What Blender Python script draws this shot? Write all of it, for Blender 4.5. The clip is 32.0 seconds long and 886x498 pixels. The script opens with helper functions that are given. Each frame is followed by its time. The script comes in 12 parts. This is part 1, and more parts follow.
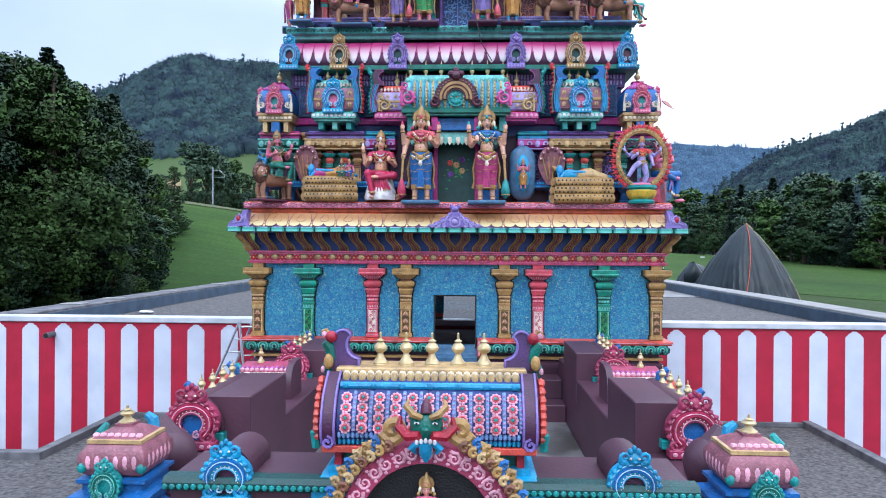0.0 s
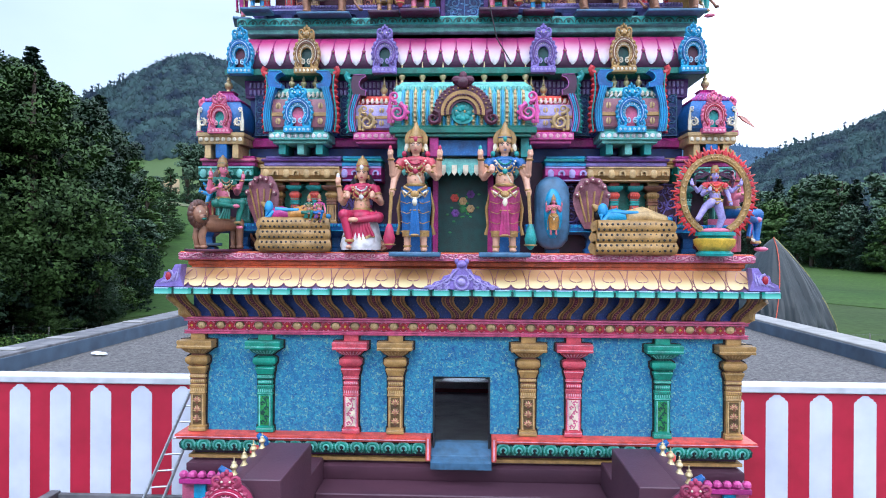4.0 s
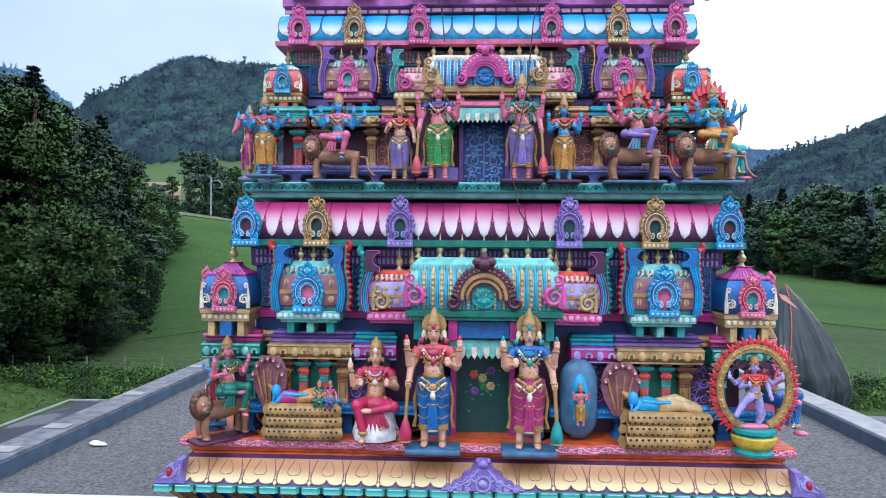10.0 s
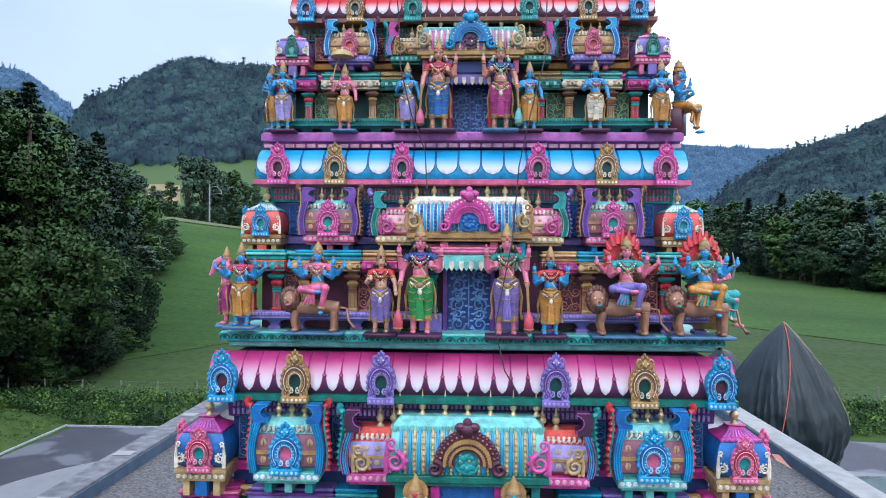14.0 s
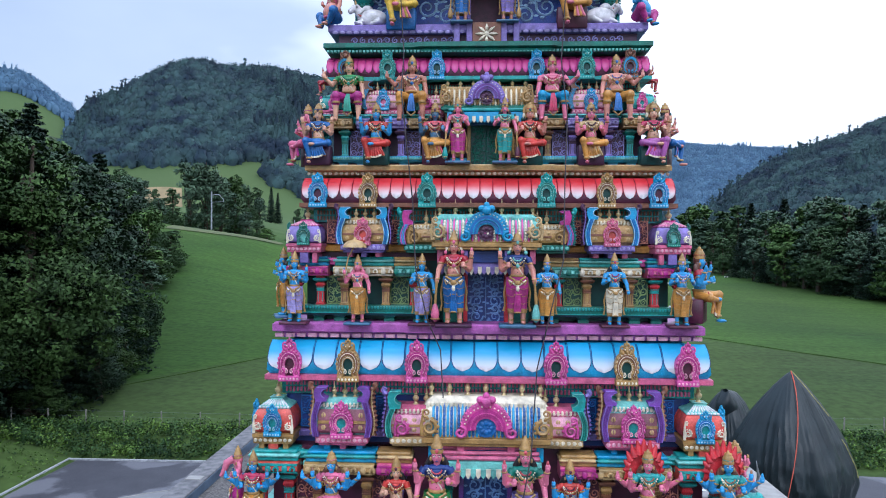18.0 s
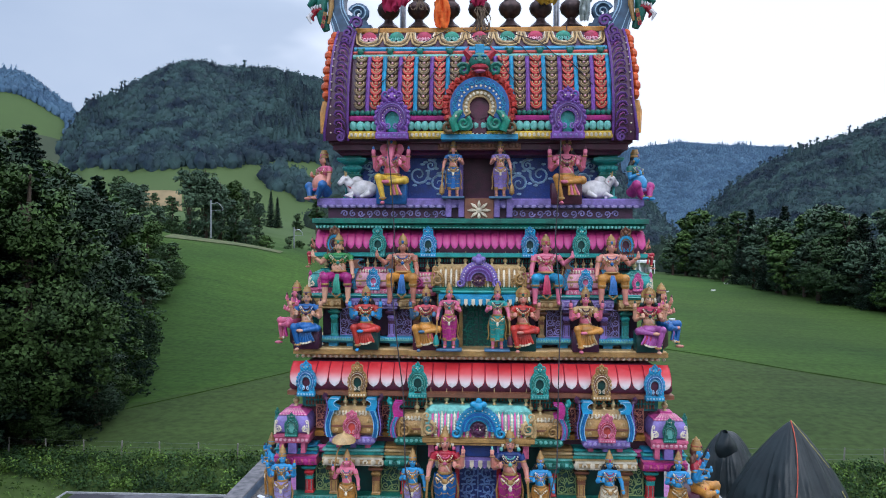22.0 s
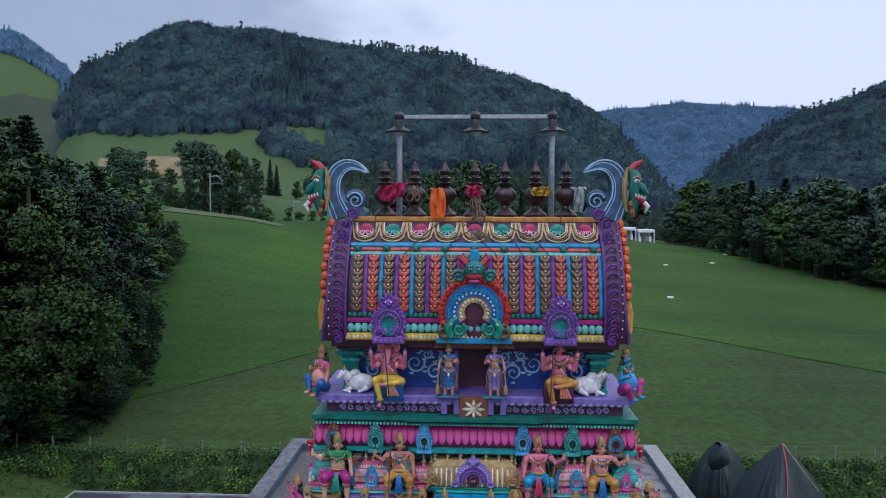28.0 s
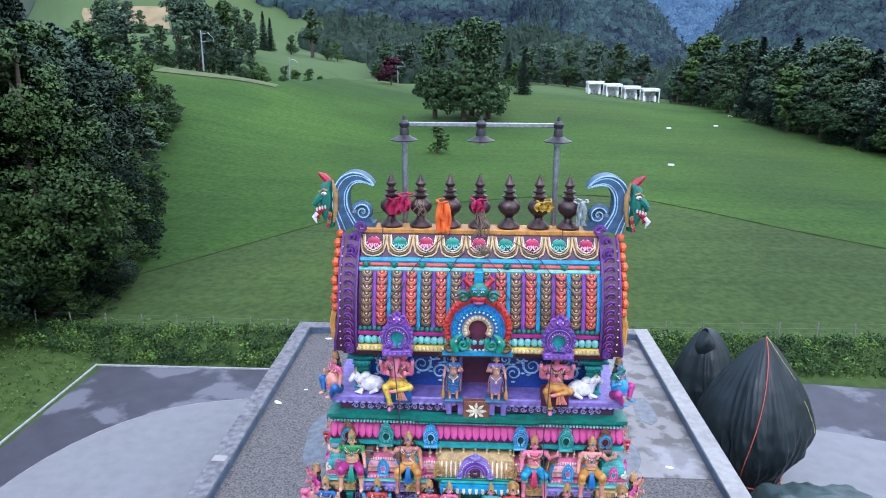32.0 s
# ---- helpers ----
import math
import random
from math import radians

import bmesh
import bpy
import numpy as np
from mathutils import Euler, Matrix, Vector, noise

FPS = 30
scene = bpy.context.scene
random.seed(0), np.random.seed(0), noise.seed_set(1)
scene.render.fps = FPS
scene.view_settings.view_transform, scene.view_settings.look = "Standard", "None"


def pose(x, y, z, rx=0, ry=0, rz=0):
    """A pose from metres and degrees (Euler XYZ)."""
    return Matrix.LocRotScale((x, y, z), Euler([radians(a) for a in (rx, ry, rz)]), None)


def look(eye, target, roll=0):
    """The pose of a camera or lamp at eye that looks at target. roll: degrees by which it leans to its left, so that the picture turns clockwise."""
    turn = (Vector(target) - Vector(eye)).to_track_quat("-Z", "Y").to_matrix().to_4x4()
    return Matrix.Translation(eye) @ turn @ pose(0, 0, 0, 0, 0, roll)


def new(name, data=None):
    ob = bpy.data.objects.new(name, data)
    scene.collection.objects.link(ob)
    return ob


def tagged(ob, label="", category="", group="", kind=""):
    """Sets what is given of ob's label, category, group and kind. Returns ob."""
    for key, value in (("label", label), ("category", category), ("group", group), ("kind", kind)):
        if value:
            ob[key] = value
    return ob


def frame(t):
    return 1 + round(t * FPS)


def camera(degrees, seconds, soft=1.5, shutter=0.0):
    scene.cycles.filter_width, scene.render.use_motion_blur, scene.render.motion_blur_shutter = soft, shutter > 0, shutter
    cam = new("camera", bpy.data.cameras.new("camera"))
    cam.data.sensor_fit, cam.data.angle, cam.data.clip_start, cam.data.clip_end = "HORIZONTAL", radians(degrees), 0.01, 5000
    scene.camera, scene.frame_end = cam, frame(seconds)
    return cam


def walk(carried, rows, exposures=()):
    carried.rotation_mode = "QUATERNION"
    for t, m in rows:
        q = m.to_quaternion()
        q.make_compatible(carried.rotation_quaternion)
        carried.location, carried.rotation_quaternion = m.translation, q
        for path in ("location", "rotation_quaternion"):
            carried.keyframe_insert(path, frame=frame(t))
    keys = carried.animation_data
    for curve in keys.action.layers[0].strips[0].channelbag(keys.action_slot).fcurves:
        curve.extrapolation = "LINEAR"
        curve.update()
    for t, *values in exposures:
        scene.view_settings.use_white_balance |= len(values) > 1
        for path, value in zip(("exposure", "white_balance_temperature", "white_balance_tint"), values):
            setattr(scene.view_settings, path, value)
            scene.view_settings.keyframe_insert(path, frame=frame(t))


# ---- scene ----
# ---- camera and its flight ----
cam = camera(64.4, 32.0, soft=1.0)
METRES, EYE, TILT, LEAN, TURN = 18.0, 8.0, 0.0, -0.35, 2.3
ROWS = [
    (0.0, 0.0, 0.0, 0.0, 0.0, 0.0, -0.0),
    (0.5, -0.0016, 0.0223, 0.0046, -0.0, 0.02, 0.01),
    (1.0, -0.0023, 0.0455, 0.0085, -0.01, 0.02, -0.0),
    (1.5, -0.0035, 0.0704, 0.0137, -0.02, 0.01, 0.01),
    (2.0, -0.0043, 0.0941, 0.0202, -0.03, -0.03, 0.02),
    (2.5, -0.0038, 0.1161, 0.0256, -0.03, -0.02, 0.0),
    (4.5, -0.0008, 0.1817, 0.055, 0.05, -0.05, 0.02),
    (5.0, -0.0027, 0.1922, 0.0632, 0.05, -0.04, 0.03),
    (5.5, -0.0051, 0.2013, 0.0723, 0.06, -0.04, 0.01),
    (6.0, -0.0069, 0.2064, 0.0825, 0.08, -0.04, -0.03),
    (6.5, -0.0072, 0.2061, 0.0931, 0.07, -0.03, -0.04),
    (7.0, -0.0089, 0.2053, 0.1047, 0.08, -0.04, -0.04),
    (7.5, -0.0097, 0.2037, 0.1173, 0.09, -0.02, -0.09),
    (8.0, -0.0092, 0.1995, 0.1294, 0.1, -0.01, -0.08),
    (8.5, -0.0094, 0.1976, 0.14, 0.13, -0.03, -0.09),
    (9.0, -0.0097, 0.1975, 0.1503, 0.13, -0.02, -0.11),
    (9.5, -0.0113, 0.1979, 0.1597, 0.13, -0.01, -0.11),
    (10.0, -0.0133, 0.2001, 0.1702, 0.14, -0.01, -0.1),
    (10.5, -0.0142, 0.2017, 0.1815, 0.15, -0.04, -0.08),
    (11.0, -0.0132, 0.2037, 0.1924, 0.15, -0.06, -0.1),
    (11.5, -0.0118, 0.206, 0.2035, 0.15, -0.05, -0.11),
    (12.0, -0.0091, 0.2087, 0.2149, 0.15, -0.06, -0.12),
    (12.5, -0.0049, 0.2102, 0.2264, 0.14, -0.08, -0.1),
    (13.0, -0.0038, 0.2123, 0.2395, 0.13, -0.09, -0.06),
    (13.5, -0.0036, 0.2146, 0.2559, 0.14, -0.14, -0.04),
    (14.0, -0.0021, 0.2157, 0.2728, 0.13, -0.13, -0.03),
    (14.5, -0.0016, 0.2163, 0.2901, 0.14, -0.14, 0.01),
    (16.5, -0.0048, 0.2202, 0.3569, 0.22, -0.22, 0.09),
    (17.0, -0.0081, 0.2227, 0.3743, 0.23, -0.25, 0.07),
    (17.5, -0.0099, 0.2243, 0.391, 0.24, -0.28, 0.08),
    (18.0, -0.0117, 0.2274, 0.4092, 0.25, -0.31, 0.05),
    (18.5, -0.0098, 0.2303, 0.4259, 0.26, -0.29, 0.04),
    (19.0, -0.0066, 0.2329, 0.4425, 0.29, -0.32, 0.06),
    (19.5, -0.0056, 0.2345, 0.4595, 0.25, -0.33, 0.04),
    (20.0, -0.0041, 0.2364, 0.4761, 0.25, -0.34, 0.06),
    (20.5, -0.0043, 0.2372, 0.4929, 0.25, -0.34, 0.07),
    (21.0, -0.0045, 0.2388, 0.5092, 0.25, -0.36, 0.07),
    (21.5, -0.0047, 0.2388, 0.5254, 0.26, -0.37, 0.08),
    (22.0, -0.0053, 0.239, 0.5417, 0.26, -0.42, 0.12),
    (22.5, -0.006, 0.24, 0.5579, 0.25, -0.42, 0.11),
    (23.0, -0.0067, 0.2406, 0.5736, 0.25, -0.4, 0.1),
    (23.5, -0.0068, 0.2401, 0.589, 0.25, -0.41, 0.11),
    (24.0, -0.0068, 0.2398, 0.6039, 0.25, -0.46, 0.12),
    (24.5, -0.0072, 0.2391, 0.619, 0.25, -0.48, 0.14),
    (25.0, -0.0056, 0.2369, 0.6339, 0.25, -0.49, 0.12),
    (25.5, -0.0051, 0.2345, 0.6484, 0.24, -0.51, 0.14),
    (26.0, -0.0054, 0.2338, 0.663, 0.25, -0.51, 0.14),
    (26.5, -0.0065, 0.2327, 0.6778, 0.26, -0.64, 0.14),
    (28.5, -0.0006, 0.2328, 0.7329, 0.26, -4.94, 0.14),
    (29.0, -0.0018, 0.2311, 0.7475, 0.26, -6.16, 0.12),
    (29.5, -0.0027, 0.2298, 0.7631, 0.26, -7.64, 0.09),
    (30.0, -0.0034, 0.2296, 0.7787, 0.27, -9.18, 0.06),
    (30.5, -0.004, 0.2303, 0.7944, 0.26, -10.72, 0.03),
    (31.0, -0.0043, 0.2314, 0.8096, 0.26, -12.17, 0.02),
    (31.5, -0.0053, 0.2332, 0.8276, 0.27, -13.79, 0.02),
    (32.0, -0.0058, 0.2347, 0.8451, 0.26, -15.48, 0.04),
]
EXPOSURES = [(t, stops, 5450 if t < 21 else 5700 if t < 27 else 5380, 12 if t < 27 else 16) for t, stops in ((0.0, -0.38), (2.0, -0.24), (6.0, -0.18), (9.0, -0.42), (13.0, -0.42), (19.0, -0.64), (22.0, -0.86), (23.0, -1.14), (24.0, -1.42), (26.0, -1.62), (28.5, -1.18), (29.0, -0.96), (30.0, -0.46), (32.0, -0.22))]
walk(cam, [(t, pose(0, 0, EYE, TILT, LEAN, TURN) @ pose(METRES * x, METRES * y, METRES * z, 90 + pitch, roll, yaw)) for t, x, y, z, yaw, pitch, roll in ROWS], EXPOSURES)

# ---- sky and sun: bright overcast with a thinner grey-blue patch of cloud ----
SUN_ELEVATION, SUN_AZIMUTH = 50.0, 205.0


def make_world():
    world = bpy.data.worlds.new("overcast_sky")
    scene.world = world
    world.use_nodes = True
    nt = world.node_tree
    nt.nodes.clear()
    out = nt.nodes.new("ShaderNodeOutputWorld")
    bg = nt.nodes.new("ShaderNodeBackground")
    sky = nt.nodes.new("ShaderNodeTexSky")
    sky.sky_type, sky.sun_disc = "NISHITA", False
    sky.sun_elevation, sky.sun_rotation = radians(SUN_ELEVATION), radians(SUN_AZIMUTH)
    dim = nt.nodes.new("ShaderNodeMix")
    dim.data_type, dim.blend_type = "RGBA", "MULTIPLY"
    dim.inputs[0].default_value = 1.0
    dim.inputs[7].default_value = (0.10, 0.10, 0.10, 1)
    nt.links.new(sky.outputs[0], dim.inputs[6])
    co = nt.nodes.new("ShaderNodeTexCoord")
    mp = nt.nodes.new("ShaderNodeMapping")
    mp.inputs["Location"].default_value = (0.35, 0.0, 0.3)
    mp.inputs["Scale"].default_value = (1.0, 1.0, 2.2)
    nt.links.new(co.outputs["Generated"], mp.inputs[0])
    ns = nt.nodes.new("ShaderNodeTexNoise")
    ns.inputs["Scale"].default_value, ns.inputs["Detail"].default_value = 1.6, 5.0
    ns.inputs["Roughness"].default_value = 0.5
    nt.links.new(mp.outputs[0], ns.inputs["Vector"])
    sep = nt.nodes.new("ShaderNodeSeparateXYZ")
    nt.links.new(co.outputs["Generated"], sep.inputs[0])
    add = nt.nodes.new("ShaderNodeMath")
    add.operation = "MULTIPLY_ADD"
    add.inputs[1].default_value = 0.55
    nt.links.new(sep.outputs[0], add.inputs[0])
    nt.links.new(ns.outputs[0], add.inputs[2])
    ramp = nt.nodes.new("ShaderNodeValToRGB")
    ramp.color_ramp.elements[0].position, ramp.color_ramp.elements[0].color = 0.22, (0.98, 1.12, 1.32, 1)
    ramp.color_ramp.elements[1].position, ramp.color_ramp.elements[1].color = 0.50, (2.15, 2.18, 2.24, 1)
    e = ramp.color_ramp.elements.new(0.36)
    e.color = (1.12, 1.25, 1.42, 1)
    nt.links.new(add.outputs[0], ramp.inputs[0])
    mix = nt.nodes.new("ShaderNodeMix")
    mix.data_type = "RGBA"
    mix.inputs[0].default_value = 0.90
    nt.links.new(dim.outputs[2], mix.inputs[6])
    nt.links.new(ramp.outputs[0], mix.inputs[7])
    # an overcast sky is about twice as bright overhead as at the horizon
    up = nt.nodes.new("ShaderNodeMapRange")
    up.inputs[1].default_value, up.inputs[2].default_value = 0.30, 1.0
    up.inputs[3].default_value, up.inputs[4].default_value = 1.0, 2.4
    nt.links.new(sep.outputs[2], up.inputs[0])
    nt.links.new(up.outputs[0], bg.inputs[1])
    nt.links.new(mix.outputs[2], bg.inputs[0])
    nt.links.new(bg.outputs[0], out.inputs[0])


make_world()
sun_data = bpy.data.lights.new("sun", "SUN")
sun_data.energy, sun_data.angle, sun_data.color = 1.5, radians(25), (1.0, 0.96, 0.90)
sun = new("sun", sun_data)
sun.matrix_world = look((-20, -40, 60), (0, 12, 8))

# ---- materials ----
MATS = {}


def lin(r, g, b):
    """Linear colour from the 0 to 255 values of a paint chart."""
    return tuple((c / 255 / 12.92) if c <= 10 else ((c / 255 + 0.055) / 1.055) ** 2.4 for c in (r, g, b))


def material(name, base, second=None, scale=6.0, detail=4.0, rough=0.55, metal=0.0, bump=0.0, bump_scale=40.0, spread=(0.35, 0.7), vary=0.0, stains=0.0, stain_color=(0.05, 0.045, 0.04), coat=0.0, stain_edge=(0.5, 0.72)):
    """A node material: two colours mixed by noise, larger stains, fine relief, a little variation from object to object."""
    if name in MATS:
        return MATS[name]
    m = bpy.data.materials.new(name)
    MATS[name] = m
    m.use_nodes = True
    nt = m.node_tree
    p = nt.nodes["Principled BSDF"]
    p.inputs["Roughness"].default_value, p.inputs["Metallic"].default_value = rough, metal
    p.inputs["Coat Weight"].default_value = coat
    second = second or tuple(c * 0.8 for c in base)
    geo = nt.nodes.new("ShaderNodeNewGeometry")
    ns = nt.nodes.new("ShaderNodeTexNoise")
    ns.inputs["Scale"].default_value, ns.inputs["Detail"].default_value = scale, detail
    nt.links.new(geo.outputs["Position"], ns.inputs["Vector"])
    ramp = nt.nodes.new("ShaderNodeMapRange")
    ramp.inputs[1].default_value, ramp.inputs[2].default_value = spread
    nt.links.new(ns.outputs[0], ramp.inputs[0])
    mix = nt.nodes.new("ShaderNodeMix")
    mix.data_type = "RGBA"
    mix.inputs[6].default_value, mix.inputs[7].default_value = (*base, 1), (*second, 1)
    nt.links.new(ramp.outputs[0], mix.inputs[0])
    col = mix.outputs[2]
    if stains:
        ns2 = nt.nodes.new("ShaderNodeTexNoise")
        ns2.inputs["Scale"].default_value, ns2.inputs["Detail"].default_value = scale * 0.23, 6.0
        nt.links.new(geo.outputs["Position"], ns2.inputs["Vector"])
        r2 = nt.nodes.new("ShaderNodeMapRange")
        r2.inputs[1].default_value, r2.inputs[2].default_value, r2.inputs[4].default_value = *stain_edge, stains
        nt.links.new(ns2.outputs[0], r2.inputs[0])
        mx = nt.nodes.new("ShaderNodeMix")
        mx.data_type = "RGBA"
        mx.inputs[7].default_value = (*stain_color, 1)
        nt.links.new(r2.outputs[0], mx.inputs[0])
        nt.links.new(col, mx.inputs[6])
        col = mx.outputs[2]
    if vary:
        oi = nt.nodes.new("ShaderNodeObjectInfo")
        vr = nt.nodes.new("ShaderNodeMapRange")
        vr.inputs[3].default_value, vr.inputs[4].default_value = 1 - vary, 1 + vary
        nt.links.new(oi.outputs["Random"], vr.inputs[0])
        hs = nt.nodes.new("ShaderNodeHueSaturation")
        nt.links.new(vr.outputs[0], hs.inputs["Value"])
        nt.links.new(col, hs.inputs["Color"])
        col = hs.outputs[0]
    nt.links.new(col, p.inputs["Base Color"])
    if bump:
        nb = nt.nodes.new("ShaderNodeTexNoise")
        nb.inputs["Scale"].default_value, nb.inputs["Detail"].default_value = bump_scale, 5.0
        nt.links.new(geo.outputs["Position"], nb.inputs["Vector"])
        b = nt.nodes.new("ShaderNodeBump")
        b.inputs["Strength"].default_value, b.inputs["Distance"].default_value = bump, 0.02
        nt.links.new(nb.outputs[0], b.inputs["Height"])
        nt.links.new(b.outputs[0], p.inputs["Normal"])
    return m


PAINTS = {
    "pink": (206, 80, 152), "jade": (40, 142, 118), "cobalt": (24, 62, 144), "raspberry": (178, 52, 114), "aubergine": (84, 56, 104), "rose_red": (206, 78, 92), "magenta": (178, 44, 130), "rose": (208, 100, 136), "orchid": (176, 92, 168), "blush": (232, 168, 186), "red": (196, 44, 52), "coral": (216, 84, 70), "orange": (222, 98, 44),
    "teal": (46, 152, 148), "green": (24, 112, 96), "mint": (120, 192, 182), "dark_green": (12, 68, 64), "sky": (44, 150, 196), "blue": (34, 100, 168),
    "navy": (26, 52, 116), "lilac": (132, 112, 184), "purple": (98, 52, 132), "lavender": (164, 150, 206), "maroon": (84, 32, 56), "plum": (70, 30, 62),
    "gold": (172, 134, 76), "sand": (196, 164, 112), "cream": (228, 216, 190), "white": (226, 222, 224), "yellow": (222, 184, 62), "brown": (124, 78, 56),
    "black": (22, 20, 24), "skin": (208, 140, 124), "skin_pink": (214, 116, 142), "skin_blue": (60, 148, 204), "crimson": (170, 26, 50), "steel_blue": (72, 110, 142),
    "fur": (158, 112, 86), "mane": (96, 58, 44), "grey": (120, 116, 122), "violet": (120, 70, 160), "ochre": (200, 140, 60), "ice": (172, 206, 232), "copper": (196, 128, 108), "sage": (150, 172, 112), "leaf": (52, 140, 70), "periwinkle": (120, 156, 206), "carmine": (184, 44, 84), "dusk": (150, 92, 104), "skin_fair": (216, 164, 136), "slate": (62, 92, 122), "umber": (104, 80, 44), "scarlet": (196, 56, 46), "claret": (160, 54, 88),
}


PLAIN = {"skin_fair", "slate", "carmine", "claret", "aubergine", "skin", "skin_pink", "skin_blue", "black", "white", "cream", "navy", "plum", "maroon", "dark_green", "fur", "mane", "grey", "brown", "steel_blue"}


def paint(name):
    """Weathered gloss paint on plaster; ornament colours also carry fine carving picked out in darker and paler strokes."""
    if "paint_" + name in MATS:
        return MATS["paint_" + name]
    c = lin(*PAINTS[name])
    flesh = name.startswith("skin")
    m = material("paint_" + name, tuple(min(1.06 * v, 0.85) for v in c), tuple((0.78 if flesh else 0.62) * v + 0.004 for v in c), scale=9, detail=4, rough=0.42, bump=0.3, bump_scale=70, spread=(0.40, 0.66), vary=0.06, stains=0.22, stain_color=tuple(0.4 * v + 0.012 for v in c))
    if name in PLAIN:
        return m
    nt = m.node_tree
    p = nt.nodes["Principled BSDF"]
    geo = nt.nodes.new("ShaderNodeNewGeometry")
    wob = nt.nodes.new("ShaderNodeTexNoise")
    wob.inputs["Scale"].default_value = 14.0
    nt.links.new(geo.outputs["Position"], wob.inputs["Vector"])
    mixv = nt.nodes.new("ShaderNodeMix")
    mixv.data_type, mixv.blend_type = "RGBA", "LINEAR_LIGHT"
    mixv.inputs[0].default_value = 0.035
    nt.links.new(geo.outputs["Position"], mixv.inputs[6])
    nt.links.new(wob.outputs["Color"], mixv.inputs[7])
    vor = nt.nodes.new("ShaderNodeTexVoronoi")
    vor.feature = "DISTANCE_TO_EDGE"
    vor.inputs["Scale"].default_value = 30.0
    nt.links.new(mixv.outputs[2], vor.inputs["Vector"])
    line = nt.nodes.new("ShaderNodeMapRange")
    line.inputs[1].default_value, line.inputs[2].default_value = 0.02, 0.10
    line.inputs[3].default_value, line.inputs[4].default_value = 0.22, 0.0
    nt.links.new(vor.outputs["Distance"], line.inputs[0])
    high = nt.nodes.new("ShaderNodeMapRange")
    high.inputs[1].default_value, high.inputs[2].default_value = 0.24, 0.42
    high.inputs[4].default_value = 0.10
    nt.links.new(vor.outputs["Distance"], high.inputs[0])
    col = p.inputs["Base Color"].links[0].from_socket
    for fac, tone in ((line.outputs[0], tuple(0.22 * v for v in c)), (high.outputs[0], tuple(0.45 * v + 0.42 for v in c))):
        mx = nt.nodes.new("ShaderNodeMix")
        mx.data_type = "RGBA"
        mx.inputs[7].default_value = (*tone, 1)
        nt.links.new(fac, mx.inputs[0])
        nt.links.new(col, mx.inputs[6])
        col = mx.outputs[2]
    nt.links.new(col, p.inputs["Base Color"])
    b = nt.nodes.new("ShaderNodeBump")
    b.inputs["Strength"].default_value, b.inputs["Distance"].default_value = 0.28, 0.015
    nt.links.new(vor.outputs["Distance"], b.inputs["Height"])
    nt.links.new(b.outputs[0], p.inputs["Normal"])
    return m


def fade(name, top, bottom, z0, z1):
    """Airbrushed paint that runs from one colour to another along the piece's own height."""
    if name in MATS:
        return MATS[name]
    m = material(name, (0.5, 0.5, 0.5), rough=0.45, bump=0.2, bump_scale=60)
    nt = m.node_tree
    p = nt.nodes["Principled BSDF"]
    co = nt.nodes.new("ShaderNodeTexCoord")
    sep = nt.nodes.new("ShaderNodeSeparateXYZ")
    nt.links.new(co.outputs["Object"], sep.inputs[0])
    mr = nt.nodes.new("ShaderNodeMapRange")
    mr.interpolation_type = "SMOOTHSTEP"
    mr.inputs[1].default_value, mr.inputs[2].default_value = z0, z1
    nt.links.new(sep.outputs[2], mr.inputs[0])
    mx = nt.nodes.new("ShaderNodeMix")
    mx.data_type = "RGBA"
    mx.inputs[6].default_value, mx.inputs[7].default_value = (*bottom, 1), (*top, 1)
    nt.links.new(mr.outputs[0], mx.inputs[0])
    nt.links.new(mx.outputs[2], p.inputs["Base Color"])
    return m


GOLD_METAL = material("gilded_metal", lin(204, 186, 142), lin(168, 146, 100), scale=14, rough=0.36, metal=0.35, bump=0.1)
BRONZE = material("dark_bronze", lin(84, 66, 64), lin(46, 36, 38), scale=12, rough=0.36, metal=0.55, bump=0.15)
STEEL = material("galvanised_steel", lin(176, 178, 184), lin(140, 143, 150), scale=20, rough=0.35, metal=0.8)
GRAVEL = material("roof_gravel", lin(106, 102, 100), lin(40, 38, 38), scale=13, detail=8, rough=0.9, bump=1.0, bump_scale=22, spread=(0.3, 0.7), stains=0.35, stain_color=lin(96, 88, 84))
SLAB_WET = material("weathered_membrane", lin(112, 108, 105), lin(72, 68, 64), scale=1.1, detail=8, rough=0.5, bump=0.25, spread=(0.47, 0.56), stains=0.75, stain_color=lin(146, 145, 148))
CONCRETE = material("parapet_concrete", lin(116, 114, 116), lin(72, 72, 76), scale=3, detail=8, rough=0.85, bump=0.35, bump_scale=30, stains=0.4, stain_color=lin(70, 70, 72))
PALE_COPING = material("pale_parapet_concrete", lin(146, 144, 140), lin(126, 123, 120), scale=3, detail=10, rough=0.85, bump=0.3, bump_scale=30, stains=0.35, stain_color=lin(104, 104, 106))
WET = material("wet_gravel", lin(86, 92, 98), lin(62, 66, 70), scale=3, detail=6, rough=0.12, stains=0.4, stain_color=lin(110, 108, 104))
SHEET = material("blue_grey_sheet_metal", lin(84, 102, 122), lin(66, 80, 98), scale=2, rough=0.5, metal=0.3, stains=0.3)
WHITE_COPING = material("white_coping", lin(214, 216, 220), lin(180, 184, 190), scale=2, rough=0.5, stains=0.3, stain_color=lin(150, 150, 150))
STRIPE_RED = material("stripe_red_paint", lin(182, 22, 56), lin(164, 16, 48), scale=2.5, rough=0.6, bump=0.1, stains=0.25, stain_color=lin(132, 16, 40))
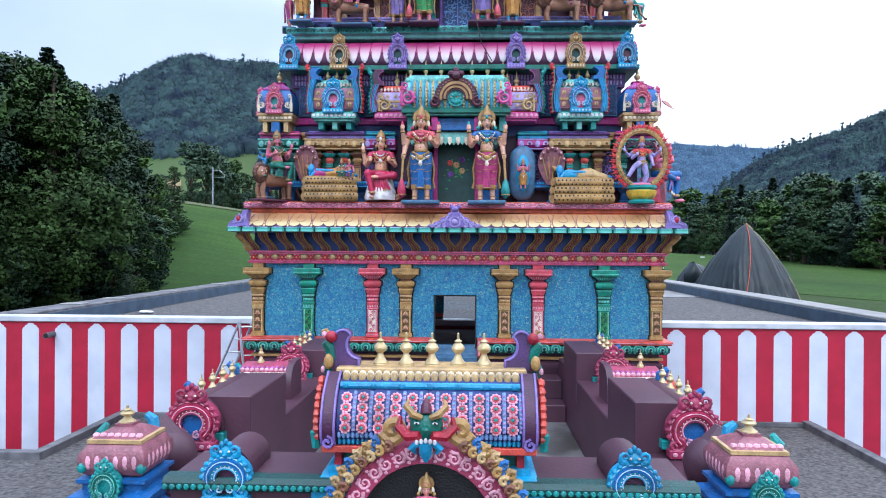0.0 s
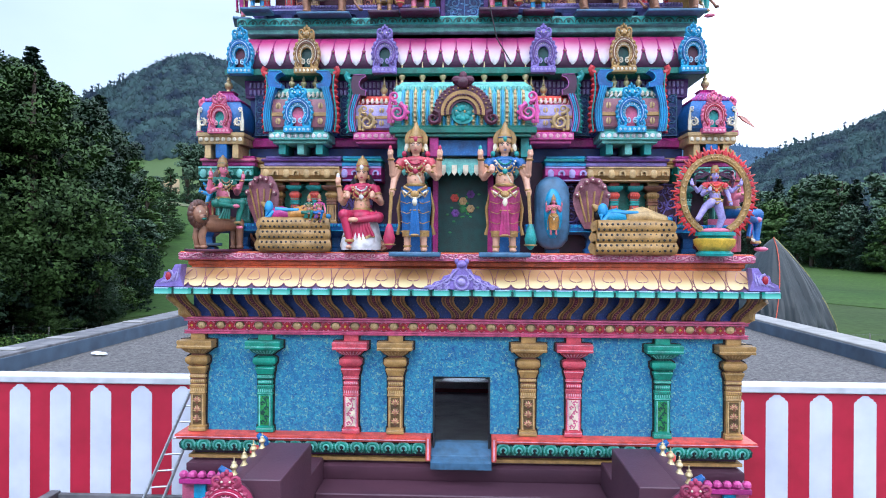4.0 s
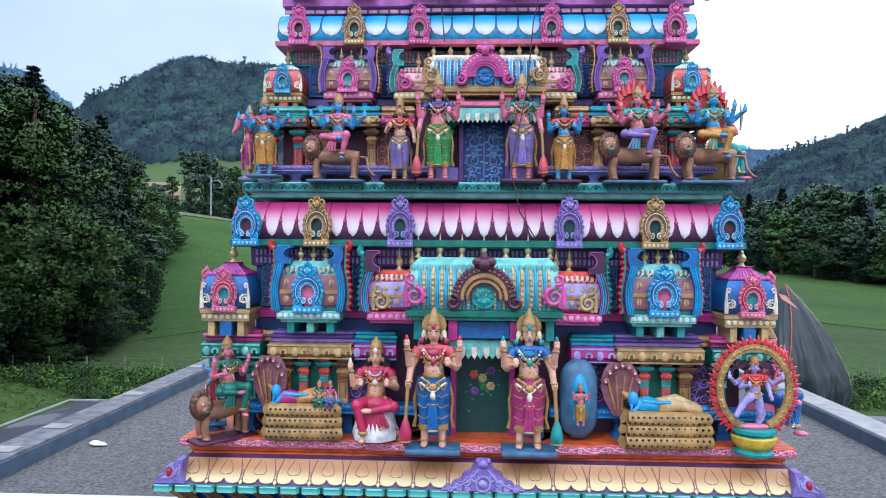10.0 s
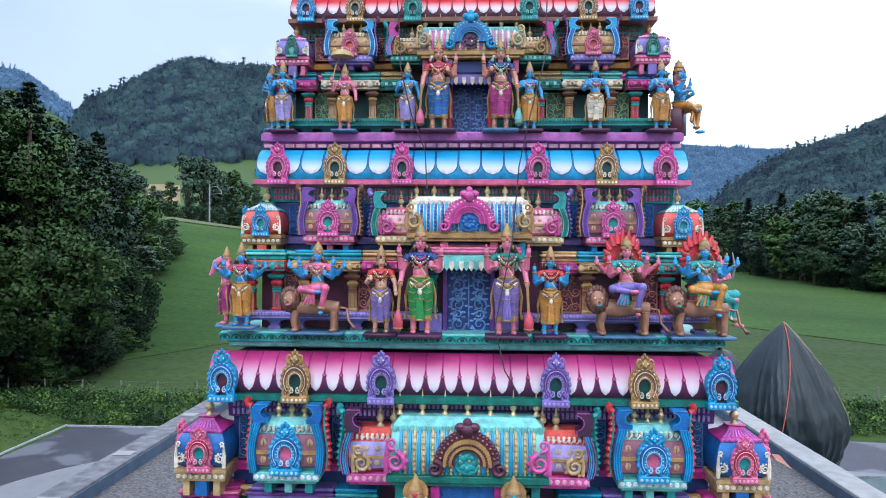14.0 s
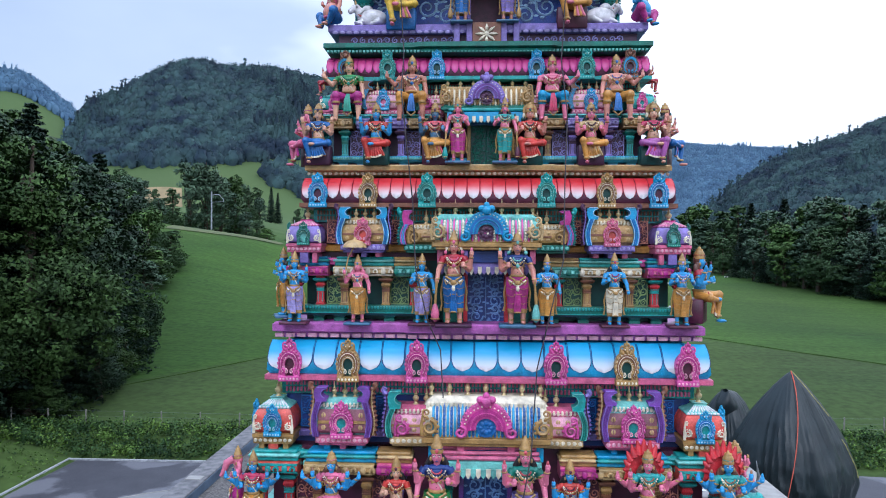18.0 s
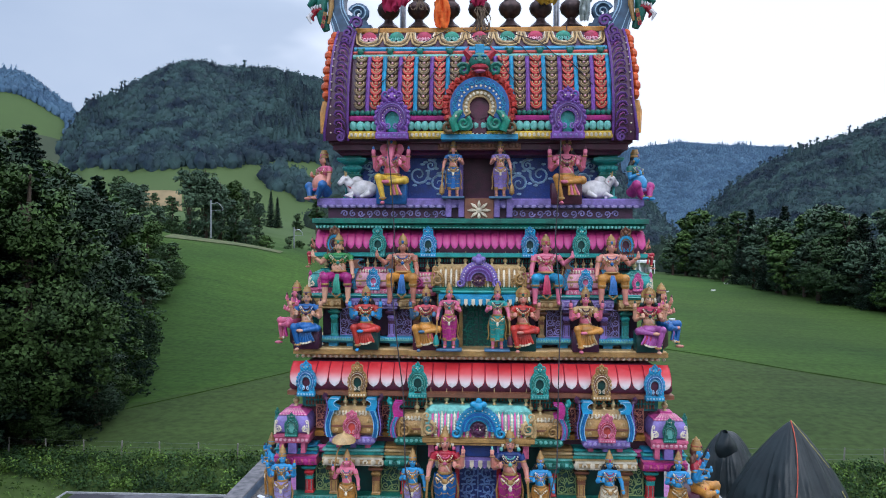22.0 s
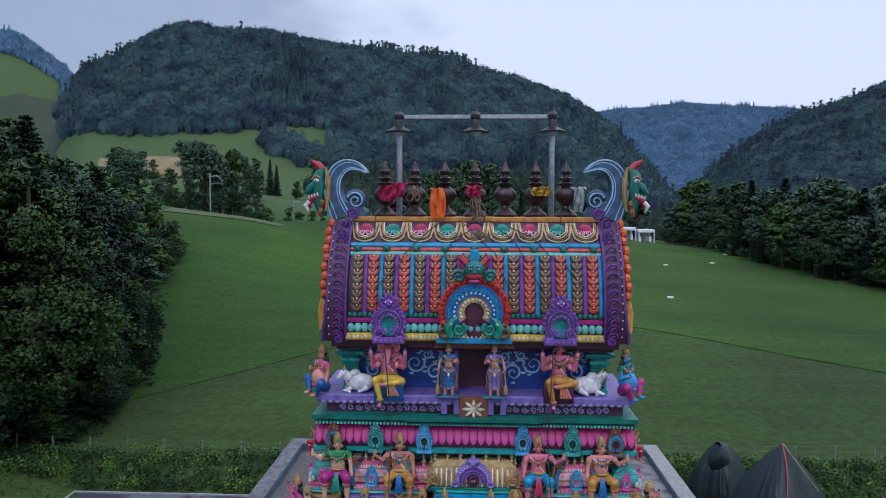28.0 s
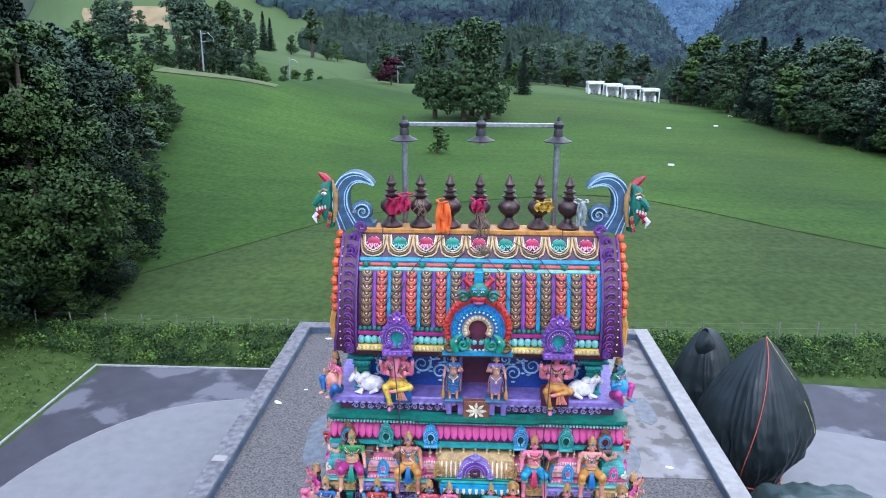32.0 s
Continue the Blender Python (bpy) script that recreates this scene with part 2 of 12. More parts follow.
STRIPE_WHITE = material("stripe_white_paint", lin(216, 220, 232), lin(198, 203, 216), scale=1.5, rough=0.6, bump=0.1, stains=0.25, stain_color=lin(172, 176, 188))
MAROON_COAT = material("maroon_roof_paint", lin(84, 52, 66), lin(70, 42, 56), scale=1.6, rough=0.5, bump=0.15, stains=0.4, stain_color=lin(58, 40, 52))
ASPHALT = material("worn_asphalt", lin(58, 58, 66), lin(46, 46, 54), scale=0.6, detail=9, rough=0.7, bump=0.4, bump_scale=30, stains=0.8, stain_color=lin(98, 98, 105), stain_edge=(0.545, 0.575))
PALE_CONCRETE = material("pale_concrete_apron", lin(116, 116, 117), lin(107, 107, 109), scale=1.2, detail=11, rough=0.85, bump=0.3, bump_scale=25, stains=0.25, stain_color=lin(122, 123, 128))
TARP = material("dark_green_tarpaulin", lin(29, 39, 42), lin(20, 28, 31), scale=1.2, rough=0.40, bump=0.7, bump_scale=7.0, stains=0.2, stain_color=lin(40, 52, 54))
TARP.node_tree.nodes["Principled BSDF"].inputs["Specular IOR Level"].default_value = 0.36
BARK = material("bark", lin(78, 66, 54), lin(48, 40, 34), scale=5, rough=0.95, bump=0.6, bump_scale=12)
WOOD_POST = material("weathered_post", lin(128, 124, 118), lin(96, 92, 88), scale=5, rough=0.9)
GLASS_CLEAR = bpy.data.materials.new("window_glass")
GLASS_CLEAR.use_nodes = True
glass_node = GLASS_CLEAR.node_tree.nodes["Principled BSDF"]
glass_node.inputs["Base Color"].default_value = (0.82, 0.86, 0.88, 1)
glass_node.inputs["Roughness"].default_value = 0.0
glass_node.inputs["Transmission Weight"].default_value = 1.0
glass_node.inputs["IOR"].default_value = 1.45
GLASS_DARK = material("dark_window_glass", lin(22, 26, 30), lin(30, 34, 38), scale=2, rough=0.05)
GLASS_DARK.node_tree.nodes["Principled BSDF"].inputs["IOR"].default_value = 2.6

BLUE_WALL = material("sponged_blue_plaster", lin(32, 102, 146), lin(58, 138, 162), scale=30, detail=3, rough=0.6, bump=0.6, bump_scale=34, spread=(0.36, 0.64), stains=0.5, stain_color=lin(22, 80, 138))


def add_flecks(m, colour, scale, lo, hi, amount):
    """Small sponge dabs of a second paint."""
    nt = m.node_tree
    p = nt.nodes["Principled BSDF"]
    geo = nt.nodes.new("ShaderNodeNewGeometry")
    ns = nt.nodes.new("ShaderNodeTexNoise")
    ns.inputs["Scale"].default_value, ns.inputs["Detail"].default_value, ns.inputs["Distortion"].default_value = scale, 2.0, 1.5
    nt.links.new(geo.outputs["Position"], ns.inputs["Vector"])
    mr = nt.nodes.new("ShaderNodeMapRange")
    mr.inputs[1].default_value, mr.inputs[2].default_value, mr.inputs[4].default_value = lo, hi, amount
    nt.links.new(ns.outputs[0], mr.inputs[0])
    mx = nt.nodes.new("ShaderNodeMix")
    mx.data_type = "RGBA"
    mx.inputs[7].default_value = (*colour, 1)
    nt.links.new(mr.outputs[0], mx.inputs[0])
    nt.links.new(p.inputs["Base Color"].links[0].from_socket, mx.inputs[6])
    nt.links.new(mx.outputs[2], p.inputs["Base Color"])


add_flecks(BLUE_WALL, lin(132, 172, 150), 26.0, 0.57, 0.66, 0.75)
add_flecks(BLUE_WALL, lin(20, 66, 130), 21.0, 0.58, 0.68, 0.7)


def foliage(name, a, b, low=0.6, high=1.5, scale=0.35, spread=(0.35, 0.7)):
    """Leaves: colour drifts over metres and from leaf clump to leaf clump."""
    if name in MATS:
        return MATS[name]
    m = material(name, a, b, scale=scale, detail=6, rough=0.6, vary=0.18, spread=spread)
    nt = m.node_tree
    p = nt.nodes["Principled BSDF"]
    geo = nt.nodes.new("ShaderNodeNewGeometry")
    hs = nt.nodes.new("ShaderNodeHueSaturation")
    mr = nt.nodes.new("ShaderNodeMapRange")
    mr.inputs[3].default_value, mr.inputs[4].default_value = low, high
    nt.links.new(geo.outputs["Random Per Island"], mr.inputs[0])
    nt.links.new(mr.outputs[0], hs.inputs["Value"])
    src = p.inputs["Base Color"].links[0].from_socket
    nt.links.new(src, hs.inputs["Color"])
    nt.links.new(hs.outputs[0], p.inputs["Base Color"])
    p.inputs["Specular IOR Level"].default_value = 0.12
    return m


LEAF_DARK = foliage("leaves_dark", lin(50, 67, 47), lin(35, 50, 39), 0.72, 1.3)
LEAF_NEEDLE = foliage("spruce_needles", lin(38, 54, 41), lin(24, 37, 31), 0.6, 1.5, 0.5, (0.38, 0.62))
# paler than the near beech leaves: haze is put into this colour
LEAF_WOOD_HAZED = foliage("leaves_wood", lin(80, 101, 78), lin(54, 72, 58), 0.65, 1.4, 0.12)
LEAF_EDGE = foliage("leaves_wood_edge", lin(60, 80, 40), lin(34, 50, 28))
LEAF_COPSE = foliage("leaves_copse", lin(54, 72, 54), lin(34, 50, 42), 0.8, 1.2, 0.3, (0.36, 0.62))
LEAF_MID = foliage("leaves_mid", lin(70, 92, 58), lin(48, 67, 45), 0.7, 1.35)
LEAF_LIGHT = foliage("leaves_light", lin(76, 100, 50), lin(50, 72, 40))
LEAF_RED = foliage("leaves_copper", lin(74, 34, 46), lin(46, 24, 36))
# blue cast of the hill and ridge leaves is haze painted into the colour
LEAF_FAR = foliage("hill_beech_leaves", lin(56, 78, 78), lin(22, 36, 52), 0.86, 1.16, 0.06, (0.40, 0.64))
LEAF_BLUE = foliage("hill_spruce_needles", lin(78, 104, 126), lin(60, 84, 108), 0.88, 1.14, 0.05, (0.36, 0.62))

# ---- mesh tools ----
class Shape:
    """Collects vertices and faces; each face has a material slot."""

    def __init__(self):
        self.v, self.f, self.m = [], [], []

    def add(self, verts, faces, mi=0):
        n = len(self.v)
        self.v.extend(verts)
        self.f.extend([tuple(i + n for i in f) for f in faces])
        self.m.extend([mi] * len(faces))
        return self

    def box(self, x0, x1, y0, y1, z0, z1, mi=0, c=0.008):
        c = min(c, (x1 - x0) * 0.4, (y1 - y0) * 0.4, (z1 - z0) * 0.4)
        xs, ys, zs = (x0, x0 + c, x1 - c, x1), (y0, y0 + c, y1 - c, y1), (z0, z0 + c, z1 - c, z1)
        pts, idx = [], {}

        def p(i, j, k):
            key = (i, j, k)
            if key not in idx:
                idx[key] = len(pts)
                pts.append((xs[i], ys[j], zs[k]))
            return idx[key]
        fs = []
        for s in (0, 3):
            q = [p(s, 1, 1), p(s, 2, 1), p(s, 2, 2), p(s, 1, 2)]
            fs.append(q if s else q[::-1])
            q = [p(1, s, 1), p(1, s, 2), p(2, s, 2), p(2, s, 1)]
            fs.append(q if s else q[::-1])
            q = [p(1, 1, s), p(2, 1, s), p(2, 2, s), p(1, 2, s)]
            fs.append(q if s else q[::-1])
        e = {0: 1, 3: 2}
        for a in (0, 3):
            for b in (0, 3):
                q = [p(a, e[b], 1), p(a, e[b], 2), p(e[a], b, 2), p(e[a], b, 1)]
                fs.append(q if (a == b) else q[::-1])
                q = [p(a, 1, e[b]), p(e[a], 1, b), p(e[a], 2, b), p(a, 2, e[b])]
                fs.append(q if (a == b) else q[::-1])
                q = [p(1, a, e[b]), p(2, a, e[b]), p(2, e[a], b), p(1, e[a], b)]
                fs.append(q if (a == b) else q[::-1])
                for k in (0, 3):
                    q = [p(a, e[b], e[k]), p(e[a], b, e[k]), p(e[a], e[b], k)]
                    fs.append(q if ((a == 3) ^ (b == 3) ^ (k == 3)) else q[::-1])
        return self.add(pts, fs, mi)

    def ring(self, cx, cy, hx, hy, profile, mi=0, cap=True):
        """A moulding round a rectangle: profile of (outward, z), from below to above."""
        pts, fs = [], []
        for o, z in profile:
            pts += [(cx - hx - o, cy - hy - o, z), (cx + hx + o, cy - hy - o, z), (cx + hx + o, cy + hy + o, z), (cx - hx - o, cy + hy + o, z)]
        for i in range(len(profile) - 1):
            for k in range(4):
                a, b = 4 * i + k, 4 * i + (k + 1) % 4
                fs.append((a, b, b + 4, a + 4))
        if cap:
            fs.append((3, 2, 1, 0))
            n = 4 * len(profile)
            fs.append((n - 4, n - 3, n - 2, n - 1))
        return self.add(pts, fs, mi)

    def lathe(self, c, profile, n=12, mi=0):
        pts, fs = [], []
        for r, z in profile:
            for k in range(n):
                a = 2 * math.pi * k / n
                pts.append((c[0] + r * math.cos(a), c[1] + r * math.sin(a), c[2] + z))
        for i in range(len(profile) - 1):
            for k in range(n):
                a, b = i * n + k, i * n + (k + 1) % n
                fs.append((a, b, b + n, a + n))
        fs.append(tuple(range(n))[::-1])
        fs.append(tuple(range((len(profile) - 1) * n, len(profile) * n)))
        return self.add(pts, fs, mi)

    def ball(self, c, r, mi=0, n=8, rows=6):
        rx, ry, rz = (r, r, r) if isinstance(r, (int, float)) else r
        pts, fs = [], []
        for i in range(rows + 1):
            t = math.pi * i / rows - math.pi / 2
            for k in range(n):
                a = 2 * math.pi * k / n
                pts.append((c[0] + rx * max(math.cos(t), 0.02) * math.cos(a), c[1] + ry * max(math.cos(t), 0.02) * math.sin(a), c[2] + rz * math.sin(t)))
        for i in range(rows):
            for k in range(n):
                a, b = i * n + k, i * n + (k + 1) % n
                fs.append((a, b, b + n, a + n))
        return self.add(pts, fs, mi)

    def tube(self, path, radius, n=6, mi=0):
        """A round bar along a path; radius is one number or one a point."""
        pts, fs = [], []
        path = [Vector(p) for p in path]
        rad = [radius] * len(path) if isinstance(radius, (int, float)) else radius
        side = None
        for i, p in enumerate(path):
            d = (path[min(i + 1, len(path) - 1)] - path[max(i - 1, 0)]).normalized()
            u = side if side is not None else (Vector((0, 1, 0)) if abs(d.y) < 0.9 else Vector((1, 0, 0)))
            u = (u - d * u.dot(d)).normalized()
            w = d.cross(u)
            side = u
            for k in range(n):
                a = 2 * math.pi * k / n
                pts.append(tuple(p + (u * math.cos(a) + w * math.sin(a)) * rad[i]))
        for i in range(len(path) - 1):
            for k in range(n):
                a, b = i * n + k, i * n + (k + 1) % n
                fs.append((a, b, b + n, a + n))
        fs.append(tuple(range(n))[::-1])
        fs.append(tuple(range((len(path) - 1) * n, len(path) * n)))
        return self.add(pts, fs, mi)

    def prism(self, outline, y0, y1, mi=0, c=0.0):
        """An outline of (x, z), run anticlockwise as seen from the front, extruded from y1 (back) to y0 (front)."""
        n = len(outline)
        if c:
            mx, mz = sum(p[0] for p in outline) / n, sum(p[1] for p in outline) / n
            inner = []
            for x, z in outline:
                d = math.hypot(x - mx, z - mz) or 1
                inner.append((x - (x - mx) / d * c, z - (z - mz) / d * c))
            pts = [(x, y1, z) for x, z in outline] + [(x, y0 + c, z) for x, z in outline] + [(x, y0, z) for x, z in inner]
        else:
            pts = [(x, y1, z) for x, z in outline] + [(x, y0, z) for x, z in outline]
        fs = []
        for r in range(len(pts) // n - 1):
            for k in range(n):
                a, b = r * n + k, r * n + (k + 1) % n
                fs.append((b, a, a + n, b + n))
        m = len(pts) - n
        fs.append(tuple(range(m, m + n)))
        fs.append(tuple(range(n))[::-1])
        return self.add(pts, fs, mi)

    def band(self, outer, inner, y0, y1, mi=0):
        """A flat strip between two lines of (x, z) of the same length, extruded: an open arch."""
        n = len(outer)
        pts = []
        for y in (y1, y0):
            pts += [(x, y, z) for x, z in outer] + [(x, y, z) for x, z in inner]
        fs = []
        for k in range(n - 1):
            o0, o1, i0, i1 = k, k + 1, n + k, n + k + 1
            t = 2 * n
            fs += [(o0 + t, i0 + t, i1 + t, o1 + t), (o0, o1, i1, i0), (o0, o0 + t, o1 + t, o1), (i0, i1, i1 + t, i0 + t)]
        fs += [(0, n, 3 * n, 2 * n), (n - 1, 3 * n - 1, 4 * n - 1, 2 * n - 1)]
        return self.add(pts, fs, mi)

    def sweep(self, profile, x0, x1, mi=0, steps=1):
        """A moulding along x: profile of (y, z) from below to above, with closed ends."""
        n = len(profile)
        pts = [(x, y, z) for x in (x0, x1) for y, z in profile]
        fs = [(k, k + n, k + n + 1, k + 1) for k in range(n - 1)]
        fs += [tuple(range(n)), tuple(range(n, 2 * n))[::-1]]
        return self.add(pts, fs, mi)

    def grid(self, rows, mi=0):
        n = len(rows[0])
        pts = [p for r in rows for p in r]
        fs = [(i * n + k, i * n + k + 1, (i + 1) * n + k + 1, (i + 1) * n + k) for i in range(len(rows) - 1) for k in range(n - 1)]
        return self.add(pts, fs, mi)

    def moved(self, m):
        self.v = [tuple(m @ Vector(p)) for p in self.v]
        return self

    def join(self, other, m=None):
        """Takes in another shape, whose slots keep their numbers."""
        n = len(self.v)
        self.v.extend([tuple(m @ Vector(p)) for p in other.v] if m else other.v)
        self.f.extend([tuple(i + n for i in f) for f in other.f])
        self.m.extend(other.m)
        return self

    def mesh(self, name, mats, sharp=35):
        me = bpy.data.meshes.new(name)
        me.from_pydata(self.v, [], self.f)
        for m in mats:
            me.materials.append(m)
        me.polygons.foreach_set("material_index", self.m)
        me.polygons.foreach_set("use_smooth", [True] * len(self.f))
        bm = bmesh.new()
        bm.from_mesh(me)
        bmesh.ops.recalc_face_normals(bm, faces=bm.faces)
        bm.to_mesh(me)
        bm.free()
        me.set_sharp_from_angle(angle=radians(sharp))
        me.update()
        return me


ORIGIN = {}


def thing(name, at, label, category, group="", kind=""):
    """An Empty at a thing's base, which its parts hang from."""
    ob = new(name)
    ob.location = at
    ob.empty_display_size = 0.2
    ORIGIN[ob] = Vector(at)
    return tagged(ob, label, category, group, kind)


def put(name, shape, mats, parent=None, label="", at=None, category="", group="", kind="", sharp=35):
    """A mesh object from a shape in world coordinates; its own origin lies at at (or at its parent's)."""
    mats = [paint(m) if isinstance(m, str) else m for m in (mats if isinstance(mats, (list, tuple)) else [mats])]
    o = Vector(at) if at is not None else (ORIGIN[parent] if parent else Vector((0, 0, 0)))
    shape.v = [(p[0] - o.x, p[1] - o.y, p[2] - o.z) for p in shape.v]
    ob = new(name, shape.mesh(name, mats, sharp))
    ORIGIN[ob] = o
    if parent:
        ob.parent = parent
        ob.location = o - ORIGIN[parent]
    else:
        ob.location = o
    return tagged(ob, label, category, group, kind)


def place(name, me, at, parent=None, rot=(0, 0, 0), scale=(1, 1, 1), label="", category="", group=""):
    """An object on a shared mesh, at a place in the world."""
    ob = new(name, me)
    ORIGIN[ob] = Vector(at)
    ob.location = Vector(at) - (ORIGIN[parent] if parent else Vector((0, 0, 0)))
    ob.rotation_euler = [radians(a) for a in rot]
    ob.scale = scale if not isinstance(scale, (int, float)) else (scale,) * 3
    if parent:
        ob.parent = parent
    return tagged(ob, label, category, group)


def arc(cx, cz, r, a0, a1, n, rz=None):
    rz = rz or r
    return [(cx + r * math.cos(radians(a0 + (a1 - a0) * i / n)), cz + rz * math.sin(radians(a0 + (a1 - a0) * i / n))) for i in range(n + 1)]


def smooth(a, b, x):
    t = min(max((x - a) / (b - a), 0.0), 1.0)
    return t * t * (3 - 2 * t)


def lookup(table, x):
    """Linear reading of a table of (x, value)."""
    if x <= table[0][0]:
        return table[0][1]
    for (a, va), (b, vb) in zip(table, table[1:]):
        if x <= b:
            return va + (vb - va) * (x - a) / (b - a)
    return table[-1][1]

# ---- ground: yard, bank, meadow and the hills round the valley, one sheet to the horizon ----
HUB = (-0.35, 4.2)
# skylines of the ridges seen from the tower: (degrees clockwise from ahead, degrees above level)
RIDGE_NEAR = [(-45, 3.5), (-32.7, 4.0), (-30.6, 8.0), (-29.2, 10.2), (-27.3, 10.9), (-25.4, 12.4), (-23.8, 13.4), (-22.0, 14.0), (-19.7, 13.6), (-15.5, 13.8), (-12.7, 13.4), (-8.7, 12.9), (-6.4, 12.6), (-1.8, 11.9), (2.8, 10.7), (7.3, 9.1), (10.9, 6.9), (13, 4.4), (16, 1.3)]
RIDGE_LEFT = [(-60, 9), (-41, 10.2), (-34.8, 12.1), (-33.4, 12.0), (-32.1, 11.2), (-30.6, 10.1), (-27.7, 7.1), (-24, 2)]
RIDGE_FAR = [(-6.4, 4.6), (2.8, 6.6), (7.3, 7.3), (11.7, 7.6), (13.8, 7.8), (15.9, 7.9), (20, 7.6), (23.8, 7.2), (27.4, 6.2), (34, 3.7)]
RIDGE_RIGHT = [(15.2, 0.4), (17.6, 2.5), (19.6, 4.6), (21.6, 6.3), (23.8, 7.4), (25.6, 7.8), (27.4, 8.2), (29.7, 9.0), (33.8, 10.0), (39.3, 9.8), (60, 8)]
RIDGES = [(RIDGE_NEAR, 640.0, 270.0), (RIDGE_LEFT, 1150.0, 320.0), (RIDGE_FAR, 1700.0, 500.0), (RIDGE_RIGHT, 760.0, 330.0)]


CREST = [(-90, 172), (-66, 177), (-53, 182), (-48, 205), (-44, 235), (-38, 262), (-20, 275), (0, 285)]


def meadow(x, y):
    """Height of the valley floor."""
    bank = 1.15 * smooth(53.6, 57.0, y)
    if x < -28:
        bank = max(bank, 1.15 * smooth(-28.6, -34.0, x) * smooth(20, 30, y) + 1.6 * smooth(-34, -60, x) * smooth(10, 30, y))
    rise = 0.062 * max(y - 58, 0) if y < 200 else 0.062 * 142 + 0.02 * (y - 200)
    side = 0.176 * max(-x - 18, 0) * smooth(70, 190, y)
    roll = 0.8 * math.sin(x * 0.03 + 1.0) * math.sin(y * 0.028) * smooth(70, 120, y)
    # beyond the crest on the left the ground drops into the railway cutting
    past = y - lookup(CREST, x)
    dip = 5.0 * smooth(0, 14, past) * smooth(110, 45, past) * smooth(-4, -24, x)
    return bank + rise * (1 - 0.42 * smooth(10, 80, x)) + min(side, 26) + roll - dip


def hills(x, y):
    """Height above level of the ridges at a place, or -99."""
    dx, dy = x - HUB[0], y - HUB[1]
    r, az = math.hypot(dx, dy), math.degrees(math.atan2(dx, dy))
    best = -99.0
    for table, far, width in RIDGES:
        if az < table[0][0] - 8 or az > table[-1][0] + 8:
            continue
        top = 19.9 + far * math.tan(radians(lookup(table, az)))
        top *= smooth(table[0][0] - 8, table[0][0], az) * smooth(table[-1][0] + 8, table[-1][0], az)
        d = (r - far) / (width if r < far else width * 1.5)
        best = max(best, (top - min(0.019 * far, 15.0)) * math.exp(-d * d * 1.6) - 6)
    return best


def height(x, y):
    h = meadow(x, y)
    r = math.hypot(x - HUB[0], y - HUB[1])
    if r > 200:
        h = max(min(h, 30.0), hills(x, y) + 5.0 * noise.noise((x * 0.012, y * 0.012, 0)))
    return h


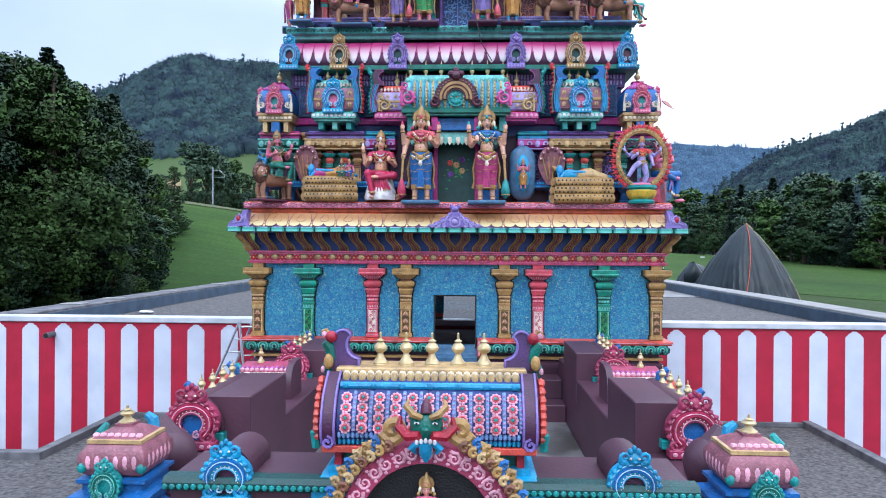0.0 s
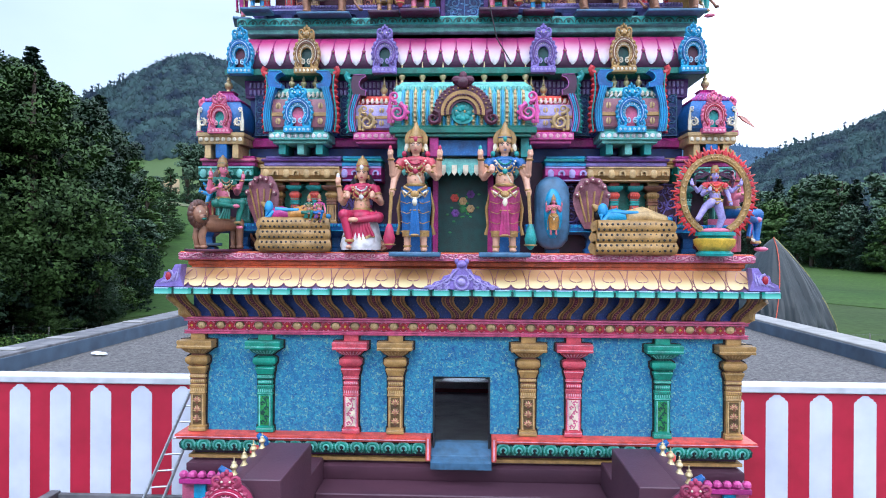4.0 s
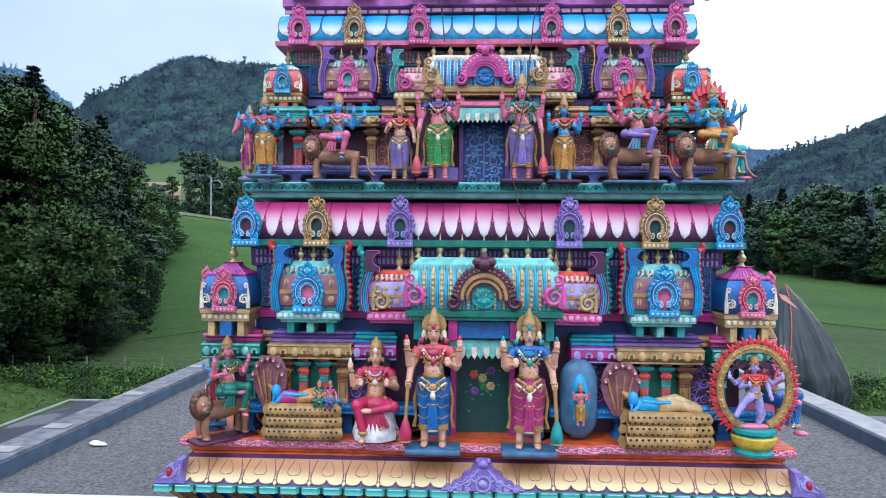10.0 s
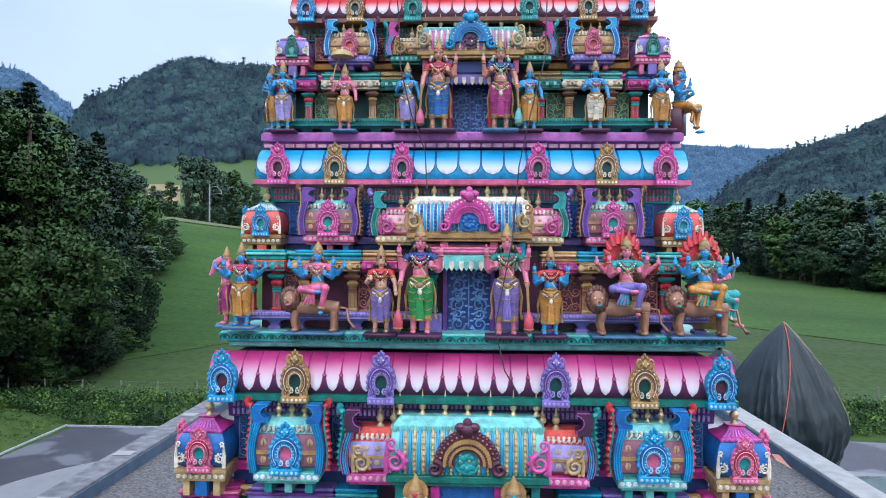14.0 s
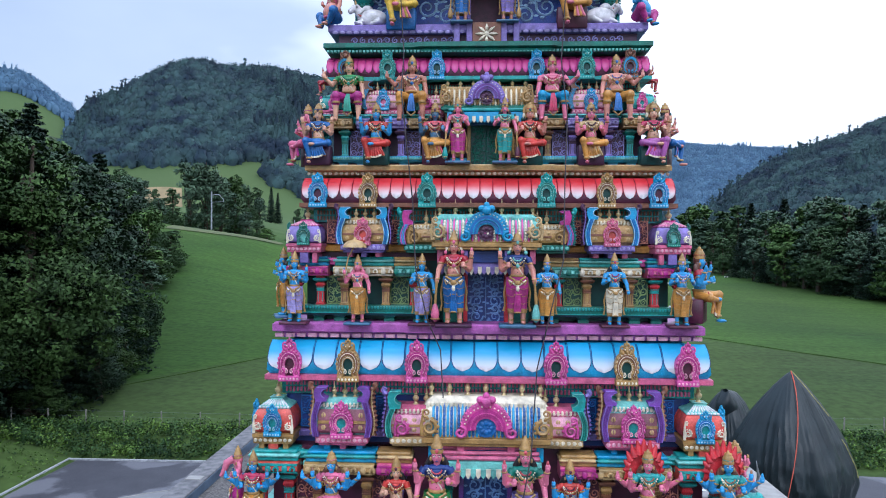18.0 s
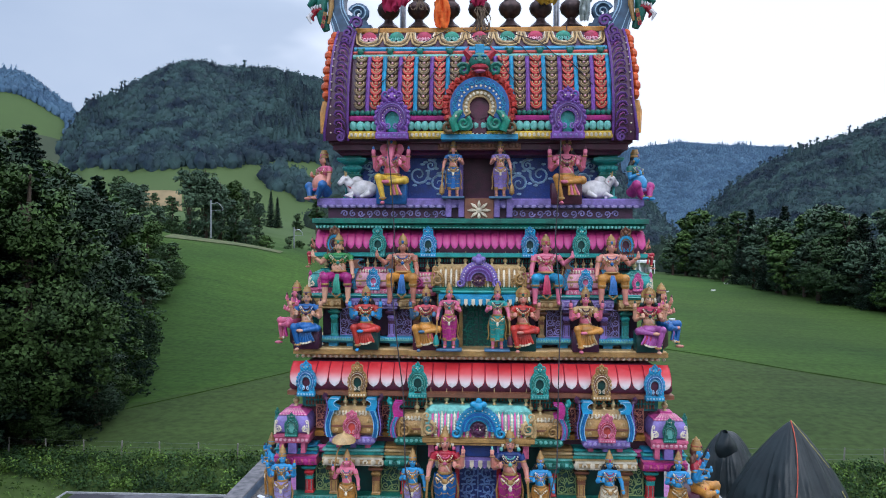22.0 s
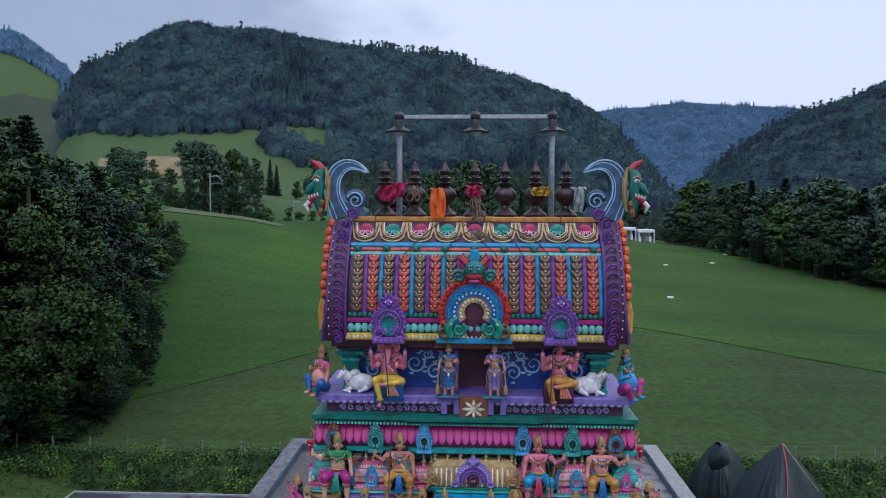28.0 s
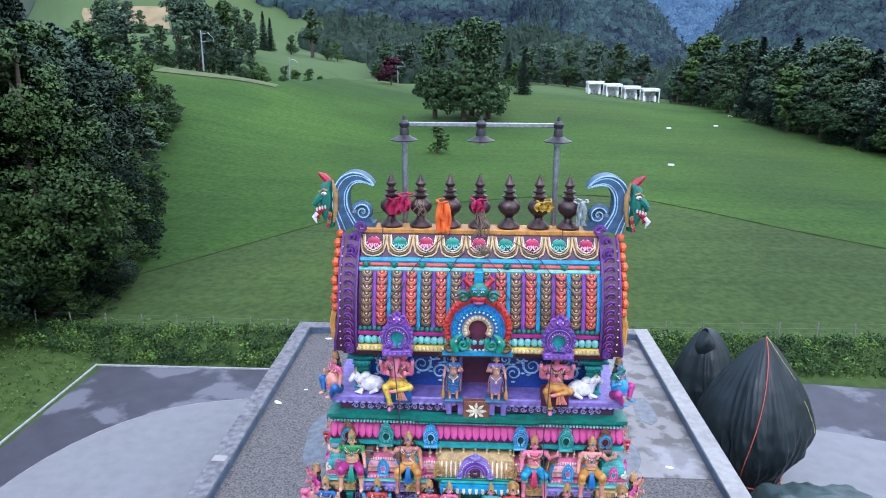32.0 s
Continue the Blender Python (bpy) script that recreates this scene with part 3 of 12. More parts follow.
def build_ground():
    s = Shape()
    radii = [0, 12, 20, 27, 33]
    while radii[-1] < 62:
        radii.append(radii[-1] + 1.6)
    while radii[-1] < 4200:
        radii.append(radii[-1] * 1.045)
    angles = [-180 + i * 6 for i in range(20)] + [-60 + i * 0.75 for i in range(161)] + [66 + i * 6 for i in range(20)]
    rows = []
    for r in radii:
        row = []
        for a in angles:
            x, y = HUB[0] + r * math.sin(radians(a)), HUB[1] + r * math.cos(radians(a))
            row.append((x, y, height(x, y) - (0.06 if (y < 53.5 and x > -28.5) else 0.0)))
        rows.append(row)
    s.grid(rows)
    grass = material("meadow_grass", lin(58, 83, 32), lin(40, 63, 26), scale=0.03, detail=10, rough=0.95, bump=0.9, bump_scale=2.5, stains=0.5, stain_color=lin(76, 84, 46))
    nt = grass.node_tree
    p = nt.nodes["Principled BSDF"]
    geo = nt.nodes.new("ShaderNodeNewGeometry")
    fine = nt.nodes.new("ShaderNodeTexNoise")
    fine.inputs["Scale"].default_value, fine.inputs["Detail"].default_value = 1.4, 9.0
    nt.links.new(geo.outputs["Position"], fine.inputs["Vector"])
    mr = nt.nodes.new("ShaderNodeMapRange")
    mr.inputs[1].default_value, mr.inputs[2].default_value, mr.inputs[3].default_value, mr.inputs[4].default_value = 0.3, 0.7, 0.72, 1.22
    nt.links.new(fine.outputs[0], mr.inputs[0])
    hs = nt.nodes.new("ShaderNodeHueSaturation")
    nt.links.new(mr.outputs[0], hs.inputs["Value"])
    nt.links.new(p.inputs["Base Color"].links[0].from_socket, hs.inputs["Color"])
    nt.links.new(hs.outputs[0], p.inputs["Base Color"])
    # faint streaks along the mowing lines
    mp = nt.nodes.new("ShaderNodeMapping")
    mp.inputs["Rotation"].default_value = (0, 0, radians(12))
    mp.inputs["Scale"].default_value = (0.03, 0.42, 0.1)
    nt.links.new(geo.outputs["Position"], mp.inputs[0])
    rows_n = nt.nodes.new("ShaderNodeTexNoise")
    rows_n.inputs["Scale"].default_value, rows_n.inputs["Detail"].default_value = 1.0, 4.0
    nt.links.new(mp.outputs[0], rows_n.inputs["Vector"])
    mr2 = nt.nodes.new("ShaderNodeMapRange")
    mr2.inputs[1].default_value, mr2.inputs[2].default_value, mr2.inputs[3].default_value, mr2.inputs[4].default_value = 0.3, 0.7, 0.9, 1.12
    nt.links.new(rows_n.outputs[0], mr2.inputs[0])
    hs2 = nt.nodes.new("ShaderNodeHueSaturation")
    nt.links.new(mr2.outputs[0], hs2.inputs["Value"])
    nt.links.new(hs.outputs[0], hs2.inputs["Color"])
    # shorter, drier grass on the near side of the track, lusher beyond it
    sep = nt.nodes.new("ShaderNodeSeparateXYZ")
    nt.links.new(geo.outputs["Position"], sep.inputs[0])
    edge = None
    for slope, start in ((1.165, 110.5), (0.3, 99.0), (-0.78, 119.0)):
        f = nt.nodes.new("ShaderNodeMath")
        f.operation = "MULTIPLY_ADD"
        f.inputs[1].default_value, f.inputs[2].default_value = slope, start
        nt.links.new(sep.outputs[0], f.inputs[0])
        if edge is None:
            edge = f
        else:
            low = nt.nodes.new("ShaderNodeMath")
            low.operation = "MINIMUM"
            nt.links.new(edge.outputs[0], low.inputs[0])
            nt.links.new(f.outputs[0], low.inputs[1])
            edge = low
    away = nt.nodes.new("ShaderNodeMath")
    away.operation = "SUBTRACT"
    nt.links.new(sep.outputs[1], away.inputs[0])
    nt.links.new(edge.outputs[0], away.inputs[1])
    side = nt.nodes.new("ShaderNodeMapRange")
    side.inputs[1].default_value, side.inputs[2].default_value = -1.5, 1.0
    nt.links.new(away.outputs[0], side.inputs[0])
    tint = nt.nodes.new("ShaderNodeMix")
    tint.data_type = "RGBA"
    tint.inputs[6].default_value, tint.inputs[7].default_value = (1.07, 0.85, 1.18, 1), (1.02, 1.03, 0.86, 1)
    nt.links.new(side.outputs[0], tint.inputs[0])
    mul = nt.nodes.new("ShaderNodeMix")
    mul.data_type, mul.blend_type = "RGBA", "MULTIPLY"
    mul.inputs[0].default_value = 1.0
    nt.links.new(hs2.outputs[0], mul.inputs[6])
    nt.links.new(tint.outputs[2], mul.inputs[7])
    # the hay mask paints distance haze: duller grey-green grass on the slopes beyond the crest
    wob = nt.nodes.new("ShaderNodeMath")
    wob.operation = "MULTIPLY_ADD"
    wob.inputs[1].default_value = 60.0
    nt.links.new(rows_n.outputs[0], wob.inputs[0])
    nt.links.new(sep.outputs[1], wob.inputs[2])
    hay = nt.nodes.new("ShaderNodeMapRange")
    hay.inputs[1].default_value, hay.inputs[2].default_value, hay.inputs[4].default_value = 255.0, 300.0, 0.8
    nt.links.new(wob.outputs[0], hay.inputs[0])
    dull = nt.nodes.new("ShaderNodeMix")
    dull.data_type = "RGBA"
    dull.inputs[7].default_value = (*lin(78, 94, 60), 1)
    nt.links.new(hay.outputs[0], dull.inputs[0])
    nt.links.new(mul.outputs[2], dull.inputs[6])
    nt.links.new(dull.outputs[2], p.inputs["Base Color"])
    p.inputs["Specular IOR Level"].default_value = 0.15
    put("ground", s, grass, label="mown green meadow rising to wooded hills", category="ground", kind="structure", sharp=180)


build_ground()

# yard round the hall: asphalt, and a pale concrete apron with a curved edge
def sheet(outline, z0, z1):
    s = Shape()
    n = len(outline)
    s.add([(x, y, z0) for x, y in outline] + [(x, y, z1) for x, y in outline], [tuple(range(n, 2 * n))] + [(k, (k + 1) % n, (k + 1) % n + n, k + n) for k in range(n)])
    return s


put("road", sheet([(-29.0, -30), (36, -30), (36, 51.2), (24, 52.6), (-28.5, 52.6), (-29.0, 41)], -0.1, 0.0), ASPHALT, label="worn grey asphalt yard with paler patches", category="road", kind="structure")
apron_left = [(-11.6, 20), (-11.6, 48.4), (-15.8, 47.9)] + [(-15.8 - 10.5 * math.sin(radians(a)), 34.5 + 13.2 * math.cos(radians(a))) for a in range(10, 91, 8)] + [(-26.3, 20)]
put("pavement_1", sheet(apron_left, -0.02, 0.03), PALE_CONCRETE, label="pale concrete apron with a curved edge", category="pavement", kind="structure")
apron_right = [(11, 20), (34, 20), (34, 40)] + [(12 + 22 * math.sin(radians(a)), 36 + 11.0 * math.cos(radians(a))) for a in range(80, -1, -8)] + [(11, 47)]
put("pavement_2", sheet(apron_right, -0.02, 0.03), PALE_CONCRETE, label="pale concrete apron with a curved edge", category="pavement", kind="structure")
edge_line = [(x, y, 0.035) for x, y in apron_left[2:]]
put("apron_edge", Shape().tube(edge_line, 0.035, 6), PALE_COPING, label="narrow pale edging round the concrete apron", category="edging", kind="structure")
kerb = Shape()
kerb.box(-29.14, -29.0, 10, 52.8, -0.1, 0.12)
kerb.box(-29.0, -11.4, 52.6, 52.74, -0.1, 0.12)
put("kerb", kerb, material("pale_kerb_stone", lin(160, 162, 164), lin(126, 128, 132), scale=4, rough=0.8), label="narrow pale kerb along the yard", category="kerb", kind="structure")

# ---- temple hall: flat gravel roof with parapets, striped front wall, lower porch roof ----
WX0, WX1, WY0, WY1 = -11.48, 10.85, 16.16, 46.6
ROOF, LOWROOF = 5.97, 4.05


def build_hall():
    s = Shape()
    s.box(WX0 + 0.4, WX1 - 0.4, WY0 + 0.3, WY1 - 0.3, 0.0, ROOF, c=0.0)
    put("roof_hall", s, GRAVEL, label="flat roof covered with grey gravel", category="roof", kind="structure")
    s = Shape()
    s.box(2.0, WX1 - 0.5, 30.7, WY1 - 0.5, ROOF - 0.02, ROOF + 0.02, c=0.0)
    put("roof_membrane", s, SLAB_WET, label="bare stained roofing membrane with pale patches", category="roof", kind="structure")
    for name, x0, x1, ix in (("parapet_west", WX0, WX0 + 0.85, WX0 + 0.85), ("parapet_east", WX1 - 0.85, WX1, WX1 - 0.85)):
        s = Shape()
        s.box(x0, x1, WY0 + 0.4, WY1, 0.0, 6.40, 0, 0.02)
        put(name, s, [CONCRETE if x0 == WX0 else PALE_COPING], label="concrete roof parapet with a broad weathered coping", category="parapet", kind="structure")
        s = Shape()
        a, b = (ix, ix + 0.03) if x0 == WX0 else (ix - 0.03, ix)
        s.box(a, b, WY0 + 0.5, WY1 - 0.85, ROOF, 6.33, 0, 0.005)
        put("flashing", s, SHEET, label="blue-grey sheet metal flashing", category="flashing", kind="structure")
    s = Shape()
    s.box(WX0 + 0.85, WX1 - 0.85, WY1 - 0.85, WY1, 0.0, 6.40, 0, 0.02)
    put("parapet_north", s, CONCRETE, label="concrete roof parapet with a broad weathered coping", category="parapet", kind="structure")
    s = Shape()
    s.box(WX0 + 0.85, WX1 - 0.85, WY1 - 0.88, WY1 - 0.852, ROOF, 6.33, 0, 0.005)
    put("flashing", s, SHEET, label="blue-grey sheet metal flashing", category="flashing", kind="structure")
    # striped front wall
    s = Shape()
    s.box(-13.0, 13.0, WY0, WY0 + 0.3, 0.0, 6.24, 0, 0.0)
    wall = put("wall_south", s, STRIPE_RED, label="tall wall painted in red and white vertical stripes", category="wall", kind="structure")
    s = Shape()
    s.box(-13.05, 13.05, WY0 - 0.06, WY0 + 0.42, 6.24, 6.37, 0, 0.015)
    put("coping", s, WHITE_COPING, wall, "white coping along the wall's top")
    half, z0, z1 = 0.20, 0.0, 6.05
    out = [(-half, z0), (half, z0), (half, z1), (half - 0.02, z1 + 0.04), (half - 0.055, z1 + 0.055), (half - 0.06, z1 + 0.085), (0.09, z1 + 0.11), (0.05, z1 + 0.15), (-0.05, z1 + 0.15), (-0.09, z1 + 0.11), (-half + 0.06, z1 + 0.085), (-half + 0.055, z1 + 0.055), (-half + 0.02, z1 + 0.04), (-half, z1)]
    me = Shape().prism(out, -0.008, 0.02).mesh("stripe", [STRIPE_WHITE])
    for k in range(-17, 16):
        x = 4.66 + 0.79 * (k - 5)
        if abs(x + 0.27) > 3.3 and abs(x) < 12.8:
            place("stripe", me, (x, WY0, 0), wall, label="white painted stripe with a stepped tip" if k == -17 else "")

    # rain water left on the gravel, blown scraps, pale slabs on the west parapet
    for n, (cx, cy, rx, ry) in enumerate(((-7.0, 33.6, 1.0, 2.6), (6.4, 33.0, 0.9, 2.2), (8.4, 36.5, 0.5, 1.4))):
        ring = []
        for q in range(26):
            a = 2 * math.pi * q / 26
            k = 1 + 0.3 * noise.noise((cx + 1.3 * math.cos(a), cy + 1.3 * math.sin(a), 2))
            ring.append((cx + rx * k * math.cos(a), cy + ry * k * math.sin(a)))
        put("puddle", sheet(ring, ROOF - 0.01, ROOF + (0.012 if cx < 0 else 0.026)), WET, label="shallow puddle of rain water on the roof", category="puddle", kind="structure")
    me = Shape().ball((0, 0, 0.03), (0.16, 0.09, 0.035), 0, 8, 4).ball((0.12, 0.05, 0.03), (0.1, 0.06, 0.03), 0, 7, 4).mesh("plastic_scrap", [WHITE_COPING])
    for x, y, k in ((-10.2, 36.4, 1.4), (-9.3, 44.8, 1.2), (-8.6, 39.7, 0.7), (-9.1, 37.9, 0.6), (7.2, 37.8, 1.2), (8.3, 31.5, 1.0), (-10.0, 21.2, 1.6)):
        o = place("plastic_scrap", me, (x, y, ROOF), None, rot=(0, 0, x * 40), scale=(k, k, k), label="scrap of white plastic lying on the gravel", category="scrap", group="scraps on the roof")
    me = Shape().box(-0.30, 0.30, -0.22, 0.22, 0, 0.03, 0, 0.008).mesh("pale_slab", [PALE_COPING])
    for y in (19.2, 21.3, 25.4, 30.5):
        place("loose_slab", me, (WX0 + 0.42, y, 6.40), None, label="pale loose slab lying on the parapet", category="slab", group="slabs on the parapet")


build_hall()

# ---- gate tower: mouldings, walls and cornices of the base and the tiers ----
CX, CY = -0.27, 14.28
tower = thing("gate_tower", (CX, CY, LOWROOF), "tall tapering temple gate tower, brightly painted carved plaster in five tiers", "tower")


def band_ring(name, hx, y, profile, mat, label="", ahead=0.0, wide=None):
    """A moulding round the tower whose front lies at y, with an optional part that steps ahead in the middle."""
    s = Shape().ring(CX, CY, hx, CY - y, profile)
    ob = put(name, s, mat, tower, label)
    if ahead:
        w = wide or hx * 0.36
        s = Shape().ring(CX, y + 0.3, w, 0.3 + ahead, [(o, z) for o, z in profile])
        put(name, s, mat, tower, label)
    return ob



# a tier: plinth half width and front, plinth z, bench z, entablature z, block top, pavilions' base, top and finials, cornice half width, front and z
TIERS = [
    dict(hx=3.61, y=11.85, zp=(8.60, 8.79), zb=(9.00, 9.16), ze=(9.70, 9.90), zk=10.04, zs=10.31, zt=10.90, zf=11.09, hc=3.09, yc=12.10, zc=(11.12, 11.64),
         plinth="orange", plinth2="rose", bench="blue", wall="plum", panel="lilac", panel2="steel_blue", posts=("green", "gold", "magenta", "green"), ent=("green", "gold", "magenta"), blocks=("magenta", "lilac", "sky"),
         gap="gold", storey="navy", strip="magenta", petals=31, fade=("raspberry", "white"), edge="green", under="plum", kudus=("sky", "gold", "lilac"),
         kuta=("blue", "rose", "magenta", "sand", "cream"), sala=("blue", "red", "mint", "sky", "mint"), panj=("plum", "teal", "coral", "sand", "pink"),
         mid=("mint", "sky", "sand", "maroon", "teal", "pink"), door="dark_green", awning="mint", base=("magenta", "teal")),
    dict(hx=3.01, y=12.25, zp=(11.68, 11.88), zb=(11.97, 12.11), ze=(12.60, 12.74), zk=12.87, zs=13.05, zt=13.49, zf=13.64, hc=2.71, yc=12.68, zc=(13.72, 14.16),
         plinth="mint", plinth2="teal", bench="lilac", wall="maroon", panel="copper", panel2="blue", posts=("red", "gold", "purple", "teal"), ent=("coral", "gold", "rose"), blocks=("teal", "sky", "gold"),
         gap="teal", storey="navy", strip="lilac", petals=19, fade=("sky", "white"), edge="rose", under="sky", kudus=("pink", "gold", "pink"),
         kuta=("coral", "sky", "mint", "gold", "cream"), sala=("violet", "brown", "mint", "pink", "rose"), panj=("teal", "lilac", "rose", "pink", "sand"),
         mid=("cream", "sky", "blue", "pink", "blue", "gold"), door="navy", awning="mint", base=("rose", "sky")),
    dict(hx=2.69, y=12.85, zp=(14.18, 14.38), zb=(14.43, 14.59), ze=(14.96, 15.09), zk=15.21, zs=15.37, zt=15.71, zf=15.84, hc=2.38, yc=13.05, zc=(15.87, 16.24),
         plinth="orchid", plinth2="orchid", bench="green", wall="dark_green", panel="sage", panel2="copper", posts=("red", "gold", "red", "purple"), ent=("rose", "sand", "mint"), blocks=("sky", "teal", "gold"),
         gap="pink", storey="maroon", strip="ochre", petals=29, fade=("red", "white"), edge="brown", under="maroon", kudus=("sky", "gold", "teal"),
         kuta=("lilac", "green", "pink", "rose", "cream"), sala=("sky", "plum", "sand", "rose", "lilac"), panj=("magenta", "teal", "sand", "gold", "green"),
         mid=("mint", "pink", "cream", "sky", "plum", "sand"), door="navy", awning="lilac", base=("lilac", "rose")),
    dict(hx=2.37, y=13.20, zp=(16.27, 16.41), zb=(16.43, 16.54), ze=(16.90, 17.04), zk=17.10, zs=17.16, zt=17.44, zf=17.55, hc=2.17, yc=13.55, zc=(17.60, 17.94),
         plinth="sand", plinth2="gold", bench="sky", wall="plum", panel="lavender", panel2="teal", posts=("teal", "lilac", "gold", "gold"), ent=("gold", "lilac", "gold"), blocks=("teal", "teal", "teal"),
         gap="teal", storey="dark_green", strip="teal", petals=41, fade=("raspberry", "pink"), edge="teal", under="maroon", kudus=("brown", "teal", "sky"),
         kuta=("teal", "pink", "teal", "rose", "cream"), sala=("brown", "brown", "rose", "sky", "rose"), panj=("teal", "brown", "rose", "pink", "rose"),
         mid=("sand", "cream", "gold", "lilac", "plum", "gold"), door="dark_green", awning="sky", base=("teal", "gold")),
]


SPIRE_PROFILE = [(0.20, 0), (0.21, 0.03), (0.15, 0.08), (0.09, 0.14), (0.08, 0.19), (0.14, 0.25), (0.185, 0.33), (0.18, 0.40), (0.12, 0.47), (0.07, 0.52), (0.10, 0.55), (0.105, 0.575), (0.06, 0.62), (0.05, 0.72), (0.035, 0.84), (0.012, 1.0)]
POT_PROFILE = [(0.23, 0), (0.24, 0.035), (0.225, 0.06), (0.235, 0.09), (0.19, 0.15), (0.125, 0.24), (0.105, 0.31), (0.085, 0.35), (0.085, 0.38), (0.14, 0.42), (0.18, 0.47), (0.20, 0.515), (0.188, 0.53), (0.20, 0.545), (0.175, 0.60), (0.125, 0.66), (0.08, 0.70), (0.075, 0.715), (0.125, 0.735), (0.12, 0.755), (0.06, 0.785), (0.038, 0.81), (0.034, 0.93), (0.04, 0.96), (0.012, 1.0)]
FINIAL = Shape().lathe((0, 0, 0), SPIRE_PROFILE, 10).mesh("finial", [GOLD_METAL])
POT = Shape().lathe((0, 0, 0), POT_PROFILE, 14).mesh("pot_finial", [GOLD_METAL])


def spiral(cx, cz, r, turns, start, n=14, flip=1):
    return [(cx + flip * r * (1 - 0.85 * i / n) * math.cos(radians(start + 360 * turns * i / n)), cz + r * (1 - 0.85 * i / n) * math.sin(radians(start + 360 * turns * i / n))) for i in range(n + 1)]


def kudu_mesh(name, colour, core, trim="cream"):
    """A horseshoe ornament, 1 m high and about 0.72 m wide: carved arch, crest, side scrolls, beaded foot."""
    s = Shape()
    oc, ic = (0, 0.42), (0, 0.40)
    for ro, ri, y0, mi in ((0.36, 0.29, -0.10, 0), (0.295, 0.235, -0.14, 3), (0.24, 0.15, -0.11, 0)):
        s.band(arc(oc[0], oc[1], ro, -50, 230, 22), arc(ic[0], ic[1], ri, -50, 230, 22), y0, 0.08, mi)
    s.prism(arc(0, 0.40, 0.155, 0, 345, 20), -0.03, 0.06, 1)
    s.prism([(-0.10, 0.14), (0.10, 0.14), (0.07, 0.36), (-0.07, 0.36)], -0.022, 0.05, 1)
    for rr, yy, rad in ((0.325, -0.104, 0.010), (0.265, -0.143, 0.009), (0.165, -0.112, 0.010)):
        s.tube([(x, yy, z) for x, z in arc(0, 0.415, rr, -46, 226, 20)], rad, 4, 4)
    for i in range(15):
        a = radians(-35 + 250 * i / 14)
        s.ball((0.345 * math.cos(a), -0.09, 0.42 + 0.345 * math.sin(a)), (0.045, 0.04, 0.045), 0, 6, 4)
        s.ball((0.195 * math.cos(a), -0.125, 0.41 + 0.195 * math.sin(a)), 0.011, 2, 5, 3)
    for sx in (-1, 1):
        s.tube([(x, -0.10, z) for x, z in spiral(sx * 0.24, 0.20, 0.12, 1.4, 100, 14, sx)], [0.045 - 0.0022 * i for i in range(15)], 6, 0)
        s.tube([(x, -0.11, z) for x, z in spiral(sx * 0.13, 0.86, 0.08, 1.2, -60, 10, sx)], [0.034 - 0.002 * i for i in range(11)], 6, 0)
        s.ball((sx * 0.06, -0.135, 0.84), 0.020, 2, 6, 4)
        s.ball((sx * 0.16, -0.08, 0.78), (0.07, 0.06, 0.06), 0, 8, 5)
    s.ball((0, -0.06, 0.82), (0.11, 0.09, 0.11), 0, 10, 6)
    for sx in (-1, 1):
        s.ball((sx * 0.055, -0.08, 0.94), (0.045, 0.05, 0.05), 0, 7, 5)
        s.tube([(x, -0.14, z) for x, z in spiral(sx * 0.085, 0.24, 0.06, 1.3, 80, 10, sx)], [0.020 - 0.001 * q for q in range(11)], 5, 4)
    s.ball((0, -0.08, 0.985), (0.035, 0.04, 0.05), 0, 7, 5)
    s.ball((0, -0.15, 0.79), (0.035, 0.035, 0.03), 0, 6, 4)
    s.box(-0.34, 0.34, -0.15, 0.08, 0.0, 0.13, 0, 0.012)
    for i in range(6):
        s.ball((-0.27 + 0.108 * i, -0.15, 0.065), (0.036, 0.018, 0.032), 4, 7, 4)
    return s.mesh("kudu_" + name, [paint(colour), paint(core), paint(trim), paint(DEEPER.get(colour, "plum")), paint(PALER.get(colour, "cream"))])


def acanthus(s, x, y, z, w, h, flip, mi=0):
    """A carved curling leaf, w wide and h high, that springs from its foot at (x, z): a scroll, lobes round it, a second curl above."""
    cx, cz, r = x + flip * w * 0.42, z + h * 0.30, min(0.28 * h, 0.42 * w)
    s.tube([(a, y - 0.03 * h, b) for a, b in spiral(cx, cz, r, 1.6, 100, 16, -flip)], [0.30 * r * (1 - 0.045 * q) for q in range(17)], 6, mi)
    for q in range(9):
        a = radians(-60 + 34 * q)
        s.ball((cx - flip * r * 1.12 * math.cos(a), y, cz + r * 1.12 * math.sin(a)), (0.24 * r, 0.05 * h, 0.24 * r), mi, 6, 4)
    c2x, c2z, r2 = x + flip * w * 0.26, z + h * 0.78, min(0.16 * h, 0.26 * w)
    s.tube([(a, y - 0.02 * h, b) for a, b in spiral(c2x, c2z, r2, 1.4, 250, 12, -flip)], [0.34 * r2 * (1 - 0.05 * q) for q in range(13)], 6, mi)
    s.tube([(x + flip * 0.02 * w, y, z), (x + flip * 0.0 * w, y - 0.01 * h, z + 0.4 * h), (x + flip * 0.05 * w, y - 0.01 * h, z + 0.72 * h)], [0.07 * h, 0.06 * h, 0.03 * h], 6, mi)


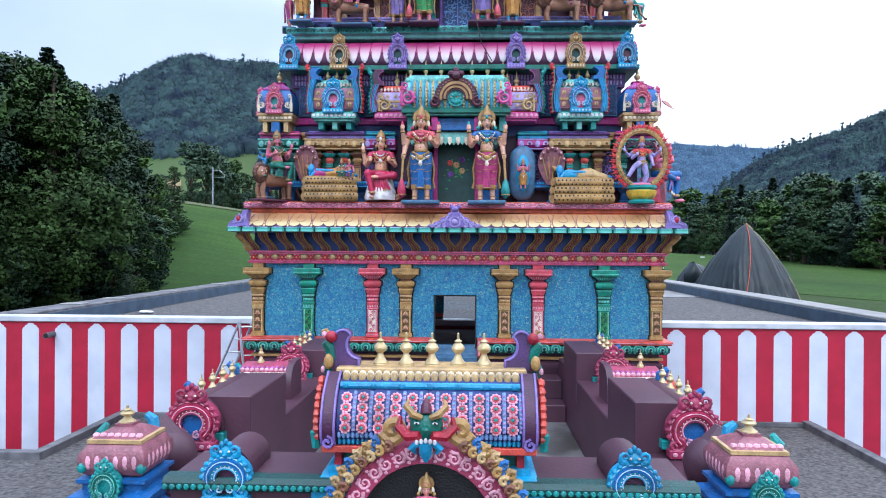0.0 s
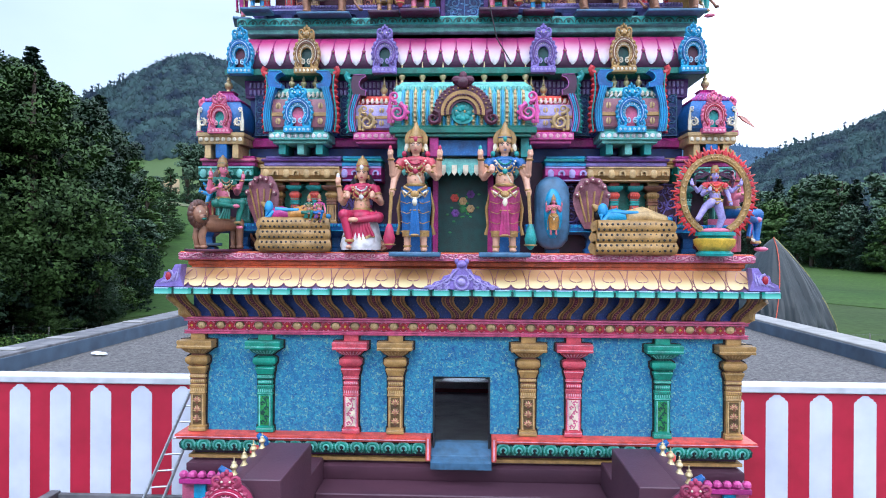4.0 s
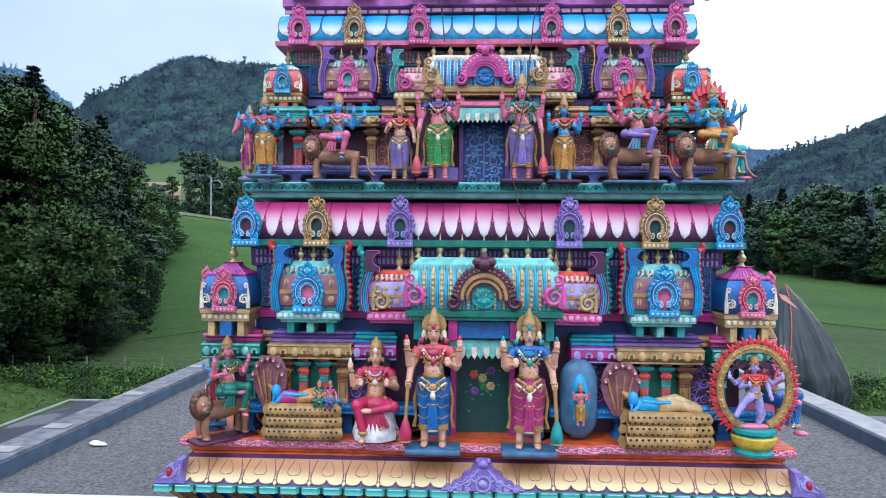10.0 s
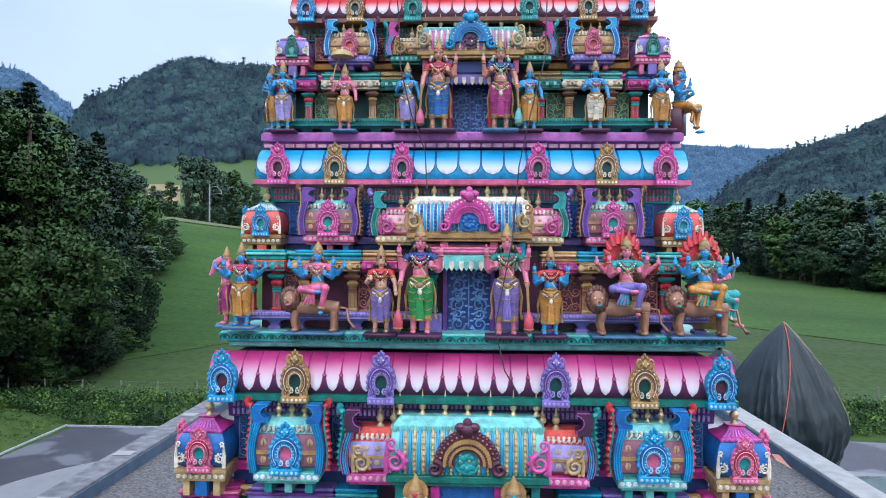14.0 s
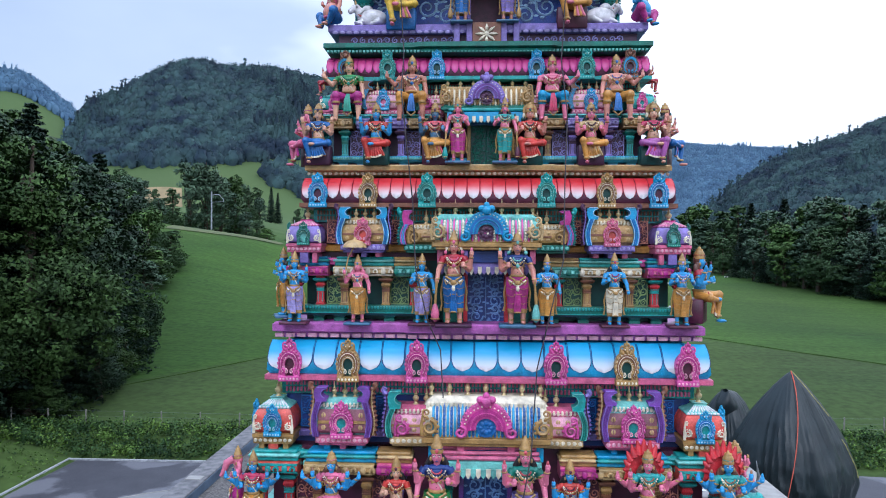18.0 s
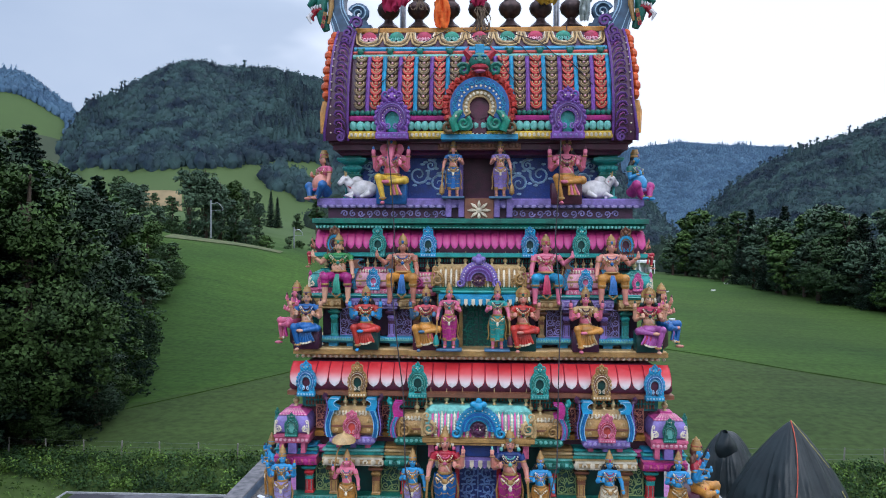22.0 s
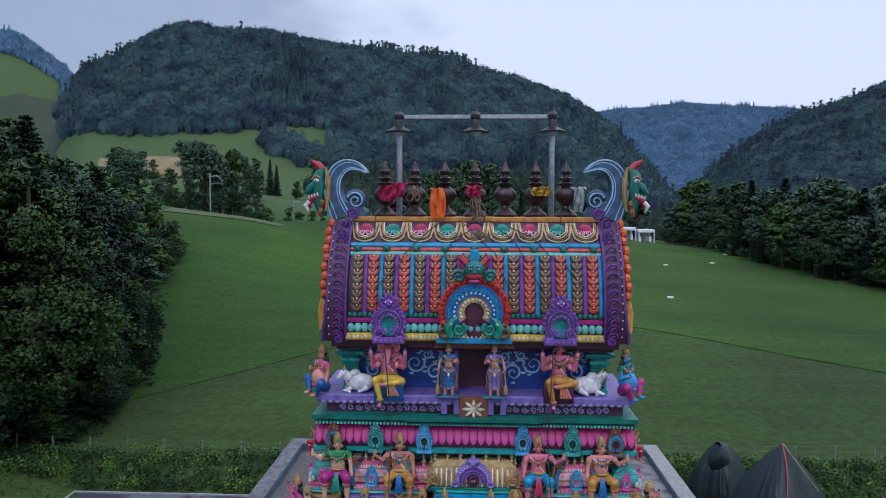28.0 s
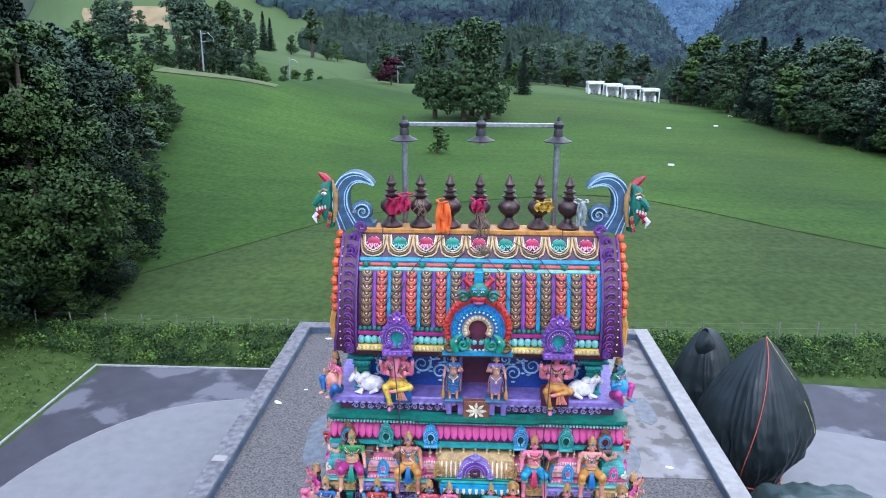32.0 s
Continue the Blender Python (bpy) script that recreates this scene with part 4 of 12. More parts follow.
KUDUS = {}
PALER = {"magenta": "orchid", "blue": "sky", "coral": "blush", "red": "coral", "navy": "periwinkle", "sand": "cream", "plum": "orchid", "violet": "lilac", "sky": "ice", "lilac": "lavender", "pink": "blush", "rose": "blush", "claret": "blush", "teal": "mint", "green": "mint", "mint": "white", "gold": "cream", "maroon": "sand", "brown": "sky"}
DEEPER = {"violet": "purple", "sky": "blue", "gold": "brown", "lilac": "purple", "pink": "magenta", "rose": "crimson", "claret": "carmine", "teal": "green", "mint": "teal", "green": "dark_green", "brown": "sky", "maroon": "gold"}


def kudu(colour, at, h, parent, label="", core="dark_green", wide=1.0):
    if (colour, core) not in KUDUS:
        KUDUS[(colour, core)] = kudu_mesh(colour, colour, core, "gold" if colour in ("maroon", "brown") else "cream")
    return place("kudu_arch", KUDUS[(colour, core)], at, parent, scale=(h * wide, h, h), label=label)


def scroll_panel(x0, x1, y, z0, z1, colour, back, name="scroll_panel", seed=1, label=""):
    """A flat panel with a raised vine: a winding stem that throws curls to both sides, and leaves between them."""
    s = Shape()
    s.box(x0, x1, y - 0.012, y + 0.05, z0, z1, 0, 0.004)
    w, h = x1 - x0, z1 - z0
    n = max(1, int(round(h / (w * 0.62))))
    step = h / n
    cx = (x0 + x1) / 2
    s.tube([(cx + 0.12 * w * math.sin(math.pi * q / 3 + seed), y - 0.016, z0 + 0.03 * h + 0.94 * h * q / (3 * n)) for q in range(3 * n + 1)], 0.030 * w, 4, 1)
    for j in range(n):
        cz = z0 + (j + 0.5) * step
        for sx in (-1, 1):
            big = (j + (sx > 0) + seed) % 2
            r = min(0.25 * w, 0.46 * step) * (1.0 if big else 0.8)
            px, pz = cx + sx * 0.25 * w, cz + (0.08 if big else -0.08) * step
            s.tube([(a, y - 0.017, b) for a, b in spiral(px, pz, r, 1.5, 180 if big else 0, 14, sx)], [r * 0.20 * (1 - 0.04 * q) for q in range(15)], 4, 1)
            for q in range(5):
                a = radians(72 * q + 25 * j)
                lx, lz = px + r * 1.18 * math.cos(a), pz + r * 1.18 * math.sin(a)
                if x0 + 0.05 * w < lx < x1 - 0.05 * w and z0 + 0.02 * h < lz < z1 - 0.02 * h:
                    s.ball((lx, y - 0.015, lz), (r * 0.24, 0.012, r * 0.15), 1, 6, 3)
    for a, b, c, d in ((x0, x1, z0, z0 + 0.014), (x0, x1, z1 - 0.014, z1), (x0, x0 + 0.012, z0 + 0.014, z1 - 0.014), (x1 - 0.012, x1, z0 + 0.014, z1 - 0.014)):
        s.box(a, b, y - 0.024, y - 0.01, c, d, 1, 0.0)
    return put(name, s, [back, colour], tower, label)


PANELS = {"mint": "dusk", "coral": "lavender", "lilac": "lavender", "sand": "gold", "rose": "blush"}
ALT = {"green": "mint", "gold": "brown", "magenta": "lavender", "coral": "teal", "red": "teal", "purple": "lilac", "teal": "green", "lilac": "plum", "rose": "magenta", "sand": "rose", "sky": "navy", "blue": "sky",
       "mint": "green", "orange": "cream", "pink": "magenta", "cream": "gold", "plum": "lilac", "brown": "sand", "violet": "lavender", "maroon": "rose", "ochre": "maroon", "navy": "sky"}


def pilaster(x, y, z0, z1, w, colour, parent, name="pilaster", panel=None, label="", trim=None):
    """A carved half column: foot, fluted shaft, rings, leafy cushion and a spreading capital."""
    h, s = z1 - z0, Shape()
    shaft = [(0.12, 0), (0.12, 0.05), (0.04, 0.07), (0.0, 0.09), (0.0, 0.46)]
    collar = [(0.0, 0.46), (0.08, 0.47), (0.08, 0.495), (0.01, 0.505), (0.01, 0.53), (0.07, 0.54), (0.07, 0.565), (-0.04, 0.58)]
    bell = [(-0.04, 0.58), (-0.04, 0.62), (0.12, 0.66), (0.18, 0.70), (0.13, 0.745), (-0.05, 0.765), (-0.05, 0.785)]
    top = [(-0.05, 0.785), (0.12, 0.80), (0.42, 0.85), (0.50, 0.875), (0.50, 0.92), (0.44, 0.93)]
    neck = [(0.10, 0.92), (0.10, 1.0)]
    for mi, prof in ((0, shaft), (1, collar), (0, bell), (1 if panel is None else 0, top), (0, neck)):
        s.ring(x, y + w * 0.3, w * 0.5, w * 0.5, [(o * w, z0 + zz * h) for o, zz in prof], mi)
    for i in range(5):
        xx = x + (i - 2) * w * 0.25
        s.ball((xx, y - w * 0.36, z0 + 0.70 * h), (w * 0.115, w * 0.07, 0.04 * h), 0, 6, 4)
        s.ball((xx * 1.0, y - w * 0.24, z0 + 0.605 * h), (w * 0.10, w * 0.06, 0.018 * h), 1, 6, 4)
    s.box(x - w * 1.0, x + w * 1.0, y - w * 0.74, y - w * 0.68, z0 + 0.888 * h, z0 + 0.906 * h, 1, 0.0)
    mats = [colour, trim or (ALT.get(colour, "gold") if isinstance(colour, str) else colour)]
    if panel:
        mats.append(panel)
        s.box(x - w * 0.34, x + w * 0.34, y - w * 0.225, y - w * 0.1, z0 + 0.1 * h, z0 + 0.44 * h, 2, 0.004)
        for i in range(5):
            zz = z0 + (0.13 + 0.065 * i) * h
            s.ball((x, y - w * 0.22, zz), (w * 0.22, w * 0.06, 0.026 * h), 0, 7, 4)
            for sx in (-1, 1):
                s.ball((x + sx * w * 0.24, y - w * 0.22, zz + 0.03 * h), (w * 0.08, w * 0.05, 0.016 * h), 1, 6, 4)
    else:
        for dx in (-0.3, 0.0, 0.3):
            s.tube([(x + dx * w, y - w * 0.20, z0 + 0.10 * h), (x + dx * w, y - w * 0.20, z0 + 0.44 * h)], w * 0.07, 5, 1 if dx else 0)
    return put(name, s, mats, parent, label)


def wall_pilaster(x, y, z0, z1, w, colour, dark, pale, panel, shells, parent):
    """A half column of the blue wall: framed panel, fringed collar, stepped rings, cushion, lotus bowl and slab."""
    s = Shape()
    h = z1 - z0
    stack = [(0, [(0.12, 0), (0.12, 0.022), (0.08, 0.03), (0.10, 0.045), (0.0, 0.055)]), (0, [(0.0, 0.055), (0.0, 0.375)]), (0, [(0.01, 0.375), (0.05, 0.38), (0.05, 0.395), (0.02, 0.40), (0.02, 0.435), (0.05, 0.44), (0.05, 0.468), (0.01, 0.475)]),
             (1, [(-0.04, 0.475), (-0.04, 0.485)]), (0, [(0.0, 0.485), (0.03, 0.505), (0.0, 0.525)]), (1, [(-0.05, 0.525), (-0.05, 0.54)]), (0, [(0.02, 0.54), (0.06, 0.548), (0.06, 0.565), (0.02, 0.575)]),
             (1, [(-0.02, 0.575), (-0.02, 0.585)]), (0, [(0.03, 0.585), (0.06, 0.60), (0.14, 0.635), (0.17, 0.645), (0.17, 0.66), (0.10, 0.665)]), (1, [(-0.04, 0.665), (-0.04, 0.678)]),
             (0, [(0.10, 0.678), (0.26, 0.70), (0.31, 0.725), (0.27, 0.755), (0.06, 0.772)]), (1, [(-0.04, 0.772), (-0.04, 0.79)]), (0, [(0.0, 0.79), (0.22, 0.808), (0.42, 0.835), (0.50, 0.855)]),
             (0, [(0.72, 0.855), (0.74, 0.875), (0.70, 0.885), (0.74, 0.91), (0.72, 0.935), (0.2, 0.936)]), (0, [(0.0, 0.936), (0.0, 1.0)])]
    for mi, prof in stack:
        s.ring(x, y + w * 0.32, w * 0.5, w * 0.5, [(o * w, z0 + q * h) for o, q in prof], mi)
    f = y - w * 0.18
    for i in range(7):
        u = (i - 3) / 3
        s.ball((x + u * w * 0.62, f - w * 0.25, z0 + 0.728 * h), (w * 0.075, w * 0.05, 0.020 * h), 2, 6, 4)
        s.tube([(x + u * w * 0.45, f - w * 0.10, z0 + 0.80 * h), (x + u * w * 0.72, f - w * 0.34, z0 + 0.832 * h), (x + u * w * 0.80, f - w * 0.44, z0 + 0.853 * h)], [w * 0.05, w * 0.08, w * 0.04], 5, 2)
        s.box(x + u * w * 0.46 - w * 0.035, x + u * w * 0.46 + w * 0.035, f - w * 0.035, f, z0 + 0.404 * h, z0 + 0.432 * h, 2, 0.0)
        s.ball((x + u * w * 0.42, f - w * 0.02, z0 + 0.506 * h), (w * 0.06, w * 0.04, 0.012 * h), 2, 6, 4)
        s.ball((x + u * w * 0.46, f - w * 0.055, z0 + 0.455 * h), (w * 0.03, w * 0.02, 0.008 * h), 1, 5, 3)
    for zz, u, o in ((0.876, 1.22, 0.745), (0.93, 1.22, 0.73), (0.652, 0.66, 0.18), (0.557, 0.56, 0.07), (0.388, 0.54, 0.06), (0.036, 0.6, 0.10)):
        s.box(x - u * w, x + u * w, f - w * o - 0.002, f - w * o + 0.006, z0 + zz * h - 0.003, z0 + zz * h + 0.003, 2, 0.0)
    # framed panel
    s.box(x - w * 0.33, x + w * 0.33, f - 0.006, f + 0.01, z0 + 0.07 * h, z0 + 0.365 * h, 3, 0.0)
    for sx in (-1, 1):
        s.box(x + sx * w * 0.37 - w * 0.045, x + sx * w * 0.37 + w * 0.045, f - 0.014, f, z0 + 0.06 * h, z0 + 0.372 * h, 2, 0.003)
    if shells:
        for i in range(3):
            zz = z0 + (0.115 + 0.095 * i) * h
            for q in range(7):
                a = radians(180 * q / 6)
                s.tube([(x, f - 0.008, zz - 0.01), (x + w * 0.16 * math.cos(a), f - 0.022, zz + 0.028 * math.sin(a)), (x + w * 0.28 * math.cos(a), f - 0.010, zz + 0.062 * math.sin(a))], [0.004, 0.010, 0.006], 5, 4 if q % 2 else 2)
            s.ball((x, f - 0.02, zz - 0.015), (w * 0.13, 0.012, 0.02), 1, 7, 4)
    else:
        s.tube([(x + w * 0.16 * math.sin(q * 0.9), f - 0.010, z0 + (0.08 + 0.0235 * q) * h) for q in range(13)], 0.006, 5, 4)
        for q in range(6):
            sx = 1 if q % 2 else -1
            zz = z0 + (0.10 + 0.048 * q) * h
            for k in range(4):
                a = radians(70 * k + 20)
                s.ball((x + sx * w * 0.13 + 0.018 * math.cos(a), f - 0.010, zz + 0.020 * math.sin(a)), (0.014, 0.006, 0.011), 4, 6, 4)
    # dark joint round it on the wall
    g = 0.016
    half = [(0.62, 0.0), (0.62, 0.06), (0.52, 0.07), (0.54, 0.37), (0.58, 0.58), (0.69, 0.63), (0.69, 0.67), (0.83, 0.70), (0.83, 0.76), (0.58, 0.785), (1.05, 0.84), (1.27, 0.85), (1.27, 0.94), (0.54, 0.95), (0.54, 1.0)]
    right = [(x + u * w + g, z0 + q * h) for u, q in half]
    left = [(x - u * w - g, z0 + q * h) for u, q in half]
    s.prism(right + left[::-1], BY - 0.004, BY + 0.004, 5)
    return put("pilaster", s, [colour, dark, pale, panel[0], panel[1], "black"], parent)


def beads(x0, x1, y, z, r, step, mi, s, flat=0.6):
    n = max(1, int((x1 - x0) / step))
    for i in range(n):
        s.ball((x0 + (i + 0.5) * (x1 - x0) / n, y, z), (step * 0.42, r * flat, r), mi, 6, 4)
    return s


def sala(name, x, y, z0, z1, zf, w, cols, k, kudu_core, side=None):
    """A barrel-roofed pavilion: base, swelling body, side plates that curl into horns, horseshoe arch, finials.
    side: None for a whole one, -1 or 1 for a half one with its plate on that side."""
    plate, outer, body, arch, base = cols
    h = z1 - z0
    pav = thing_part(name, (x, y, z0))
    s = Shape()
    prof = [(y - 0.10 * k, z0), (y - 0.17 * k, z0 + 0.12 * h), (y - 0.19 * k, z0 + 0.35 * h), (y - 0.16 * k, z0 + 0.62 * h), (y - 0.08 * k, z0 + 0.85 * h), (y - 0.02 * k, z0 + h), (y + 0.25 * k, z0 + h), (y + 0.25 * k, z0)]
    s.sweep(prof, x - w, x + w, 0)
    put("body", s, body, pav)
    s = Shape()
    s.sweep([(y - 0.12 * k, z0 + 0.80 * h), (y - 0.14 * k, z0 + 0.86 * h), (y - 0.05 * k, z0 + 0.99 * h), (y, z0 + 0.99 * h)], x - w, x + w, 0)
    n = int(w * 2 / (0.055 * k))
    for i in range(n):
        s.ball((x - w + (i + 0.5) * 2 * w / n, y - 0.125 * k, z0 + 0.83 * h), (0.024 * k, 0.03 * k, 0.04 * k), 1, 6, 4)
    put("frieze", s, [body, "cream"], pav)
    # lower panel: a strap across, painted leaves above and below it
    panel = PANELS.get(body, body)
    s = Shape()
    s.sweep([(y - 0.105 * k, z0 + 0.02 * h), (y - 0.178 * k, z0 + 0.12 * h), (y - 0.197 * k, z0 + 0.35 * h), (y - 0.178 * k, z0 + 0.56 * h), (y - 0.155 * k, z0 + 0.72 * h), (y - 0.1 * k, z0 + 0.72 * h)], x - w * 0.97, x + w * 0.97, 0)
    s.sweep([(y - 0.19 * k, z0 + 0.33 * h), (y - 0.207 * k, z0 + 0.35 * h), (y - 0.205 * k, z0 + 0.42 * h), (y - 0.18 * k, z0 + 0.43 * h)], x - w * 0.97, x + w * 0.97, 1)
    nn = max(4, int(round(w / (0.085 * k))))
    for q in range(nn):
        xx = x - w + (q + 0.5) * 2 * w / nn
        for zz in (0.24, 0.57):
            s.ball((xx, y - (0.192 if zz < 0.5 else 0.180) * k, z0 + zz * h), (0.036 * k, 0.012 * k, 0.075 * h), 2, 7, 5)
            s.tube([(xx, y - (0.198 if zz < 0.5 else 0.186) * k, z0 + (zz - 0.07) * h), (xx, y - (0.206 if zz < 0.5 else 0.194) * k, z0 + zz * h), (xx, y - (0.198 if zz < 0.5 else 0.186) * k, z0 + (zz + 0.07) * h)], 0.004 * k, 4, 0)
    put("panel", s, [panel, "gold" if panel != "gold" else "brown", PALER.get(panel, "sand") if panel != "gold" else "sand"], pav)
    # carved leaves along the roll
    s = Shape()
    for q in range(2 * nn):
        xx = x - w + (q + 0.5) * w / nn
        s.tube([(xx - 0.03 * k, y - 0.152 * k, z0 + 0.74 * h), (xx, y - 0.145 * k, z0 + 0.80 * h), (xx + 0.03 * k, y - 0.115 * k, z0 + 0.87 * h), (xx + 0.02 * k, y - 0.075 * k, z0 + 0.95 * h)], [0.005 * k, 0.008 * k, 0.007 * k, 0.003 * k], 5, 0)
    put("leaf_carving", s, PALER.get(body, "cream"), pav, kind="stuff")
    s = Shape()
    s.box(x - w * 1.06, x + w * 1.06, y - 0.22 * k, y + 0.25 * k, z0 - 0.10 * k, z0, 0, 0.008)
    beads(x - w * 1.06, x + w * 1.06, y - 0.22 * k, z0 - 0.05 * k, 0.03 * k, 0.075 * k, 1, s)
    s.box(x - w * 0.95, x + w * 0.95, y - 0.17 * k, y + 0.25 * k, z0 - 0.14 * k, z0 - 0.10 * k, 0, 0.006)
    put("base", s, [base, PALER.get(base, "cream")], pav)
    for sx in ((-1, 1) if side is None else (side,)):
        lo = [(sx * (w + a * k), z0 + q * h) for a, q in ((-0.03, 0.0), (-0.012, 0.15), (0.0, 0.3), (0.0, 0.45), (-0.01, 0.6), (-0.03, 0.75), (-0.055, 0.88), (-0.07, 0.96))]
        hi = [(sx * (w + a * k), z0 + q * h) for a, q in ((0.05, 0.0), (0.07, 0.15), (0.08, 0.3), (0.08, 0.45), (0.07, 0.6), (0.05, 0.75), (0.03, 0.88), (0.02, 0.96))]
        mv = [(x + a, b) for a, b in lo], [(x + a, b) for a, b in hi]
        s = Shape().band(mv[1], mv[0], y - 0.24 * k, y + 0.2 * k, 0)
        for f, r, mi in ((0.04, 0.006, 1), (0.30, 0.010, 2), (0.62, 0.010, 2), (0.96, 0.006, 1)):
            s.tube([(a + (c - a) * f, y - 0.243 * k, b) for (a, b), (c, d) in zip(*mv)], r * k, 5, mi)
        # horn on top with a round bite on its inner side
        za, top = z0 + 0.95 * h, z1 + (zf - z1) * 0.98
        bite = [(-0.13, 0.0), (0.022, 0.0), (0.045, 0.35), (0.05, 0.65), (0.035, 0.92), (0.02, 1.0), (-0.13, 1.0), (-0.14, 0.93), (-0.085, 0.83), (-0.055, 0.66), (-0.052, 0.50), (-0.075, 0.35), (-0.105, 0.27), (-0.135, 0.25)]
        rim = [(x + sx * (w + a * k), za + q * (top - za)) for a, q in bite]
        s.prism(rim if sx > 0 else rim[::-1], y - 0.20 * k, y - 0.02 * k, 0)
        s.tube([(a, y - 0.203 * k, b) for a, b in rim[5:] + rim[:1]], 0.006 * k, 5, 1)
        put("side_plate", s, [plate, PALER.get(plate, "lavender"), DEEPER.get(plate, "sky") if plate != "blue" else "sky"], pav)
        path = [(x + sx * (w + (0.075 + 0.02 * math.sin(i * 0.3)) * k), y - 0.09 * k, z0 + 0.02 * h + (h + 0.75 * (zf - z1)) * i / 20) for i in range(21)]
        s = Shape().tube(path, [(0.052 + 0.014 * math.cos(i * 3.14)) * k for i in range(21)], 8)
        s.tube([(a + sx * 0.01 * k, b - 0.058 * k, c) for a, b, c in path], 0.012 * k, 5, 1)
        s.tube([(a, b, c) for a, b, c in [(p[0] + 0.05 * k * sx * math.sin(q), p[1] - 0.03 * k, path[-1][2] + 0.05 * k * (1 - math.cos(q))) for q, p in ((0.0, path[-1]), (0.8, path[-1]), (1.6, path[-1]), (2.6, path[-1]))]], 0.04 * k, 6, 0)
        put("side_scroll", s, [outer, ALT.get(outer, "cream")], pav)
    if side is None:
        kudu(arch, (x, y - 0.20 * k, z0 - 0.02 * k), h * 1.02, pav, core=kudu_core, wide=0.86)
        for i in (-1, 0, 1):
            place("finial", FINIAL, (x + i * 0.155 * k, y + 0.05 * k, z1 - 0.01), pav, scale=(0.22 * k, 0.22 * k, zf - z1 + 0.06 * k))
    else:
        s = Shape()
        f = -side
        acanthus(s, x + side * (w - 0.06 * k), y - 0.215 * k, z0 + 0.02 * k, 0.24 * k, 0.34 * k, f)
        put("corner_scroll", s, arch, pav)
        for i in (0, 1):
            place("finial", FINIAL, (x + side * (w - (0.34 + 0.16 * i) * k), y + 0.05 * k, z1 - 0.01), pav, scale=(0.26 * k, 0.26 * k, zf - z1 + 0.05 * k))
    return pav


def thing_part(name, at, label=""):
    """An Empty for a compound part of the tower."""
    ob = new(name)
    ob.empty_display_size = 0.1
    ORIGIN[ob] = Vector(at)
    ob.parent = tower
    ob.location = Vector(at) - ORIGIN[tower]
    return tagged(ob, label)


def kuta(x, y, z0, z1, zf, w, cols, k, core="teal"):
    """A square domed corner pavilion with an arch on its front, corner scrolls and one finial."""
    body, arch, roof, base, trim = cols
    h = z1 - z0
    pav = thing_part("corner_pavilion", (x, y, z0))
    s = Shape().ring(x, y, w * 0.8, w * 0.8, [(-0.05 * w, z0), (0.18 * w, z0 + 0.10 * h), (0.24 * w, z0 + 0.3 * h), (0.2 * w, z0 + 0.5 * h), (0.05 * w, z0 + 0.68 * h), (-0.1 * w, z0 + 0.76 * h)])
    put("dome", s, body, pav)
    s = Shape().ring(x, y, w * 0.6, w * 0.6, [(0.16 * w, z0 + 0.70 * h), (0.22 * w, z0 + 0.73 * h), (0.22 * w, z0 + 0.76 * h), (0.10 * w, z0 + 0.80 * h), (-0.12 * w, z0 + 0.86 * h), (-0.26 * w, z0 + 0.93 * h), (-0.30 * w, z0 + 0.97 * h), (-0.24 * w, z0 + h)])
    for i in range(9):
        u = (i - 4) / 4
        s.ball((x + u * w * 0.72, y - w * 0.80, z0 + 0.755 * h), (w * 0.085, w * 0.06, 0.040 * h), 1, 7, 4)
        s.tube([(x + u * w * 0.66, y - w * 0.71, z0 + 0.80 * h), (x + u * w * 0.46, y - w * 0.50, z0 + 0.86 * h), (x + u * w * 0.33, y - w * 0.36, z0 + 0.93 * h)], [w * 0.035, w * 0.045, w * 0.02], 5, 1)
    put("dome_cap", s, [roof, PALER.get(roof, "blush")], pav)
    s = Shape().ring(x, y, w, w, [(-0.02 * w, z0 - 0.14 * k), (0, z0 - 0.12 * k), (0, z0 - 0.05 * k), (0.05 * w, z0 - 0.04 * k), (0.05 * w, z0), (-0.05 * w, z0 + 0.01)])
    beads(x - w, x + w, y - w - 0.01, z0 - 0.085 * k, 0.028 * k, 0.07 * k, 1, s)
    put("base", s, [base, PALER.get(base, "cream")], pav)
    for sx in (-1, 1):
        s = Shape()
        acanthus(s, x + sx * w * 0.98, y - w * 1.03, z0 + 0.04 * h, w * 0.42, h * 0.62, -sx)
        put("corner_scroll", s, trim, pav)
    kudu(arch, (x, y - w * 1.02, z0 - 0.02 * k), h * 0.92, pav, core=core, wide=0.8)
    out = 1 if x > CX else -1
    place("kudu_arch", KUDUS[(arch, core)], (x + out * w * 1.02, y, z0 - 0.02 * k), pav, rot=(0, 0, 90 * out), scale=(h * 0.83, h * 0.92, h * 0.92))
    place("finial", FINIAL, (x, y, z1 - 0.02), pav, scale=(0.30 * k, 0.30 * k, (zf - z1 + 0.14 * k)))
    for i in (-1, 1):
        s = Shape().box(x + i * w * 0.62 - 0.04 * k, x + i * w * 0.62 + 0.04 * k, y - w * 0.9, y + w * 0.6, z0 - 0.32 * k, z0 - 0.14 * k, 0, 0.005)
        put("post", s, base, pav)
    s = Shape().box(x - w * 0.25, x + w * 0.25, y - w * 0.95, y + w * 0.6, z0 - 0.32 * k, z0 - 0.14 * k, 0, 0.005)
    put("post", s, cols[0], pav)


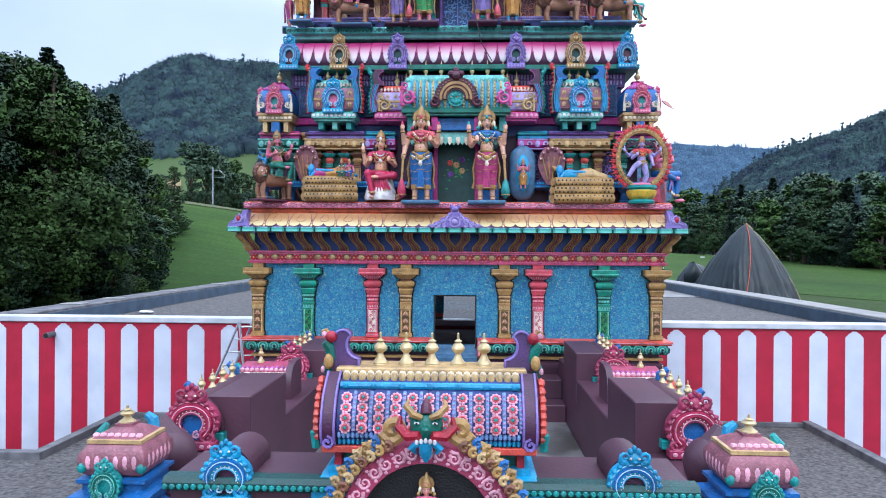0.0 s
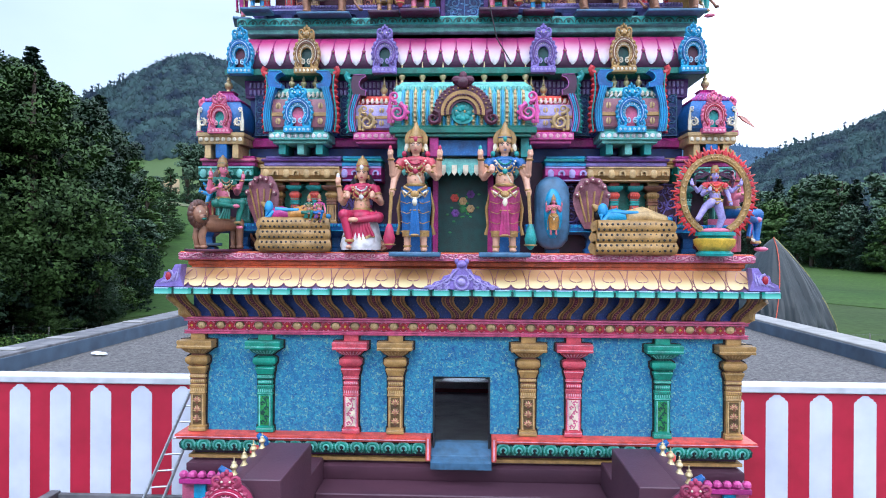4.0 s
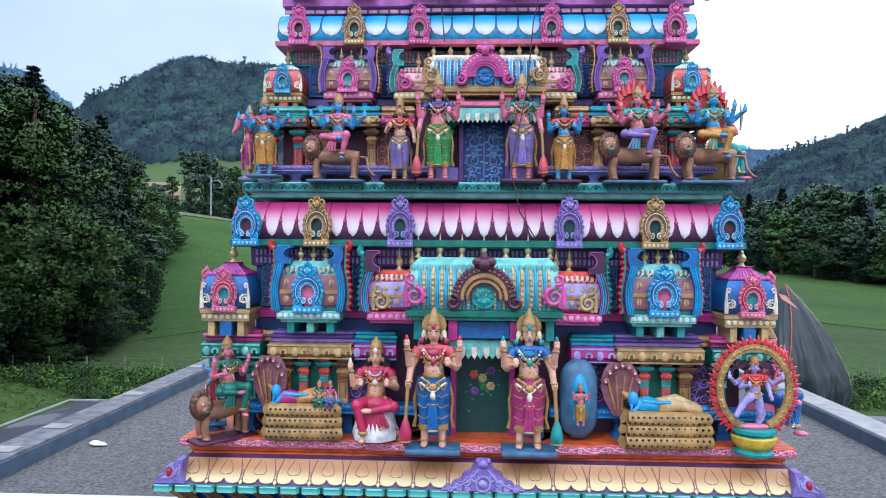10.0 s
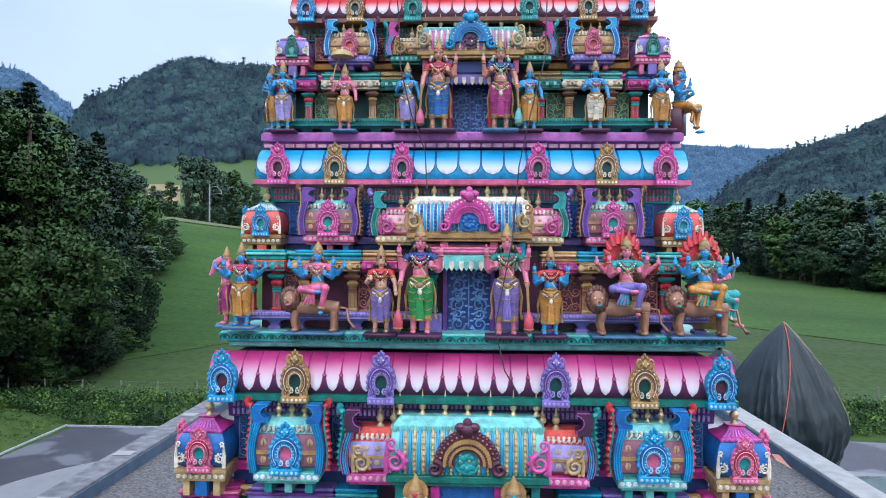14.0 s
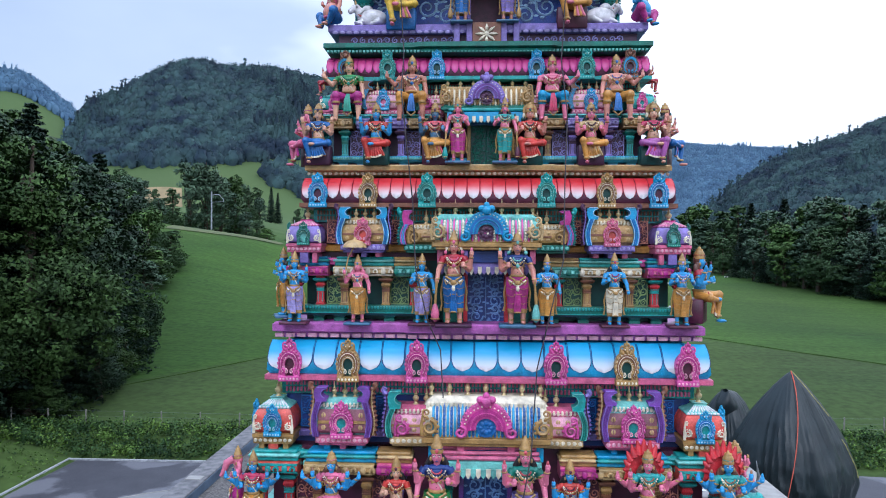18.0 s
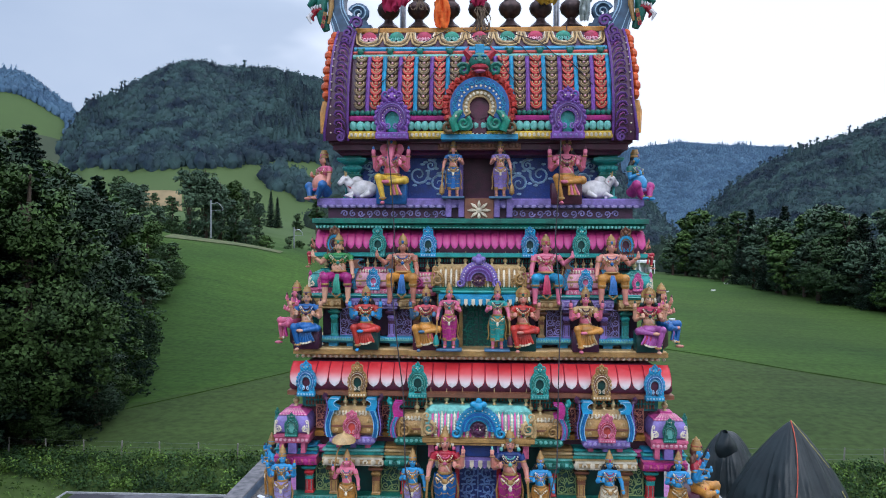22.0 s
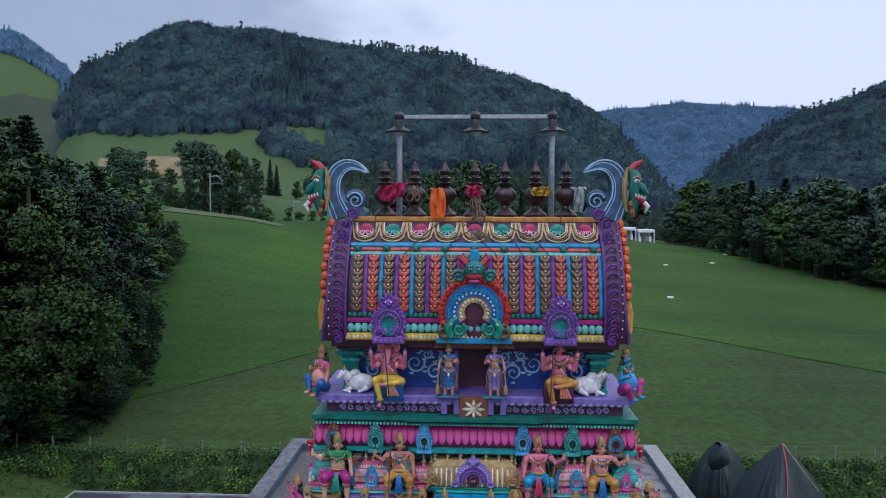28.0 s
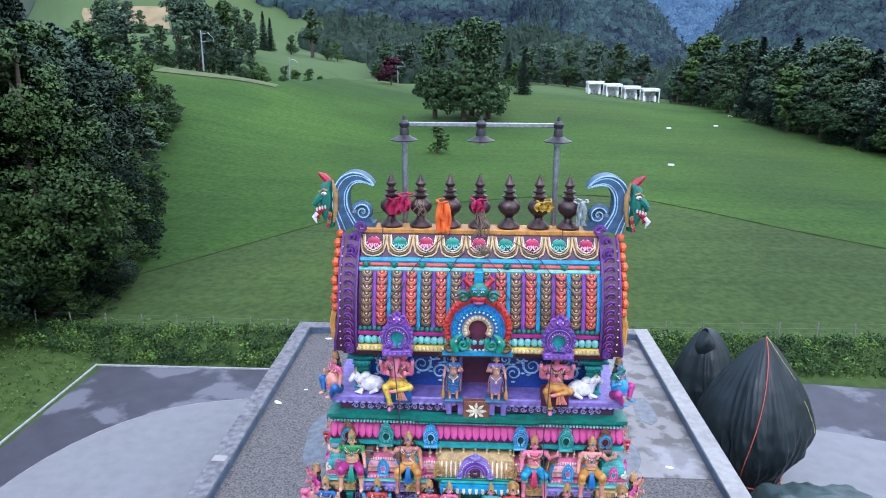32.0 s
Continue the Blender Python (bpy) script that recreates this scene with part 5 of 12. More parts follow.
def mid_pavilion(t, k):
    """The wide hipped barrel roof over the middle niche: ribbed vault, ridge with finials, large arch."""
    top, rib, rib2, arch, core, endc = t["mid"]
    x, y = CX, t["yc"] - 0.12 * k
    z0, z1, zf = t["zs"] + 0.06 * k, t["zt"] + 0.06 * k, t["zf"] + 0.12 * k
    h, w = z1 - z0, 0.86 * k
    pav = thing_part("middle_pavilion", (x, y, z0))
    s = Shape()
    prof = [(y - 0.22 * k, z0), (y - 0.25 * k, z0 + 0.3 * h), (y - 0.2 * k, z0 + 0.6 * h), (y - 0.1 * k, z0 + 0.82 * h), (y, z0 + h), (y + 0.4 * k, z0 + h), (y + 0.4 * k, z0)]
    s.sweep(prof[:4] + [(y + 0.4 * k, z0 + 0.82 * h), (y + 0.4 * k, z0)], x - w, x + w, 0)
    put("vault", s, top, pav)
    n = 30
    for mi, col in ((0, rib), (1, rib2)):
        s = Shape()
        for i in range(mi, n, 2):
            xx = x - w * 0.9 + (i + 0.5) * 1.8 * w / n
            rr = 0.021 * k
            s.tube([(xx, a - 0.004, b) for a, b in prof[:4]], rr, 5, 0)
            if mi:
                for q in range(7):
                    zz = z0 + h * (0.08 + 0.1 * q)
                    s.ball((xx, lookup([(b, a) for a, b in prof[:4]], zz) - 0.02 * k, zz), 0.022 * k, 0, 6, 4)
        put("ribbing", s, col, pav, kind="stuff")
    s = Shape()
    s.add([(x - w * 1.02, y - 0.13 * k, z0 + 0.8 * h), (x + w * 1.02, y - 0.13 * k, z0 + 0.8 * h), (x + w * 0.9, y, z0 + 1.0 * h), (x - w * 0.9, y, z0 + h), (x - w * 1.02, y + 0.35 * k, z0 + 0.8 * h), (x + w * 1.02, y + 0.35 * k, z0 + 0.8 * h), (x + w * 0.9, y + 0.3 * k, z0 + h), (x - w * 0.9, y + 0.3 * k, z0 + h)],
          [(0, 1, 2, 3), (1, 5, 6, 2), (4, 0, 3, 7), (3, 2, 6, 7), (5, 4, 7, 6), (0, 4, 5, 1)])
    nn = 26
    for i in range(nn):
        s.ball((x - w + (i + 0.5) * 2 * w / nn, y - 0.125 * k, z0 + 0.8 * h), (w / nn * 0.95, 0.03 * k, 0.05 * k), 0, 6, 4)
    put("ridge", s, top, pav)
    s = Shape()
    s.box(x - w * 1.06, x + w * 1.06, y - 0.26 * k, y + 0.4 * k, z0 - 0.10 * k, z0 - 0.02 * k, 0, 0.01)
    s.box(x - w * 0.98, x + w * 0.98, y - 0.23 * k, y + 0.4 * k, z0 - 0.14 * k, z0 - 0.10 * k, 0, 0.005)
    s.box(x - w * 1.0, x + w * 1.0, y - 0.24 * k, y + 0.4 * k, z0 - 0.02 * k, z0 + 0.02 * k, 0, 0.005)
    put("ledge", s, "green" if t["door"] == "dark_green" else "gold", pav)
    for sx in (-1, 1):
        s = Shape()
        acanthus(s, x + sx * w * 1.06, y - 0.28 * k, z0 + 0.02 * k, 0.26 * k, 0.42 * k, -sx)
        put("end_scroll", s, endc, pav)
        s = Shape().box(x + sx * w * 0.42 - 0.055 * k, x + sx * w * 0.42 + 0.055 * k, y - 0.18 * k, y + 0.3 * k, z0 - 0.38 * k, z0 - 0.14 * k, 0, 0.006)
        put("post", s, t["base"][0], pav)
        s = Shape().box(x + sx * w * 0.9 - 0.05 * k, x + sx * w * 0.9 + 0.05 * k, y - 0.12 * k, y + 0.3 * k, z0 - 0.38 * k, z0 - 0.14 * k, 0, 0.006)
        put("post", s, t["base"][1], pav)
    s = Shape().box(x - w * 0.36, x + w * 0.36, y - 0.10 * k, y + 0.3 * k, z0 - 0.36 * k, z0 - 0.16 * k, 0, 0.006)
    put("dark_opening", s, "navy" if t["door"] != "dark_green" else "blue", pav)
    # large arch
    s = Shape()
    for ro, ri, yy, mi in ((0.40, 0.31, -0.30, 0), (0.315, 0.20, -0.33, 3), (0.21, 0.165, -0.31, 0)):
        s.band([(x + a, b) for a, b in arc(0, z0 + 0.14 * k, ro * k, -8, 188, 22, ro * k * 1.08)], [(x + a, b) for a, b in arc(0, z0 + 0.14 * k, ri * k, -8, 188, 22, ri * k * 1.05)], y + yy * k, y - 0.1 * k, mi)
    for i in range(17):
        a = radians(180 * i / 16)
        s.ball((x + 0.355 * k * math.cos(a), y - 0.31 * k, z0 + 0.14 * k + 0.385 * k * math.sin(a)), 0.015 * k, 2, 6, 4)
    for i in range(25):
        a = radians(-5 + 190 * i / 24)
        s.ball((x + 0.40 * k * math.cos(a), y - 0.27 * k, z0 + 0.14 * k + 0.43 * k * math.sin(a)), (0.034 * k, 0.04 * k, 0.034 * k), 0, 6, 4)
        s.ball((x + 0.255 * k * math.cos(a), y - 0.335 * k, z0 + 0.14 * k + 0.27 * k * math.sin(a)), (0.018 * k, 0.012 * k, 0.018 * k), 0, 6, 4)
    s.prism([(x + a, b) for a, b in arc(0, z0 + 0.14 * k, 0.17 * k, 0, 345, 18)], y - 0.27 * k, y - 0.1 * k, 1)
    for i in range(8):
        a = radians(45 * i)
        s.ball((x + 0.085 * k * math.cos(a), y - 0.275 * k, z0 + 0.14 * k + 0.085 * k * math.sin(a)), (0.05 * k, 0.016 * k, 0.05 * k), 1, 6, 4)
    for sx in (-1, 1):
        s.tube([(a, y - 0.29 * k, b) for a, b in spiral(x + sx * 0.42 * k, z0 + 0.06 * k, 0.11 * k, 1.4, 90, 12, sx)], [0.04 * k * (1 - 0.04 * q) for q in range(13)], 6, 0)
        s.ball((x + sx * 0.09 * k, y - 0.3 * k, z0 + 0.64 * k), (0.075 * k, 0.06 * k, 0.07 * k), 0, 8, 5)
    s.ball((x, y - 0.3 * k, z0 + 0.60 * k), (0.10 * k, 0.08 * k, 0.10 * k), 0, 8, 5)
    s.ball((x, y - 0.3 * k, z0 + 0.70 * k), (0.06 * k, 0.05 * k, 0.08 * k), 0, 8, 5)
    s.v = [(x + (p[0] - x) * 0.86, p[1], z0 + 0.03 * k + (p[2] - z0) * 0.80) for p in s.v]
    put("great_arch", s, [arch, core, "gold" if arch in ("maroon",) else "cream", DEEPER[arch]], pav)
    for i in range(7):
        place("finial", FINIAL, (x + (i - 3) * 0.265 * k, y + 0.12 * k, z1 - 0.01), pav, scale=(0.23 * k, 0.23 * k, zf - z1 + 0.05 * k))


def cornice(t, k):
    """Curved cornice with a painted row of tongue-shaped petals, an edge moulding and horseshoe arches."""
    z0, z1, hx, y = t["zc"][0], t["zc"][1], t["hc"], t["yc"]
    h = z1 - z0
    band_ring("cornice_edge", hx, y, [(-0.3, z0 - 0.05 * k), (-0.02, z0 - 0.05 * k), (0.02, z0 - 0.03 * k), (0.02, z0 + 0.08 * h), (-0.05, z0 + 0.10 * h)], t["edge"], ahead=0.04)
    curve = [(-0.03, 0.10), (0.0, 0.22), (-0.005, 0.40), (-0.03, 0.58), (-0.08, 0.76), (-0.15, 0.90), (-0.24, 1.0)]
    body = band_ring("cornice", hx, y, [(-0.08, z0 + 0.08 * h)] + [(o * k * 1.2, z0 + f * h) for o, f in curve], t["under"])
    top, tip = lin(*PAINTS[t["fade"][0]]), lin(*PAINTS[t["fade"][1]])
    n = t["petals"]
    pw = 2 * hx / n
    s = Shape()
    rows = []
    for i in range(11):
        f = (0.17 if n == 31 else 0.24) + (0.82 if n == 31 else 0.75) * i / 10
        o = lookup([(b, a) for a, b in curve], f) * k * 1.2
        half = pw * 0.5 * (math.sqrt(max(0.0, 1 - (1 - min(i / 4, 1)) ** 2)) * 0.93 if i < 4 else 0.95)
        if n == 31:
            half = pw * 0.5 * (0.04, 0.50, 0.66, 0.76, 0.84, 0.91, 0.96, 0.97, 0.97, 0.97, 0.97)[i]
        half = max(half, pw * 0.04)
        rows.append([(q * half, -(o + 0.012 * (1 - q * q) + 0.006), f * h) for q in (-1, -0.6, 0, 0.6, 1)])
    s.grid(rows)
    fm = fade("petal_" + t["fade"][0] + str(n), top, tip, (0.18 if n == 31 else 0.26) * h, (0.86 if n == 31 else 0.74) * h)
    for col in (0, 4):
        s.tube([(r[col][0], r[col][1] - 0.004, r[col][2]) for r in rows[1:]], 0.0045 * k if n < 40 else 0.003, 4, 1)
    me = s.mesh("petal", [fm, paint({"sky": "navy", "red": "crimson"}.get(t["fade"][0], "magenta"))])
    for i in range(n):
        place("petal", me, (CX - hx + (i + 0.5) * pw, y, z0), body)
    if n == 31:
        eye = Shape().ball((0, 0, 0), (0.026, 0.014, 0.026), 0, 8, 5).ball((0, -0.012, 0), (0.012, 0.01, 0.012), 1, 6, 4).mesh("petal_eye", [paint("magenta"), paint("gold")])
        for i in range(1, n):
            f = 0.52
            place("petal_eye", eye, (CX - hx + i * pw, y - lookup([(b, a) for a, b in curve], f) * k * 1.2 - 0.012, z0 + f * h), body)
    for u, c, core in zip((0.80, 0.56, 0.28), t["kudus"], ("maroon", "dark_green", "dark_green")):
        uu = u * t["hx"]
        for sx in (-1, 1):
            xx = min(uu, hx - 0.16 * k) if u == 0.80 else uu
            kudu(c, (CX + sx * xx, y - 0.03, z0 - 0.04 * k), h * 1.18, tower, core=core, wide=0.76)


def niche(t, k):
    """The middle doorway: recessed painted panel, jambs, awning with scalloped hem, eave rolls."""
    y, z0, z1 = t["y"] + 0.42 * k, t["zp"][1], t["ze"][1] - 0.02
    w = 0.33 * k if k > 0.95 else 0.32 * k
    s = Shape().box(CX - w, CX + w, y + 0.05, y + 0.09, z0, z1, 0, 0.0)
    door = put("niche_panel", s, t["door"], tower, "recessed painted door panel")
    s = Shape()
    rnd = random.Random(int(z0 * 10))
    h = z1 - z0
    if k > 0.95:
        for i in range(46):
            a, r = rnd.uniform(0, 6.28), abs(rnd.gauss(0, 0.5))
            xx, zz = CX + 0.24 * r * math.cos(a), z0 + h * 0.52 + 0.3 * r * math.sin(a)
            if abs(xx - CX) < w * 0.85 and z0 + 0.1 < zz < z1 - 0.15:
                s.ball((xx, y + 0.045, zz), (0.022, 0.006, 0.014), 0, 6, 4)
        for cx, cz, mi in ((-0.11, 0.12, 1), (0.10, 0.17, 2), (0.10, -0.02, 3), (-0.1, -0.08, 2), (0.0, 0.08, 3)):
            for q in range(6):
                a = radians(60 * q)
                s.ball((CX + cx + 0.03 * math.cos(a), y + 0.04, z0 + h * 0.55 + cz + 0.03 * math.sin(a)), (0.026, 0.008, 0.026), mi, 6, 4)
        put("flower_painting", s, ["leaf", "coral", "violet", "sand"], door, kind="stuff")
    else:
        s.tube([(CX, y + 0.045, z0 + 0.04), (CX, y + 0.045, z1 - 0.12)], 0.010 * k, 4, 0)
        for i in range(6):
            for sx in (-1, 1):
                r = w * (0.36 if i % 2 == 0 else 0.26)
                cz = z0 + h * (0.09 + 0.145 * i)
                s.tube([(a, y + 0.045, b) for a, b in spiral(CX + sx * w * 0.5, cz, r, 1.5, 190 + 60 * i, 16, sx)], [0.017 * k * (1 - 0.04 * q) for q in range(17)], 4, 0)
                for q in range(7):
                    a = radians(52 * q + 20 * i)
                    s.ball((CX + sx * w * 0.5 + r * 1.12 * math.cos(a), y + 0.046, cz + r * 1.12 * math.sin(a)), (0.034 * k, 0.007, 0.018 * k), 0, 6, 3)
        put("painted_scrollwork", s, "periwinkle" if t["door"] == "navy" else "green", door)
    for sx in (-1, 1):
        s = Shape()
        s.box(CX + sx * (w + 0.03 * k) - 0.035 * k, CX + sx * (w + 0.03 * k) + 0.035 * k, y - 0.06, y + 0.08, z0, z1, 0, 0.005)
        put("jamb", s, t["posts"][2], tower)
        pilaster(CX + sx * (w + 0.24 * k), y - 0.02, t["zb"][1], t["ze"][1], 0.16 * k, t["posts"][3], tower)
        s = Shape().box(CX + sx * (w + 0.24 * k) - 0.17 * k, CX + sx * (w + 0.24 * k) + 0.17 * k, y - 0.16 * k, y + 0.1, z0, t["zb"][1] - 0.02, 0, 0.01)
        put("pedestal", s, t["bench"], tower)
    # awning
    aw = 0.78 * k
    za = t["ze"][1] + 0.02
    s = Shape()
    s.sweep([(y - 0.34 * k, za - 0.10 * k), (y - 0.33 * k, za + 0.06 * k), (y - 0.22 * k, za + 0.09 * k), (y + 0.1, za + 0.09 * k), (y + 0.1, za - 0.10 * k)], CX - aw, CX + aw, 0)
    n = 22
    for i in range(n):
        xx = CX - aw + (i + 0.5) * 2 * aw / n
        s.prism([(xx - aw / n * 0.95, za - 0.02 * k), (xx - aw / n * 0.95, za - 0.11 * k), (xx, za - 0.16 * k), (xx + aw / n * 0.95, za - 0.11 * k), (xx + aw / n * 0.95, za - 0.02 * k)], y - 0.355 * k, y - 0.33 * k, 1 if i % 2 else 0)
    put("awning", s, [t["awning"], "cream"], tower, "scalloped plaster awning over the niche")
    s = Shape()
    for q in range(3):
        s.tube([(CX - aw * 0.97, y - (0.28 - 0.09 * q) * k, za + (0.115 + 0.045 * q) * k), (CX + aw * 0.97, y - (0.28 - 0.09 * q) * k, za + (0.115 + 0.045 * q) * k)], 0.032 * k, 8, 0)
    put("eave_roll", s, "sand" if k > 0.95 else t["edge"], tower)


def tier(t, first):
    k = t["hx"] / 3.61
    hx, y = t["hx"], t["y"]
    zp0, zp1 = t["zp"]
    hc, yc = t["hc"], t["yc"]
    # plinth with a proud carved band
    band_ring("plinth", hx - 0.06, y + 0.06, [(-0.25, zp0), (-0.06, zp0), (-0.03, zp0 + 0.02), (-0.03, zp0 + 0.35 * (zp1 - zp0)), (0.045, zp0 + 0.42 * (zp1 - zp0)), (0.045, zp1 - 0.012), (0.04, zp1), (-0.6, zp1 + 0.004)], t["plinth"], ahead=0.05)
    band_ring("plinth_face", hx - 0.06, y + 0.06, [(0.02, zp0 + 0.44 * (zp1 - zp0)), (0.06, zp0 + 0.46 * (zp1 - zp0)), (0.06, zp1 - 0.016), (0.02, zp1 - 0.012)], t["plinth2"], ahead=0.05)
    s = Shape()
    zm, zh = zp0 + 0.72 * (zp1 - zp0), 0.5 * (zp1 - zp0)
    n = int(2 * hx / (0.17 if first else 0.14))
    front = lambda xx: y - (0.05 if abs(xx - CX) < hx * 0.36 else 0.0)
    if first:
        # running vine, pale on pink
        for q in range(n):
            xa = CX - hx + q * 2 * hx / n
            wd = 2 * hx / n
            up = 1 if q % 2 else -1
            ya = front(xa + wd / 2) - 0.004
            s.tube([(xa + wd * f, ya, zm + up * 0.30 * zh * math.sin(math.pi * f)) for f in (0, 0.2, 0.4, 0.6, 0.8, 1.0)], 0.008, 4, 0)
            s.tube([(a, ya - 0.003, b) for a, b in spiral(xa + wd * 0.55, zm - up * 0.10 * zh, 0.034, 1.2, 90 * up, 8, up)], 0.008, 4, 0)
            s.ball((xa + wd * 0.15, ya, zm - up * 0.22 * zh), (0.03, 0.008, 0.012), 0, 6, 4)
            s.ball((xa + wd * 0.9, ya, zm - up * 0.05 * zh), (0.022, 0.008, 0.016), 0, 6, 4)
        put("carved_vine", s, "blush", tower, "pale carved vine along the pink band", kind="stuff")
    else:
        for q in range(n):
            xx = CX - hx + (q + 0.5) * 2 * hx / n
            ya = front(xx)
            if t["plinth"] == "mint":
                s.band([(xx + a, b) for a, b in arc(0, zm - 0.32 * zh, hx / n * 0.92, 0, 180, 8, 0.62 * zh)], [(xx + a, b) for a, b in arc(0, zm - 0.32 * zh, hx / n * 0.74, 0, 180, 8, 0.46 * zh)], ya - 0.010, ya + 0.01, 0)
                s.ball((xx, ya, zm - 0.12 * zh), (hx / n * 0.34, 0.012, 0.22 * zh), 0, 6, 4)
            elif t["plinth"] == "orchid":
                s.box(xx - hx / n * 0.78, xx + hx / n * 0.78, ya + 0.055, ya + 0.09, zp0 + 0.05 * (zp1 - zp0), zp0 + 0.30 * (zp1 - zp0), 1, 0.004)
            else:
                for dx in (-0.5, 0.5):
                    s.ball((xx + dx * hx / n, ya + 0.075, zp0 + 0.2 * (zp1 - zp0)), (hx / n * 0.36, 0.02, 0.16 * (zp1 - zp0)), 1, 6, 4)
        put("carved_band", s, ["dark_green", "blush" if t["plinth"] == "orchid" else "cream"], tower, kind="stuff")
    # wall of the tier
    yw, hw = y + 0.47 * k, hx - 0.45 * k
    s = Shape().ring(CX, CY, hw, CY - yw - 0.1, [(0, zp1), (0, t["zk"])])
    put("tier_wall", s, t["wall"], tower)
    # bench with little brackets, broken at the niche
    for sx in (-1, 1):
        xa, xb = sorted((CX + sx * 0.80 * k, CX + sx * (hx - 0.16 * k)))
        b0, b1 = t["zb"]
        s = Shape()
        s.sweep([(yw - 0.20 * k, b0 + 0.03), (yw - 0.26 * k, b0 + 0.06), (yw - 0.27 * k, b1 - 0.03), (yw - 0.24 * k, b1), (yw, b1), (yw, b0 + 0.03)], xa, xb, 0)
        m = int((xb - xa) / (0.05 * k))
        for i in range(m):
            xx = xa + (i + 0.5) * (xb - xa) / m
            s.box(xx - 0.016 * k, xx + 0.016 * k, yw - 0.285 * k, yw - 0.2 * k, b1 - 0.045, b1 - 0.012, 1, 0.004)
        s.box(xa, xb, yw - 0.278 * k, yw - 0.2 * k, b0 + 0.062, b0 + 0.074, 1, 0.0)
        put("bench", s, [t["bench"], {"blue": "sky", "lilac": "lavender", "green": "teal", "sky": "mint"}[t["bench"]]], tower)
        for u in (0.32, 0.46, 0.70, 0.80, 0.93):
            xx = CX + sx * u * hx
            s = Shape().ring(xx, yw - 0.08 * k, 0.06 * k, 0.06 * k, [(0.03 * k, zp1), (0.03 * k, zp1 + 0.05 * k), (0, zp1 + 0.07 * k), (0, b0 - 0.02 * k), (0.05 * k, b0 + 0.03)])
            put("bench_bracket", s, t["bench"], tower)
    # pilasters and bays
    ze0, ze1 = t["ze"]
    zb1 = t["zb"][1]
    corner, sal, pan = 0.85 * hx, 0.577 * hx, 0.36 * hx
    for sx in (-1, 1):
        for dx in (-0.20, 0.20):
            pilaster(CX + sx * corner + dx * k, yw - 0.08, zb1, ze0, 0.12 * k, t["posts"][0], tower)
        for dx in (-0.36, 0.36):
            pilaster(CX + sx * sal + dx * k, yw - 0.10, zb1, ze0, 0.12 * k, t["posts"][1], tower)
        if first:
            for dx in (-0.13, 0.13):
                pilaster(CX + sx * sal + dx * k, yw - 0.10, zb1, ze0, 0.10 * k, "coral", tower)
            s = Shape().box(CX + sx * sal - 0.3 * k, CX + sx * sal + 0.3 * k, yw + 0.03, yw + 0.12, zb1, ze0, 0, 0.0)
            put("bay_panel", s, "green", tower)
        pilaster(CX + sx * (pan - 0.04), yw - 0.06, zb1, ze0, 0.11 * k, t["posts"][2], tower)
        scroll_panel(CX + sx * 0.416 * hx - 0.16 * k, CX + sx * 0.416 * hx + 0.16 * k, yw + 0.03, zb1, ze0, t["panel"], t["wall"], seed=int(hx * 10 + sx))
        scroll_panel(CX + sx * 0.73 * hx - 0.15 * k, CX + sx * 0.73 * hx + 0.15 * k, yw + 0.03, zb1, ze0, t["panel"], t["wall"], seed=int(hx * 13 + sx))
        # entablature, bay by bay
        for u, half, col, blk in ((corner, 0.36, t["ent"][0], t["blocks"][0]), (sal, 0.53, t["ent"][1], t["blocks"][1]), (pan + 0.02, 0.27, t["ent"][2], t["blocks"][2])):
            xx = CX + sx * u
            s = Shape()
            s.sweep([(yw - 0.20 * k, ze0), (yw - 0.24 * k, ze0 + 0.02), (yw - 0.30 * k, ze0 + 0.4 * (ze1 - ze0)), (yw - 0.29 * k, ze1 - 0.03), (yw - 0.22 * k, ze1), (yw + 0.1, ze1), (yw + 0.1, ze0)], xx - half * k, xx + half * k, 0)
            m = max(2, int(round(half * 2 / 0.13)))
            for i in range(m):
                bx = xx - half * k + (i + 0.5) * 2 * half * k / m
                if i % 2 == 0:
                    s.ball((bx, yw - 0.29 * k, (ze0 + ze1) / 2), (0.05 * k, 0.02, 0.06 * k), 1, 8, 5)
                else:
                    s.band([(bx + a, b) for a, b in arc(0, (ze0 + ze1) / 2, 0.045 * k, -40, 220, 8)], [(bx + a, b) for a, b in arc(0, (ze0 + ze1) / 2, 0.022 * k, -40, 220, 8)], yw - 0.33 * k, yw - 0.26 * k, 1)
            s.box(xx - half * k, xx + half * k, yw - 0.305 * k, yw - 0.2 * k, ze1 - 0.03, ze1 - 0.012, 1, 0.0)
            s.box(xx - half * k, xx + half * k, yw - 0.262 * k, yw - 0.2 * k, ze0 + 0.012, ze0 + 0.03, 1, 0.0)
            put("entablature", s, [col, {"gold": "sand", "sand": "cream", "lilac": "lavender"}.get(col, ALT.get(col, "cream"))], tower)
            zk = t["zk"]
            s = Shape()
            e = zk - ze1
            for half2, a, b, q, mi in ((0.98, 0.02, 0.45, -0.17, 0), (1.03, 0.45, 0.72, -0.21, 1), (0.94, 0.72, 1.0, -0.15, 0)):
                s.box(xx - half * half2 * k, xx + half * half2 * k, yw + q * k - 0.03, yw + 0.2, ze1 + a * e, ze1 + b * e, mi, 0.012)
            put("block_course", s, [blk, {"magenta": "rose", "lilac": "purple", "sky": "teal", "teal": "mint", "gold": "sand"}.get(blk, "cream")], tower)
        s = Shape()
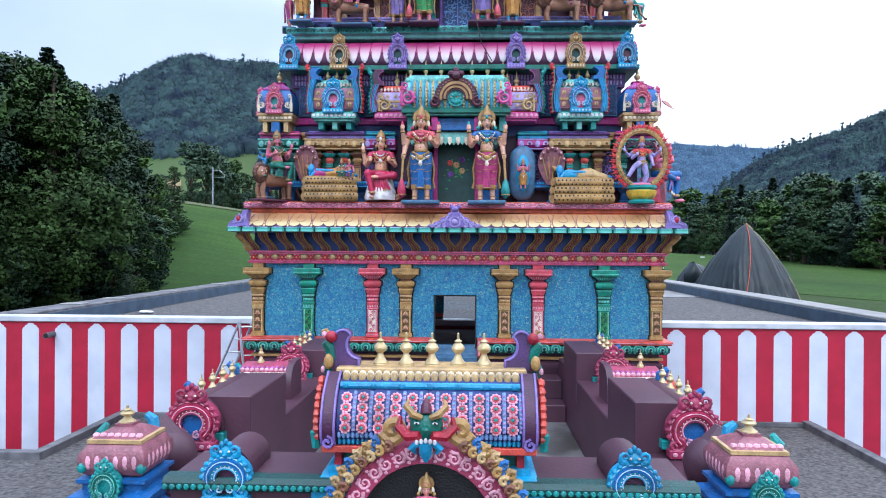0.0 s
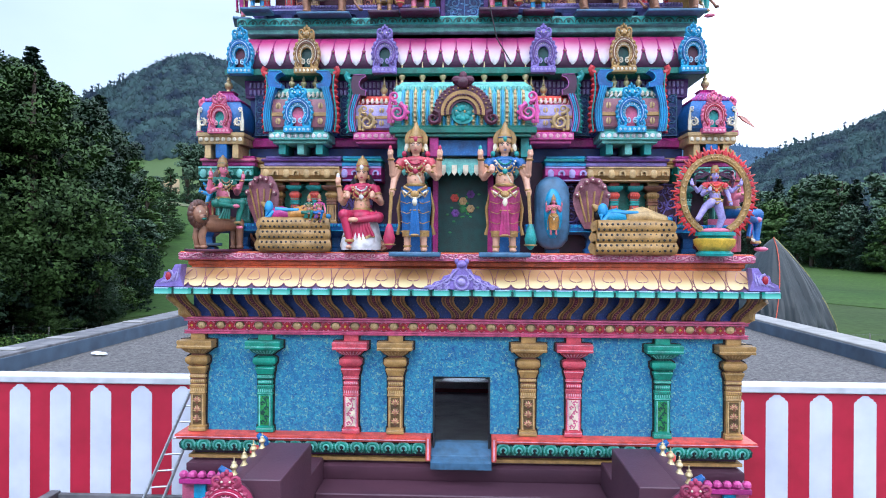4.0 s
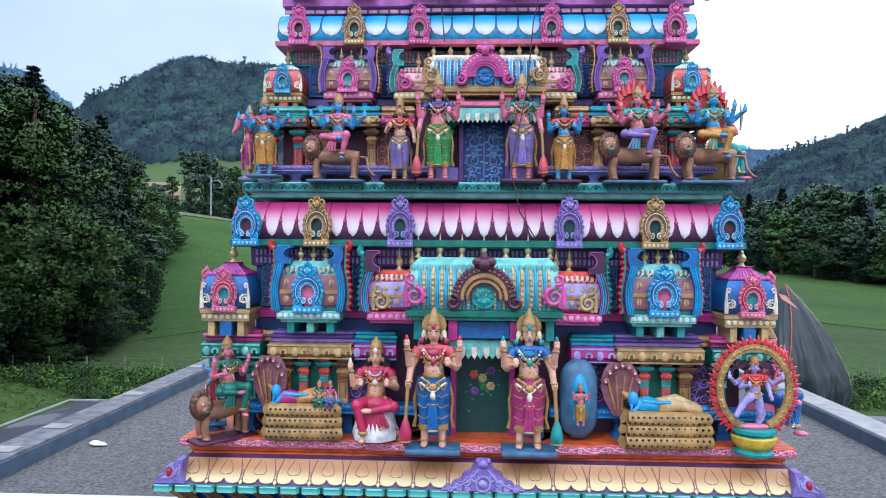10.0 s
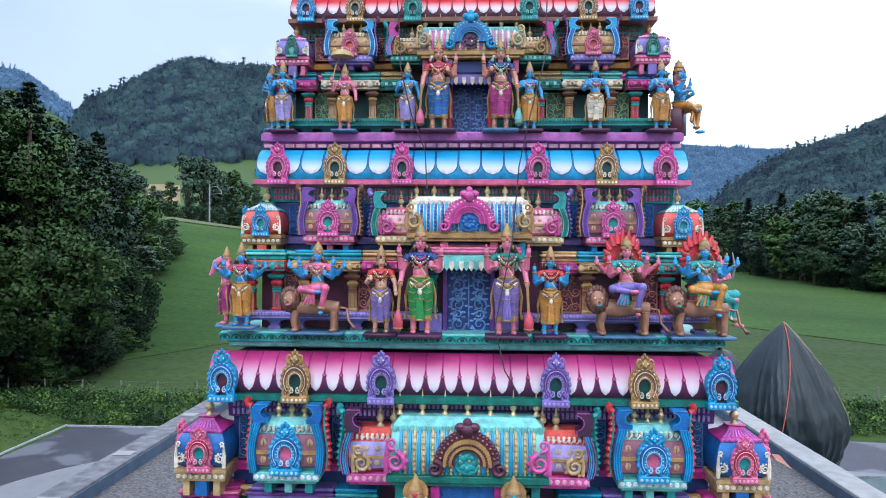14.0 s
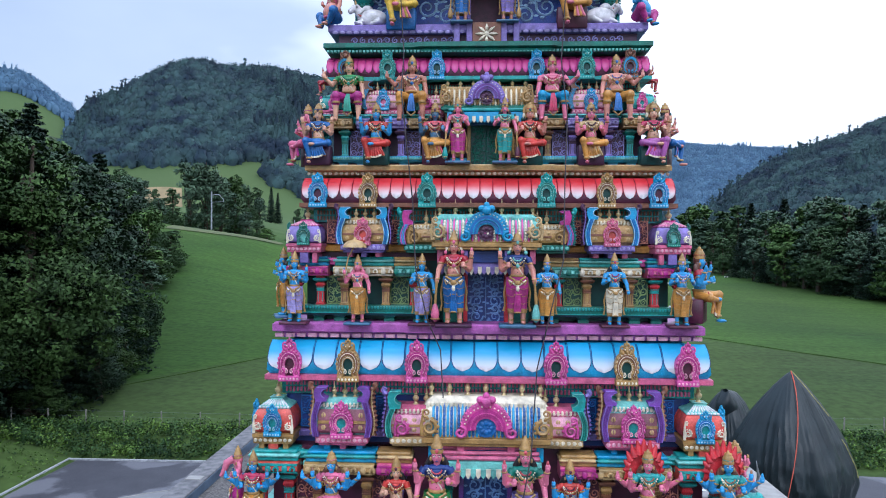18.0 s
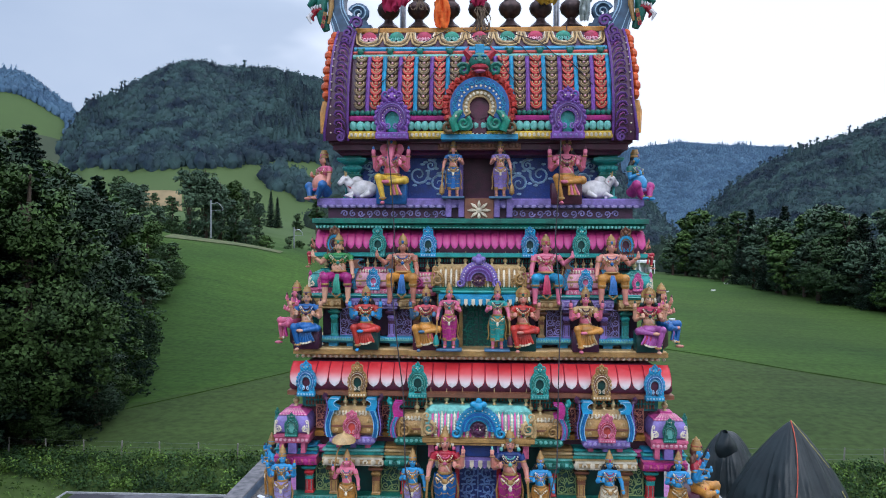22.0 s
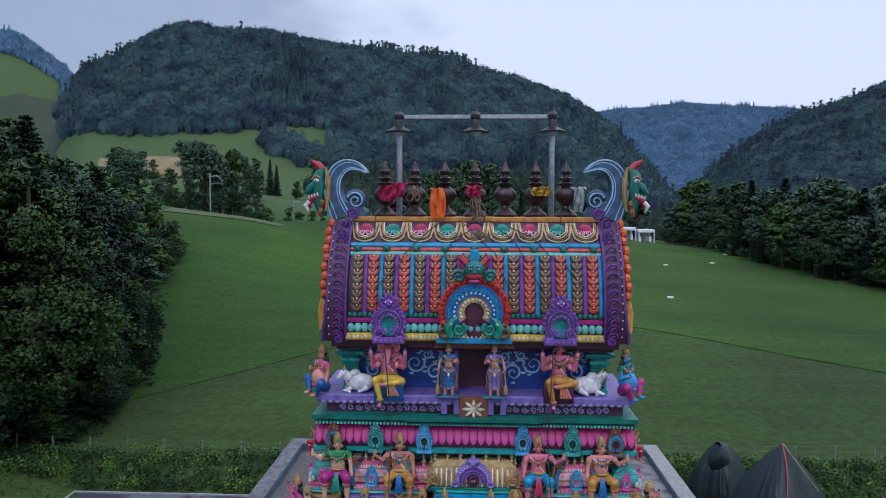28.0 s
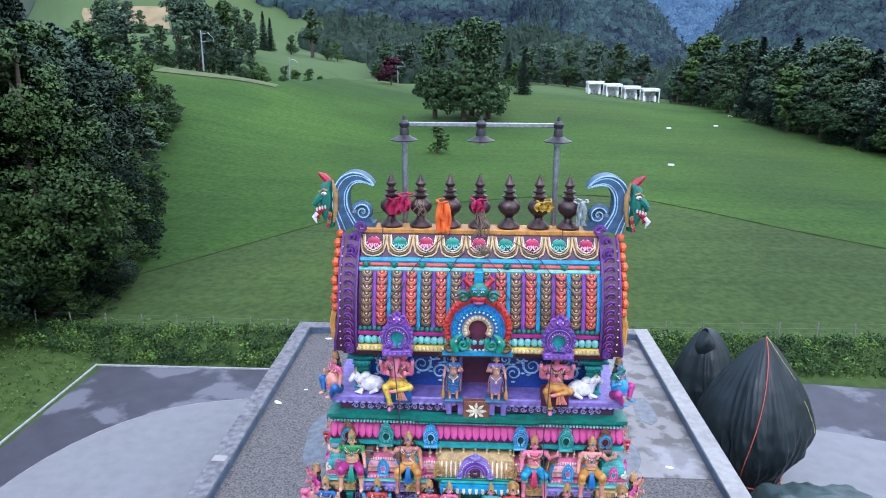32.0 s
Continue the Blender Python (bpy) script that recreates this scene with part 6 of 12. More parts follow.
        s.tube([(CX + sx * 0.3 * hx, yw - 0.06 * k, t["zk"] - 0.05), (CX + sx * (hx - 0.5 * k), yw - 0.06 * k, t["zk"] - 0.05)], 0.045 * k, 8, 0)
        s.tube([(CX + sx * 0.3 * hx, yw - 0.06 * k, t["zk"] - 0.12 * k), (CX + sx * (hx - 0.5 * k), yw - 0.06 * k, t["zk"] - 0.12 * k)], 0.03 * k, 8, 0)
        put("string_course", s, t["gap"], tower)
        xa, xb = sorted((CX + sx * 0.3 * hx, CX + sx * (hx - 0.52 * k)))
        s = Shape()
        m = int((xb - xa) / (0.10 * k))
        for i in range(m):
            xx = xa + (i + 0.5) * (xb - xa) / m
            s.ball((xx, yw - 0.05 * k, ze1 - 0.06 * k), (0.046 * k, 0.05 * k, 0.055 * k), 0, 7, 5)
        put("leaf_course", s, "teal" if t["gap"] != "teal" else "mint", tower)
    niche(t, k)
    # upper storey behind the pavilions
    ys, hs = yc + 0.30 * k, hc - 0.22 * k
    s = Shape().ring(CX, CY, hs, CY - ys, [(0, t["zk"] - 0.05), (0, t["zc"][0])])
    put("storey_wall", s, t["storey"], tower)
    zs, zt = t["zs"], t["zt"]
    band_ring("storey_strip", hs, ys, [(0.0, zs - 0.14 * k), (0.07 * k, zs - 0.12 * k), (0.08 * k, zs - 0.04 * k), (0.03 * k, zs)], t["strip"])
    s = Shape()
    zq = t["zc"][0] - 0.10 * k
    m = int(2 * hs / (0.055 * k))
    for i in range(m):
        xx = CX - hs + (i + 0.5) * 2 * hs / m
        for r in range(2):
            s.box(xx - 0.015 * k, xx + 0.015 * k, ys - 0.09 * k, ys, zq - 0.10 * k * r - 0.05 * k, zq - 0.10 * k * r + 0.02 * k, 0, 0.003)
    put("dentil_trim", s, "lavender" if first else t["edge"], tower, kind="stuff")
    band_ring("dentil_course", hs, ys, [(0, zq - 0.20 * k), (0.05 * k, zq - 0.18 * k), (0.06 * k, zq + 0.05 * k), (0, zq + 0.06 * k)], "purple" if first else ("teal" if t["edge"] != "teal" else "maroon"))
    # pavilions
    for sx in (-1, 1):
        kx = CX + sx * min(0.86 * hx, hc + 0.1 * k)
        kuta(kx, yc + 0.12 * k, zs, zt - 0.02, t["zf"] - 0.02, 0.29 * k, t["kuta"], k, core="teal" if t["kuta"][1] != "green" else "mint")
        sala("barrel_pavilion", CX + sx * sal, yc - 0.02, zs, zt, t["zf"], 0.36 * k, t["sala"], k, {"sky": "rose", "pink": "teal", "rose": "coral"}.get(t["sala"][3], "teal"))
        sala("half_pavilion", CX + sx * (0.305 * hx), yc + 0.0, zs, zt - 0.1 * k, t["zf"] - 0.05 * k, 0.27 * k, t["panj"], k, "teal", side=sx)
        for dx in (-0.24, 0.0, 0.24):
            s = Shape().box(CX + sx * sal + (dx - 0.045) * k, CX + sx * sal + (dx + 0.045) * k, yc - 0.12 * k, yc + 0.3 * k, t["zk"], zs - 0.12 * k, 0, 0.005)
            put("post", s, t["sala"][4] if dx == 0 else t["base"][1], tower)
        scroll_panel(CX + sx * (sal - 0.56 * k) - 0.12 * k, CX + sx * (sal - 0.56 * k) + 0.12 * k, ys - 0.05, zs + 0.02, zt - 0.02, t["panel2"], t["storey"], seed=int(hx * 17 + sx))
        scroll_panel(CX + sx * (sal + 0.58 * k) - 0.12 * k, CX + sx * (sal + 0.58 * k) + 0.12 * k, ys - 0.05, zs + 0.02, zt - 0.02, t["panel2"], t["storey"], seed=int(hx * 19 + sx))
    mid_pavilion(t, k)
    cornice(t, k)


# ---- base storey ----
BY, BHX = 11.95, 3.45


def base_storey():
    # podium and mouldings under the blue wall
    band_ring("podium", BHX, BY, [(0.0, LOWROOF), (0.0, 5.9), (0.06, 6.0), (0.06, 6.08), (-0.02, 6.12), (-0.02, 6.135)], MAROON_COAT, "maroon painted podium of the tower")
    hwin = 0.365
    yb = 2 * CY - BY

    def half_band(name, profile, mat):
        """A moulding round one half of the foot, which stops at the window in front and at the one behind."""
        for sx in (-1, 1):
            rows = []
            for o, z in [(-0.2, profile[0][1])] + profile + [(-0.2, profile[-1][1])]:
                rows.append([(CX + sx * (hwin + 0.02), BY - o, z), (CX + sx * (BHX + o), BY - o, z), (CX + sx * (BHX + o), yb + o, z), (CX + sx * (hwin + 0.02), yb + o, z)])
            s = Shape().grid(rows + rows[:1])
            n = len(rows)
            s.add([r[0] for r in rows], [tuple(range(n))])
            s.add([r[3] for r in rows], [tuple(range(n))])
            put(name, s, mat, tower)

    half_band("gold_strip", [(-0.05, 6.135), (0.04, 6.15), (0.04, 6.19), (-0.05, 6.2)], "gold")
    half_band("maroon_fillet", [(-0.02, 6.2), (-0.02, 6.24)], "plum")
    half_band("torus", [(0.0, 6.24), (0.08, 6.25), (0.125, 6.30), (0.13, 6.36), (0.09, 6.41)], "dark_green")
    leaf = Shape()
    for r, mi, d in ((0.078, 0, 0.0), (0.056, 1, 0.008), (0.034, 0, 0.014)):
        leaf.tube([(a, -0.135 - d + 0.55 * max(0.0, 6.335 - b), b) for a, b in arc(0, 6.335, r, -55, 235, 16)], 0.013 if r > 0.04 else 0.011, 5, mi)
    leaf.ball((0, -0.13, 6.315), (0.014, 0.014, 0.035), 2, 6, 4)
    for sx in (-1, 1):
        leaf.tube([(sx * 0.085, -0.09, 6.262), (sx * 0.075, -0.12, 6.30), (sx * 0.092, -0.13, 6.36), (sx * 0.097, -0.115, 6.39)], [0.006, 0.016, 0.015, 0.006], 5, 1)
    leaf_mesh = leaf.mesh("torus_leaf", [paint("mint"), paint("jade"), paint("black")])
    for sx in (-1, 1):
        for i in range(16):
            place("torus_leaf", leaf_mesh, (CX + sx * (hwin + 0.16 + 0.195 * i), BY, 0), tower)
    half_band("red_ledge", [(0.05, 6.41), (0.15, 6.415), (0.16, 6.435), (0.14, 6.44), (0.17, 6.455), (0.17, 6.475), (0.0, 6.50)], "coral")
    half_band("ledge_line", [(0.165, 6.443), (0.178, 6.444), (0.178, 6.452), (0.165, 6.453)], "blush")
    for x0, x1, y0, y1, z0 in ((CX - BHX, CX - hwin, BY, BY + 0.2, 6.5), (CX + hwin, CX + BHX, BY, BY + 0.2, 6.5), (CX - hwin, CX + hwin, BY, BY + 0.2, 7.22), (CX - BHX, CX - BHX + 0.2, BY + 0.2, yb - 0.2, 6.5), (CX + BHX - 0.2, CX + BHX, BY + 0.2, yb - 0.2, 6.5),
                               (CX - BHX, CX - hwin, yb - 0.2, yb, 6.5), (CX + hwin, CX + BHX, yb - 0.2, yb, 6.5), (CX - hwin, CX + hwin, yb - 0.2, yb, 7.22)):
        put("blue_wall", Shape().box(x0, x1, y0, y1, z0, 7.8, 0, 0.0), BLUE_WALL, tower, "wall of rough sponged blue plaster")
    put("inner_floor", Shape().box(CX - BHX + 0.2, CX + BHX - 0.2, BY + 0.2, yb - 0.2, 6.137, 6.16, 0, 0.0), CONCRETE, tower, "bare grey concrete floor inside")
    win = thing_part("window", (CX, BY, 6.3))
    pane = put("pane", Shape().box(CX - hwin + 0.02, CX + hwin - 0.02, BY + 0.105, BY + 0.113, 6.35, 7.20, 0, 0.0), GLASS_CLEAR, win, "clear glass through which the roof behind shows")
    pane.visible_shadow = False
    dark = material("dark_frame", lin(40, 44, 50), rough=0.5)
    for sx in (-1, 1):
        put("window_jamb", Shape().box(CX + sx * (hwin - 0.012) - 0.012, CX + sx * (hwin - 0.012) + 0.012, BY + 0.02, BY + 0.16, 6.30, 7.22, 0, 0.004), dark, win)
    put("window_head", Shape().box(CX - hwin + 0.025, CX + hwin - 0.025, BY + 0.03, BY + 0.16, 7.195, 7.22, 0, 0.004), dark, win)
    sheet_metal = [(BY - 0.23, 6.11), (BY - 0.235, 6.19), (BY - 0.09, 6.235), (BY - 0.085, 6.25), (BY + 0.12, 6.36), (BY + 0.2, 6.365), (BY + 0.2, 6.11)]
    put("window_sill", Shape().sweep(sheet_metal, CX - hwin - 0.012, CX + hwin + 0.012), "steel_blue", win, "sloping steel-blue sill")
    for sx in (-1, 1):
        s = Shape().box(CX + sx * (hwin + 0.045) - 0.03, CX + sx * (hwin + 0.045) + 0.03, BY - 0.2, BY + 0.02, 6.2, 6.5, 0, 0.006)
        s.box(CX + sx * (hwin + 0.045) - 0.012, CX + sx * (hwin + 0.045) + 0.012, BY - 0.206, BY - 0.19, 6.22, 6.48, 1, 0.0)
        put("sill_post", s, ["coral", "blush"], win)
    for u, col, dk, pale, pan, shells in ((3.37, "gold", "brown", "sand", ("umber", "copper"), True), (2.50, "jade", "dark_green", "mint", ("leaf", "dark_green"), False), (1.40, "rose_red", "carmine", "blush", ("cream", "rose"), False), (0.835, "gold", "brown", "sand", ("umber", "copper"), True)):
        for sx in (-1, 1):
            wall_pilaster(CX + sx * u, BY - 0.03, 6.5, 7.745, 0.18, col, dk, pale, pan, shells, tower)
    # flower band
    band_ring("flower_band", BHX, BY, [(-0.02, 7.735), (0.08, 7.74), (0.09, 7.757), (0.075, 7.765), (0.09, 7.775), (0.09, 7.785), (0.05, 7.79), (0.05, 7.90), (0.09, 7.905), (0.09, 7.92), (0.075, 7.925), (0.10, 7.935), (0.10, 7.955), (0.0, 7.96)], "rose")
    band_ring("flower_ground", BHX, BY, [(0.045, 7.791), (0.053, 7.792), (0.053, 7.898), (0.045, 7.899)], "carmine")
    s = Shape()
    for q in range(6):
        a = radians(60 * q + 30)
        s.ball((0.030 * math.cos(a), -0.062, 0.030 * math.sin(a)), (0.020, 0.012, 0.020), 0, 7, 4)
    s.tube([(0.044 * math.cos(radians(20 * q)) * (1 + 0.10 * math.cos(radians(120 * q))), -0.060, 0.044 * math.sin(radians(20 * q)) * (1 + 0.10 * math.cos(radians(120 * q)))) for q in range(19)], 0.005, 4, 2)
    s.ball((0, -0.072, 0), (0.013, 0.010, 0.013), 1, 7, 4)
    flower = s.mesh("flower", [paint("crimson"), paint("yellow"), paint("blush")])
    s = Shape().ball((0, -0.055, 0.004), (0.046, 0.030, 0.042), 0, 10, 6)
    s.tube([(0.045 * math.cos(radians(a)), -0.062, 0.006 + 0.040 * math.sin(radians(a))) for a in range(0, 181, 20)], 0.009, 5, 1)
    s.ball((0, -0.082, 0.0), (0.012, 0.010, 0.014), 0, 6, 4)
    boss = s.mesh("boss", [paint("sand"), paint("umber")])
    for i in range(29):
        place("flower", flower, (CX + (i - 14) * 0.246, BY, 7.845), tower, scale=(1.25, 1.1, 1.15))
        if i < 28:
            place("boss", boss, (CX + (i - 13.5) * 0.246, BY, 7.845), tower, scale=(1.25, 1.1, 1.15))
    # bracket zone
    band_ring("bracket_zone", BHX, BY, [(0.0, 7.96), (0.0, 8.30)], "cobalt")
    s = Shape()
    line = [(0.065, -0.04, 7.955), (0.078, -0.09, 7.99), (0.062, -0.12, 8.04), (0.015, -0.14, 8.09), (-0.03, -0.17, 8.14), (-0.048, -0.22, 8.19), (-0.04, -0.30, 8.24), (-0.02, -0.36, 8.265)]
    for d0, d1, lift, mi in ((-0.078, 0.078, 0.0, 0), (-0.058, 0.058, 0.006, 2), (-0.034, 0.034, 0.012, 0), (-0.022, 0.022, 0.020, 1)):
        rows = [[(a + d, b - lift + k, c) for d, k in ((d0, 0.06), (d0, 0.0), (d1, 0.0), (d1, 0.06))] for a, b, c in line]
        s.grid(rows, mi)
    for q in range(9):
        z = 7.985 + 0.028 * q
        s.ball((lookup([(c, a) for a, b, c in line], z), lookup([(c, b) for a, b, c in line], z) - 0.022, z), (0.011, 0.010, 0.010), 3, 6, 4)
    me = s.mesh("bracket", [paint("gold"), paint("maroon"), paint("umber"), paint("dusk")])
    for sx in (-1, 1):
        for i in range(12):
            place("bracket", me, (CX + sx * (0.13 + 0.306 * i), BY, 0), tower, scale=(-sx, 1, 1))
    for sx in (-1, 1):
        s = Shape()
        s.tube([(CX + sx * (BHX + 0.02), BY - 0.02, 7.97), (CX + sx * (BHX + 0.1), BY - 0.1, 8.02), (CX + sx * (BHX + 0.1), BY - 0.1, 8.1), (CX + sx * (BHX + 0.22), BY - 0.22, 8.25)], 0.07, 8, 0)
        put("corner_bracket", s, "gold", tower)
    # golden cornice
    yc, hc = 11.50, 3.78
    prof = [(-0.4, 8.26), (-0.06, 8.26), (0.0, 8.28), (0.0, 8.33), (-0.05, 8.345)]
    band_ring("cornice_edge", hc, yc, prof, "dark_green")
    curve = [(-0.02, 8.34), (-0.06, 8.40), (-0.12, 8.46), (-0.20, 8.52), (-0.27, 8.585)]
    body = band_ring("cornice", hc, yc, curve, "aubergine")
    plan = [(-0.118, 0.03), (-0.085, -0.03), (0.085, -0.03), (0.118, 0.03)]
    s = Shape().add([(a, b, z) for z in (-0.036, 0.036) for a, b in plan], [(0, 1, 5, 4), (1, 2, 6, 5), (2, 3, 7, 6), (3, 0, 4, 7), (3, 2, 1, 0), (4, 5, 6, 7)])
    s.box(-0.088, 0.088, -0.034, -0.02, 0.026, 0.040, 1, 0.003)
    me = s.mesh("tile", [fade("tile_fade", lin(40, 150, 132), lin(120, 200, 186), -0.04, 0.04), paint("ice")])
    for i in range(31):
        place("tile", me, (CX - hc + (i + 0.5) * 2 * hc / 31, yc - 0.012, 8.31), body)
    n = 18
    pw = 2 * (hc - 0.22) / n
    on = lambda u, f, lift: (u * pw, -(lookup([(q / 4, c[0]) for q, c in enumerate(curve)], f) + lift), lookup([(q / 4, c[1]) for q, c in enumerate(curve)], f))
    s = Shape()
    us = [-0.5 + q / 16 for q in range(17)]
    low = [0.30 - 0.20 * math.sqrt(max(0.0, 1 - (4 * ((u + 0.5) % 0.5) - 1) ** 2)) for u in us]
    rows = [[on(u, lo + (1 - lo) * q / 7, 0.012) for u, lo in zip(us, low)] for q in range(8)]
    s.grid(rows)
    s.tube([(a, b - 0.003, c) for a, b, c in rows[0]], 0.006, 4, 1)
    tip = [on(u, f, 0.018) for u, f in ((-0.5, 0.04), (-0.565, 0.17), (-0.53, 0.36), (-0.5, 0.62), (-0.47, 0.36), (-0.435, 0.17))]
    s.add([(a, b + d, c) for d in (0.0, 0.012) for a, b, c in tip], [(0, 1, 2, 3, 4, 5)] + [(q, (q + 1) % 6, (q + 1) % 6 + 6, q + 6) for q in range(6)])
    s.tube([(a, b - 0.002, c) for a, b, c in tip + tip[:1]], 0.005, 4, 1)
    for sx in (-1, 1):
        s.tube([on(-0.5 + sx * (0.035 + 0.10 * f * f), 0.36 + 0.62 * f, 0.018) for f in (0, 0.25, 0.5, 0.75, 1.0)], 0.005, 4, 1)
        s.tube([on(sx * (0.02 + 0.17 * math.sin(3.0 * f)), 0.44 + 0.5 * f * f, 0.017) for f in (0, 0.2, 0.4, 0.6, 0.8, 1.0)], 0.0045, 4, 1)
    me = s.mesh("shell", [fade("shell_fade", lin(168, 122, 76), lin(214, 198, 144), 8.37, 8.52), paint("dusk")])
    for i in range(n):
        place("shell", me, (CX - hc + 0.22 + (i + 0.5) * pw, yc, 0), body)
    band_ring("orange_step", BHX + 0.02, BY - 0.02, [(0, 8.56), (0, 8.61)], "orange")
    # lilac crest in the middle and at the corners
    s = Shape()
    half = [(0.47, 8.355), (0.44, 8.39), (0.36, 8.405), (0.33, 8.44), (0.25, 8.46), (0.22, 8.51), (0.14, 8.53), (0.11, 8.59), (0.06, 8.60), (0.06, 8.66)]
    s.prism([(CX + a, b) for a, b in half] + [(CX - a, b) for a, b in half[::-1]], yc - 0.04, yc + 0.22, 0)
    for sx in (-1, 1):
        for q, (dx, dz, r) in enumerate(((0.37, 8.385, 0.035), (0.28, 8.415, 0.042), (0.19, 8.455, 0.048), (0.10, 8.51, 0.05), (0.27, 8.375, 0.025), (0.18, 8.385, 0.03))):
            s.tube([(a, yc - 0.05, b) for a, b in spiral(CX + sx * dx, dz, r, 1.4, 160, 12, sx)], [0.014 - 0.0007 * m for m in range(13)], 5, 1)
        s.tube([(CX + sx * 0.45, yc - 0.05, 8.375), (CX + sx * 0.30, yc - 0.055, 8.40), (CX + sx * 0.16, yc - 0.055, 8.47), (CX + sx * 0.05, yc - 0.05, 8.60)], 0.010, 5, 1)
    s.lathe((0, 0, 0), [(0.10, 0), (0.10, 0.02)], 12, 0)
    s.v[-24:] = [(CX + a, yc - 0.04 - c, 8.44 + b) for a, b, c in s.v[-24:]]
    s.tube([(CX + a, yc - 0.06, b) for a, b in arc(0, 8.44, 0.082, 0, 360, 18)], 0.012, 5, 1)
    s.ball((CX, yc - 0.06, 8.44), (0.05, 0.025, 0.05), 1, 8, 6)
    s.ball((CX, yc - 0.03, 8.655), (0.07, 0.05, 0.05), 0, 8, 6)
    for sx in (-1, 1):
        s.ball((CX + sx * 0.06, yc - 0.04, 8.69), (0.03, 0.03, 0.035), 0, 7, 5)
    put("crest", s, ["lilac", "lavender"], tower, "carved lilac crest on the cornice")
    for sx in (-1, 1):
        s = Shape()
        x = lambda v: CX + sx * (hc - v)
        out = [(0.02, 8.36), (0.05, 8.43), (0.13, 8.47), (0.15, 8.54), (0.24, 8.56), (0.28, 8.63), (0.36, 8.63), (0.34, 8.50), (0.38, 8.36)]
        rim = [(x(a), b) for a, b in out]
        s.prism(rim if sx < 0 else rim[::-1], yc - 0.015, yc + 0.16, 0)
        for q in range(6):
            s.tube([(x(0.09 + 0.04 * q), yc - 0.012, 8.40 + 0.006 * q), (x(0.14 + 0.035 * q), yc - 0.022, 8.43 + 0.012 * q), (x(0.20 + 0.025 * q), yc - 0.014, 8.43 + 0.03 * q)], [0.010, 0.016, 0.008], 5, 2)
        s.tube([(a, yc - 0.02, b) for a, b in spiral(x(0.20), 8.485, 0.075, 1.2, 90, 12, sx)], 0.014, 5, 2)
        s.ball((x(0.20), yc - 0.02, 8.485), (0.04, 0.025, 0.055), 1, 8, 6)
        put("corner_crest", s, ["lilac", "crimson", "lavender"], tower)
    # stiff pink-tan pennant leaf that sticks out at one corner of the first tier
    s = Shape().add([(CX + 3.50, 12.12, 10.56), (CX + 3.53, 12.09, 10.50), (CX + 3.74, 12.14, 10.38), (CX + 3.60, 12.16, 10.54), (CX + 3.50, 12.16, 10.55), (CX + 3.54, 12.13, 10.49), (CX + 3.60, 12.19, 10.52)], [(0, 1, 2, 3), (6, 2, 5, 4), (0, 4, 5, 1), (0, 3, 6, 4), (1, 5, 2), (3, 2, 6)])
    put("pennant_leaf", s, "copper", tower, "pointed pink-tan leaf")


base_storey()
for number, t in enumerate(TIERS):
    tier(t, number == 0)

# ---- top storey, barrel vault, horns, pots ----
VPROF = [(13.56, 19.10), (13.52, 19.24), (13.50, 19.42), (13.52, 19.65), (13.57, 19.88), (13.65, 20.10), (13.77, 20.32), (13.93, 20.52), (14.12, 20.70)]


def vault_at(z, off=0.0):
    return lookup([(b, a) for a, b in VPROF], z) - off


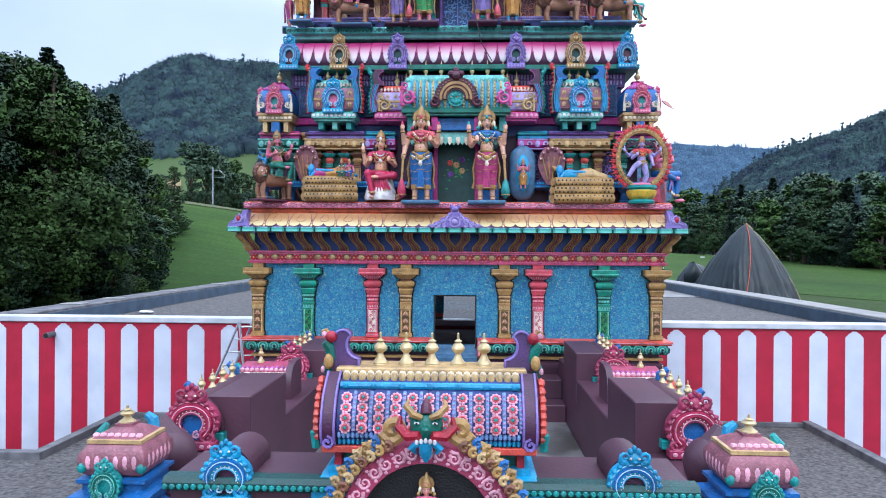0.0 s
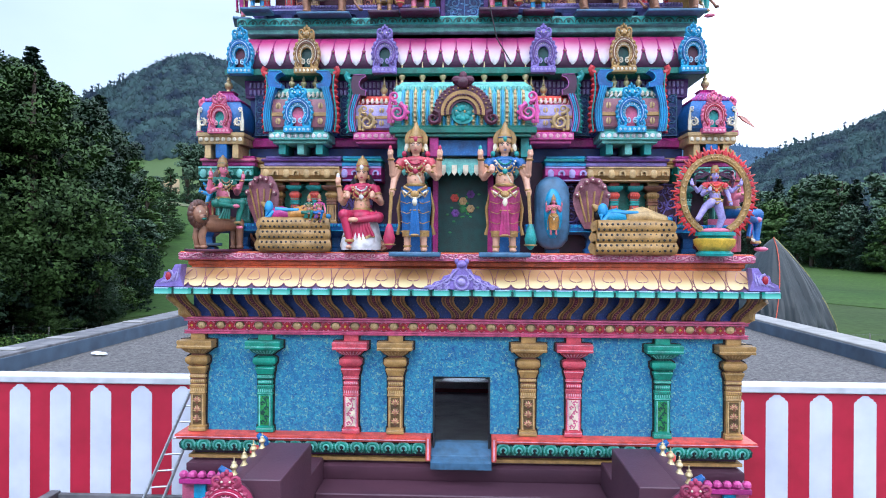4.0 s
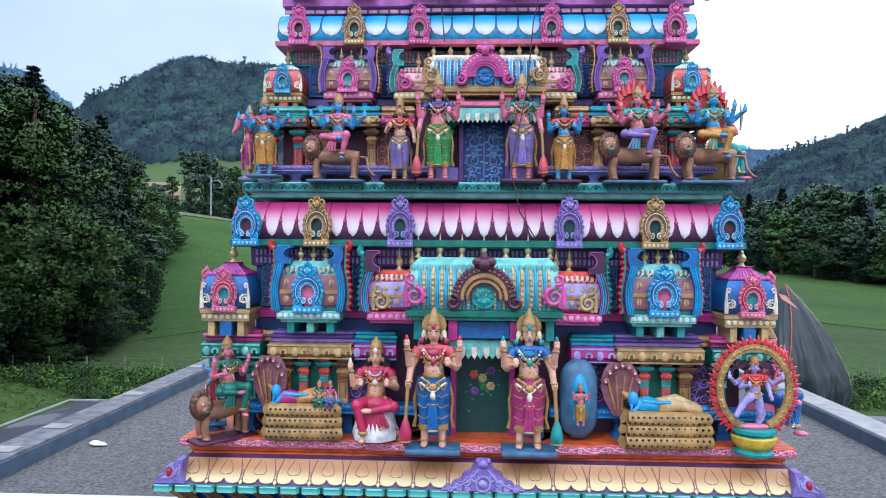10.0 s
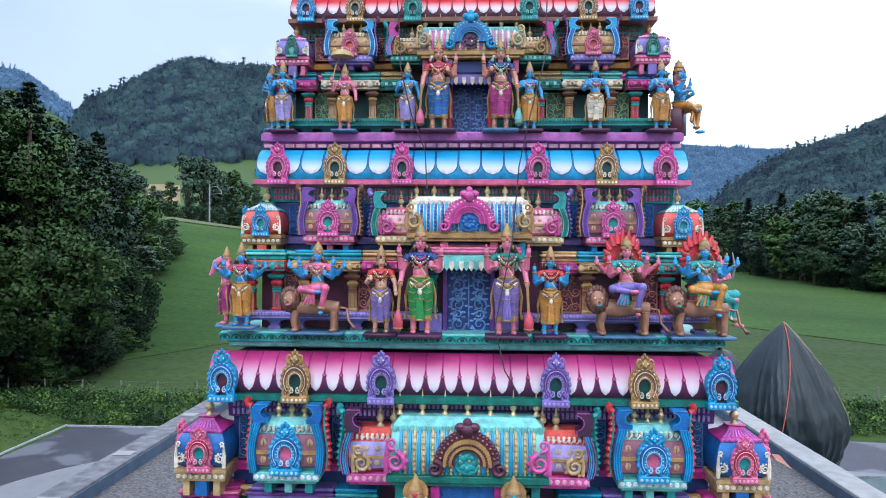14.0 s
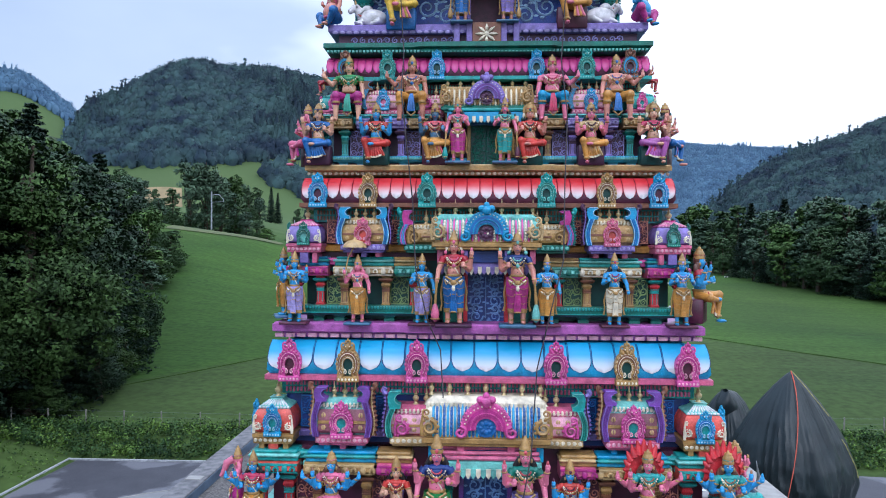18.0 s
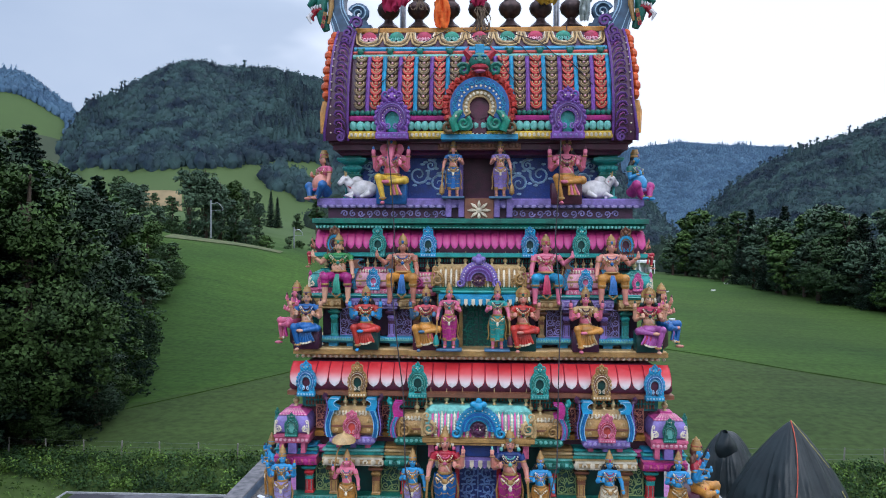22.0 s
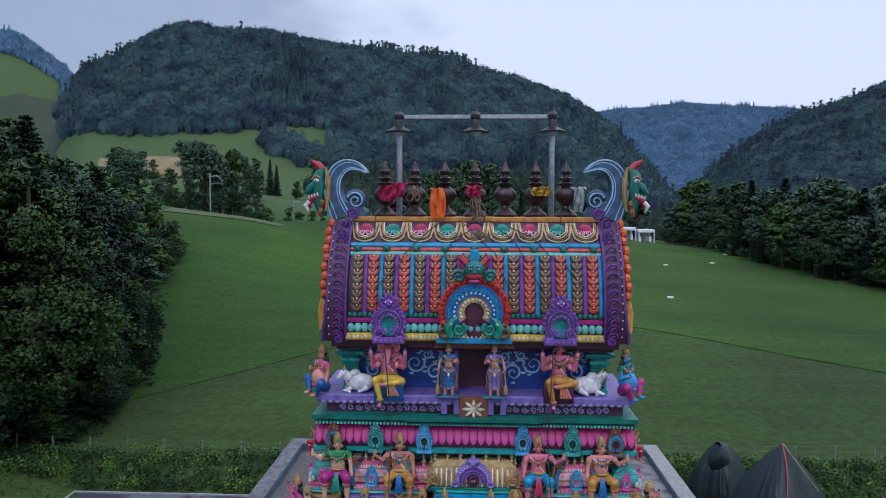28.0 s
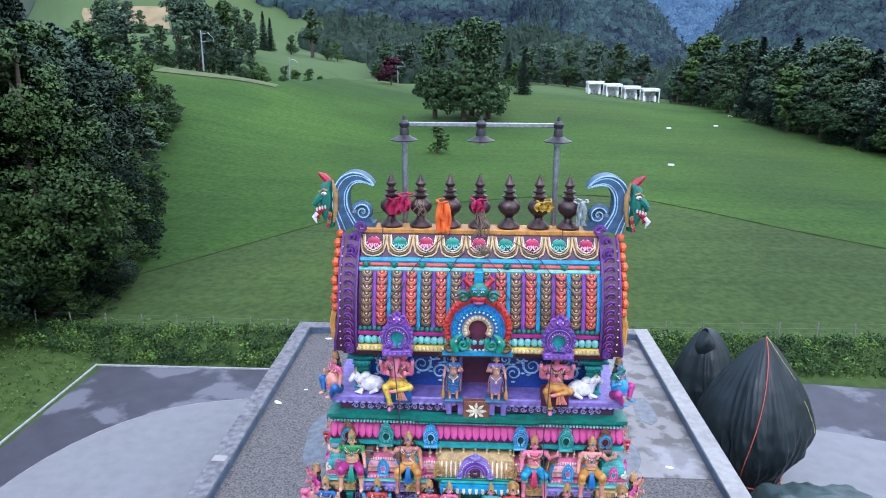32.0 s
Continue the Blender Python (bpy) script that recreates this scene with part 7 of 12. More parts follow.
def top_storey():
    band_ring("green_moulding", 2.17, 13.53, [(-0.2, 17.94), (-0.02, 17.95), (0.0, 17.99), (-0.02, 18.0), (0.03, 18.02), (0.03, 18.08), (-0.1, 18.09)], "green", ahead=0.04, wide=0.9)
    s = Shape()
    for i in range(88):
        s.box(CX - 2.15 + i * 4.3 / 88, CX - 2.15 + i * 4.3 / 88 + 0.028, 13.50, 13.56, 17.955, 17.985, 0, 0.003)
    put("dentil_trim", s, "mint", tower, kind="stuff")
    s = Shape().ring(CX, CY, 2.02, CY - 13.66, [(0, 18.05), (0, 18.24)])
    put("frieze_wall", s, "plum", tower)
    for x0, x1 in ((-1.85, -0.42), (0.42, 1.85)):
        s = Shape()
        n = 13
        for i in range(n):
            r = 0.048
            s.tube([(a, 13.648, b) for a, b in spiral(CX + x0 + (i + 0.5) * (x1 - x0) / n, 18.15, r, 1.3, 90 * i, 10, 1 if i % 2 else -1)], 0.010, 4, 0)
        put("painted_scroll_band", s, "lavender", tower, kind="stuff")
    band_ring("shelf", 2.12, 13.60, [(-0.1, 18.22), (0.0, 18.23), (0.03, 18.26), (0.03, 18.33), (0.01, 18.35), (-0.6, 18.352)], "lilac")
    s = Shape()
    for i in range(44):
        x = CX - 2.1 + (i + 0.5) * 4.2 / 44
        if abs(x - CX) > 0.22:
            s.ball((x, 13.585, 18.25), (0.044, 0.02, 0.03), 0, 7, 5)
    put("scallop_trim", s, "lavender", tower, kind="stuff")
    s = Shape()
    s.box(CX - 0.19, CX + 0.19, 13.50, 13.60, 18.02, 18.345, 0, 0.006)
    for q in range(8):
        a = radians(45 * q)
        s.tube([(CX + 0.03 * math.cos(a), 13.495, 18.19 + 0.03 * math.sin(a)), (CX + 0.09 * math.cos(a), 13.488, 18.19 + 0.08 * math.sin(a)), (CX + 0.15 * math.cos(a), 13.495, 18.19 + 0.13 * math.sin(a))], [0.012, 0.026, 0.006], 5, 1)
    s.ball((CX, 13.49, 18.19), (0.035, 0.02, 0.035), 1, 8, 5)
    put("sunburst_panel", s, ["brown", "cream"], tower, "brown panel with a white petalled sun")
    for sx in (-1, 1):
        for dx in (0.23, 0.40):
            s = Shape().box(CX + sx * dx - 0.04, CX + sx * dx + 0.04, 13.54, 13.66, 18.10, 18.36, 0, 0.006)
            put("shelf_post", s, "lilac", tower)
    # blue wall with door and corner columns
    s = Shape()
    yw, w = 13.98, 0.22
    for x0, x1 in ((CX - 1.85, CX - w), (CX + w, CX + 1.85)):
        s.box(x0, x1, yw, yw + 0.15, 18.35, 18.96, 0, 0.0)
    s.box(CX - 1.85, CX + 1.85, yw + 0.3, 2 * CY - yw, 18.35, 18.96, 0, 0.0)
    put("top_wall", s, "cobalt", tower, "blue wall with painted pale scrolls")
    s = Shape().box(CX - w, CX + w, yw + 0.12, yw + 0.28, 18.35, 18.96, 0, 0.0)
    put("niche_panel", s, "maroon", tower)
    for sx in (-1, 1):
        s = Shape()
        for j, (dx, dz, r, st) in enumerate(((0.55, 0.20, 0.13, 0), (0.83, 0.32, 0.14, 160), (1.42, 0.22, 0.12, 40), (0.42, 0.42, 0.09, 220), (1.3, 0.42, 0.10, 100), (0.66, 0.45, 0.08, 60), (1.52, 0.44, 0.07, 20))):
            f = sx if j % 2 else -sx
            s.tube([(a, yw - 0.006, b) for a, b in spiral(CX + sx * dx, 18.38 + dz, r, 1.5, st, 16, f)], [0.020 - 0.0008 * q for q in range(17)], 4, 0)
            for q in range(4):
                a = radians(90 * q + st)
                s.ball((CX + sx * dx + r * 1.1 * math.cos(a), yw - 0.004, 18.38 + dz + r * 1.1 * math.sin(a)), (0.035, 0.008, 0.018), 0, 6, 4)
        put("painted_scroll", s, "ice", tower, kind="stuff")
        pilaster(CX + sx * 1.72, yw - 0.12, 18.35, 18.95, 0.20, "teal", tower, panel="dark_green")
        s = Shape().box(CX + sx * (w + 0.02) - 0.025, CX + sx * (w + 0.02) + 0.025, yw - 0.05, yw + 0.05, 18.35, 18.95, 0, 0.005)
        put("jamb", s, "lilac", tower)
    band_ring("lintel", 1.92, 13.66, [(-0.25, 18.93), (-0.05, 18.94), (-0.02, 18.98), (0.03, 19.0), (0.03, 19.07), (0.08, 19.08), (0.08, 19.12), (-0.1, 19.13)], "maroon")
    s = Shape().box(CX - 0.55, CX + 0.55, 13.60, 13.75, 18.99, 19.12, 0, 0.01)
    for i in range(12):
        s.ball((CX - 0.5 + i * 1.0 / 11, 13.60, 19.05), (0.035, 0.02, 0.035), 0, 6, 4)
    put("door_lintel", s, "brown", tower)
    # vault
    s = Shape()
    back = [(2 * CY - a, b) for a, b in VPROF][::-1]
    full = VPROF + back
    s.sweep(full, CX - 1.80, CX + 1.80, 0)
    put("vault", s, "plum", tower, "barrel vault with columns of painted medallions")
    s = Shape().sweep([(13.47, 19.12), (13.45, 19.14), (13.45, 19.20), (13.47, 19.22), (13.6, 19.22), (13.6, 19.12)], CX - 1.72, CX + 1.72, 0)
    for i in range(60):
        s.ball((CX - 1.7 + (i + 0.5) * 3.4 / 60, 13.45, 19.17), (0.022, 0.015, 0.026), 1, 6, 4)
    put("bead_course", s, ["yellow", "cream"], tower)
    s = Shape()
    for i in range(36):
        s.ball((CX - 1.7 + (i + 0.5) * 3.4 / 36, 13.48, 19.29), (0.055, 0.05, 0.065), 0, 7, 5)
    put("leaf_course", s, "mint", tower)
    s = Shape().sweep([(13.47, 19.36), (13.46, 19.38), (13.46, 19.42), (13.55, 19.43), (13.55, 19.36)], CX - 1.7, CX + 1.7, 0)
    put("string_course", s, "magenta", tower)
    s = Shape()
    for i in range(50):
        s.ball((CX - 1.7 + (i + 0.5) * 3.4 / 50, 13.475, 19.46), (0.036, 0.03, 0.035), 0, 7, 5)
    put("leaf_course", s, "green", tower)
    n = 16
    step = 3.36 / n
    med = {}
    for name, a, b, c in (("red", "scarlet", "sand", "teal"), ("gold", "umber", "sand", "blush")):
        m = Shape()
        m.band(arc(0, 0.02, 0.074, 170, 370, 12, 0.082), arc(0, 0.02, 0.046, 180, 360, 12, 0.042), -0.028, 0.01, 0)
        m.band(arc(0, 0.02, 0.050, 170, 370, 12, 0.050), arc(0, 0.02, 0.043, 170, 370, 12, 0.043), -0.034, 0.01, 1)
        for q in range(7):
            turn = radians(190 + 160 * q / 6)
            m.ball((0.066 * math.cos(turn), -0.022, 0.02 + 0.074 * math.sin(turn)), (0.013, 0.012, 0.013), 0, 6, 4)
        m.ball((0, -0.016, 0.012), (0.034, 0.018, 0.034), 0, 8, 5)
        m.ball((0, -0.033, 0.012), (0.014, 0.012, 0.014), 1 if name == 'red' else 2, 6, 4)
        med[name] = m.mesh("medallion_" + name, [paint(a), paint(b), paint(c)])
    ends = put("medallion_ground", Shape().box(CX - 1.70, CX - 1.69, 13.9, 13.95, 20.0, 20.05), "plum", tower)
    zs = [19.54 + 0.092 * q for q in range(8)]
    for i in range(n):
        xc = CX - 1.68 + (i + 0.5) * step
        col = Shape()
        grad = [z for z in (19.48, 19.65, 19.88, 20.10, 20.24)]
        for sx in (-1, 1):
            pts = [(xc + sx * step * 0.5, vault_at(z, 0.012), z) for z in grad]
            if sx > 0:
                col.tube(pts, 0.030, 6, 0)
        put("rib", col, "sky" if i % 2 else "violet", tower)
        back = Shape().grid([[(xc - step * 0.42, vault_at(z, 0.004), z), (xc, vault_at(z, 0.010), z), (xc + step * 0.42, vault_at(z, 0.004), z)] for z in (19.48, 19.56, 19.65, 19.76, 19.88, 20.0, 20.10, 20.2, 20.25)])
        put("column_ground", back, "plum", tower)
        for z in zs:
            y0, y1 = vault_at(z - 0.03), vault_at(z + 0.03)
            tilt = math.degrees(math.atan2(y1 - y0, 0.06))
            place("medallion", med["red" if i % 2 else "gold"], (xc, vault_at(z, 0.008), z + 0.03), ends, rot=(-tilt, 0, 0))
    for z, r, c in ((20.26, 0.035, "mint"), (20.32, 0.028, "coral"), (20.375, 0.04, "sky")):
        s = Shape().tube([(CX - 1.70, vault_at(z), z), (CX + 1.70, vault_at(z), z)], r, 8, 0)
        put("rod", s, c, tower)
    ring = Shape().ball((0, 0, 0), (0.045, 0.035, 0.045), 0, 8, 5).ball((-0.04, 0, 0.03), 0.022, 0, 6, 4).ball((0.04, 0, 0.03), 0.022, 0, 6, 4).mesh("rod_ring", [paint("green")])
    for i in range(9):
        place("rod_ring", ring, (CX - 1.60 + i * 0.4, vault_at(20.32, 0.045), 20.33), tower)
    # big teardrop leaves under the ridge
    for i in range(9):
        x = CX - 1.52 + i * 0.38
        z0, z1 = 20.42, 20.68
        s = Shape()
        y0, y1 = vault_at(z0, 0.02), vault_at(z1, 0.02)
        yy = lambda z: y0 + (y1 - y0) * (z - z0) / (z1 - z0) - 0.014
        # hanging ogee bands, one inside another, with a curled leaf in the middle
        for w, b0, mi, r in ((0.186, z0 + 0.005, 0, 0.014), (0.165, z0 + 0.03, 3, 0.010), (0.145, z0 + 0.055, 0, 0.012), (0.125, z0 + 0.08, 1, 0.009)):
            for sx in (-1, 1):
                s.tube([(x + sx * w * q, yy(zz), zz) for q, zz in ((1.08, z1), (0.98, z1 - 0.06), (0.95, z1 - 0.11), (0.80, b0 + 0.055), (0.50, b0 + 0.018), (0.0, b0))], r, 5, mi)
        s.ball((x, yy(z0 + 0.155) + 0.012, z0 + 0.165), (0.105, 0.03, 0.085), 2, 10, 6)
        for sx in (-1, 1):
            s.tube([(a, yy(b) - 0.012, b) for a, b in spiral(x + sx * 0.05, z0 + 0.135, 0.045, 1.4, 90, 12, sx)], [0.014 - 0.0006 * q for q in range(13)], 5, 4)
            s.tube([(x + sx * 0.02, yy(z1 - 0.02) - 0.01, z1 - 0.02), (x + sx * 0.075, yy(z1 - 0.05) - 0.014, z1 - 0.05), (x + sx * 0.10, yy(z1 - 0.10) - 0.012, z1 - 0.10)], 0.008, 5, 4)
        put("teardrop_leaf", s, ["sand", "cream", "carmine" if i % 2 == 0 else "jade", "umber", "blush" if i % 2 == 0 else "mint"], tower)
    put("ridge", Shape().box(CX - 1.74, CX + 1.74, 14.10, 2 * CY - 14.10, 20.69, 20.765, 0, 0.012), "ochre", tower, "orange ridge slab")
    # end boards that follow the vault
    for sx in (-1, 1):
        rows = []
        for a, b in VPROF:
            f = smooth(19.7, 19.1, b)
            rows.append([(CX + sx * (1.69 + 0.0 * f), a + 0.02, b), (CX + sx * 1.71, a - 0.06, b), (CX + sx * (1.86 + 0.03 * f), a - 0.085, b), (CX + sx * (1.98 + 0.08 * f), a - 0.06, b), (CX + sx * (2.0 + 0.08 * f), a + 0.1, b)])
        s = Shape().grid(rows, 0)
        for off in (1.72, 1.965):
            s.tube([(CX + sx * (off + (0.07 * smooth(19.7, 19.1, b) if off > 1.8 else 0)), a - 0.075, b) for a, b in VPROF], 0.018, 6, 1)
        for q in range(13):
            z = 19.2 + q * 0.112
            s.tube([(CX + sx * 1.75, vault_at(z, 0.085), z - 0.05), (CX + sx * 1.765, vault_at(z, 0.10), z + 0.01), (CX + sx * 1.81, vault_at(z, 0.105), z + 0.05), (CX + sx * 1.87, vault_at(z, 0.105), z + 0.045), (CX + sx * 1.895, vault_at(z, 0.10), z + 0.0), (CX + sx * 1.86, vault_at(z, 0.10), z - 0.02)], [0.006, 0.013, 0.016, 0.015, 0.012, 0.006], 5, 1)
            s.tube([(CX + sx * 1.79, vault_at(z, 0.085), z - 0.05), (CX + sx * 1.80, vault_at(z, 0.095), z - 0.005), (CX + sx * 1.835, vault_at(z, 0.10), z + 0.018), (CX + sx * 1.86, vault_at(z, 0.10), z + 0.005)], [0.004, 0.010, 0.010, 0.005], 5, 3)
            s.ball((CX + sx * 1.945, vault_at(z, 0.085), z), 0.012, 2, 6, 4)
        for zz, r in ((20.66, 0.09), (20.50, 0.08), (19.14, 0.06)):
            s.tube([(a, vault_at(zz, 0.11), b) for a, b in spiral(CX + sx * 1.82, zz, r, 1.5, 90, 14, sx)], 0.02, 5, 1)
        s.tube([(a, 13.98, b) for a, b in spiral(CX + sx * 1.70, 20.80, 0.09, 1.5, 0, 14, sx)], 0.024, 5, 1)
        put("end_board", s, ["plum", "purple", "cream", "orchid"], tower, "plum end board with purple scrolls")
        s = Shape()
        for q in range(9):
            z = 19.72 + q * 0.118
            s.ball((CX + sx * (2.03 + 0.02 * (q % 2)), vault_at(z, 0.0) + 0.1, z), (0.07, 0.10, 0.075), 0, 7, 5)
        put("flame_fringe", s, "orange", tower, "orange flame-like fringe")
        s = Shape().tube([(CX + sx * 2.07, 13.66, 19.22), (CX + sx * 2.08, 13.66, 19.5), (CX + sx * 2.05, 13.68, 19.64)], 0.055, 7, 0)
        put("fringe_end", s, "ochre", tower)
        # horn
        x0 = lambda v: CX + sx * v
        bow = [(1.90, 20.74), (1.96, 20.88), (2.015, 21.02), (2.03, 21.16), (2.01, 21.30), (1.94, 21.42), (1.84, 21.485), (1.72, 21.49), (1.60, 21.44), (1.53, 21.385)]
        thick = [0.16, 0.135, 0.125, 0.122, 0.118, 0.11, 0.092, 0.068, 0.036, 0.004]
        outer, inner = [], []
        for q, ((a, b), w) in enumerate(zip(bow, thick)):
            (a0, b0), (a1, b1) = bow[max(q - 1, 0)], bow[min(q + 1, 9)]
            d = math.hypot(a1 - a0, b1 - b0)
            nx, nz = (b1 - b0) / d, -(a1 - a0) / d
            outer.append((a + nx * w, b + nz * w))
            inner.append((a - nx * w, b - nz * w))
        fine = lambda line: [tuple(((2 * line[q][m]) + (line[q + 1][m] - line[max(q - 1, 0)][m]) * f + (2 * line[max(q - 1, 0)][m] - 5 * line[q][m] + 4 * line[q + 1][m] - line[min(q + 2, 9)][m]) * f * f + (3 * line[q][m] - line[max(q - 1, 0)][m] - 3 * line[q + 1][m] + line[min(q + 2, 9)][m]) * f ** 3) / 2 for m in (0, 1)) for q in range(9) for f in (0.0, 0.25, 0.5, 0.75)] + [line[-1]]
        s = Shape().band([(x0(a), b) for a, b in fine(outer)], [(x0(a), b) for a, b in fine(inner)], 14.15, 14.41, 0)
        for f, r in ((0.93, 0.010), (0.70, 0.007), (0.07, 0.010), (0.22, 0.007)):
            s.tube([(x0(a * f + c * (1 - f)), 14.145, b * f + d * (1 - f)) for (a, b), (c, d) in zip(fine(outer), fine(inner))], r, 5, 1)
        # curl inside the crescent, on a stepped foot
        s.tube([(a, 14.22, b) for a, b in spiral(x0(1.70), 20.99, 0.125, 1.7, 20, 22, sx)], [0.060 - 0.0019 * q for q in range(23)], 8, 0)
        s.tube([(a, 14.155, b) for a, b in spiral(x0(1.70), 20.99, 0.125, 1.7, 20, 22, sx)], 0.010, 5, 1)
        foot = [(1.52, 20.75), (1.80, 20.75), (1.86, 20.98), (1.74, 20.94), (1.60, 20.90), (1.56, 20.83), (1.52, 20.83)]
        foot = [(x0(a), b) for a, b in foot]
        s.prism(foot if sx > 0 else foot[::-1], 14.17, 14.39, 0)
        put("horn", s, ["slate", "ice"], tower, "steel-blue crescent horn with a curled tip")
        s = Shape()
        s.tube([(x0(2.17), 14.20, 21.46), (x0(2.23), 14.19, 21.34), (x0(2.21), 14.18, 21.18), (x0(2.24), 14.18, 21.02), (x0(2.20), 14.19, 20.88), (x0(2.16), 14.20, 20.76)], [0.05, 0.09, 0.10, 0.085, 0.075, 0.05], 10, 0)
        s.tube([(x0(2.24), 14.16, 21.24), (x0(2.33), 14.15, 21.18), (x0(2.39), 14.15, 21.10), (x0(2.36), 14.15, 21.05)], [0.07, 0.058, 0.045, 0.015], 9, 0)
        s.tube([(x0(2.22), 14.14, 21.05), (x0(2.31), 14.13, 21.02), (x0(2.37), 14.13, 20.94), (x0(2.33), 14.13, 20.88)], [0.05, 0.05, 0.042, 0.012], 9, 1)
        s.tube([(x0(2.18), 14.20, 21.42), (x0(2.25), 14.19, 21.50), (x0(2.34), 14.19, 21.56)], [0.06, 0.055, 0.012], 8, 1)
        s.tube([(x0(2.12), 14.13, 21.46), (x0(2.08), 14.13, 21.28), (x0(2.08), 14.13, 21.08), (x0(2.12), 14.13, 20.84)], [0.015, 0.038, 0.038, 0.02], 7, 4)
        s.ball((x0(2.24), 14.085, 21.27), (0.042, 0.025, 0.028), 2, 8, 5)
        s.ball((x0(2.25), 14.065, 21.27), 0.014, 3, 6, 4)
        s.tube([(x0(2.19), 14.09, 21.31), (x0(2.25), 14.08, 21.335), (x0(2.31), 14.10, 21.29)], 0.016, 6, 4)
        for q in range(4):
            s.ball((x0(2.23 + 0.04 * q), 14.085, 21.075 - 0.012 * q), (0.016, 0.016, 0.030), 2, 6, 4)
        s.tube([(x0(2.35), 14.10, 20.98), (x0(2.40), 14.09, 20.92), (x0(2.36), 14.09, 20.83)], [0.03, 0.035, 0.008], 7, 2)
        for q in range(4):
            s.tube([(a, 14.10, b) for a, b in spiral(x0(2.17 + 0.012 * q), 20.96 - 0.055 * q, 0.034, 1.2, 60, 9, sx)], 0.011, 5, (4, 1)[q % 2])
        put("beast_head", s, ["green", "crimson", "white", "black", "gold"], tower, "green beast head with red mouth and white tusks")
    # crest of the middle: great horseshoe with face
    yy = 13.40
    s = Shape()
    zc = 19.52
    for ro, ri, y0, mi in ((0.46, 0.37, 0.0, 0), (0.38, 0.22, -0.05, 1), (0.23, 0.13, -0.02, 2)):
        s.band([(CX + a, b) for a, b in arc(0, zc, ro, -35, 215, 26)], [(CX + a, b) for a, b in arc(0, zc, ri, -35, 215, 26)], yy + y0, yy + 0.22, mi)
    for i in range(22):
        a = radians(-30 + 240 * i / 21)
        s.ball((CX + 0.44 * math.cos(a), yy, zc + 0.44 * math.sin(a)), (0.045, 0.035, 0.045), 0, 6, 4)
    for i in range(18):
        a = radians(-20 + 220 * i / 17)
        s.tube([(CX + p, yy - 0.055, q) for p, q in spiral(0.318 * math.cos(a), zc + 0.318 * math.sin(a), 0.034, 1.2, math.degrees(a) + 90, 9, 1 if i < 9 else -1)], [0.011 - 0.0006 * q for q in range(10)], 5, 7)
        s.ball((CX + 0.262 * math.cos(a + 0.05), yy - 0.052, zc + 0.262 * math.sin(a + 0.05)), (0.015, 0.010, 0.015), 3, 6, 4)
    s.prism([(CX + a, b) for a, b in arc(0, zc + 0.0, 0.15, 0, 345, 20)], yy + 0.04, yy + 0.2, 4)
    s.prism([(CX - 0.10, 19.16), (CX + 0.10, 19.16), (CX + 0.06, 19.46), (CX - 0.06, 19.46)], yy + 0.045, yy + 0.2, 4)
    for i in range(14):
        a = radians(-20 + 220 * i / 13)
        s.ball((CX + 0.175 * math.cos(a), yy - 0.03, zc + 0.175 * math.sin(a)), (0.024, 0.02, 0.024), 3, 6, 4)
    for i in range(30):
        a = radians(-34 + 248 * i / 29)
        s.tube([(CX + 0.40 * math.cos(a), yy - 0.01, zc + 0.40 * math.sin(a)), (CX + 0.45 * math.cos(a + 0.05), yy - 0.03, zc + 0.45 * math.sin(a + 0.05)), (CX + 0.49 * math.cos(a - 0.02), yy + 0.02, zc + 0.49 * math.sin(a - 0.02))], [0.012, 0.02, 0.006], 5, 0)
    for sx in (-1, 1):
        s.tube([(a, yy - 0.06, b) for a, b in spiral(CX + sx * 0.20, 19.30, 0.09, 1.5, 120, 16, sx)], [0.036 - 0.0014 * q for q in range(17)], 6, 5)
        s.tube([(a, yy - 0.03, b) for a, b in spiral(CX + sx * 0.40, 19.26, 0.10, 1.4, 90, 14, sx)], [0.042 - 0.002 * q for q in range(15)], 6, 6)
        s.tube([(CX + sx * 0.30, yy - 0.06, 19.20), (CX + sx * 0.34, yy - 0.08, 19.32), (CX + sx * 0.28, yy - 0.08, 19.42), (CX + sx * 0.22, yy - 0.07, 19.46)], [0.05, 0.055, 0.045, 0.015], 8, 5)
        s.ball((CX + sx * 0.30, yy - 0.13, 19.38), (0.018, 0.012, 0.018), 3, 6, 4)
    s.box(CX - 0.5, CX + 0.5, yy, yy + 0.2, 19.10, 19.17, 7, 0.006)
    put("great_arch", s, ["scarlet", "blue", "sand", "cream", "maroon", "jade", "umber", "sky"], tower, "great horseshoe arch edged with red flames")
    s = Shape()
    s.ball((CX, 13.36, 20.12), (0.16, 0.12, 0.15), 0, 10, 7)
    for sx in (-1, 1):
        s.ball((CX + sx * 0.06, 13.26, 20.15), (0.032, 0.025, 0.014), 2, 8, 5)
        s.ball((CX + sx * 0.06, 13.242, 20.15), 0.012, 3, 6, 4)
        s.ball((CX + sx * 0.065, 13.26, 20.19), (0.05, 0.03, 0.018), 5, 8, 5)
        s.tube([(CX + sx * 0.12, 13.4, 20.2), (CX + sx * 0.22, 13.42, 20.30), (CX + sx * 0.16, 13.42, 20.38)], [0.06, 0.05, 0.01], 6, 1)
        s.tube([(a, 13.38, b) for a, b in spiral(CX + sx * 0.24, 20.02, 0.10, 1.3, 30, 12, sx)], 0.035, 6, 0)
    s.ball((CX, 13.27, 20.03), (0.13, 0.06, 0.05), 1, 8, 5)
    s.ball((CX, 13.27, 19.97), (0.09, 0.05, 0.03), 4, 8, 5)
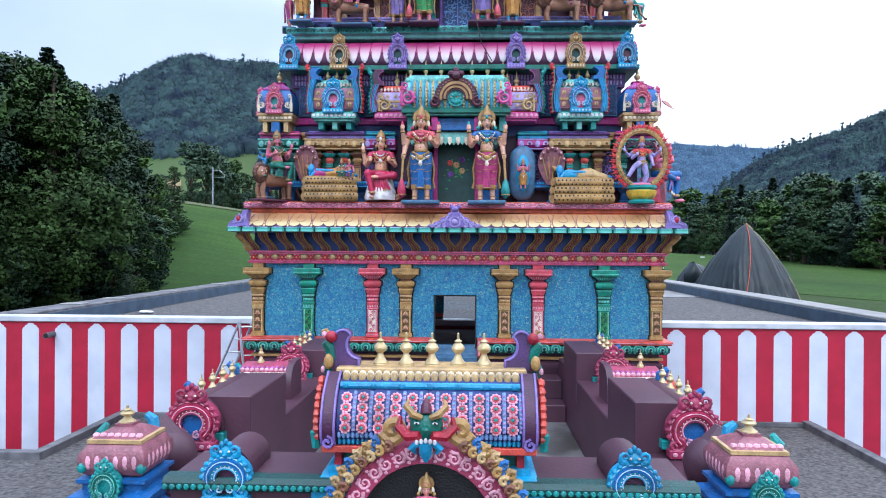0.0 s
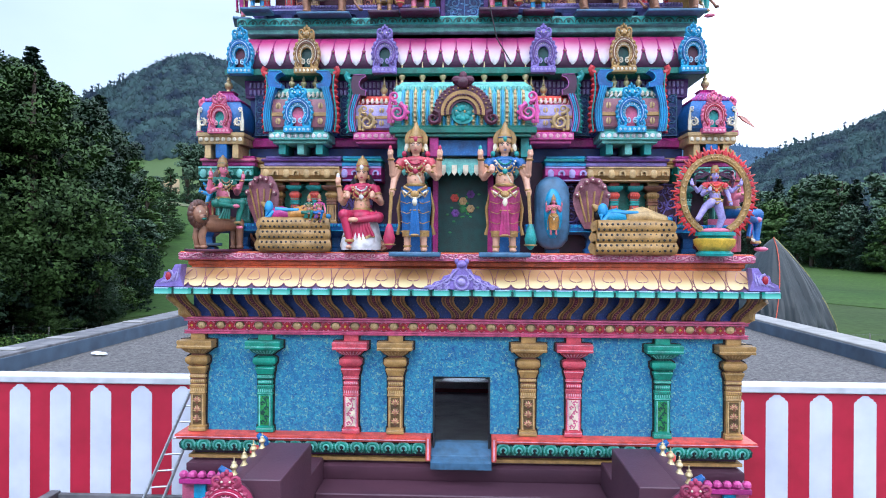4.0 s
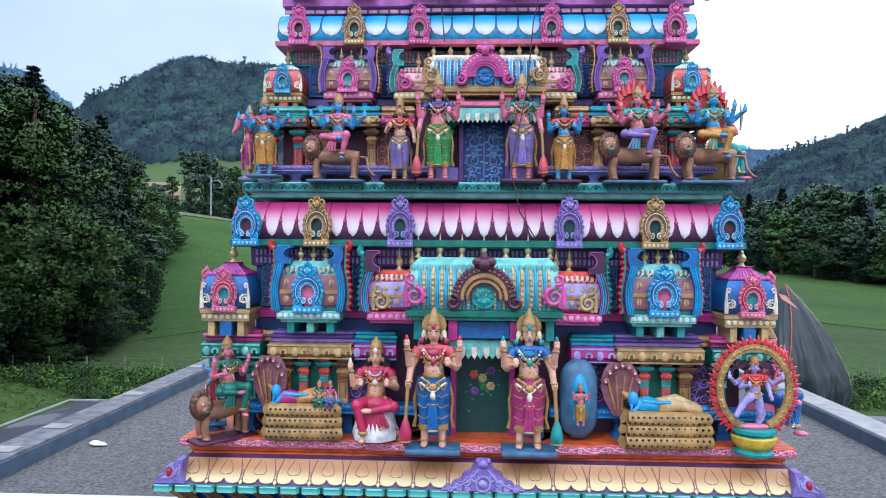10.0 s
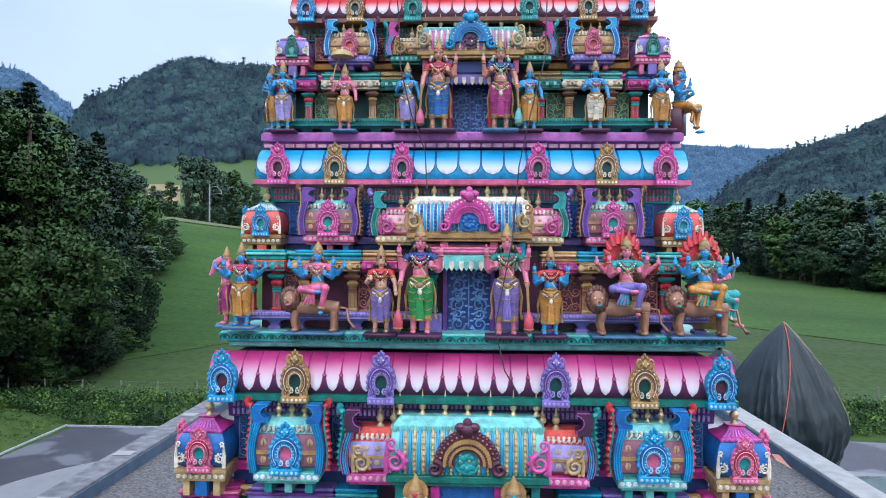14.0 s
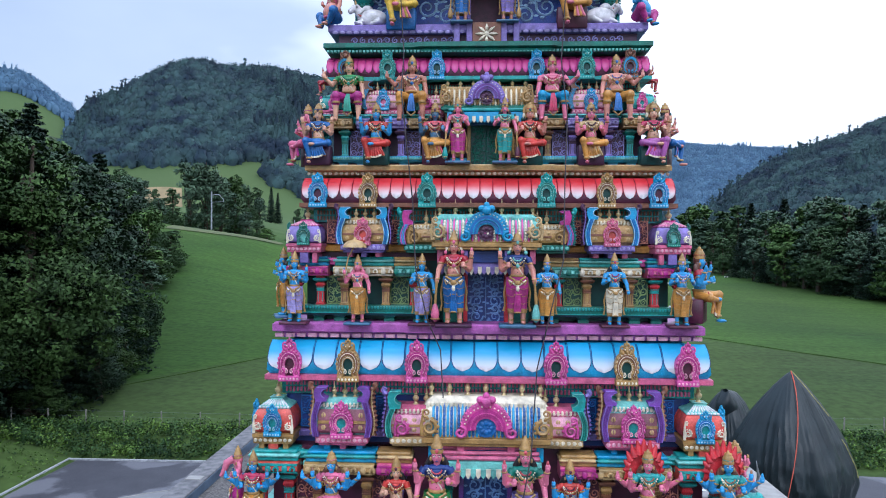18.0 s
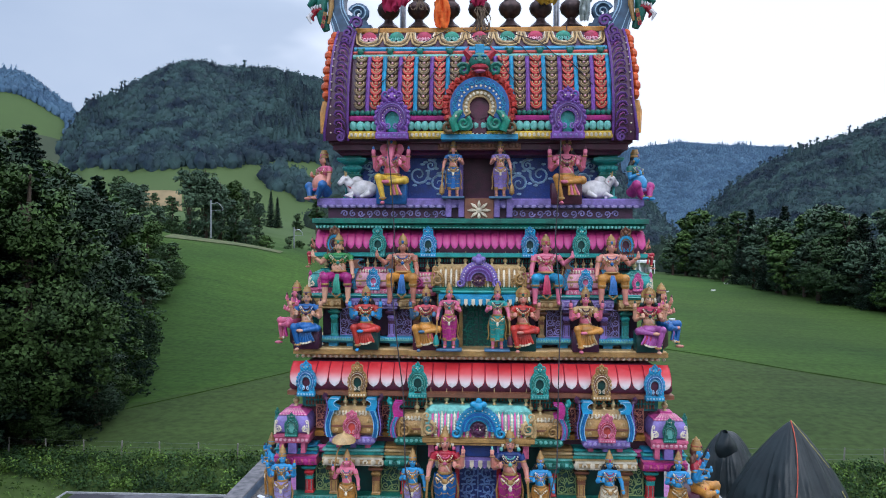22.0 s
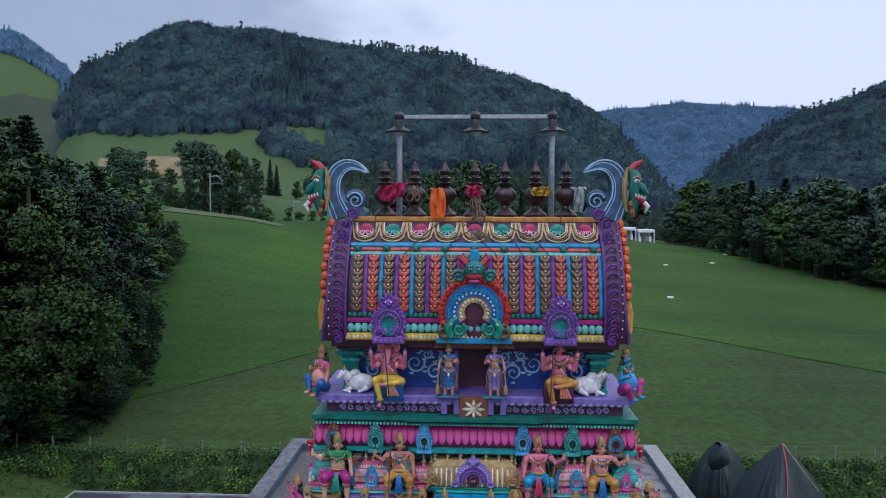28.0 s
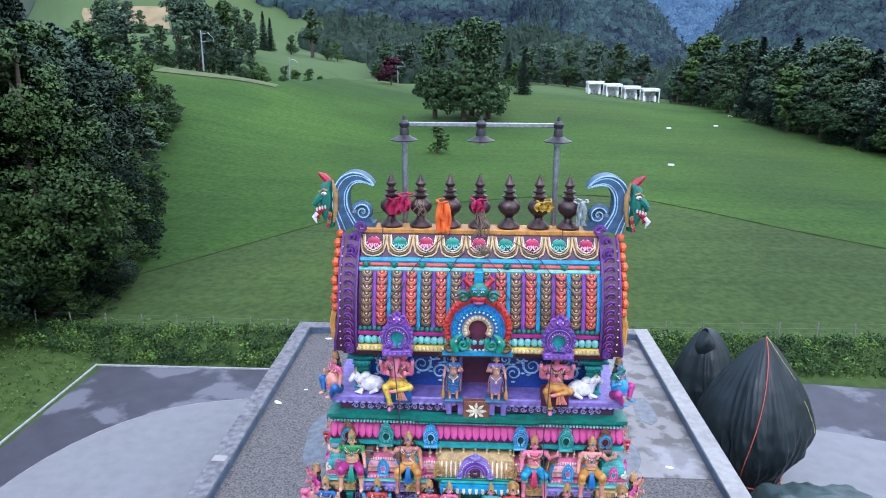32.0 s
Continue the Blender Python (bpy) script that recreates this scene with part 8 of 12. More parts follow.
    s.ball((CX, 13.26, 20.1), (0.04, 0.05, 0.04), 0, 6, 4)
    s.box(CX - 0.07, CX + 0.07, 13.42, 13.6, 20.2, 20.42, 5, 0.01)
    s.v = [(CX + (p[0] - CX) * 0.86, p[1], 20.08 + (p[2] - 20.12) * 0.86) for p in s.v]
    put("beast_mask", s, ["green", "crimson", "white", "black", "rose", "sky"], tower, "green beast mask with red lips")
    for sx in (-1, 1):
        kudu("violet", (CX + sx * 1.13, 13.42, 19.10), 0.66, tower, "carved violet horseshoe arch", core="teal", wide=0.95)
    # seven bronze pots
    prof = [(0.17, 0), (0.18, 0.03), (0.15, 0.06), (0.10, 0.10), (0.07, 0.13), (0.06, 0.16), (0.09, 0.19), (0.15, 0.24), (0.175, 0.30), (0.16, 0.36), (0.10, 0.41), (0.07, 0.43), (0.11, 0.455), (0.12, 0.475), (0.07, 0.49), (0.055, 0.51), (0.095, 0.53), (0.10, 0.55), (0.05, 0.57), (0.045, 0.59), (0.075, 0.62), (0.08, 0.645), (0.05, 0.69), (0.02, 0.76), (0.004, 0.80)]
    pot = Shape().lathe((0, 0, 0), [(r * 0.94, z) for r, z in prof], 18).mesh("bronze_pot", [BRONZE])
    for i in range(7):
        place("bronze_pot", pot, (CX + (i - 3) * 0.43, CY, 20.765), tower, label="dark bronze pot finial with a pointed lid" if i == 0 else "")


top_storey()


def cloth(name, at, col, w, h, seed, label):
    """A crumpled cloth tied round a pot, hanging down at the front."""
    s, rnd = Shape(), random.Random(seed)
    rows = []
    for i in range(9):
        f = i / 8
        ww = w * (0.35 + 0.65 * math.sin(0.4 + 2.2 * f))
        rows.append([(at[0] + ww * (q / 6 - 0.5), at[1] - 0.05 - 0.05 * math.sin(q * 2.4 + i * 0.5 + seed) - 0.045 * rnd.random(), at[2] - h * f) for q in range(7)])
    s.grid(rows)
    s.v += [(p[0], p[1] + 0.008, p[2]) for p in s.v]
    n = 63
    s.f += [tuple(i + n for i in f)[::-1] for f in s.f]
    s.m += s.m
    s.tube([(at[0] + 0.115 * math.cos(radians(a)), CY + 0.115 * math.sin(radians(a)), at[2] - 0.01 + 0.012 * math.sin(a * 0.07)) for a in range(0, 361, 20)], [0.014 + 0.006 * math.sin(q * 1.9) for q in range(19)], 6)
    put(name, s, col, None, label, at=at, category="cloth", sharp=80)


MAGENTA_CLOTH = material("faded_magenta_cloth", lin(176, 36, 84), lin(140, 24, 64), scale=12, rough=0.85)
ORANGE_CLOTH = material("orange_cloth", lin(226, 112, 40), lin(200, 84, 30), scale=12, rough=0.85)
STRAW = material("dried_garland", lin(126, 108, 90), lin(86, 72, 62), scale=20, rough=0.95)
YELLOW_CLOTH = material("yellow_cloth", lin(196, 160, 50), lin(150, 120, 40), scale=12, rough=0.85)
WHITE_PLASTIC = material("clear_plastic_scrap", lin(176, 184, 182), lin(140, 150, 150), scale=12, rough=0.3)
cloth("tied_cloth", (CX - 1.23, CY - 0.15, 21.20), MAGENTA_CLOTH, 0.26, 0.22, 1, "faded magenta cloth tied round a bronze pot")
cloth("tied_cloth", (CX - 1.08, CY - 0.18, 21.24), MAGENTA_CLOTH, 0.20, 0.20, 2, "faded magenta cloth knot beside a bronze pot")
cloth("tied_cloth", (CX - 0.52, CY - 0.16, 21.16), ORANGE_CLOTH, 0.24, 0.42, 3, "orange cloth hanging from a bronze pot")
cloth("tied_cloth", (CX - 0.02, CY - 0.15, 21.20), MAGENTA_CLOTH, 0.20, 0.16, 4, "purple cloth tied round a bronze pot")
cloth("tied_cloth", (CX + 0.92, CY - 0.15, 21.18), YELLOW_CLOTH, 0.30, 0.12, 5, "yellow cloth tied round a bronze pot")
cloth("tied_cloth", (CX + 1.45, CY - 0.10, 21.18), WHITE_PLASTIC, 0.16, 0.34, 6, "white plastic scrap hanging from a bronze pot")


def garland(at, n, length, seed, label):
    """Dry stalks of an old garland."""
    s, rnd = Shape(), random.Random(seed)
    for i in range(n):
        x, z = at[0] + rnd.gauss(0, 0.03), at[2]
        path = [(x, at[1], z)]
        for q in range(4):
            x += rnd.gauss(0, 0.03)
            z -= length / 4
            path.append((x, at[1] - 0.05 - 0.03 * rnd.random(), z))
        s.tube(path, 0.007, 4)
    put("dry_garland", s, STRAW, None, label, at=at, category="garland")


garland((CX - 0.86, CY - 0.2, 21.2), 9, 0.22, 3, "dried grey garland round a bronze pot")
garland((CX + 0.0, CY - 0.2, 21.05), 16, 0.36, 5, "dried grey garland hanging from a bronze pot")
garland((CX + 0.06, 13.92, 20.60), 22, 0.34, 8, "tangle of dried stalks on the vault")


def cable(path, r, label):
    s = Shape().tube(path, r, 5)
    put("cable", s, material("cable", lin(70, 62, 66), lin(48, 42, 46), rough=0.8), None, label, at=path[0], category="cable", sharp=80)


cable([(CX - 1.40, 14.1, 20.78), (CX - 1.38, 13.6, 20.1), (CX - 1.2, 13.38, 19.2), (CX - 1.12, 13.25, 18.5), (CX - 1.10, 13.42, 17.9), (CX - 1.08, 12.9, 17.3), (CX - 0.98, 12.75, 16.5), (CX - 0.93, 12.95, 15.9), (CX - 0.85, 12.45, 15.1), (CX - 0.70, 12.3, 14.5), (CX - 0.55, 12.55, 14.1), (CX - 0.5, 12.2, 13.6)], 0.008, "dark cable hanging down the tower's front")
cable([(CX + 1.2, 14.1, 20.78), (CX + 1.18, 13.6, 20.1), (CX + 1.05, 13.38, 19.2), (CX + 1.0, 13.25, 18.4), (CX + 0.98, 13.4, 17.8), (CX + 1.0, 12.9, 17.0), (CX + 0.98, 12.95, 16.2), (CX + 0.9, 12.4, 15.2), (CX + 0.72, 12.3, 14.5), (CX + 0.6, 12.45, 13.9), (CX + 0.5, 12.0, 13.0), (CX + 0.3, 11.85, 12.0), (CX + 0.42, 11.95, 11.5), (CX + 0.6, 11.95, 11.2)], 0.008, "dark cable hanging down the tower's front")
rnd = random.Random(4)
for j, (a, b) in enumerate(((0.2, 0.9), (-0.4, -1.3), (0.3, 1.5), (-0.2, 0.5), (0.1, -0.7))):
    pts = []
    for q in range(9):
        f = q / 8
        z = 20.72 - 0.9 * f + 0.12 * math.sin(3.14 * f)
        pts.append((CX + a + (b - a) * f + rnd.gauss(0, 0.03), vault_at(min(z, 20.69), 0.06), z))
    cable(pts, 0.006, "thin old string lying over the vault")


def lamp_gantry():
    g = thing("lamp_gantry", (CX, 14.62, 20.2), "steel gantry with three hanging black lamps behind the vault", "lamp gantry")
    z1 = 22.21
    for sx in (-1, 1):
        s = Shape().tube([(CX + sx * 1.12, 14.62, 19.6), (CX + sx * 1.12, 14.62, z1)], 0.045, 12)
        put("post", s, STEEL, g)
    s = Shape().box(CX - 1.12, CX + 1.12, 14.59, 14.65, z1 - 0.02, z1 + 0.04, 0, 0.006)
    put("crossbar", s, STEEL, g)
    dark = material("black_enamel", lin(40, 38, 42), lin(30, 28, 32), rough=0.4)
    bulb = material("frosted_glass", lin(200, 204, 208), lin(180, 186, 190), rough=0.15)
    for dx in (-1.12, 0, 1.12):
        y = 14.55
        s = Shape().lathe((CX + dx, y, z1 - 0.22), [(0.20, 0.0), (0.205, 0.012), (0.12, 0.05), (0.07, 0.08), (0.065, 0.16), (0.05, 0.2), (0.02, 0.23)], 20)
        lamp = put("lamp_shade", s, dark, g, at=(CX + dx, y, z1 - 0.2))
        s = Shape().ball((CX + dx, y, z1 - 0.22), (0.09, 0.09, 0.06), 0, 12, 6)
        put("bulb", s, bulb, lamp, "frosted glass bulb")
        s = Shape().lathe((CX + dx, y, z1 - 0.02), [(0.07, 0), (0.075, 0.05), (0.05, 0.09), (0.03, 0.10), (0.02, 0.16)], 12)
        s.tube([(CX + dx, y, z1 + 0.06), (CX + dx, 14.62, z1 + 0.02)], 0.02, 6)
        put("bracket", s, dark, lamp)


lamp_gantry()

# ---- painted plaster figures, each one plain mesh ----
SK, CL, TP, GO, HR, WH, EX = range(7)


def limb(s, pts, r0, r1, mi, n=7):
    m = len(pts)
    s.tube(pts, [r0 + (r1 - r0) * i / (m - 1) for i in range(m)], n, mi)
    s.ball(pts[-1], r1 * 1.15, mi, 7, 5)


def torso(s, zh, h, arms, wide=1.0, crown=0.2, halo=False):
    """Upper body on hips at zh; h is the standing height the proportions go by."""
    sh = zh + 0.235 * h
    s.ball((0, 0, zh), (0.085 * h * wide, 0.065 * h, 0.06 * h), CL, 10, 6)
    s.ball((0, -0.008 * h, zh + 0.075 * h), (0.070 * h * wide, 0.060 * h, 0.085 * h), SK, 12, 7)
    s.ball((0, -0.066 * h, zh + 0.07 * h), 0.005 * h, HR, 6, 4)
    s.ball((0, 0, zh + 0.175 * h), (0.088 * h * wide, 0.06 * h, 0.075 * h), TP, 10, 6)
    s.ball((0, 0, sh - 0.012 * h), (0.10 * h * wide, 0.05 * h, 0.035 * h), TP, 10, 5)
    s.lathe((0, -0.004 * h, zh + 0.022 * h), [(0.074 * h * wide, 0), (0.08 * h * wide, 0.012 * h), (0.074 * h * wide, 0.024 * h)], 10, GO)
    s.tube([(0.05 * h * math.sin(radians(a)), -0.062 * h, sh - 0.045 * h - 0.04 * h * math.cos(radians(a))) for a in range(-80, 81, 20)], 0.009 * h, 5, GO)
    s.tube([(0.07 * h * math.sin(radians(a)), -0.06 * h, sh - 0.05 * h - 0.075 * h * math.cos(radians(a))) for a in range(-80, 81, 20)], 0.005 * h, 5, GO)
    s.ball((0, -0.066 * h, sh - 0.10 * h), (0.022 * h, 0.012 * h, 0.022 * h), EX, 7, 5)
    s.tube([(-0.075 * h * wide, -0.03 * h, sh - 0.01 * h), (0.0, -0.064 * h, sh - 0.10 * h), (0.05 * h * wide, -0.055 * h, zh + 0.05 * h)], 0.006 * h, 5, WH)
    s.tube([(0, 0, sh), (0, -0.008 * h, sh + 0.05 * h)], 0.028 * h, 8, SK)
    hz = sh + 0.088 * h
    s.ball((0, -0.012 * h, hz), (0.046 * h, 0.05 * h, 0.06 * h), SK, 12, 8)
    s.ball((0, -0.058 * h, hz - 0.006 * h), (0.008 * h, 0.012 * h, 0.014 * h), SK, 6, 4)
    s.ball((0, 0.016 * h, hz + 0.012 * h), (0.053 * h, 0.048 * h, 0.06 * h), HR, 10, 6)
    for sx in (-1, 1):
        s.ball((sx * 0.055 * h, 0.015 * h, hz - 0.05 * h), (0.03 * h, 0.03 * h, 0.055 * h), HR, 7, 5)
        s.ball((sx * 0.052 * h, -0.015 * h, hz - 0.022 * h), (0.013 * h, 0.013 * h, 0.02 * h), GO, 6, 4)
        s.ball((sx * 0.019 * h, -0.054 * h, hz + 0.010 * h), (0.012 * h, 0.006 * h, 0.006 * h), WH, 6, 4)
        s.ball((sx * 0.019 * h, -0.059 * h, hz + 0.010 * h), (0.005 * h, 0.003 * h, 0.005 * h), HR, 6, 4)
        s.tube([(sx * 0.006 * h, -0.058 * h, hz + 0.020 * h), (sx * 0.02 * h, -0.057 * h, hz + 0.026 * h), (sx * 0.034 * h, -0.048 * h, hz + 0.020 * h)], 0.0028 * h, 4, HR)
    s.lathe((0, 0, hz + 0.03 * h), [(0.054 * h, 0), (0.058 * h, 0.018 * h), (0.05 * h, 0.03 * h), (0.054 * h, 0.05 * h), (0.042 * h, 0.075 * h), (0.036 * h, 0.085 * h), (0.036 * h, 0.10 * h), (0.022 * h, crown * 0.62 * h), (0.008 * h, crown * 0.8 * h)], 10, GO)
    s.ball((0, -0.05 * h, hz + 0.055 * h), (0.018 * h, 0.012 * h, 0.022 * h), EX, 6, 4)
    s.ball((0, -0.057 * h, hz - 0.028 * h), (0.013 * h, 0.006 * h, 0.005 * h), TP, 6, 4)
    s.lathe((0, 0, hz + 0.065 * h), [(0.05 * h, 0), (0.056 * h, 0.006 * h), (0.05 * h, 0.012 * h)], 10, TP)
    for q in range(7):
        a = radians(-75 + 25 * q)
        s.ball((0.088 * h * math.sin(a) * wide, -0.058 * h, sh - 0.05 * h - 0.085 * h * math.cos(a)), 0.009 * h, GO, 6, 4)
    for sx in (-1, 1):
        s.ball((sx * 0.085 * h * wide, 0.0, sh - 0.022 * h), (0.040 * h, 0.042 * h, 0.036 * h), TP, 8, 5)
        s.tube([(sx * 0.06 * h, 0.03 * h, hz - 0.03 * h), (sx * 0.085 * h, 0.02 * h, sh + 0.01 * h), (sx * 0.09 * h, 0.03 * h, sh - 0.07 * h)], [0.022 * h, 0.026 * h, 0.010 * h], 6, HR)
    for row, mi in ((0.036, EX), (0.062, TP)):
        for q in range(9):
            a = radians(-80 + 20 * q)
            s.ball((row * 1.25 * h * math.sin(a) * wide, -0.060 * h, sh - 0.012 * h - row * h * math.cos(a)), 0.0085 * h, mi if mi == EX else WH, 6, 4)
    if halo:
        s.prism([(a, b) for a, b in arc(0, hz + 0.06 * h, 0.088 * h, 0, 345, 20)], 0.01 * h, 0.03 * h, GO)
        for sx in (-1, 1):
            s.ball((sx * 0.072 * h, 0.01 * h, hz - 0.01 * h), (0.02 * h, 0.015 * h, 0.04 * h), WH, 7, 5)
            s.ball((sx * 0.088 * h, 0.0, hz - 0.05 * h), (0.022 * h, 0.015 * h, 0.022 * h), EX, 7, 5)
    ax = 0.105 * h * wide
    for spec in arms:
        sx, kind = spec
        a = (sx * ax, 0, sh - 0.015 * h)
        if kind == "up":
            e, w = (sx * 0.17 * h, -0.03 * h, sh - 0.12 * h), (sx * 0.185 * h, -0.09 * h, sh + 0.02 * h)
        elif kind == "chest":
            e, w = (sx * 0.155 * h, -0.02 * h, sh - 0.14 * h), (sx * 0.10 * h, -0.13 * h, sh - 0.10 * h)
        elif kind == "down":
            e, w = (sx * 0.16 * h, -0.02 * h, sh - 0.15 * h), (sx * 0.175 * h, -0.07 * h, sh - 0.27 * h)
        elif kind == "wide":
            e, w = (sx * 0.21 * h, 0.0, sh - 0.10 * h), (sx * 0.30 * h, -0.06 * h, sh - 0.02 * h)
        else:
            e, w = (sx * 0.17 * h, -0.02 * h, sh - 0.13 * h), (sx * 0.15 * h, -0.12 * h, sh - 0.20 * h)
        limb(s, [a, e], 0.034 * h, 0.027 * h, SK, 8)
        s.tube([a, [0.62 * p + 0.38 * q for p, q in zip(a, e)]], 0.0375 * h, 8, TP)
        limb(s, [e, w], 0.027 * h, 0.019 * h, SK, 8)
        s.ball((w[0], w[1], w[2] + 0.014 * h), (0.024 * h, 0.015 * h, 0.033 * h), SK, 7, 5)
        m = [0.55 * p + 0.45 * q for p, q in zip(a, e)]
        s.ball(m, (0.041 * h, 0.041 * h, 0.012 * h), GO, 8, 4)
        s.ball([0.25 * p + 0.75 * q for p, q in zip(e, w)], (0.031 * h, 0.031 * h, 0.013 * h), GO, 7, 4)
        if kind in ("up", "wide"):
            s.ball((w[0], w[1], w[2] + 0.045 * h), (0.014 * h, 0.012 * h, 0.028 * h), EX if kind == "up" else SK, 6, 4)
    s.tube([(-0.085 * h, -0.045 * h, zh + 0.02 * h), (0.0, -0.08 * h, zh - 0.03 * h), (0.085 * h, -0.045 * h, zh + 0.02 * h)], 0.014 * h, 6, GO)


def skirt_shape(s, h, z1, z0, w1, w0, mi, hem, split=0.25, n=28, rows=8):
    """A draped skirt from the hips at z1 down to z0: two legs show through, with pleats and a hem."""
    grid_rows = []
    for i in range(rows + 1):
        f = i / rows
        row = []
        for q in range(n + 1):
            a = 2 * math.pi * (q % n) / n
            leg = 1 - split * f * (math.cos(a + math.pi / 2) ** 4) * (0.9 if math.sin(a) < 0 else 0.3)
            pleat = 1 + 0.035 * math.sin(9 * a + 2 * f) * f
            r = (w1 + (w0 - w1) * f) * (1 + 0.10 * math.sin(math.pi * min(f * 1.6, 1.0)))
            row.append((r * leg * pleat * math.cos(a), 0.66 * r * leg * pleat * math.sin(a), z1 + (z0 - z1) * f))
        grid_rows.append(row)
    s.grid(grid_rows[:-1], mi)
    s.grid(grid_rows[-2:], hem)


def standing(h, arms, mace=0, halo=False, slab=True, legs=1.0, skirt=True):
    s = Shape()
    if slab:
        s.box(-0.19 * h, 0.19 * h, -0.13 * h, 0.12 * h, -0.035 * h, 0.0, EX, 0.006)
        s.m = [8] * len(s.m)
    zh = 0.47 * h
    skirt_shape(s, h, zh + 0.02 * h, 0.115 * h, 0.112 * h, 0.100 * h, CL, GO, 0.42)
    for sx in (-1, 1):
        x = sx * 0.06 * h
        limb(s, [(x, 0, 0.14 * h), (x * 1.05, -0.005 * h, 0.02 * h)], 0.030 * h, 0.024 * h, SK)
        s.ball((x * 1.1, -0.035 * h, 0.014 * h), (0.026 * h, 0.05 * h, 0.016 * h), SK, 8, 5)
        s.lathe((x * 1.05, 0, 0.035 * h), [(0.03 * h, 0), (0.033 * h, 0.008 * h), (0.03 * h, 0.016 * h)], 9, GO)
        for q in range(4):
            s.tube([(x - 0.05 * h, -0.055 * h, (0.38 - 0.075 * q) * h), (x, -0.083 * h, (0.36 - 0.075 * q) * h), (x + 0.05 * h, -0.055 * h, (0.38 - 0.075 * q) * h)], 0.0032 * h, 4, GO)
        s.tube([(sx * 0.105 * h, 0.0, zh), (sx * 0.135 * h, 0.01 * h, 0.33 * h), (sx * 0.125 * h, 0.02 * h, 0.20 * h), (sx * 0.14 * h, 0.02 * h, 0.13 * h)], [0.010 * h, 0.014 * h, 0.010 * h, 0.016 * h], 6, GO)
        s.tube([(sx * 0.03 * h, -0.085 * h, zh - 0.01 * h), (sx * 0.075 * h, -0.09 * h, zh - 0.06 * h), (sx * 0.10 * h, -0.06 * h, zh - 0.01 * h)], 0.007 * h, 5, GO)
    for q in (-1, 0, 1):
        s.tube([(q * 0.010 * h, -0.084 * h, zh), (q * 0.016 * h, -0.092 * h, 0.30 * h), (q * 0.026 * h, -0.078 * h, 0.12 * h)], [0.010 * h, 0.013 * h, 0.016 * h], 6, CL)
    for zz in (0.31, 0.125):
        s.ball((0, -0.085 * h, zz * h), (0.042 * h, 0.022 * h, 0.012 * h), GO, 8, 4)
    s.tube([(-0.09 * h, -0.05 * h, zh - 0.015 * h), (0, -0.098 * h, zh - 0.075 * h), (0.09 * h, -0.05 * h, zh - 0.015 * h)], 0.011 * h, 6, WH)
    s.ball((0, -0.09 * h, 0.43 * h), (0.035 * h, 0.02 * h, 0.03 * h), GO, 8, 5)
    s.ball((0, -0.10 * h, 0.37 * h), (0.02 * h, 0.014 * h, 0.03 * h), WH, 8, 5)
    torso(s, zh, h, arms, halo=halo)
    if mace:
        x = mace * 0.19 * h
        s.tube([(mace * 0.175 * h, -0.08 * h, 0.45 * h), (x, -0.09 * h, 0.18 * h)], 0.014 * h, 6, GO)
        s.lathe((x, -0.09 * h, 0.02 * h), [(0.01 * h, 0), (0.036 * h, 0.03 * h), (0.046 * h, 0.08 * h), (0.03 * h, 0.15 * h), (0.014 * h, 0.19 * h)], 10, EX)
        for q in range(3):
            s.lathe((x, -0.09 * h, (0.05 + 0.04 * q) * h), [((0.046 - 0.006 * q) * h, 0), ((0.049 - 0.006 * q) * h, 0.005 * h), ((0.046 - 0.006 * q) * h, 0.01 * h)], 10, GO)
    return s


